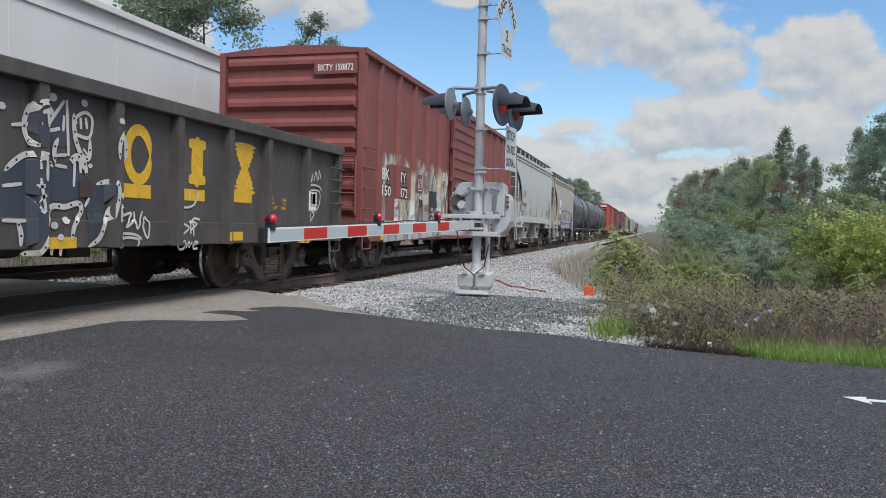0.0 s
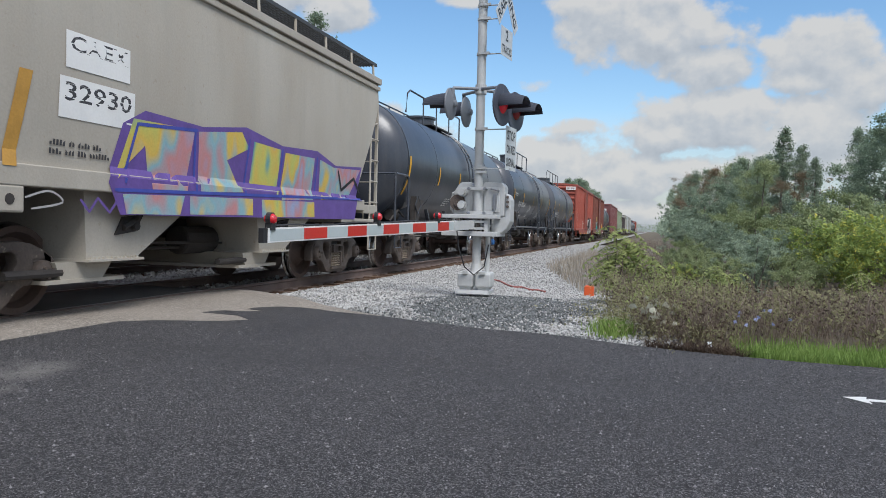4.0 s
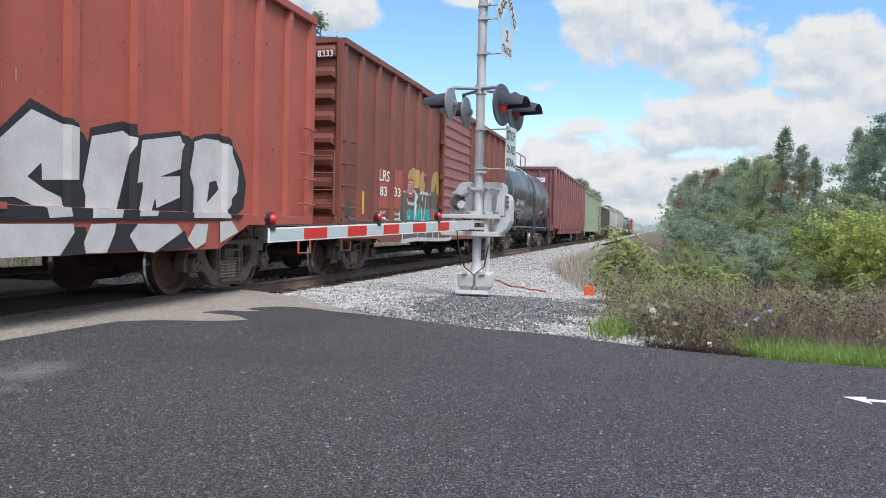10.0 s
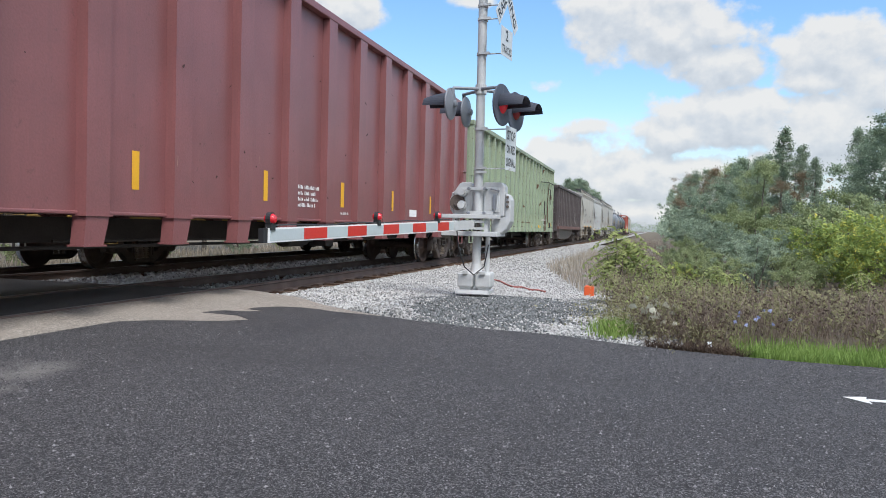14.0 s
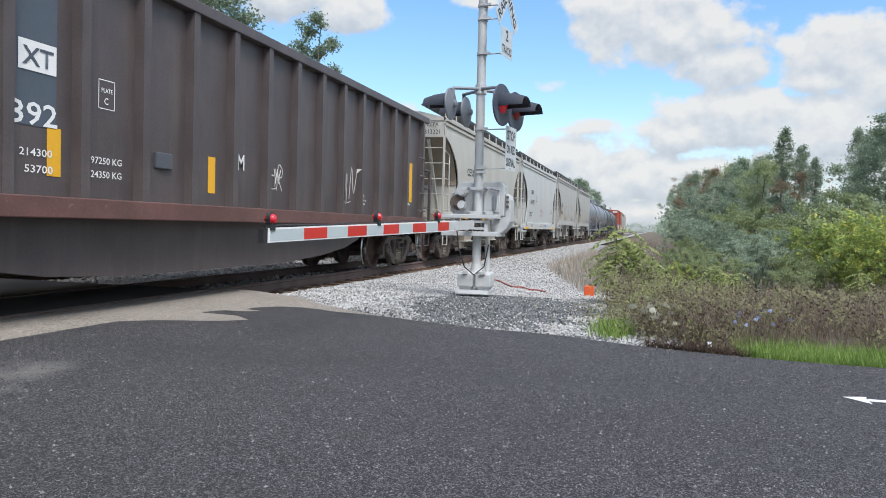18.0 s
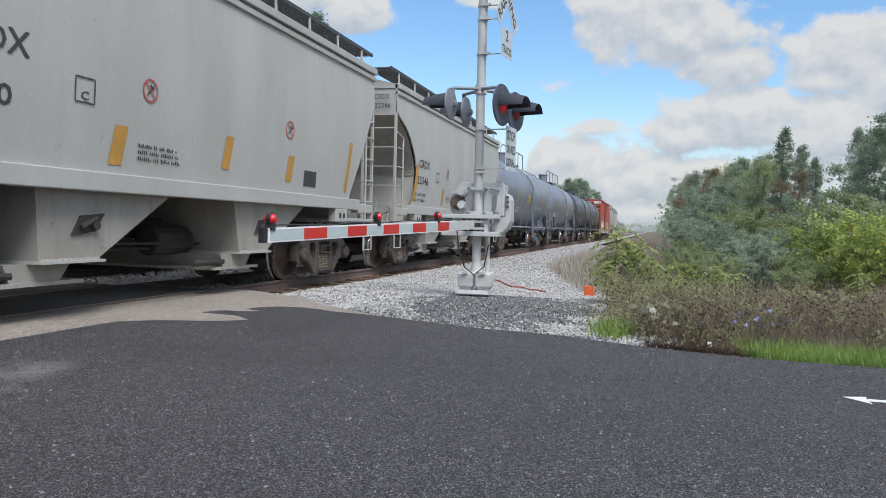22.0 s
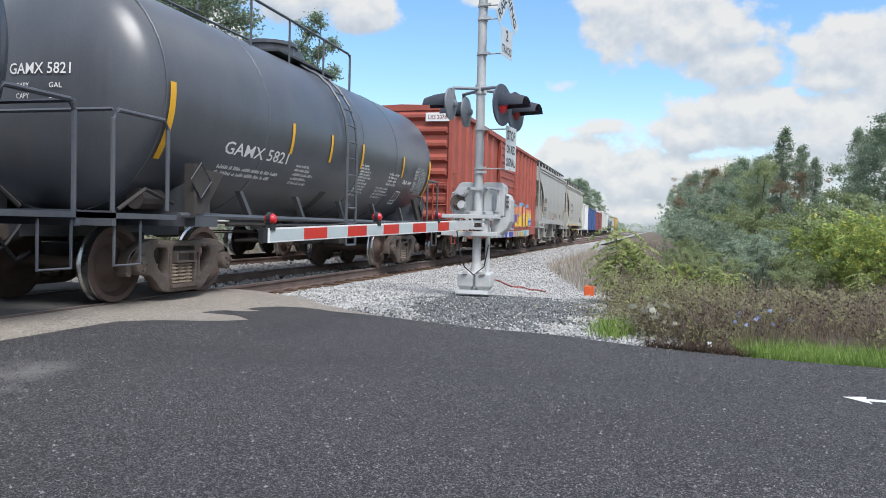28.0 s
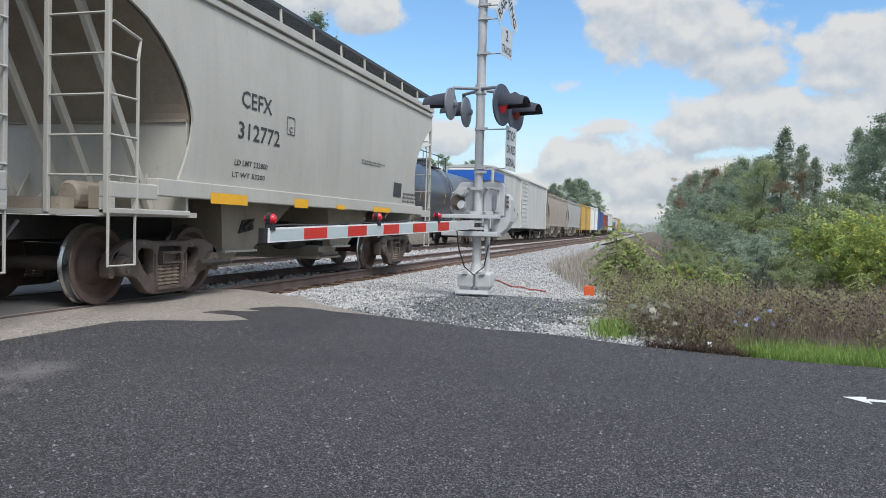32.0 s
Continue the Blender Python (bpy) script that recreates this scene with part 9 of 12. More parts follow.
pa.line([(11.8, 1.18), (11.93, 1.2), (11.98, 1.09), (11.78, 1.09)], 0.028, PW, 2)
pa.line([(11.99, 1.2), (12.11, 1.15), (11.98, 1.03)], 0.028, PW, 2)
pa.line([(11.75, 1.04), (11.88, 1.01)], 0.028, PW, 2)
pa.done()

RUST = mat("brown rust scars", (0.13, 0.075, 0.045), 0.85, vary=0.4, scale=9)
pl_ = Paint(L, True)
for _ in range(330):
    x, z = rd.uniform(0.0, 18.2), rd.uniform(1.3, 4.1)
    if rd.random() < 0.75:
        pl_.stroke([(x, z), (x + rd.uniform(-0.02, 0.02), z - rd.uniform(0.03, 0.35))], rd.uniform(0.005, 0.02), RUST, 1)
    else:
        pl_.stroke(smooth([(x, z), (x + rd.uniform(0.05, 0.25), z + rd.uniform(-0.04, 0.04)), (x + rd.uniform(0.2, 0.5), z + rd.uniform(-0.12, 0.12))]), rd.uniform(0.005, 0.014), RUST, 1)
for _ in range(40):
    x = rd.uniform(0.0, 18.2)
    pl_.stroke([(x, 1.26), (x + rd.uniform(0.05, 0.3), 1.26 + rd.uniform(0, 0.03))], rd.uniform(0.015, 0.05), RUST, 1)
for x, z, e, w in ((14.22, 2.91, 0.03, 0.11), (14.22, 2.52, 0.03, 0.10), (15.06, 3.30, 0.06, 0.12), (16.0, 3.38, 0.05, 0.12), (17.85, 3.36, 0.06, 0.10), (12.3, 3.0, 0.05, 0.12), (10.3, 2.6, 0.04, 0.12), (13.25, 1.02, 0.03, 0.12), (16.1, 1.02, 0.03, 0.14), (14.2, 1.02, 0.03, 0.12), (12.3, 1.02, 0.03, 0.14)):
    pl_.stroke([(x, z - e), (x, z + e)], w, RUST, 1)
for k in range(16):
    pl_.stroke(smooth([(14.38, 2.98 - 0.012 * k), (14.55, 3.0 - 0.013 * k), (14.70 + 0.004 * k, 3.06 - 0.02 * k)]), 0.006 + 0.006 * rd.random(), RUST, 1)
pl_.stroke(smooth([(12.40, 1.76), (12.62, 1.73), (12.9, 1.70), (13.10, 1.68)]), 0.022, RUST, 1)
pl_.stroke(smooth([(13.52, 2.09), (13.54, 1.8), (13.58, 1.5)]), 0.022, RUST, 1)
pl_.stroke(smooth([(15.32, 2.9), (15.36, 2.5), (15.55, 2.15), (15.78, 1.98)]), 0.02, RUST, 1)
pl_.stroke([(14.38, 1.70), (15.0, 1.73)], 0.02, RUST, 1)
pl_.stroke([(14.36, 1.10), (14.37, 1.70)], 0.012, RUST, 1)
pl_.stroke([(14.80, 1.75), (14.80, 2.1)], 0.012, RUST, 1)
for k in range(26):
    x = 1.0 + 0.68 * k
    pl_.stroke([(x, 1.065), (x + rd.uniform(0.15, 0.5), 1.065)], 0.022, RUST, 1)
pl_.done()
part("hinge_plate", Mesh().box(15.06, 15.28, -1.645, -1.60, 0.9, 1.72), RUST, L[0], "rusted brown steel hinge plate")
part("hinge_bar", Mesh().box(15.0, 15.04, -1.62, -1.50, 1.72, 2.42), UNDER, L[0])
part("tie_rod", Mesh().tube([(13.4, -1.63, 3.32), (16.15, -1.63, 3.46), (18.1, -1.63, 3.44)], 0.022, 6), UNDER, L[0], "dark steel tie rod")
part("loose_strap", Mesh().tube([(16.35, -1.62, 3.4), (16.38, -1.56, 2.6), (16.42, -1.56, 1.95), (16.52, -1.58, 1.2)], 0.02, 6), RUST, L[0], "frayed hanging strap")
part("loose_strap", Mesh().tube([(16.24, -1.6, 3.12), (16.7, -1.6, 3.12), (17.19, -1.6, 3.06), (17.3, -1.56, 2.6), (17.40, -1.56, 2.33)], 0.022, 6), UNDER, L[0], "frayed hanging strap")
ph = Paint(H)
ph.fill([(8.71, 1.52), (8.86, 1.74), (9.2, 2.07), (9.64, 1.94), (9.86, 1.83), (9.92, 1.75), (9.95, 1.9), (10.41, 2.03), (10.56, 2.02), (10.58, 1.9), (11.42, 2.06), (11.54, 1.97), (11.91, 2.08), (12.26, 2.13), (12.58, 2.02), (12.82, 1.8), (12.94, 1.51), (12.88, 1.19), (12.61, 1.02), (12.42, 1.07), (12.23, 1.02), (8.71, 0.96)], PK, 1)
ph.fill([(8.71, 1.44), (8.86, 1.66), (9.21, 1.97), (9.57, 1.89), (9.72, 1.87), (9.74, 1.37), (9.34, 1.34), (9.33, 1.5), (9.17, 1.36), (9.36, 1.26), (9.57, 1.19), (9.62, 1.01), (9.33, 0.99), (9.3, 1.08), (9.03, 1.17), (8.87, 1.16), (8.71, 1.13)], PSILVER, 2)
ph.fill([(9.97, 1.82), (10.42, 1.93), (10.58, 1.87), (10.52, 1.65), (10.31, 1.01), (9.88, 1.0), (9.89, 1.23), (9.85, 1.32)], PSILVER, 2)
ph.fill([(10.64, 1.85), (11.42, 2.0), (11.48, 1.91), (11.44, 1.61), (11.06, 1.49), (11.43, 1.52), (11.43, 1.27), (11.0, 1.13), (10.97, 1.25), (10.89, 1.04), (10.58, 1.03), (10.68, 1.41), (10.57, 1.39)], PSILVER, 2)
ph.fill([(11.61, 1.93), (11.91, 2.03), (12.23, 2.04), (12.55, 1.95), (12.74, 1.68), (12.7, 1.39), (12.35, 1.14), (12.42, 1.04), (11.58, 1.03), (11.61, 1.37), (11.51, 1.56)], PSILVER, 2)
ph.fill([(12.04, 1.49), (12.19, 1.52), (12.25, 1.41), (11.99, 1.23)], PK, 3)
ph.fill([(8.71, 1.06), (8.87, 1.08), (8.98, 1.0), (8.71, 0.98)], PK, 3)
ph.fill([(10.47, 1.23), (10.59, 1.37), (10.56, 1.03), (10.31, 1.01)], PK, 3)
ph.fill([(8.71, 0.93), (9.62, 0.94), (9.64, 0.86), (9.46, 0.64), (8.71, 0.64)], PSILVER, 2)
ph.fill([(9.86, 0.94), (10.21, 0.95), (10.2, 0.86), (10.08, 0.65), (9.79, 0.65), (9.76, 0.76)], PSILVER, 2)
ph.fill([(10.56, 0.95), (11.25, 0.95), (11.35, 0.86), (10.83, 0.63), (10.56, 0.66), (10.42, 0.82)], PSILVER, 2)
ph.fill([(11.61, 0.96), (11.88, 0.96), (11.83, 0.73), (11.61, 0.65), (11.45, 0.77)], PSILVER, 2)
ph.fill([(12.14, 0.99), (12.42, 1.0), (12.59, 0.86), (12.15, 0.72)], PSILVER, 2)
ph.fill([(9.46, 0.63), (9.62, 0.91), (9.79, 0.91), (9.83, 0.65)], PK, 1)
ph.fill([(10.1, 0.66), (10.23, 0.94), (10.56, 0.95), (10.44, 0.83), (10.52, 0.66)], PK, 1)
ph.fill([(10.89, 0.64), (11.4, 0.88), (11.51, 0.67)], PK, 1)
ph.done()

lettering(J[0], "MAXIMUM OPERATING PRESSURE FOR", 6.54, 1.71, 0.04, WHITE, J[1], 1.01)
lettering(J[0], "HEATER COILS 25 PSI", 6.56, 1.65, 0.04, WHITE, J[1], 0.58)
lettering(J[0], "EXTERIOR HEATER PIPES", 6.59, 1.57, 0.04, WHITE, J[1], 0.67)
lettering(J[0], "NO INLET OR OUTLET", 6.61, 1.50, 0.04, WHITE, J[1], 0.57)
lettering(J[0], "PIPE CAPS REQUIRED", 6.62, 1.45, 0.04, WHITE, J[1], 0.55)
lettering(J[0], "VENT TANK WHEN UNLOADING", 6.65, 1.38, 0.04, WHITE, J[1], 0.83)
lettering(O[0], "WARNING", 4.77, 1.94, 0.04, REDLET, O[1], 0.32)
lettering(O[0], "DO NOT APPLY VIBRATORS", 4.74, 1.86, 0.04, REDLET, O[1], 0.95)
lettering(O[0], "TO ANY PART OF CAR BODY", 4.73, 1.79, 0.04, REDLET, O[1], 1.02)
lettering(O[0], "EXCEPT VIBRATOR BRACKETS", 4.70, 1.71, 0.04, REDLET, O[1], 1.04)
lettering(O[0], "USE ON LOADED CAR ONLY", 4.68, 1.63, 0.04, REDLET, O[1], 0.93)
lettering(O[0], "CLOSE AND LOCK HATCH COVERS", 4.71, 1.18, 0.03, DARKLET, O[1], 0.89)
lettering(O[0], "AND OUTLETS BEFORE MOVING CAR", 4.67, 1.10, 0.03, DARKLET, O[1], 0.95)
patch(O[0], 6.42, 6.82, 1.10, 1.19, BLUEBAND, O[1], name="emblem_bar")
lettering(E_[0], "CLOSED", 6.09, 1.77, 0.03, WHITE, E_[1], 0.23)
lettering(E_[0], "HANDLE MUST BE", 6.12, 1.66, 0.03, WHITE, E_[1], 0.51)
lettering(E_[0], "LOCKED AND CHAINED", 6.14, 1.60, 0.03, WHITE, E_[1], 0.60)
lettering(E_[0], "IN CLOSED POSITION", 6.16, 1.54, 0.03, WHITE, E_[1], 0.61)
lettering(E_[0], "BEFORE LOADING", 6.18, 1.49, 0.03, WHITE, E_[1], 0.48)
lettering(E_[0], "OPEN", 5.68, 1.40, 0.03, WHITE, E_[1], 0.16)
lettering(E_[0], "MAXIMUM OPERATING PRESSURE", 6.87, 1.77, 0.03, WHITE, E_[1], 0.88)
lettering(E_[0], "FOR HEATER COILS 25 PSI", 6.89, 1.71, 0.03, WHITE, E_[1], 0.77)
lettering(E_[0], "EXTERIOR HEATER PIPE", 6.90, 1.61, 0.03, WHITE, E_[1], 0.67)
lettering(E_[0], "NO INLET OR OUTLET", 6.93, 1.55, 0.03, WHITE, E_[1], 0.62)
lettering(E_[0], "PIPE CAPS REQUIRED", 6.96, 1.49, 0.03, WHITE, E_[1], 0.59)
lettering(E_[0], "VENT TANK WHEN UNLOADING", 6.99, 1.40, 0.03, WHITE, E_[1], 0.86)
lettering(N[0], "WARNING", 4.57, 1.94, 0.04, REDLET, N[1], 0.32)
lettering(N[0], "DO NOT APPLY VIBRATORS", 4.54, 1.86, 0.04, REDLET, N[1], 0.95)
lettering(N[0], "TO ANY PART OF CAR BODY", 4.53, 1.79, 0.04, REDLET, N[1], 1.02)
lettering(N[0], "EXCEPT VIBRATOR BRACKETS", 4.50, 1.71, 0.04, REDLET, N[1], 1.04)
lettering(N[0], "USE ON LOADED CAR ONLY", 4.48, 1.63, 0.04, REDLET, N[1], 0.93)
end_words(B, "BKTY 150872", -0.945, -0.62, -1.36, 3.95, 0.13, WHITE, BOXMAROON)
end_words(H, "LRS 2061", -0.945, -0.85, -1.38, 3.98, 0.12, BOXMAROON, WHITE)
end_words(I, "LRS 8333", -0.945, -0.80, -1.38, 3.98, 0.12, WHITE)
end_words(V, "LRS 2078", -0.945, -0.85, -1.38, 3.98, 0.12, BOXMAROON, WHITE)
end_words(C, "TILX", -0.70, -0.95, -1.28, 3.70, 0.13, DARKLET)
end_words(C, "341659", -0.70, -0.92, -1.36, 3.50, 0.13, DARKLET)
end_words(N, "CEFX", -0.70, -0.98, -1.32, 3.70, 0.12, DARKLET)
end_words(N, "313221", -0.70, -0.92, -1.36, 3.50, 0.12, DARKLET)
end_words(O, "CBFX", -0.70, -0.98, -1.32, 3.70, 0.12, DARKLET)
end_words(O, "311933", -0.70, -0.92, -1.36, 3.50, 0.12, DARKLET)
end_words(P, "CRDX", -0.70, -0.98, -1.34, 3.76, 0.12, DARKLET)
end_words(P, "22390", -0.70, -0.98, -1.36, 3.56, 0.12, DARKLET)
end_words(Q, "CRDX", -0.70, -0.98, -1.34, 3.76, 0.12, DARKLET)
end_words(Q, "22346", -0.70, -0.98, -1.36, 3.56, 0.12, DARKLET)
end_words(W, "CRDX", -0.70, -0.98, -1.34, 3.76, 0.12, DARKLET)
end_words(W, "22345", -0.70, -0.98, -1.36, 3.56, 0.12, DARKLET)
end_words(X, "CEFX", -0.70, -0.98, -1.32, 3.70, 0.12, DARKLET)
end_words(X, "312772", -0.70, -0.92, -1.36, 3.50, 0.12, DARKLET)
end_words(K, "ITFX", -0.965, -0.55, -0.95, 3.72, 0.13, DARKLET, WHITE)
end_words(K, "9832", -0.965, -0.58, -0.95, 3.45, 0.13, WHITE)
end_words(M, "916392", 0.42, 0.6, -0.4, 2.55, 0.22, WHITE)
end_words(V, "NO RETURN SPRINGS REQUIRED", -0.96, 0.3, -0.75, 2.42, 0.07, WHITE)


def head_words(made, s, y0, y1, z, h, material, x0, R=1.47, zc=2.52):
    """Words on the round end of a tank."""
    me = text_mesh(s, h / 0.72, material, h * 0.012)
    xs = [v.co.x for v in me.vertices]
    k = (y0 - y1) / (max(xs) - min(xs))
    for v in me.vertices:
        y, zz = y0 - (v.co.x - min(xs)) * k, z + v.co.y
        u = min(1.0, math.hypot(y, zz - zc) / R)
        v.co = (x0 + 0.02 - 0.62 * math.sqrt(1 - u * u) - 0.014, y, zz)
    part("lettering", me, None, made[0])


for car, mark, hx in ((F, "TILX 180121", 0.28), (J, "TILX 180168", 0.08), (R, "MWAX 120", 0.0), (S, "MWAX 125", 0.0), (U, "GAMX 5821", 0.05), (G, "GAMX 5805", 0.1)):
    head_words(car, mark, 0.2, -0.6, 2.62, 0.13, WHITE, hx)
    head_words(car, "CAPY", 0.1, -0.08, 2.46, 0.06, WHITE, hx)
    head_words(car, "CAPY", 0.1, -0.08, 2.34, 0.06, WHITE, hx)
    head_words(car, "GAL", -0.34, -0.5, 2.46, 0.06, WHITE, hx)
    head_words(car, "L", -0.34, -0.38, 2.34, 0.06, WHITE, hx)

# ---- chips and scratches in the paint of the box wagons ----
CHIP = mat("dark paint chips", (0.07, 0.035, 0.03), 0.8, vary=0.3)
SCRATCH = mat("pale paint scratches", (0.40, 0.24, 0.20), 0.7, vary=0.3)
for made, n in ((H, 130), (I, 70), (V, 90), (B, 60), (K, 60)):
    scuff = Paint(made, True)
    for _ in range(n):
        x, z = rd.uniform(-0.7, 14.3), rd.uniform(1.2, 3.9)
        ln = rd.uniform(0.01, 0.10)
        if rd.random() < 0.75:
            scuff.stroke([(x, z), (x + rd.uniform(-0.5, 1) * ln, z + rd.uniform(-0.5, 0.5) * ln)], rd.uniform(0.008, 0.04), CHIP, 0)
        else:
            scuff.stroke([(x, z), (x + rd.uniform(-0.2, 0.2) * ln, z - 1.4 * ln)], rd.uniform(0.006, 0.016), SCRATCH, 0)
    scuff.done()

rz1 = Paint(Z1, True)
for q in range(16):
    x, z = rd.uniform(2.0, 7.5), rd.uniform(1.3, 2.3)
    rz1.stroke(smooth([(x, z), (x + rd.uniform(-0.3, 0.3), z + 0.3), (x + rd.uniform(0, 0.5), z + rd.uniform(-0.2, 0.4))]), rd.uniform(0.05, 0.14), rd.choice([PTEAL, PGREY, PK]), 1)
rz1.done()

# ---- ground, road and ballast ----
def grid(name, material, x0, x1, y0, y1, nx, ny, fz, label, category):
    vs, fs = [], []
    for i in range(nx + 1):
        for j in range(ny + 1):
            x, y = x0 + (x1 - x0) * i / nx, y0 + (y1 - y0) * j / ny
            vs.append((x, y, fz(x, y)))
    for i in range(nx):
        for j in range(ny):
            a = i * (ny + 1) + j
            fs.append((a, a + ny + 1, a + ny + 2, a + 1))
    m = Mesh().add(vs, fs)
    m.smooth = True
    return tagged(part(name, m, material), label, category, kind="structure")


def lump(x, y, s, k=1.0):
    return noise.noise((x * s, y * s, 3.7)) * k


ground = Mesh().add([(-600, -900, -0.45), (4000, -900, -0.45), (4000, 1500, -0.45), (-600, 1500, -0.45)], [(0, 1, 2, 3)])
tagged(part("ground", ground, DIRT), "brown weedy ground beside the railway", "ground", kind="structure")

edge_road = [(-40, -0.78), (4.2, -0.78), (5.14, -0.75), (5.39, -0.66), (5.62, -0.79), (5.92, -0.81), (6.15, -0.86), (6.44, -0.9), (6.66, -1.14), (6.78, -1.39), (6.84, -1.62), (6.98, -1.84), (7.14, -2.0), (7.27, -1.86), (7.42, -1.68), (7.45, -1.42), (7.47, -1.19), (7.62, -1.21), (7.76, -1.30), (7.79, -1.52), (7.9, -1.76), (7.97, -1.6), (8.01, -1.46), (8.14, -1.46), (8.26, -1.52), (8.43, -1.67), (8.46, -1.95), (8.40, -2.2), (8.25, -2.49), (8.17, -2.85), (8.08, -3.2), (7.93, -3.52), (7.72, -4.03), (7.58, -4.49), (7.52, -4.92), (7.42, -5.33), (7.24, -5.67), (7.09, -5.99), (6.97, -6.38), (6.85, -6.89), (6.78, -7.28), (6.74, -7.98), (6.72, -9.5), (6.7, -60), (-40, -60)]
nr = len(edge_road)
road = Mesh().add([(x, y, -0.05) for x, y in edge_road] + [(x, y, -0.30) for x, y in edge_road], [tuple(range(nr))] + [(i, (i + 1) % nr, nr + (i + 1) % nr, nr + i) for i in range(nr)])
tagged(part("road", road, ASPHALT), "dark worn asphalt road with pale aggregate", "road", kind="structure")
apron = Mesh().add([(-40, -0.02, -0.012), (9.75, -0.02, -0.012), (9.97, -0.14, -0.02), (9.97, -0.48, -0.03), (9.86, -0.88, -0.05), (-40, -0.88, -0.05), (9.62, -1.34, -0.055), (8.9, -2.06, -0.057), (8.5, -2.6, -0.058), (8.2, -3.1, -0.06), (-40, -3.1, -0.06)], [(0, 1, 2, 3, 4, 5), (5, 4, 6, 7, 8, 9, 10)])
tagged(part("pavement_apron", apron, PATCH), "pale old concrete pavement at the crossing", "pavement", kind="structure")
cross = Mesh().box(-40, 9.7, 0.155, 1.485, -0.2, -0.012).box(-40, 9.7, 1.66, 4.30, -0.2, -0.02).box(-40, 9.7, 4.45, 5.80, -0.2, -0.012).box(-40, 9.7, 5.95, 12.0, -0.2, -0.03)
tagged(part("crossing_surface", cross, ASPHALT2), "dark asphalt filling between the rails", "crossing", kind="structure")


def bank(x, y):
    """The ballast: level beside the ties, falling away to the ditch."""
    if y > -1.6:
        z = -0.17
    else:
        z = -0.19 - 0.12 * min(1.0, (-1.6 - y) / 3.0)
    k = max(0.0, min(1.0, (16.0 - x) / 6.0))
    near = -0.075 + 0.08 * math.exp(-((x - 10.9) ** 2 + (y + 3.7) ** 2) / 1.6)
    z = z * (1 - k) + near * k
    if y > -0.75:
        z = min(z, -0.115 - 0.12 * min(1.0, (y + 0.75) / 0.45))
    return z + lump(x, y, 1.1, 0.02)


grid("ballast_bed", BALLAST, 7.2, 60.0, -6.4, 0.6, 120, 28, lambda x, y: bank(x, y) - 0.01, "pale crushed limestone ballast bed", "ballast")
grid("ballast_far", BALLAST, 60.0, 900.0, -2.0, 8.0, 20, 6, lambda x, y: -0.22, "pale crushed limestone ballast bed", "ballast")
grid("ballast_between_tracks", BALLAST, 9.7, 60.0, 0.6, 8.2, 40, 12, lambda x, y: -0.19 + lump(x, y, 1.0, 0.03), "pale ballast between the two tracks", "ballast")


def stones(name, material, spots, label, rnd, zf):
    ico = [(0, 0, 1), (0.89, 0, 0.45), (0.28, 0.85, 0.45), (-0.72, 0.53, 0.45), (-0.72, -0.53, 0.45), (0.28, -0.85, 0.45), (0.72, 0.53, -0.45), (-0.28, 0.85, -0.45), (-0.89, 0, -0.45), (-0.28, -0.85, -0.45), (0.72, -0.53, -0.45)]
    fs = [(0, 1, 2), (0, 2, 3), (0, 3, 4), (0, 4, 5), (0, 5, 1), (1, 6, 2), (2, 7, 3), (3, 8, 4), (4, 9, 5), (5, 10, 1), (6, 7, 2), (7, 8, 3), (8, 9, 4), (9, 10, 5), (10, 6, 1)]
    base = np.array(ico)
    n = len(spots)
    rot = rnd.uniform(0, 6.28, (n, 3))
    sc = rnd.uniform(0.5, 1.25, (n, 1, 3))
    pts = base[None] * (1 + rnd.uniform(-0.28, 0.28, (n, 11, 1))) * sc
    for ax in range(3):
        c, s = np.cos(rot[:, ax])[:, None], np.sin(rot[:, ax])[:, None]
        i, j = (ax + 1) % 3, (ax + 2) % 3
        a, b = pts[:, :, i].copy(), pts[:, :, j].copy()
        pts[:, :, i], pts[:, :, j] = a * c - b * s, a * s + b * c
    size = np.array([p[2] for p in spots])[:, None, None]
    loc = np.array([(p[0], p[1], zf(p[0], p[1]) + 0.25 * p[2]) for p in spots])[:, None, :]
    pts = pts * size + loc
    faces = (np.array(fs)[None] + (np.arange(n) * 11)[:, None, None]).reshape(-1, 3)
    me = bpy.data.meshes.new(name)
    me.from_pydata(pts.reshape(-1, 3).tolist(), [], faces.tolist())
    me.materials.append(material)
    return tagged(part(name, me, None), label, "gravel", kind="stuff")


rnd = np.random.RandomState(4)


def near_edge(y):
    """The road's edge, past which the stones lie."""
    ys = [-8, -6.4, -5.99, -5.67, -5.33, -4.92, -4.49, -4.03, -3.52, -3.2, -2.94, -2.56, -2.0, -1.34, -0.88, -0.3, 0.6]
    xs = [6.76, 6.98, 7.10, 7.25, 7.45, 7.55, 7.61, 7.76, 7.98, 8.16, 8.31, 8.56, 8.96, 9.68, 9.9, 10.03, 10.0]
    return float(np.interp(y, ys, xs))


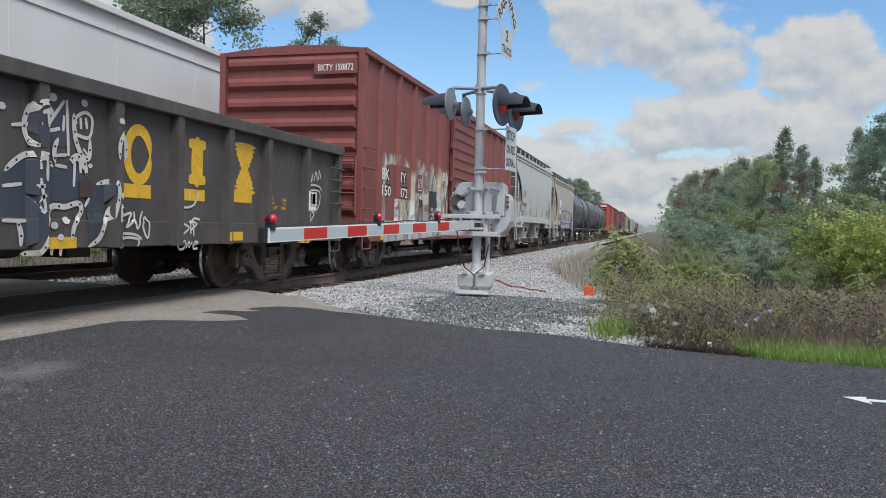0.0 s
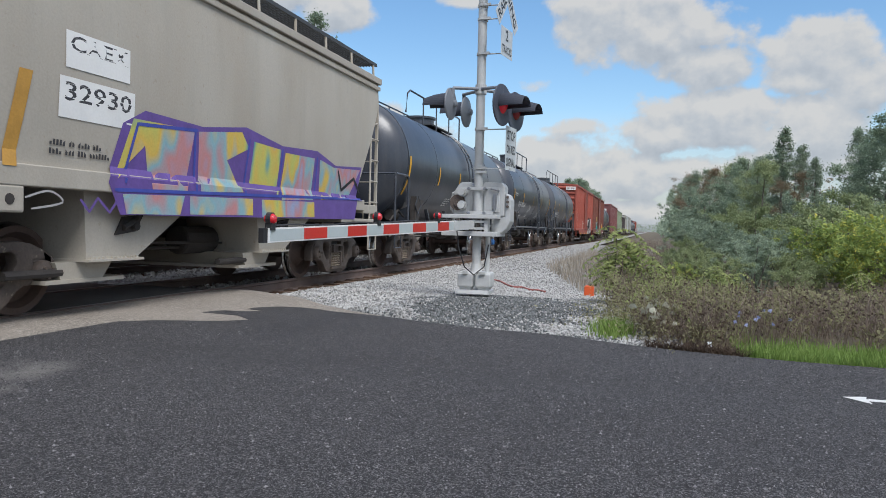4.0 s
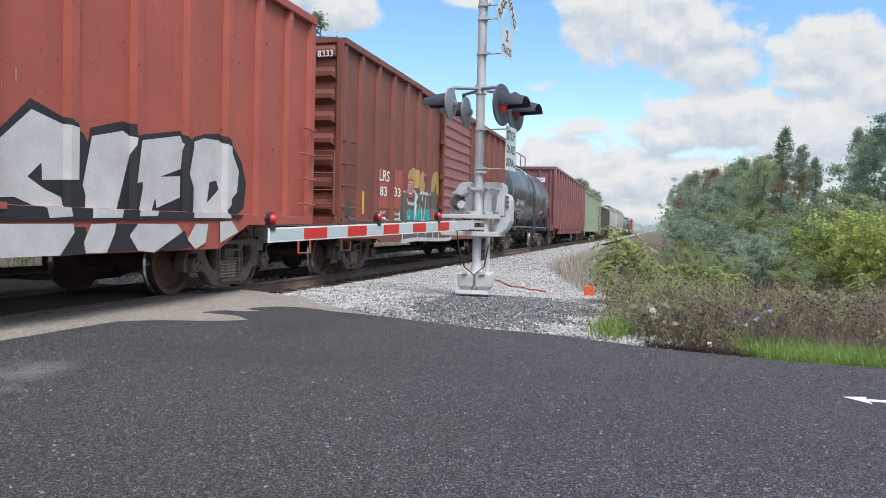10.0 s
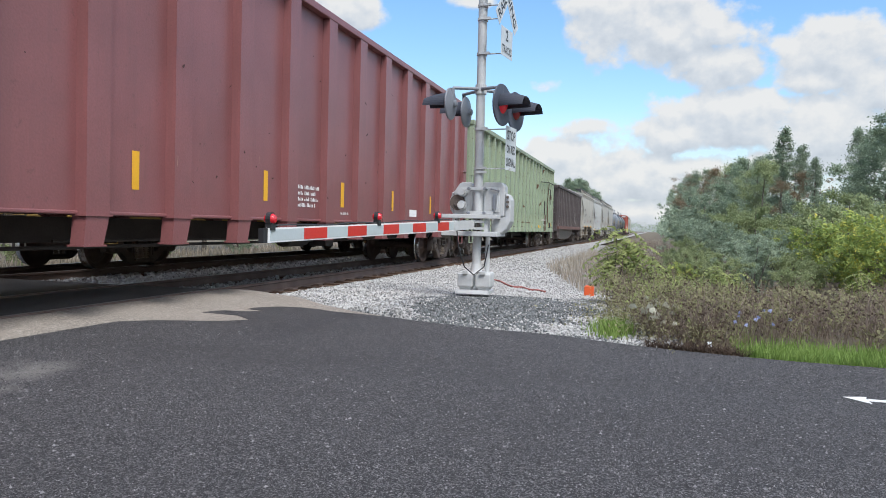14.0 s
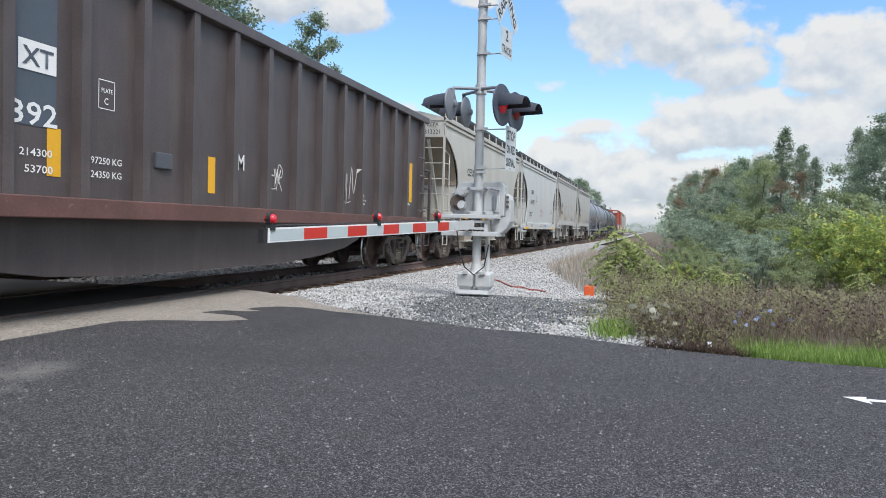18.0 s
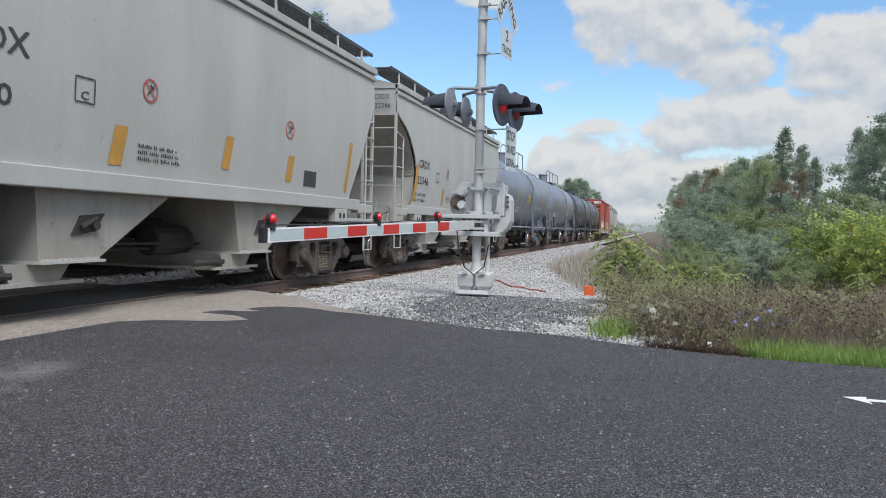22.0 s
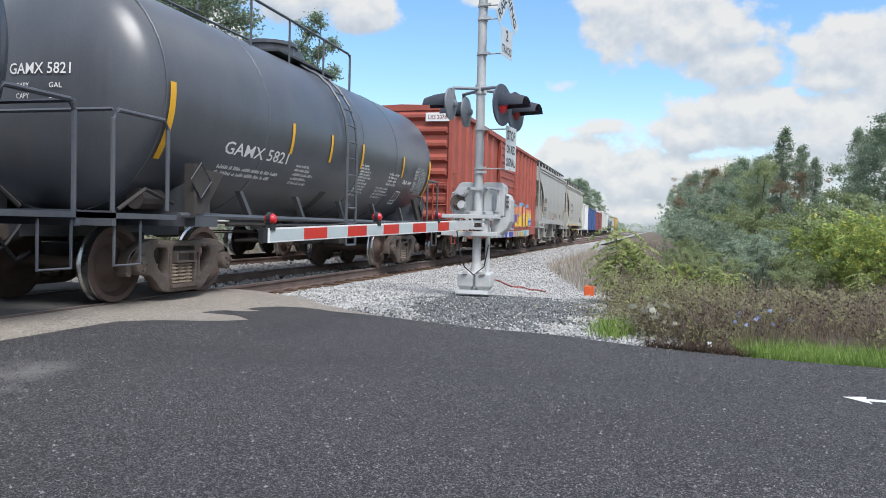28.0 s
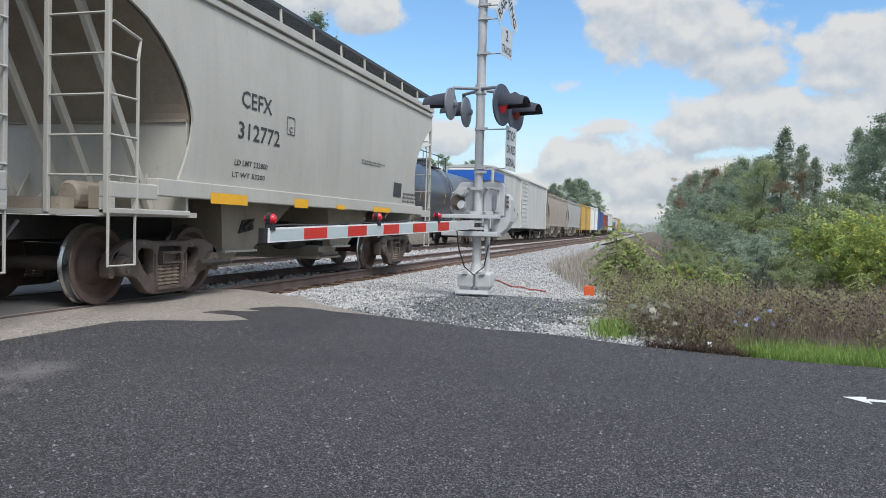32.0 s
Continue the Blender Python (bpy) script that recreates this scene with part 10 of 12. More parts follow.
spots, darkspots = [], []
for _ in range(52000):
    x = 7.15 + 14.0 * rnd.rand() ** 1.35
    y = rnd.uniform(-6.2 if x < 13 else -5.4, -0.12)
    if x < near_edge(y) + 0.12 * rnd.rand():
        continue
    if y > -0.5 and abs((x - 9.9) % 0.52 - 0.26) > 0.13 and rnd.rand() < 0.93:
        continue
    mound = ((x - 10.0) / 2.1) ** 2 + ((y + 4.25) / 1.25) ** 2 + 0.8 * noise.noise((x * 1.7, y * 1.7, 2.0))
    if mound < 0.8 + 0.5 * rnd.rand():
        (darkspots if rnd.rand() < 0.8 else spots).append((x, y, rnd.uniform(0.008, 0.018)))
    elif x < near_edge(y) + 0.9 * rnd.rand() and y < -2.6:
        (spots if rnd.rand() < 0.5 else darkspots).append((x, y, rnd.uniform(0.007, 0.016)))
    else:
        spots.append((x, y, rnd.uniform(0.011, 0.026)))
for _ in range(9000):
    x = 20 + 40 * rnd.rand() ** 1.3
    spots.append((x, rnd.uniform(-4.2, -0.5), rnd.uniform(0.022, 0.042)))
for _ in range(2600):
    x, y = rnd.uniform(6.95, 9.2), rnd.uniform(-6.45, -5.2)
    if x > near_edge(y) - 0.03:
        (spots if rnd.rand() < 0.6 else darkspots).append((x, y, rnd.uniform(0.006, 0.018)))
for _ in range(5000):
    a, r = rnd.uniform(0, 6.28), rnd.rand() ** 0.6
    darkspots.append((10.0 + 2.1 * r * math.cos(a), -4.25 + 1.2 * r * math.sin(a), rnd.uniform(0.008, 0.02)))
stones("ballast_stones", STONE, spots, "pale angular crushed limestone stones", rnd, bank)
stones("dark_gravel", DARKSTONE, [p for p in darkspots if p[0] > near_edge(p[1])], "dark grey fine gravel round the signal base", rnd, bank)
between = [(9.8 + 30 * rnd.rand() ** 1.5, rnd.uniform(1.7, 4.2), rnd.uniform(0.03, 0.06)) for _ in range(6000)]
between += [(10 + 30 * rnd.rand() ** 1.4, rnd.uniform(0.2, 1.45), rnd.uniform(0.025, 0.05)) for _ in range(3000)]
stones("ballast_stones_between", STONE, between, "pale ballast stones between the tracks", rnd, lambda x, y: -0.17)

def inside(x, y, poly):
    hit = False
    for i in range(len(poly)):
        (x0, y0), (x1, y1) = poly[i - 1], poly[i]
        if (y0 > y) != (y1 > y) and x < x0 + (y - y0) * (x1 - x0) / (y1 - y0):
            hit = not hit
    return hit


AGGREGATE = bpy.data.materials.new("road aggregate")
AGGREGATE.use_nodes = True
an, al = AGGREGATE.node_tree.nodes, AGGREGATE.node_tree.links
an["Principled BSDF"].inputs["Roughness"].default_value = 0.75
ag, ar_ = an.new("ShaderNodeNewGeometry"), an.new("ShaderNodeValToRGB")
ar_.color_ramp.elements[0].color, ar_.color_ramp.elements[1].color = (0.020, 0.019, 0.021, 1), (0.25, 0.24, 0.245, 1)
ar_.color_ramp.elements[0].position = 0.15
ar_.color_ramp.elements.new(0.72).color = (0.058, 0.055, 0.058, 1)
al.new(ag.outputs["Random Per Island"], ar_.inputs[0])
al.new(ar_.outputs[0], an["Principled BSDF"].inputs["Base Color"])


def aggregate_stones(n):
    """Stones that stand proud of the worn road where it runs past nearest, fewer where it is sealed smooth."""
    r = np.random.RandomState(77)
    dist, ang = r.uniform(2.4, 9.0, n), np.radians(r.uniform(-19, 51, n))
    xy = np.stack([dist * np.cos(ang), -6.118 + dist * np.sin(ang)], 1)
    keep = []
    for x, y in xy:
        if x > 6.0 or y > -2.2:
            near = min((x - a) ** 2 + (y - b) ** 2 for a, b in edge_road[2:42])
            if not inside(x, y, edge_road) or (y > -3.4 and near < 0.16 * r.rand()):
                keep.append(False)
                continue
        seal = noise.noise((x * 1.3, y * 0.3, 8.0)) + 0.5 * noise.noise((x * 0.5, y * 0.5, 1.0))
        keep.append(r.rand() < 0.62 - 0.75 * seal)
    xy = xy[np.array(keep)]
    n = len(xy)
    size = r.uniform(0.0022, 0.0062, n) * (1 + 0.8 * (r.rand(n) > 0.93))
    turn = r.uniform(0, 6.28, n)
    ring = []
    for k in range(4):
        a = turn + k * 1.5708 + r.uniform(-0.4, 0.4, n)
        q = size * r.uniform(0.7, 1.25, n)
        ring.append(np.stack([xy[:, 0] + q * np.cos(a), xy[:, 1] + q * np.sin(a), np.full(n, -0.0505)], 1))
    tip = np.stack([xy[:, 0] + size * r.uniform(-0.3, 0.3, n), xy[:, 1] + size * r.uniform(-0.3, 0.3, n), -0.05 + size * r.uniform(0.5, 1.1, n)], 1)
    pts = np.stack([*ring, tip], 1).reshape(-1, 3)
    fs = (np.array([(0, 1, 4), (1, 2, 4), (2, 3, 4), (3, 0, 4)])[None] + (np.arange(n) * 5)[:, None, None]).reshape(-1, 3)
    me = bpy.data.meshes.new("road_aggregate")
    me.from_pydata(pts.tolist(), [], fs.tolist())
    me.materials.append(AGGREGATE)
    return tagged(part("road_aggregate", me, None), "pale and dark stones proud of the worn asphalt", "gravel", kind="stuff")


aggregate_stones(150000)

# ---- tracks ----
tie_mesh = Mesh().box(-0.115, 0.115, -1.3, 1.3, -0.36, -0.172).data("tie", TIE)


def railway(y0, name):
    tr = thing(name, "rusty railway track on wooden ties", "railway track", kind="structure")
    for s in (-1, 1):
        yc = y0 + s * 0.753
        poly = [(yc - 0.07, -0.17), (yc + 0.07, -0.17), (yc + 0.02, -0.145), (yc + 0.01, -0.05), (yc + 0.036, -0.035), (yc + 0.036, -0.006), (yc + 0.03, 0.0), (yc - 0.03, 0.0), (yc - 0.036, -0.006), (yc - 0.036, -0.035), (yc - 0.01, -0.05), (yc - 0.02, -0.145)]
        part("rail", Mesh().prism(poly, "x", -60, 900), RAIL, tr)
        part("rail_head", Mesh().box(-60, 900, yc - 0.026, yc + 0.026, -0.004, 0.001), RAILTOP, tr)
    far = Mesh()
    k = 0
    x = 9.9
    while x < 240:
        if k < 110:
            o = part("tie", tie_mesh, None, tr)
            o.matrix_local = pose(x, y0, random.uniform(-0.012, 0.01), 0, 0, random.uniform(-1.5, 1.5))
        else:
            far.box(x - 0.115, x + 0.115, y0 - 1.3, y0 + 1.3, -0.36, -0.172)
        k += 1
        x += 0.52
    tagged(part("tie_rest", far, TIE, tr), kind="stuff")
    return tr


railway(YC, "track_main")
railway(YC + 4.3, "track_far")
plate = Mesh()
for k in range(40):
    x = 9.9 + 0.52 * k
    plate.box(x - 0.09, x + 0.09, YC - 0.753 - 0.17, YC - 0.753 + 0.17, -0.172, -0.155)
tagged(part("tie_plate_row", plate, RAIL), "rusty tie plates under the near rail", "tie plate", kind="stuff")

# ---- white arrow on the road ----
ar = Mesh().add([(5.40, -7.36, -0.046), (5.46, -7.52, -0.046), (5.39, -7.50, -0.046), (5.385, -9.2, -0.046), (5.31, -9.2, -0.046), (5.315, -7.50, -0.046), (5.23, -7.50, -0.046)], [(0, 1, 2, 5, 6), (2, 3, 4, 5)])
tagged(part("road_arrow", ar, ROADPAINT), "worn white painted arrow on the asphalt", "road marking", kind="structure")


# ---- crossing signal ----
def turned(mesh_ob, x, y, z, rz):
    mesh_ob.matrix_local = pose(x, y, z, 0, 0, rz)
    return mesh_ob


MX, MY = 10.9, -3.61
sig = thing("crossing_signal", "galvanised railway crossing signal mast with lamps and gate", "crossing signal")
m = Mesh().tube([(MX, MY, 0.05), (MX, MY, 6.2)], 0.066, 20)
m.smooth = True
mast = part("mast", m, GALV, sig)
m = Mesh()
m.lathe([(0.30, 0.10), (0.32, 0.085), (0.42, 0.08), (0.46, 0.068)], "z", (MX, MY, 0), 20)
m.smooth = True
part("mast_collar", m, GALV, mast)
m = Mesh().prism([(MX - 0.22, 0.02), (MX + 0.22, 0.02), (MX + 0.2, 0.07), (MX - 0.2, 0.07)], "y", MY - 0.24, MY + 0.24)
part("base_plate", m, GALVDULL, sig)
for s in (-1, 1):
    y = MY + s * 0.135
    m = Mesh().loft([[(MX - a, y - b, z), (MX + a, y - b, z), (MX + a, y + b, z), (MX - a, y + b, z)] for a, b, z in ((0.10, 0.075, 0.05), (0.11, 0.085, 0.10), (0.15, 0.115, 0.12), (0.15, 0.115, 0.30), (0.13, 0.10, 0.34))])
    j = part("junction_box", m, GALV, sig, "grey cast junction box", bevel=0.015)
    part("box_lug", Mesh().box(MX - 0.19, MX - 0.14, y - 0.04, y + 0.04, 0.31, 0.35), GALV, j)
m = Mesh().tube([(MX + 0.05, MY - 0.155, 0.3), (MX + 0.05, MY - 0.155, 0.95)], 0.035, 12)
part("side_conduit", m, GALV, sig)
# gate mechanism
def yz_plate(poly, x0, x1):
    return Mesh().prism(poly, "x", x0, x1)


mech = part("gate_mechanism", yz_plate([(-3.22, 1.17), (-3.22, 1.54), (-3.30, 1.655), (-3.34, 1.68), (-3.49, 1.68), (-3.51, 1.64), (-3.66, 1.64), (-3.68, 1.68), (-3.95, 1.68), (-4.00, 1.62), (-4.00, 1.17)], MX + 0.06, MX + 0.34), GALVDULL, sig, "grey steel gate mechanism housing", bevel=0.018)
part("mechanism_cover", yz_plate([(-3.80, 0.93), (-3.96, 0.91), (-4.04, 0.99), (-4.09, 1.10), (-4.09, 1.42), (-4.05, 1.50), (-4.003, 1.52), (-4.003, 1.165), (-3.80, 1.165)], MX + 0.08, MX + 0.40), GALVDULL, mech, bevel=0.02)
part("door_panel", yz_plate([(-3.69, 1.23), (-3.69, 1.60), (-3.93, 1.60), (-3.93, 1.23)], MX + 0.04, MX + 0.059), GALVDULL, mech, bevel=0.008)
part("latch", Mesh().box(MX + 0.0, MX + 0.039, -3.885, -3.835, 1.28, 1.50), LAMPGREY, mech, bevel=0.006)
part("latch_handle", Mesh().tube([(MX + 0.03, -3.80, 1.585), (MX, -3.80, 1.58), (MX, -3.92, 1.55), (MX + 0.03, -3.92, 1.55)], 0.012, 6), LAMPGREY, mech)
part("side_guard", Mesh().tube([(MX + 0.12, -3.24, 1.19), (MX + 0.12, -3.175, 1.26), (MX + 0.12, -3.165, 1.42), (MX + 0.12, -3.19, 1.51), (MX + 0.12, -3.24, 1.53)], 0.022, 8), GALV, mech)
part("shaft_end", Mesh().lathe([(-0.03, 0.0), (-0.03, 0.05), (0.0, 0.06), (0.0, 0.12), (0.03, 0.12)], "x", (MX + 0.03, -3.285, 1.37), 20), STEEL, mech)
for z in (1.53, 1.33):
    m = Mesh().lathe([(-0.115, 0.0), (-0.115, 0.052), (-0.06, 0.056), (-0.06, 0.072), (0.0, 0.072)], "x", (MX + 0.059, -3.36, z), 16)
    part("bolt_cap", m, GALV, mech)
for z in (1.46, 1.39, 1.32):
    part("side_bolt", Mesh().lathe([(0.0, 0.022), (0.03, 0.022), (0.03, 0.0)], "x", (MX + 0.05, -4.045, z), 8), STEEL, mech)
for z, y0, y1 in ((1.575, -3.46, -3.74), (1.215, -3.46, -3.86)):
    cl = part("u_clamp", Mesh().box(MX - 0.095, MX - 0.072, y1, y0, z - 0.022, z + 0.022), GALVDULL, mech, bevel=0.005)
    for y in (y0 - 0.03, -3.73):
        part("clamp_bolt", Mesh().lathe([(-0.05, 0.0), (-0.05, 0.02), (0.0, 0.024), (0.16, 0.012)], "x", (MX - 0.096, y, z), 8), LAMPGREY, cl)
for z0, z1 in ((1.13, 1.19), (0.87, 0.94)):
    m = Mesh().box(MX - 0.22, MX - 0.08, -3.95, -3.11, z0, z1)
    ch = part("support_channel", m, GALV, sig, bevel=0.008)
    part("channel_arm", Mesh().box(MX - 0.079, MX + 0.45, -3.945, -3.87, z0 + 0.003, z1 - 0.003), GALV, ch)
    part("channel_arm", Mesh().box(MX - 0.079, MX + 0.45, -3.22, -3.13, z0 + 0.003, z1 - 0.003), GALV, ch)
hinge = part("arm_hinge", Mesh().box(MX - 0.15, MX + 0.0, -3.34, -3.26, 0.942, 1.128).box(MX - 0.16, MX + 0.0, -3.80, -3.75, 0.942, 1.128), GALV, sig)
for z in (0.985, 1.085):
    part("hinge_plate", Mesh().box(MX - 0.19, MX - 0.075, -3.745, -3.40, z - 0.018, z + 0.018), GALVDULL, hinge)
for y in (-3.44, -3.53, -3.66):
    part("hinge_bolt", Mesh().tube([(MX - 0.145, y, 0.945), (MX - 0.145, y, 1.125)], 0.02, 8), STEEL, hinge)
# gate arm, sixteen-inch red and white stripes
arm_dir = Vector((0.9953, -0.0931, 0.0252))
tip = Vector((5.48, -3.09, 0.834))


def arm_at(d, h):
    p = tip + arm_dir * d
    return Vector((p.x, p.y, p.z + h))


def arm_piece(d0, d1, h0, h1, t0, t1):
    vs = []
    for d in (d0, d1):
        top = h1 * (0.120 + 0.004 * d)
        low = h0 * (0.120 + 0.004 * d)
        for h in (low, top):
            for t in (t0, t1):
                p = arm_at(d, h)
                vs.append((p.x, p.y + t, p.z))
    return Mesh().add(vs, [(0, 1, 3, 2), (4, 6, 7, 5), (0, 4, 5, 1), (2, 3, 7, 6), (0, 2, 6, 4), (1, 5, 7, 3)])


arm = part("gate_arm", arm_piece(0.0, 4.55, 0.0, 1.0, -0.018, 0.018), ARMWHITE, sig, "white gate arm with red reflective stripes")
part("arm_tail", arm_piece(4.4, 5.25, 0.05, 0.95, -0.03, 0.03), GALV, arm)
for k in range(5):
    d = 0.552 + 0.8128 * k
    part("red_stripe", arm_piece(d, d + 0.4064, 0.10, 0.90, -0.0215, 0.0215), RED, arm)
    part("reflective_stripe", arm_piece(d - 0.4 if k else 0.03, d, 0.10, 0.90, -0.020, 0.020), SILVER, arm)
part("reflective_stripe", arm_piece(0.552 + 0.8128 * 4 + 0.4064, 4.5, 0.10, 0.90, -0.020, 0.020), SILVER, arm)
part("arm_end_cap", arm_piece(-0.06, 0.0, 0.0, 1.0, -0.015, 0.03), BLACK, arm)
cable = Mesh().tube([arm_at(d, 0.135 + 0.004 * d + 0.008 * math.sin(d * 5)) for d in [0.1 + 0.15 * i for i in range(29)]], 0.007, 5)
part("arm_cable", cable, BLACK, arm)
for d in (0.06, 2.06, 3.83):
    p = arm_at(d, 0.12 + 0.004 * d)
    m = Mesh().box(p.x - 0.035, p.x + 0.035, p.y - 0.03, p.y + 0.03, p.z - 0.02, p.z + 0.04)
    lm = part("arm_lamp", m, BLACK, arm, "small red gate arm lamp")
    m = Mesh().lathe([(-0.05, 0.0), (-0.045, 0.03), (-0.02, 0.045), (0.02, 0.045), (0.045, 0.03), (0.05, 0.0)], "y", (p.x, p.y, p.z + 0.075), 14)
    m.smooth = True
    part("lens", m, LAMPRED, lm)
    m = Mesh().lathe([(-0.02, 0.048), (-0.02, 0.055), (0.02, 0.055), (0.02, 0.048)], "y", (p.x, p.y, p.z + 0.075), 14)
    part("lamp_ring", m, BLACK, lm)
dc = Mesh().tube([(MX - 0.3, -3.35, 1.12), (MX - 0.36, -3.42, 0.7), (MX - 0.3, -3.5, 0.42), (MX - 0.2, -3.62, 0.30), (MX - 0.1, -3.75, 0.42), (MX - 0.05, -3.8, 0.75)], 0.010, 6)
part("drop_cable", dc, BLACK, sig)

# lamp pairs
def lamp(x, y, z, rz, power, size):
    """A flashing lamp that faces -y before it is turned."""
    m = Mesh().lathe([(-0.012, 0.0), (-0.012, size - 0.005), (0.0, size), (0.012, size - 0.005), (0.055, 0.06), (0.06, 0.0)], "y", (0, 0, 0), 32)
    b = turned(part("lamp_background", m, LAMPGREY if rz > 90 else LAMPDARK, sig, "round black lamp background"), x, y, z, rz)
    m = Mesh().lathe([(0.03, 0.05), (0.09, 0.05), (0.10, 0.035), (0.105, 0.0)], "y", (0, 0, 0), 20)
    m.smooth = True
    part("lamp_housing", m, LAMPGREY, b)
    m = Mesh().lathe([(-0.06, 0.0), (-0.055, 0.07), (-0.035, 0.10), (-0.012, 0.125)], "y", (0, 0, 0), 24)
    m.smooth = True
    part("red_lens", m, power, b, "red lamp lens")
    rings = []
    for d, r, drop, u0 in ((-0.012, 0.16, 0.0, -0.08), (-0.14, 0.165, 0.01, -0.04), (-0.26, 0.165, 0.03, 0.0), (-0.38, 0.16, 0.06, 0.06)):
        rings.append([(r * math.cos(a), d, r * math.sin(a) - drop) for a in [math.pi * (u0 + (1 - 2 * u0) * k / 16) for k in range(17)]])
    m = Mesh().loft(rings, caps=False, closed=False)
    h = part("hood", m, HOODBLACK, b)
    so = h.modifiers.new("thick", "SOLIDIFY")
    so.thickness = 0.008


ZL = 2.80
lamp(10.55, -4.005, ZL - 0.04, -14, LENSLIT, 0.30)
lamp(11.22, -4.08, ZL - 0.04, -14, LENSDIM, 0.30)
lamp(10.55, -3.24, ZL - 0.01, 175, LENSDIM, 0.235)
lamp(11.22, -3.31, ZL - 0.03, 175, LENSLIT, 0.235)
for s, ya in ((-1, -3.99), (1, -3.27)):
    m = Mesh()
    zt = ZL + 0.20
    m.tube([(10.55, ya, zt), (10.60, ya, zt + 0.03), (MX - 0.07, MY + s * 0.03, ZL + 0.25), (MX + 0.07, MY + s * 0.03, ZL + 0.25), (11.17, ya, zt + 0.03), (11.22, ya, zt)], 0.024, 8)
    m.tube([(10.55, ya, zt + 0.02), (10.55, ya, ZL + 0.08)], 0.028, 8)
    m.tube([(11.22, ya, zt + 0.02), (11.22, ya, ZL + 0.08)], 0.028, 8)
    part("lamp_arm", m, LAMPGREY, sig)
part("arm_clamp", Mesh().lathe([(-0.07, 0.068), (-0.07, 0.085), (0.07, 0.085), (0.07, 0.068)], "z", (MX, MY, ZL + 0.25), 16), GALVDULL, sig)

# signs
def sign(name, w, h, x, y, z, rz, label, tilt=0.0):
    m = Mesh().box(-w / 2, w / 2, -0.002, 0.002, -h / 2, h / 2)
    o = part(name, m, SIGNWHITE, sig, label)
    o.matrix_local = pose(x, y, z, 0, 0, rz) @ Matrix.Rotation(radians(tilt), 4, "Y")
    return o


def words(ob, s, size, z, w, y=-0.004, x=0.0, material=None):
    me = text_mesh(s, size, material or BLACK, size * 0.02)
    xs = [v.co.x for v in me.vertices]
    k = w / (max(xs) - min(xs))
    c = (max(xs) + min(xs)) / 2
    for v in me.vertices:
        v.co = ((v.co.x - c) * k + x, y, v.co.y + z)
    part("lettering", me, None, ob)


SA = -8
st = sign("stop_sign", 0.48, 0.64, MX + 0.02, -4.08, 2.17, SA, "white sign with black lettering")
words(st, "STOP", 0.20, 0.12, 0.36)
words(st, "ON RED", 0.17, -0.07, 0.40)
words(st, "SIGNAL", 0.17, -0.26, 0.40)
tk = sign("tracks_sign", 0.50, 0.42, MX, -3.98, 3.72, SA, "white number of tracks sign")
words(tk, "2", 0.22, 0.03, 0.11)
words(tk, "TRACKS", 0.16, -0.16, 0.42)
xa = sign("crossbuck_board", 1.25, 0.23, MX, -3.98, 4.45, SA, "white crossbuck board", 48)
words(xa, "CROSSING", 0.19, -0.065, 1.1)
xb = sign("crossbuck_board", 1.25, 0.23, MX - 0.008, -3.98, 4.45, SA, "white crossbuck board", -48)
words(xb, "RAIL ROAD", 0.19, -0.065, 1.1)
for z, y1 in ((4.28, -3.86), (4.08, -3.86), (3.57, -3.98), (2.46, -4.05), (1.88, -4.1), (1.82, -3.7)):
    m = Mesh().lathe([(-0.02, 0.068), (-0.02, 0.078), (0.02, 0.078), (0.02, 0.068)], "z", (MX, MY, z), 16)
    m.box(MX - 0.09, MX - 0.05, MY - 0.13, MY + 0.02, z - 0.015, z + 0.02)
    m.tube([(MX - 0.06, MY - 0.05, z - 0.01), (MX - 0.03, y1, z)], 0.010, 6)
    part("sign_bracket", m, GALV, sig)

# ---- small things on the ballast ----
m = Mesh().loft([[(14.0 + a * s, -5.05 + b * t, z) for s, t in ((-1, -1), (1, -1), (1, 1), (-1, 1))] for a, b, z in ((0.08, 0.09, bank(14, -5) - 0.02), (0.075, 0.085, -0.04), (0.06, 0.06, -0.02))])
tagged(part("marker_cap", m, ORANGE, bevel=0.01), "orange plastic marker cap on the stones", "marker")
hp = [(x, y, bank(x, y) + 0.03) for x, y in ((16.86, -2.63), (16.58, -2.86), (15.80, -3.18), (15.24, -3.42), (15.34, -3.58), (14.68, -3.84), (14.62, -4.01), (14.15, -4.21))]
m = Mesh().tube(hp, 0.02, 8)
m.smooth = True
tagged(part("conduit_hose", m, PINK), "faded red flexible conduit lying on the ballast", "hose")
tagged(part("litter", Mesh().prism([(7.40, -0.07), (7.46, -0.075), (7.45, -0.035), (7.43, -0.02), (7.41, -0.04)], "y", -6.70, -6.655), SIGNWHITE), "crumpled white litter at the road edge", "litter")

# ---- plants ----
def quads(name, pts, material, smooth=False):
    pts = np.asarray(pts, dtype=float)
    n = len(pts)
    me = bpy.data.meshes.new(name)
    me.from_pydata(pts.reshape(-1, 3).tolist(), [], np.arange(n * 4).reshape(-1, 4).tolist())
    me.materials.append(material)
    return me


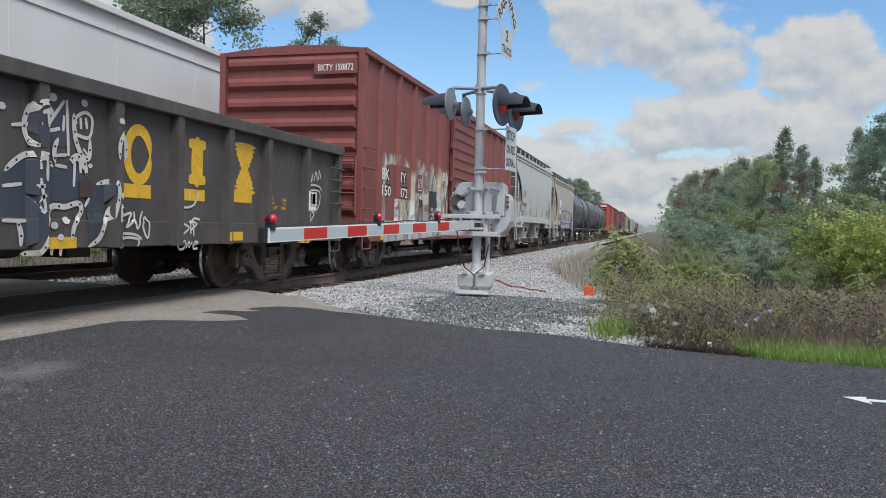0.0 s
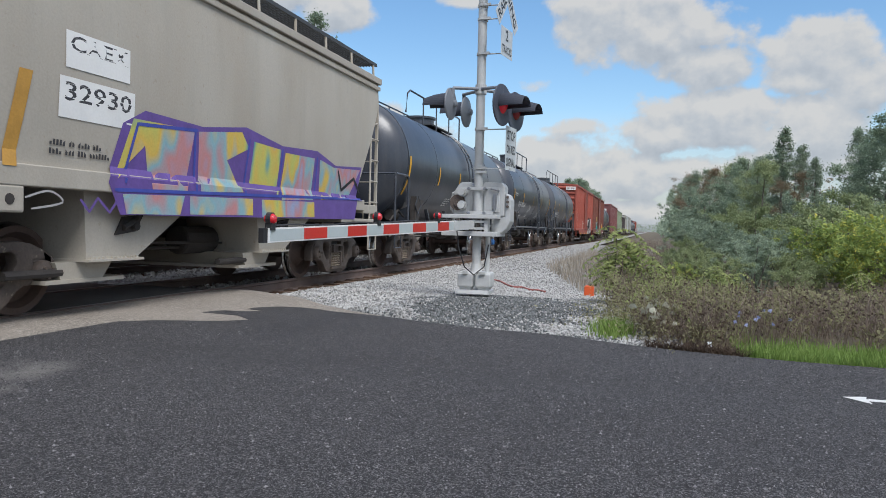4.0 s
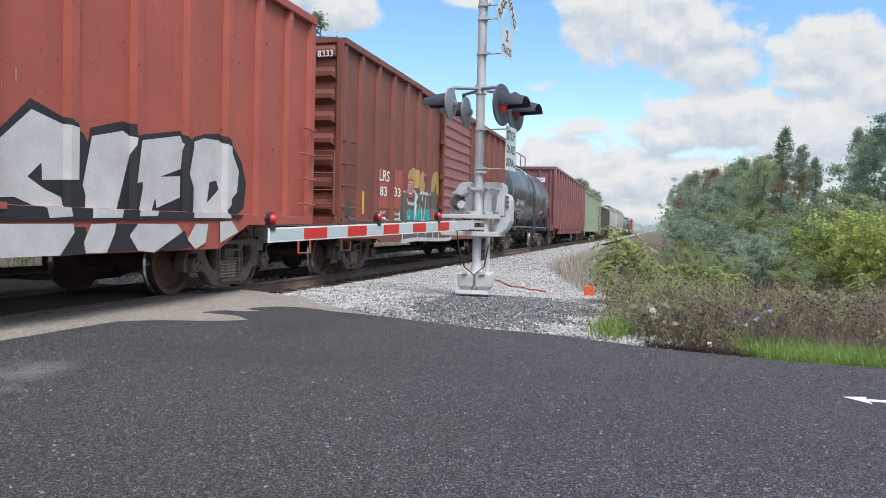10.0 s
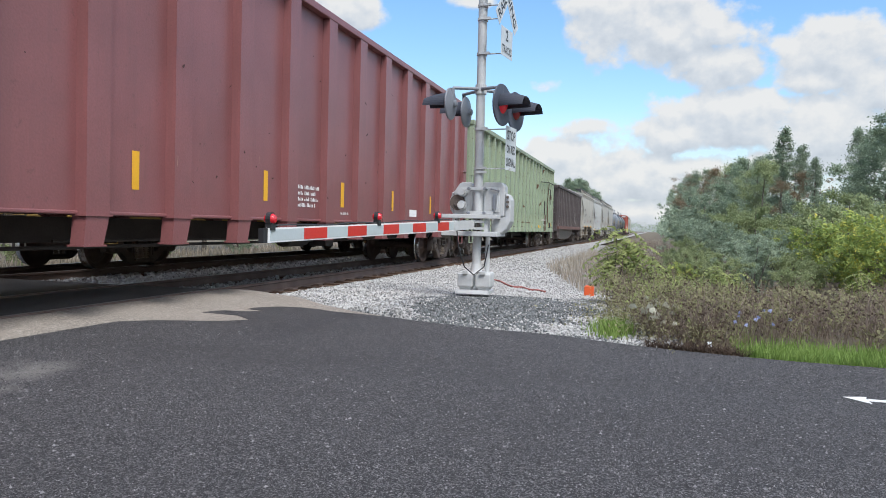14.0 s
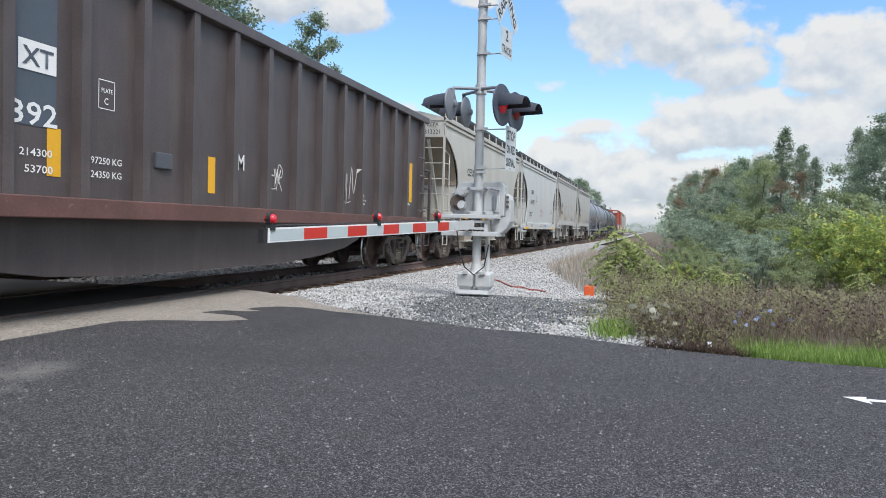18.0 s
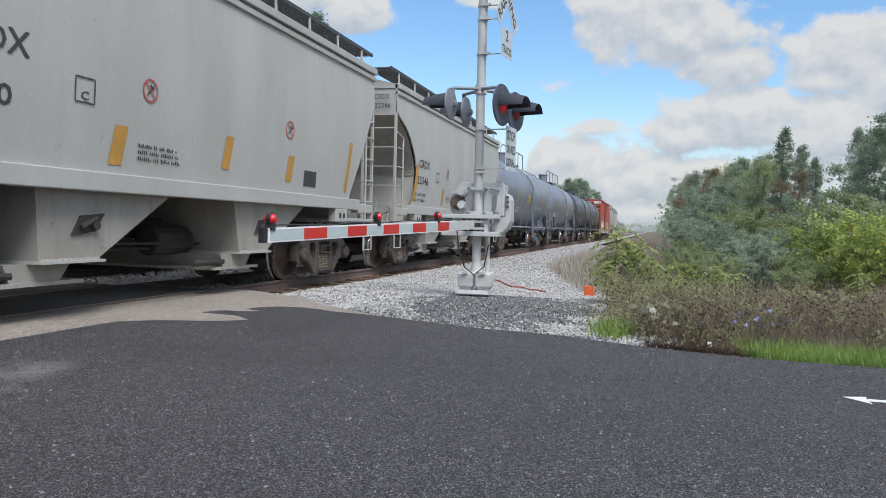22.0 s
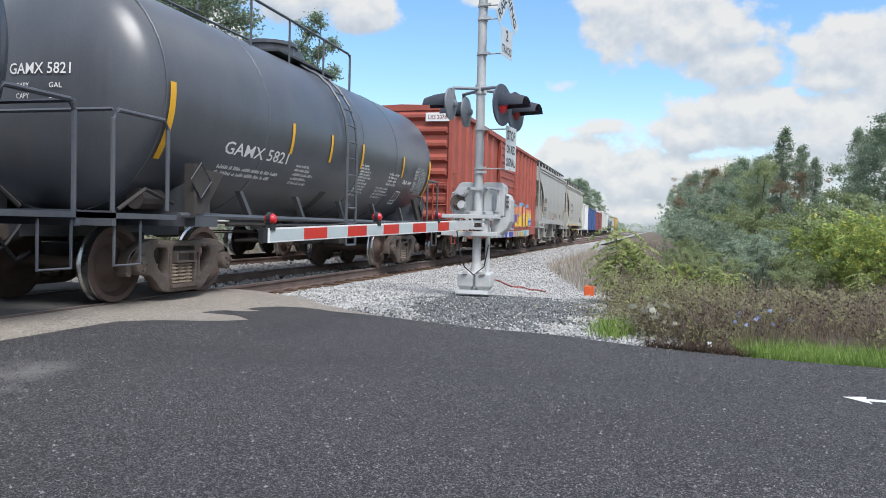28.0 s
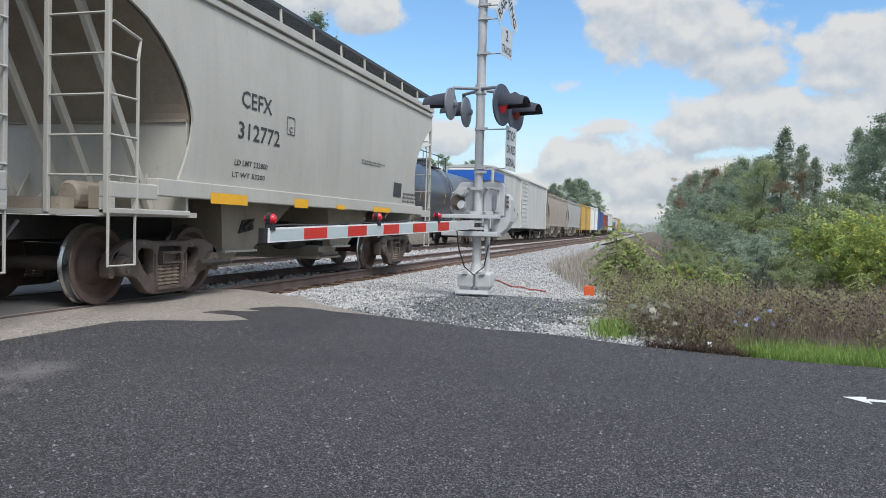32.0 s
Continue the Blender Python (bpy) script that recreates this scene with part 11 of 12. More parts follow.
def leafmat(name, col, col2, mid=None, rough=0.85):
    m = bpy.data.materials.new(name)
    m.use_nodes = True
    n, l = m.node_tree.nodes, m.node_tree.links
    b = n["Principled BSDF"]
    b.inputs["Roughness"].default_value, b.inputs["Specular IOR Level"].default_value = rough, 0.12
    g = n.new("ShaderNodeNewGeometry")
    tc = n.new("ShaderNodeTexCoord")
    big = n.new("ShaderNodeTexNoise")
    big.inputs["Scale"].default_value, big.inputs["Detail"].default_value = 2.0, 3
    l.new(tc.outputs["Object"], big.inputs[0])
    r = n.new("ShaderNodeValToRGB")
    r.color_ramp.elements[0].color, r.color_ramp.elements[1].color = (*col, 1), (*col2, 1)
    if mid:
        r.color_ramp.elements.new(0.62).color = (*mid, 1)
    mth = n.new("ShaderNodeMath")
    mth.operation = "MULTIPLY_ADD"
    l.new(g.outputs["Random Per Island"], mth.inputs[0])
    mth.inputs[1].default_value = 0.6
    l.new(big.outputs[0], mth.inputs[2])
    sub = n.new("ShaderNodeMath")
    sub.operation = "SUBTRACT"
    l.new(mth.outputs[0], sub.inputs[0])
    sub.inputs[1].default_value = 0.3
    l.new(sub.outputs[0], r.inputs[0])
    l.new(r.outputs[0], b.inputs["Base Color"])
    tr = n.new("ShaderNodeBsdfTranslucent")
    l.new(r.outputs[0], tr.inputs[0])
    mix = n.new("ShaderNodeMixShader")
    mix.inputs[0].default_value = 0.42
    l.new(b.outputs[0], mix.inputs[1])
    l.new(tr.outputs[0], mix.inputs[2])
    l.new(mix.outputs[0], n["Material Output"].inputs[0])
    return m


# the next two greens are kept pale: distance haze is put into their colour
LEAFHAZY = leafmat("dark green leaves", (0.19, 0.255, 0.18), (0.38, 0.46, 0.32))
LEAFGREY = leafmat("grey green leaves", (0.20, 0.26, 0.19), (0.38, 0.455, 0.33))
LEAFMID = leafmat("olive green leaves", (0.19, 0.24, 0.125), (0.39, 0.44, 0.23))
LEAFYEL = leafmat("yellow green leaves", (0.20, 0.28, 0.10), (0.72, 0.60, 0.12), (0.36, 0.44, 0.14))
LEAFSAP = leafmat("pale sapling leaves", (0.17, 0.23, 0.09), (0.40, 0.43, 0.17))
LEAFRED = leafmat("brownish leaves", (0.20, 0.18, 0.12), (0.36, 0.27, 0.19))
GRASS = leafmat("fresh grass", (0.13, 0.22, 0.05), (0.32, 0.43, 0.13))
DRY = leafmat("dry grass", (0.28, 0.24, 0.19), (0.50, 0.44, 0.36))
DEAD = leafmat("dead brown stems", (0.14, 0.105, 0.09), (0.35, 0.285, 0.235))
WEED = leafmat("dull weed leaves", (0.17, 0.16, 0.09), (0.36, 0.345, 0.20))
PETALW = leafmat("white petals", (0.55, 0.55, 0.46), (0.76, 0.75, 0.66))
PETALB = leafmat("blue petals", (0.36, 0.40, 0.62), (0.50, 0.55, 0.80))
SEED = leafmat("dark seed heads", (0.05, 0.04, 0.033), (0.13, 0.09, 0.065))
BARK = mat("grey bark", (0.16, 0.14, 0.12), 0.9, vary=0.4, scale=6, grain=30, bump=0.6)


def leaves(rs, centres, spread, n, size, flat_z=0.75):
    c = np.asarray(centres)
    p = c[rs.randint(0, len(c), n)] + rs.normal(0, 1, (n, 3)) * np.array([spread, spread, spread * flat_z])
    face = rs.normal(0, 1, (n, 3)) + np.array([-0.35, -0.7, 1.2])
    face /= np.linalg.norm(face, axis=1)[:, None]
    a = np.cross(face, rs.normal(0, 1, (n, 3)))
    a /= np.linalg.norm(a, axis=1)[:, None]
    b = np.cross(a, face)
    b /= np.linalg.norm(b, axis=1)[:, None] + 1e-9
    s = size * rs.uniform(0.6, 1.3, (n, 1))
    fold = np.cross(a, b) * s * 0.25
    return np.stack([p - a * s, p + b * s * 0.55 + fold, p + a * s, p - b * s * 0.55 + fold], 1)


def tree(seed, h, w, material, n, size, name="tree", label="leafy green tree at the wood's edge", trunk_r=0.10, low=0.15, slim=0.0, group="trees beside the railway"):
    rs = np.random.RandomState(seed)
    ob = thing(name, label, "tree" if name == "tree" else "shrub", group)
    m = Mesh()
    m.smooth = True
    tips = []
    lean = rs.uniform(-0.06, 0.06, 2) * h
    spine = [(lean[0] * (k / 6) ** 2, lean[1] * (k / 6) ** 2, h * 0.96 * k / 6) for k in range(7)]
    stems = 1 if name == "tree" else 5
    for s in range(stems):
        if s:
            ang = rs.uniform(0, 6.28)
            sp = [(math.cos(ang) * w * 0.6 * (k / 6), math.sin(ang) * w * 0.6 * (k / 6), h * 0.8 * k / 6) for k in range(7)]
        else:
            sp = spine
        m.tube(sp, [trunk_r * (1 - 0.85 * k / 6) for k in range(7)], 7)
        nl = (26 if slim < 0.5 else 52) if name == "tree" else 9
        for i in range(nl):
            u = low + (0.97 - low) * (i + rs.rand()) / nl
            k = min(5, int(u * 6))
            base = Vector(sp[k]).lerp(Vector(sp[k + 1]), u * 6 - k)
            ang = rs.uniform(0, 6.28)
            prof = (math.sin(math.pi * min(1, (u - low * 0.6) / (1 - low * 0.6))) ** 0.6) if slim < 0.5 else 0.85 - 0.7 * u
            ln = w * max(0.12, prof) * rs.uniform(0.55, 1.1)
            end = base + Vector((math.cos(ang) * ln, math.sin(ang) * ln, ln * (rs.uniform(0.15, 0.7) if slim < 0.5 else rs.uniform(0.25, 0.9))))
            m.tube([base, base.lerp(end, 0.5) + Vector((0, 0, ln * 0.06)), end], [trunk_r * 0.32 * (1 - u * 0.6), trunk_r * 0.2 * (1 - u * 0.6), trunk_r * 0.06], 5)
            for q in (0.45, 0.7, 0.9, 1.0):
                tips.append(base.lerp(end, q) + Vector(rs.normal(0, 0.12 * ln, 3)))
    part("trunk", m, BARK, ob)
    part("crown", quads("crown", leaves(rs, tips, w * (0.09 if slim >= 0.5 else 0.085 if name == "tree" else 0.06), n, size), material), None, ob)
    return ob


def plant(ob, x, y, z=-0.4, s=1.0, rz=0.0):
    ob.matrix_world = pose(x, y, z, 0, 0, rz)
    ob.scale = (s, s, s)
    return ob


base_trees = [
    tree(11, 7.6, 2.3, LEAFHAZY, 19000, 0.06),
    tree(12, 8.0, 1.35, LEAFGREY, 10000, 0.055, slim=1.0, label="slender grey-green poplar with gaps in its crown"),
    tree(13, 7.0, 2.6, LEAFMID, 17000, 0.06),
    tree(14, 6.8, 2.0, LEAFRED, 8500, 0.055, label="thin-leaved tree turning brown"),
    tree(15, 2.9, 1.6, LEAFGREY, 10500, 0.05, name="shrub", label="dense grey-green leafy shrub", trunk_r=0.04, low=0.05),
    tree(16, 2.3, 1.3, LEAFMID, 9000, 0.045, name="shrub", label="olive green shrub in front of the trees", trunk_r=0.04, low=0.05),
    tree(17, 2.4, 1.4, LEAFYEL, 4200, 0.06, name="shrub", label="leafy shrub turning autumn yellow", trunk_r=0.04, low=0.05),
    tree(18, 11.0, 3.2, LEAFGREY, 19000, 0.08, label="tall leafy tree beyond the tracks"),
    tree(19, 12.0, 2.0, LEAFGREY, 13000, 0.075, label="tall narrow leafy tree beyond the tracks"),
    tree(20, 7.0, 2.1, LEAFGREY, 15000, 0.06, label="grey-green leafy tree at the wood's edge"),
]
used = set()


def put(i, x, y, z=-0.45, s=1.0, rz=0.0):
    if i in used:
        o = copy_thing(base_trees[i], pose(x, y, z, 0, 0, rz))
    else:
        used.add(i)
        o = base_trees[i]
    return plant(o, x, y, z, s, rz)


rt = random.Random(5)
for i, x, y, s in ((9, 211, -12, 1.5), (0, 175, -12, 1.5), (9, 146, -12, 1.55), (9, 120, -12, 1.4), (3, 104, -12, 1.4), (9, 92, -12, 1.28), (3, 80, -12.5, 1.2), (9, 71, -13, 1.1), (0, 63, -13, 1.0), (9, 56, -13, 1.0), (2, 50, -12.6, 0.85), (1, 45.2, -13, 0.96), (1, 43.6, -13.6, 0.82), (3, 41.0, -13.0, 0.7), (1, 36.2, -13, 0.64), (1, 37.3, -15, 0.83), (0, 33.6, -15, 0.80), (9, 30.8, -15, 0.86), (1, 35.4, -16, 0.85), (0, 76, -16, 1.1), (2, 100, -15, 1.3), (0, 240, -14, 1.5), (9, 300, -16, 1.6)):
    put(i, x, y, s=s, rz=rt.uniform(0, 360))
for x in (24, 28.5, 32, 38, 43, 47, 54, 60, 68, 75, 83, 92, 101, 112):
    w = x / 30
    put(rt.choice((5, 4, 5)), x, -8.8 - 1.8 * rt.random() - (0.8 if x < 34 else 0), s=rt.uniform(0.65, 1.2) * (0.9 if x < 34 else 1.1), rz=rt.uniform(0, 360))
for x, y in ((22, -11.5), (25, -11.8), (28, -12.5), (31, -11.4), (26, -14.2), (30, -15.0), (34, -12.8), (23, -14.8), (28, -17), (37, -11.5), (21, -13), (25, -16.8), (33, -10.4), (38, -13.6), (42, -11), (46, -11.5), (51, -10.4)):
    put(rt.choice((4, 5, 5)), x, y, s=rt.uniform(0.85, 1.25), rz=rt.uniform(0, 360))
for x, y, s in ((18.0, -10.6, 0.62), (19.6, -11.0, 0.85), (17.6, -10.9, 0.8), (20.6, -9.9, 0.7)):
    put(6, x, y, s=s, rz=rt.uniform(0, 360))
for i, x, y, s in ((5, 17.0, -7.6, 0.42), (4, 18.2, -8.4, 0.50), (5, 19.0, -7.2, 0.40), (4, 20.5, -8.9, 0.55), (5, 17.8, -9.3, 0.48), (5, 21.5, -7.3, 0.48), (4, 23.5, -7.9, 0.62), (5, 25.5, -7.4, 0.58), (4, 28.5, -7.8, 0.66), (5, 20.0, -6.6, 0.30), (5, 24.0, -6.8, 0.40), (4, 32.0, -7.9, 0.7), (6, 18.6, -6.9, 0.30), (5, 16.4, -8.9, 0.36)):
    put(i, x, y, s=s, rz=rt.uniform(0, 360))
# beyond the tracks
for i, x, y, s in ((7, 26.5, 13.0, 1.12), (7, 30.0, 13.6, 1.18), (7, 22.5, 15.0, 1.1), (8, 35.2, 10.9, 1.03), (8, 58.3, 11, 0.6), (8, 63.6, 11.4, 0.68), (8, 70, 11.2, 0.68), (7, 134, 10.8, 0.88), (7, 160, 11, 1.12), (7, 231, 11, 1.26), (7, 17, 16, 0.95), (7, 180, 10.5, 1.25), (7, 190, 12, 1.3), (7, 200, 14, 1.3), (7, 230, 20, 1.0), (7, 250, 24, 0.9), (7, 275, 22, 0.95), (7, 300, 26, 1.0), (7, 330, 22, 1.0)):
    put(i, x, y, s=s, rz=rt.uniform(0, 360))
for x in (10, 13, 17, 20, 24, 28, 33):
    put(rt.choice((4, 5)), x, 10.5 + rt.random(), s=rt.uniform(0.5, 0.7), rz=rt.uniform(0, 360))
far = np.random.RandomState(31)
tips = [(x, -11 - abs(far.normal(0, 3)) - 0.004 * x, far.uniform(0, 8.5) * (0.75 + 0.25 * math.sin(x * 0.05))) for x in np.linspace(150, 950, 1100)]
tips += [(x, 12 + 0.02 * (x - 240) + abs(far.normal(0, 4)), far.uniform(0, 9) * (0.7 + 0.3 * math.sin(x * 0.031))) for x in np.linspace(240, 950, 900)]
tips += [(950 + far.uniform(-20, 20), y, far.uniform(0, 9)) for y in np.linspace(-20, 30, 160)]
tagged(part("far_woods", quads("far_woods", leaves(far, tips, 1.6, 22000, 0.6), LEAFGREY), None), "grey-green woods in the distance", "woods", kind="stuff")


def blades(rs, xy, zf, h0, h1, w, bend=0.35):
    n = len(xy)
    xy = np.asarray(xy)
    z = np.array([zf(x, y) for x, y in xy])
    h = rs.uniform(h0, h1, n)
    a = rs.uniform(0, 6.28, n)
    d = np.stack([np.cos(a), np.sin(a)], 1) * (h * bend * rs.rand(n))[:, None]
    s = np.stack([-np.sin(a), np.cos(a)], 1) * w
    out = []
    b0 = np.concatenate([xy - s, z[:, None]], 1)
    b1 = np.concatenate([xy + s, z[:, None]], 1)
    m0 = np.concatenate([xy + d * 0.4 - s * 0.8, (z + h * 0.6)[:, None]], 1)
    m1 = np.concatenate([xy + d * 0.4 + s * 0.8, (z + h * 0.6)[:, None]], 1)
    t0 = np.concatenate([xy + d - s * 0.1, (z + h)[:, None]], 1)
    t1 = np.concatenate([xy + d + s * 0.1, (z + h)[:, None]], 1)
    return np.concatenate([np.stack([b0, b1, m1, m0], 1), np.stack([m0, m1, t1, t0], 1)])


def verge_x(y):
    return float(np.interp(y, [-12, -9.5, -8.0, -7.3, -6.9, -6.4, -6.0, -5.7], [6.73, 6.74, 6.77, 6.81, 6.88, 7.0, 7.12, 7.28]))


def soil(x, y):
    return -0.12 - 0.28 * max(0.0, min(1.0, (x - 9.0) / 4.0)) if y < -6.0 else bank(x, y) if x < 60 else -0.4


grid("verge", DIRT, 6.7, 60.0, -40.0, -5.6, 60, 40, lambda x, y: soil(x, min(y, -6.05)) - 0.005 - (0.2 if x < verge_x(y) + 0.1 else 0.0), "brown weedy verge beside the road", "verge")
rs = np.random.RandomState(8)


g = []
for _ in range(15000):
    y = rs.uniform(-11.5, -6.92)
    x = verge_x(y) + 0.02 + abs(rs.normal(0, 0.5))
    if noise.noise((x * 2.2, y * 2.2, 0.3)) + 0.25 * rs.rand() > -0.12 + 0.5 * max(0.0, y + 7.6):
        g.append((x, y))
for _ in range(1400):
    g.append((rs.normal(8.0, 0.22), rs.normal(-5.78, 0.10)))
tagged(part("green_grass", quads("green_grass", blades(rs, g, soil, 0.03, 0.17, 0.0045, 0.9), GRASS), None), "bright green grass along the asphalt edge", "grass", kind="stuff")
g = [(rs.uniform(14.5, 40) if rs.rand() < 0.75 else rs.uniform(40, 110), 0) for _ in range(14000)]
g = [(x, rs.uniform(-7.8, -4.9 + 1.9 * max(0, min(1, (x - 15) / 8)))) for x, _ in g]
tagged(part("dry_grass", quads("dry_grass", blades(rs, g, soil, 0.12, 0.42, 0.006, 0.6), DRY), None), "pale dry grass beside the ballast", "grass", kind="stuff")
g = [(rs.uniform(-5, 60), rs.uniform(8.0, 12.0)) for _ in range(9000)]
tagged(part("far_side_grass", quads("far_side_grass", blades(rs, g, lambda x, y: -0.4, 0.12, 0.42, 0.014, 0.5), DRY), None), "pale dry grass beyond the tracks", "grass", kind="stuff")


g = [(verge_x(y) + abs(rs.normal(0.08, 0.16)), y) for y in rs.uniform(-6.95, -6.1, 900)]
tagged(part("dead_thatch", quads("dead_thatch", blades(rs, g, lambda x, y: -0.075, 0.02, 0.09, 0.005, 3.0), SEED), None), "dark dead stems lying at the road edge", "weeds", kind="stuff")


def stalks(n, region, h0, h1, seedn):
    q, heads = [], []
    for _ in range(n):
        x, y = region()
        z = soil(x, y)
        h = rs.uniform(h0, h1) * (0.8 + 0.7 * noise.noise((x * 0.9, y * 0.9, 5.1)))
        lean = rs.normal(0, 0.20, 2) * h
        nodes = [((x, y, z), (x + lean[0], y + lean[1], z + h), 0.0045)]
        for b in range(rs.randint(3, 7)):
            u = rs.uniform(0.35, 0.95)
            p = (x + lean[0] * u, y + lean[1] * u, z + h * u)
            e = (p[0] + rs.normal(0, 0.10), p[1] + rs.normal(0, 0.10), p[2] + rs.uniform(0.05, 0.22))
            nodes.append((p, e, 0.0035))
            if rs.rand() < seedn:
                heads.append(e)
        for a, b, w in nodes:
            ang = rs.uniform(0, 3.14)
            dx, dy = math.cos(ang) * w, math.sin(ang) * w
            q.append([(a[0] - dx, a[1] - dy, a[2]), (a[0] + dx, a[1] + dy, a[2]), (b[0] + dx * 0.5, b[1] + dy * 0.5, b[2]), (b[0] - dx * 0.5, b[1] - dy * 0.5, b[2])])
    return q, heads


def weed_region():
    while True:
        x, y = 7.7 + abs(rs.normal(0, 3.2)), rs.uniform(-16, -5.6)
        if x > verge_x(y) + 0.35 and (y < -6.0 or x > 9.3) and x < 19:
            return x, y


q, heads = stalks(4200, weed_region, 0.18, 0.70, 0.5)
more, far_heads = stalks(1300, lambda: (rs.uniform(17, 60), rs.uniform(-7.4, -4.6)), 0.3, 0.8, 0.4)
q, heads = q + more, heads + far_heads
more, far_heads = stalks(260, lambda: (rs.uniform(7.55, 9.0), rs.uniform(-6.9, -6.0)), 0.1, 0.4, 0.3)
q, heads = q + more, heads + far_heads
tagged(part("dead_weeds", quads("dead_weeds", q, DEAD), None), "tangle of dead brown weed stalks", "weeds", kind="stuff")
hq = leaves(rs, heads, 0.007, len(heads) * 3, 0.014)
tagged(part("seed_heads", quads("seed_heads", hq, SEED), None), "dark dried seed heads", "weeds", kind="stuff")
c = [(x, y, soil(x, y) + rs.uniform(0.05, 0.5)) for x, y in (weed_region() for _ in range(2200))]
tagged(part("weed_leaves", quads("weed_leaves", leaves(rs, c, 0.07, 34000, 0.022), WEED), None), "dull green and tan weed leaves", "weeds", kind="stuff")
c = [(rs.normal(8.6, 0.6), rs.normal(-6.0, 0.3), rs.uniform(-0.1, 0.25)) for _ in range(500)]
c += [(rs.uniform(7.45, 9.0), rs.uniform(-6.95, -6.05), rs.uniform(-0.1, 0.12)) for _ in range(500)]
tagged(part("green_weeds", quads("green_weeds", leaves(rs, c, 0.05, 6500, 0.015), WEED), None), "low green weeds at the gravel edge", "weeds", kind="stuff")


c = [(rs.normal(10.6, 0.9), rs.normal(-6.15, 0.28), rs.uniform(-0.15, 0.32)) for _ in range(420)]
c += [(rs.normal(12.2, 1.0), rs.normal(-6.9, 0.35), rs.uniform(-0.3, 0.22)) for _ in range(320)]
c += [(x, y, soil(x, y) + rs.uniform(0.05, 0.35)) for x, y in (weed_region() for _ in range(160)) if y > -8]
tagged(part("young_weeds", quads("young_weeds", leaves(rs, c, 0.05, 9000, 0.02), LEAFSAP), None), "yellow-green leafy weeds among dead stalks", "weeds", kind="stuff")


def frond_plant(seed, h, n):
    """A young tree with drooping compound leaves of paired leaflets."""
    r = np.random.RandomState(seed)
    ob = thing("sumac_sapling", "yellow-green sapling with drooping compound leaves", "sapling", "saplings in the weeds")
    m = Mesh()
    q = []
    for s in range(3):
        a0 = r.uniform(0, 6.28)
        top = Vector((math.cos(a0) * 0.18 * s, math.sin(a0) * 0.18 * s, h * (1 - 0.18 * s)))
        m.tube([(0, 0, 0), top * 0.5 + Vector((0.02, 0, 0)), top], [0.016, 0.012, 0.006], 6)
        for k in range(n):
            base = top * (0.62 + 0.38 * k / n)
            a = a0 + k * 2.4
            ln = r.uniform(0.26, 0.50)
            for i in range(9):
                u = (i + 1) / 9
                c = base + Vector((math.cos(a) * ln * u, math.sin(a) * ln * u, ln * (0.35 * u - 0.75 * u * u)))
                for sd in (-1, 1):
                    out = Vector((-math.sin(a) * sd, math.cos(a) * sd, -0.5)) * 0.10
                    w = Vector((math.cos(a), math.sin(a), -0.3)) * 0.022
                    out = out * r.uniform(0.7, 1.15) + Vector(r.normal(0, 0.018, 3))
                    q.append([c, c + out * 0.5 + w, c + out, c + out * 0.5 - w])
    part("stem", m, BARK, ob)
    part("foliage", quads("foliage", q, LEAFSAP), None, ob)
    return ob


sap = frond_plant(3, 1.25, 13)
sap.matrix_world = pose(12.0, -5.60, -0.15, 0, 0, 20)
for x, y, z, s, rz in ((12.3, -5.95, -0.2, 0.85, 140), (11.6, -5.5, -0.2, 0.62, 250), (11.9, -6.15, -0.3, 0.75, 90), (13.8, -7.25, -0.45, 0.72, 80), (14.2, -7.6, -0.5, 0.66, 200), (13.4, -7.4, -0.5, 0.5, 10), (15.5, -9.9, -0.5, 0.7, 300)):
    o = copy_thing(sap, pose(x, y, z, 0, 0, rz))
    o.scale = (s, s, s)


def umbel(seed, mat_petal, label, name, head):
    r = np.random.RandomState(seed)
    ob = thing(name, label, "wildflower", label)
    m = Mesh().tube([(0, 0, 0), (0.02, 0.01, 0.3), (0.0, 0.02, 0.55)], [0.005, 0.004, 0.003], 5)
    part("stem", m, WEED, ob)
    q = []
    for k in range(60 if head > 0.03 else 14):
        a, rr = r.uniform(0, 6.28), head * math.sqrt(r.rand())
        c = Vector((math.cos(a) * rr, 0.02 + math.sin(a) * rr, 0.55 + r.uniform(-0.012, 0.012) + 0.5 * head * (1 - (rr / head) ** 2)))
        s = 0.007 if head > 0.03 else 0.006
        tilt = r.uniform(-0.4, 0.4)
        u, v = Vector((s, 0, tilt * s)), Vector((0, 0.5 * s, s))
        q.append([c - u - v, c + u - v, c + u + v, c - u + v])
    part("flower_head", quads("flower_head", q, mat_petal), None, ob)
    return ob


qa = umbel(1, PETALW, "white flat-topped wild carrot flower", "wild_carrot", 0.0305)
qa.matrix_world = pose(7.75, -6.1, -0.33)
rq = random.Random(9)
for _ in range(30):
    x = rq.uniform(7.6, 8.5)
    o = copy_thing(qa, pose(x, -6.19 - 0.03 * (x - 7.4) + rq.gauss(0, 0.11), -0.34, rq.uniform(-9, 9), rq.uniform(-9, 9), rq.uniform(0, 360)))
    s = rq.uniform(0.7, 1.12)
    o.scale = (s, s, s)
ch = umbel(2, PETALB, "pale blue chicory wildflower in grass", "chicory", 0.014)
ch.matrix_world = pose(7.45, -6.95, -0.32)
for _ in range(9):
    o = copy_thing(ch, pose(rq.uniform(7.2, 7.9), rq.uniform(-7.25, -6.85), -0.30 + rq.uniform(-0.1, 0.1), rq.uniform(-15, 15), rq.uniform(-15, 15), rq.uniform(0, 360)))


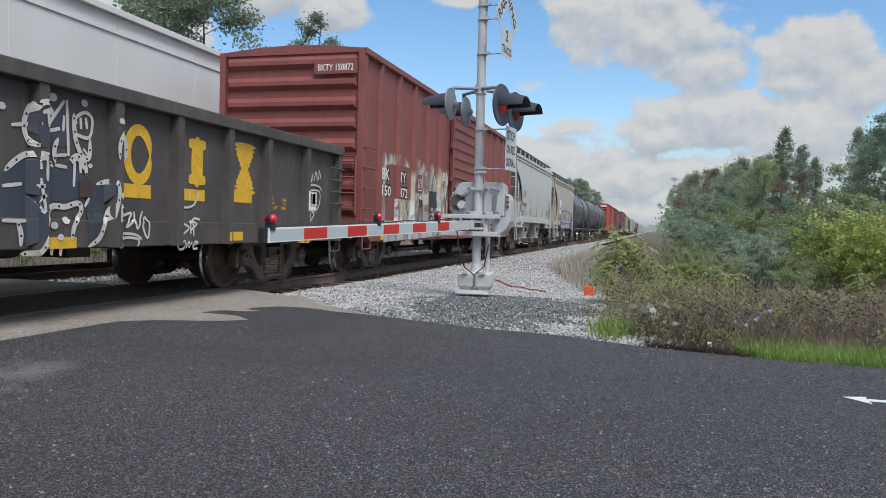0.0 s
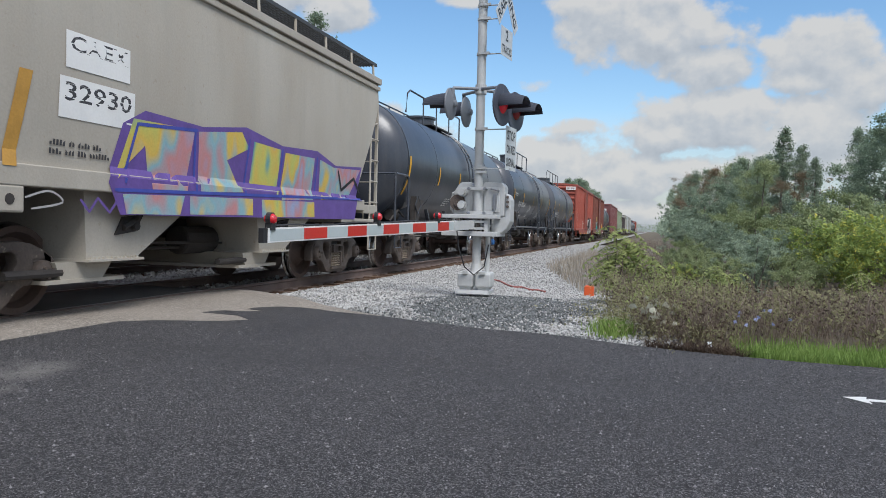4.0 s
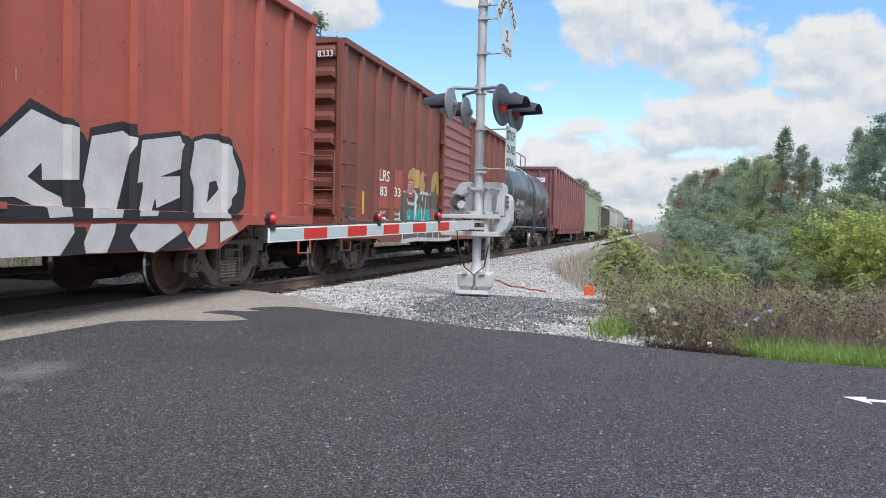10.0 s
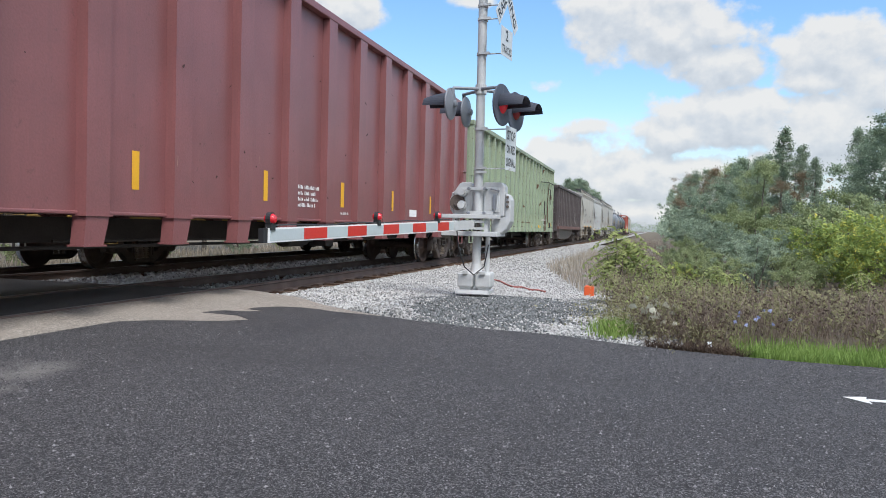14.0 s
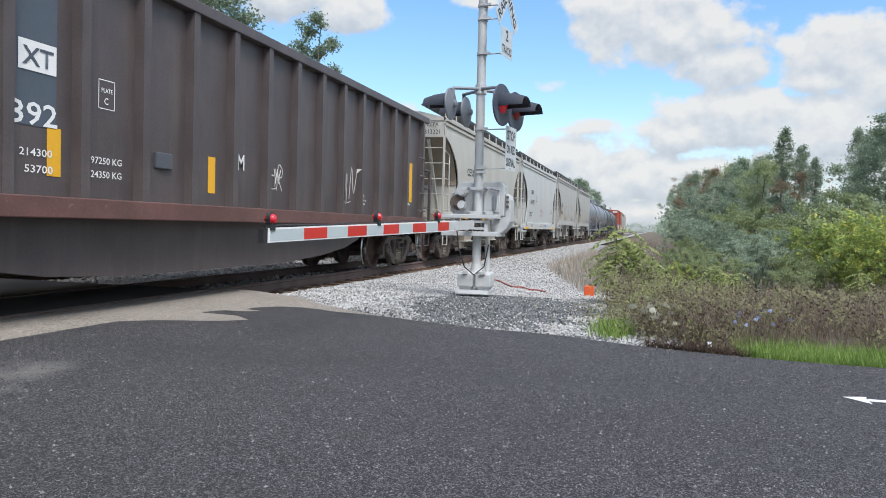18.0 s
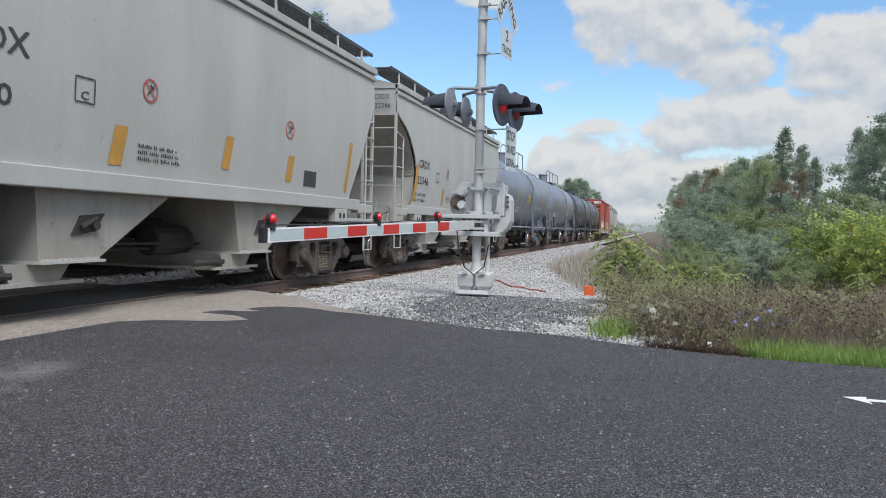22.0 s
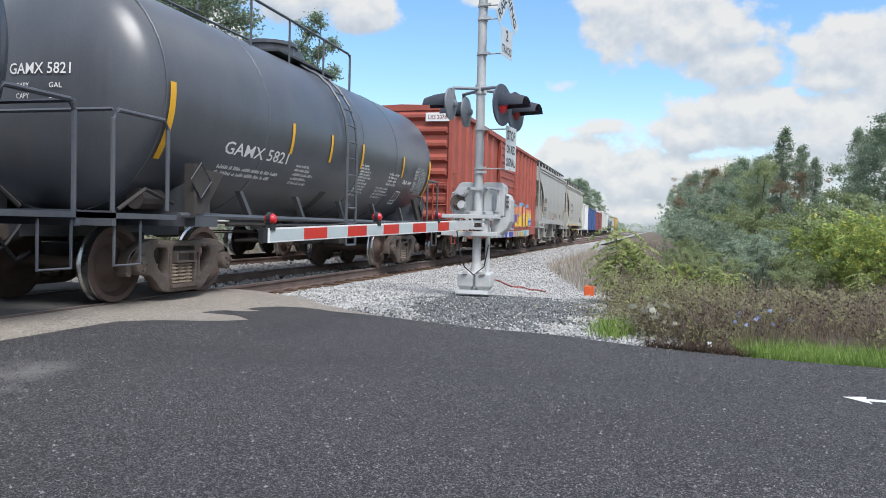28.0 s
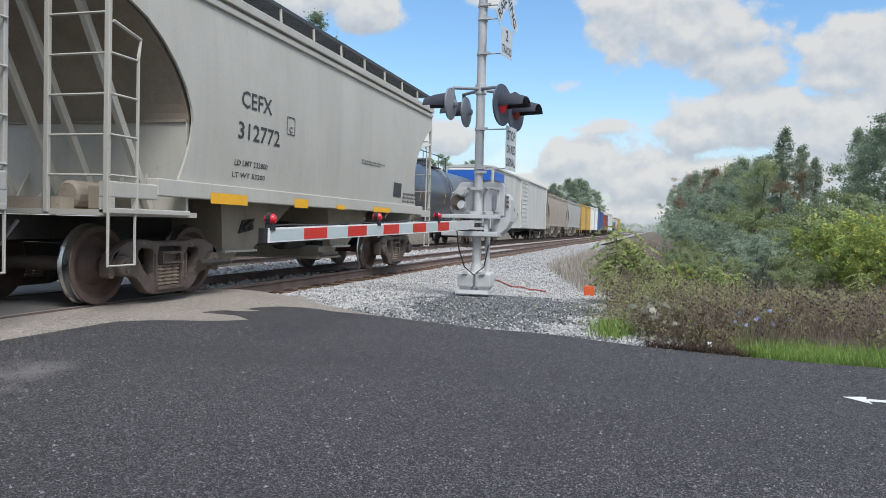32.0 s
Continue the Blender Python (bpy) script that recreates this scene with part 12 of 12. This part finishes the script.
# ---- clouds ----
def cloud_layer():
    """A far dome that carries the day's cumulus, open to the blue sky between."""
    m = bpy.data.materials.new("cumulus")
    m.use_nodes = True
    n, l = m.node_tree.nodes, m.node_tree.links
    tc = n.new("ShaderNodeTexCoord")

    def math2(op, a, b=None, clamp=False):
        q = n.new("ShaderNodeMath")
        q.operation, q.use_clamp = op, clamp
        for i, v in enumerate((a, b)):
            if v is None:
                continue
            if isinstance(v, (int, float)):
                q.inputs[i].default_value = v
            else:
                l.new(v, q.inputs[i])
        return q.outputs[0]
    sep = n.new("ShaderNodeSeparateXYZ")
    nrm = n.new("ShaderNodeVectorMath")
    nrm.operation = "NORMALIZE"
    l.new(tc.outputs["Object"], nrm.inputs[0])
    l.new(nrm.outputs[0], sep.inputs[0])
    az = math2("MULTIPLY", math2("ARCTAN2", sep.outputs[1], sep.outputs[0]), 57.296)
    el = math2("MULTIPLY", math2("ARCSINE", sep.outputs[2]), 57.296)
    comb = n.new("ShaderNodeCombineXYZ")
    l.new(az, comb.inputs[0])
    l.new(math2("MULTIPLY", el, 1.15), comb.inputs[1])

    def puffs(vector, scale, detail, rough):
        q = n.new("ShaderNodeTexNoise")
        q.inputs["Scale"].default_value, q.inputs["Detail"].default_value, q.inputs["Roughness"].default_value = scale, detail, rough
        l.new(vector, q.inputs["Vector"])
        return q.outputs[0]
    toward = n.new("ShaderNodeVectorMath")
    toward.operation = "ADD"
    toward.inputs[1].default_value = (-0.3, 1.035, 0.0)
    l.new(comb.outputs[0], toward.inputs[0])
    n1 = puffs(comb.outputs[0], 0.24, 9, 0.54)
    n1up = puffs(toward.outputs[0], 0.24, 9, 0.54)
    n2 = puffs(comb.outputs[0], 0.07, 3, 0.5)

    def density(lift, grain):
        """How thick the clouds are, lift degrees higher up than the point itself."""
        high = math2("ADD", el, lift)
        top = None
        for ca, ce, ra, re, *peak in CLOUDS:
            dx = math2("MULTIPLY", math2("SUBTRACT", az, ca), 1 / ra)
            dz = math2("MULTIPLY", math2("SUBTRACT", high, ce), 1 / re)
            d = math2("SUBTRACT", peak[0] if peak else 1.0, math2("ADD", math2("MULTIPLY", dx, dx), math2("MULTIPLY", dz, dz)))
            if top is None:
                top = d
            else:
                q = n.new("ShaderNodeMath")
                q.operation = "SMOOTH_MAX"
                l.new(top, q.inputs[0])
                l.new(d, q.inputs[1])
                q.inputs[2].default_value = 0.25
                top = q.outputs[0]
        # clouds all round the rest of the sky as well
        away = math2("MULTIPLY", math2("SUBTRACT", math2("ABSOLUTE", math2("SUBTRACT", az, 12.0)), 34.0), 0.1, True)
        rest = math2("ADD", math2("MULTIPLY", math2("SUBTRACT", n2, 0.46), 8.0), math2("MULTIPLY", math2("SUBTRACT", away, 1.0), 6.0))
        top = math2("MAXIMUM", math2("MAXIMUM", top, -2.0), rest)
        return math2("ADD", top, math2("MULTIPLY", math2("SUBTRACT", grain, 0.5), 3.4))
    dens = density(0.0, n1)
    a = n.new("ShaderNodeMapRange")
    a.interpolation_type = "SMOOTHSTEP"
    a.inputs[1].default_value, a.inputs[2].default_value = -0.12, 0.45
    l.new(dens, a.inputs[0])
    n3 = puffs(comb.outputs[0], 0.6, 8, 0.6)
    relief = math2("SUBTRACT", dens, density(0.9, n1up))
    shade = math2("ADD", math2("ADD", 0.64, math2("MULTIPLY", relief, 0.75)), math2("MULTIPLY", math2("SUBTRACT", n3, 0.5), 0.35))
    r = n.new("ShaderNodeValToRGB")
    r.color_ramp.elements[0].position, r.color_ramp.elements[1].position = 0.05, 0.95
    r.color_ramp.elements[0].color, r.color_ramp.elements[1].color = (0.66, 0.72, 0.79, 1), (1.04, 1.03, 1.0, 1)
    mid = r.color_ramp.elements.new(0.5)
    mid.color = (0.82, 0.865, 0.91, 1)
    l.new(shade, r.inputs[0])
    em = n.new("ShaderNodeEmission")
    l.new(r.outputs[0], em.inputs[0])
    em.inputs[1].default_value = CLOUD_POWER
    tr = n.new("ShaderNodeBsdfTransparent")
    mix = n.new("ShaderNodeMixShader")
    # a thin veil whitens the sky towards the horizon
    veil = n.new("ShaderNodeMapRange")
    veil.inputs[1].default_value, veil.inputs[2].default_value, veil.inputs[3].default_value, veil.inputs[4].default_value = 0.0, 9.0, 0.93, 0.0
    l.new(el, veil.inputs[0])
    fade = n.new("ShaderNodeMapRange")
    fade.inputs[1].default_value, fade.inputs[2].default_value, fade.inputs[3].default_value, fade.inputs[4].default_value = 25.0, 36.0, 0.97, 0.0
    l.new(el, fade.inputs[0])
    l.new(math2("MAXIMUM", math2("MULTIPLY", a.outputs[0], fade.outputs[0]), veil.outputs[0]), mix.inputs[0])
    l.new(tr.outputs[0], mix.inputs[1])
    l.new(em.outputs[0], mix.inputs[2])
    l.new(mix.outputs[0], n["Material Output"].inputs[0])
    d = Mesh()
    rings = []
    for k in range(13):
        e = radians(-1.5 + 38 * k / 12)
        rings.append([(2600 * math.cos(e) * math.cos(2 * math.pi * i / 48), 2600 * math.cos(e) * math.sin(2 * math.pi * i / 48), 2600 * math.sin(e)) for i in range(48)])
    d.loft(rings, caps=False)
    d.smooth = True
    o = part("sky_backdrop", d, m)
    tagged(o, "blue sky with drifting white cumulus clouds", "sky", kind="structure")
    return o


CLOUD_POWER = 0.50
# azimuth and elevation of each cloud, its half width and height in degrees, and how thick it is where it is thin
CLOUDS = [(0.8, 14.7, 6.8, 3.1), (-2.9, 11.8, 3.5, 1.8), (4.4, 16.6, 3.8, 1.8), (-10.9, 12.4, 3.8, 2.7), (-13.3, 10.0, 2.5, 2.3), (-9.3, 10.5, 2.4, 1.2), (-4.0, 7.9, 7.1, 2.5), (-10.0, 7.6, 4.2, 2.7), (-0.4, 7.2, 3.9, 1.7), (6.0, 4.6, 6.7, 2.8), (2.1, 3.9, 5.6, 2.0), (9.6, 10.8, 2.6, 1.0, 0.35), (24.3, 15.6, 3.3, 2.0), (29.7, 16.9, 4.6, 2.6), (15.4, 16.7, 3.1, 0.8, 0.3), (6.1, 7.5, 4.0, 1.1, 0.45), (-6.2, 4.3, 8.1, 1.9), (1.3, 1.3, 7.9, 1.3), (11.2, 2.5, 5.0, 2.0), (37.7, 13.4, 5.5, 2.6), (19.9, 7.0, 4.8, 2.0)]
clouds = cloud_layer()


# ---- motion of things ----
def motions():
    for car, at in TRAIN:
        walk(car, [(t, pose(at - run(t), YC, 0)) for t in range(0, 33)])
    for car, at in FAR_TRAIN:
        walk(car, [(0, pose(at - 5.4 * 32, YC + 4.3, 0)), (32, pose(at, YC + 4.3, 0))])
    for wheel, car, lx, r in WHEELSETS:
        at = {id(c): a for c, a in TRAIN}.get(id(car))
        rest = [wheel.location.x, 0, r, 0, 0, 0]
        if at is None:
            continue
        first = at + lx
        rows, k = [(0.0, 0.0)], 0
        for q in range(640):
            t = q * 0.05
            x = first - run(t)
            if -3 < x < 42:
                rows.append((t, math.degrees((min(first, 42) - x) / r)))
        rows = [rows[0]] + [b for b in rows[1:] if b[0] > 0] + [(32.0, 0.0)]
        if len(rows) > 2:
            rows[-1] = (32.0, rows[-2][1])
        walk(wheel, [(t, pose(rest[0], 0, r, 0, -a, 0)) for t, a in rows])
    walk(clouds, [(0, pose(0, 0, 0, 0, 0, 0)), (32, pose(0, 0, 0, 0, 0, -2.6))])


motions()
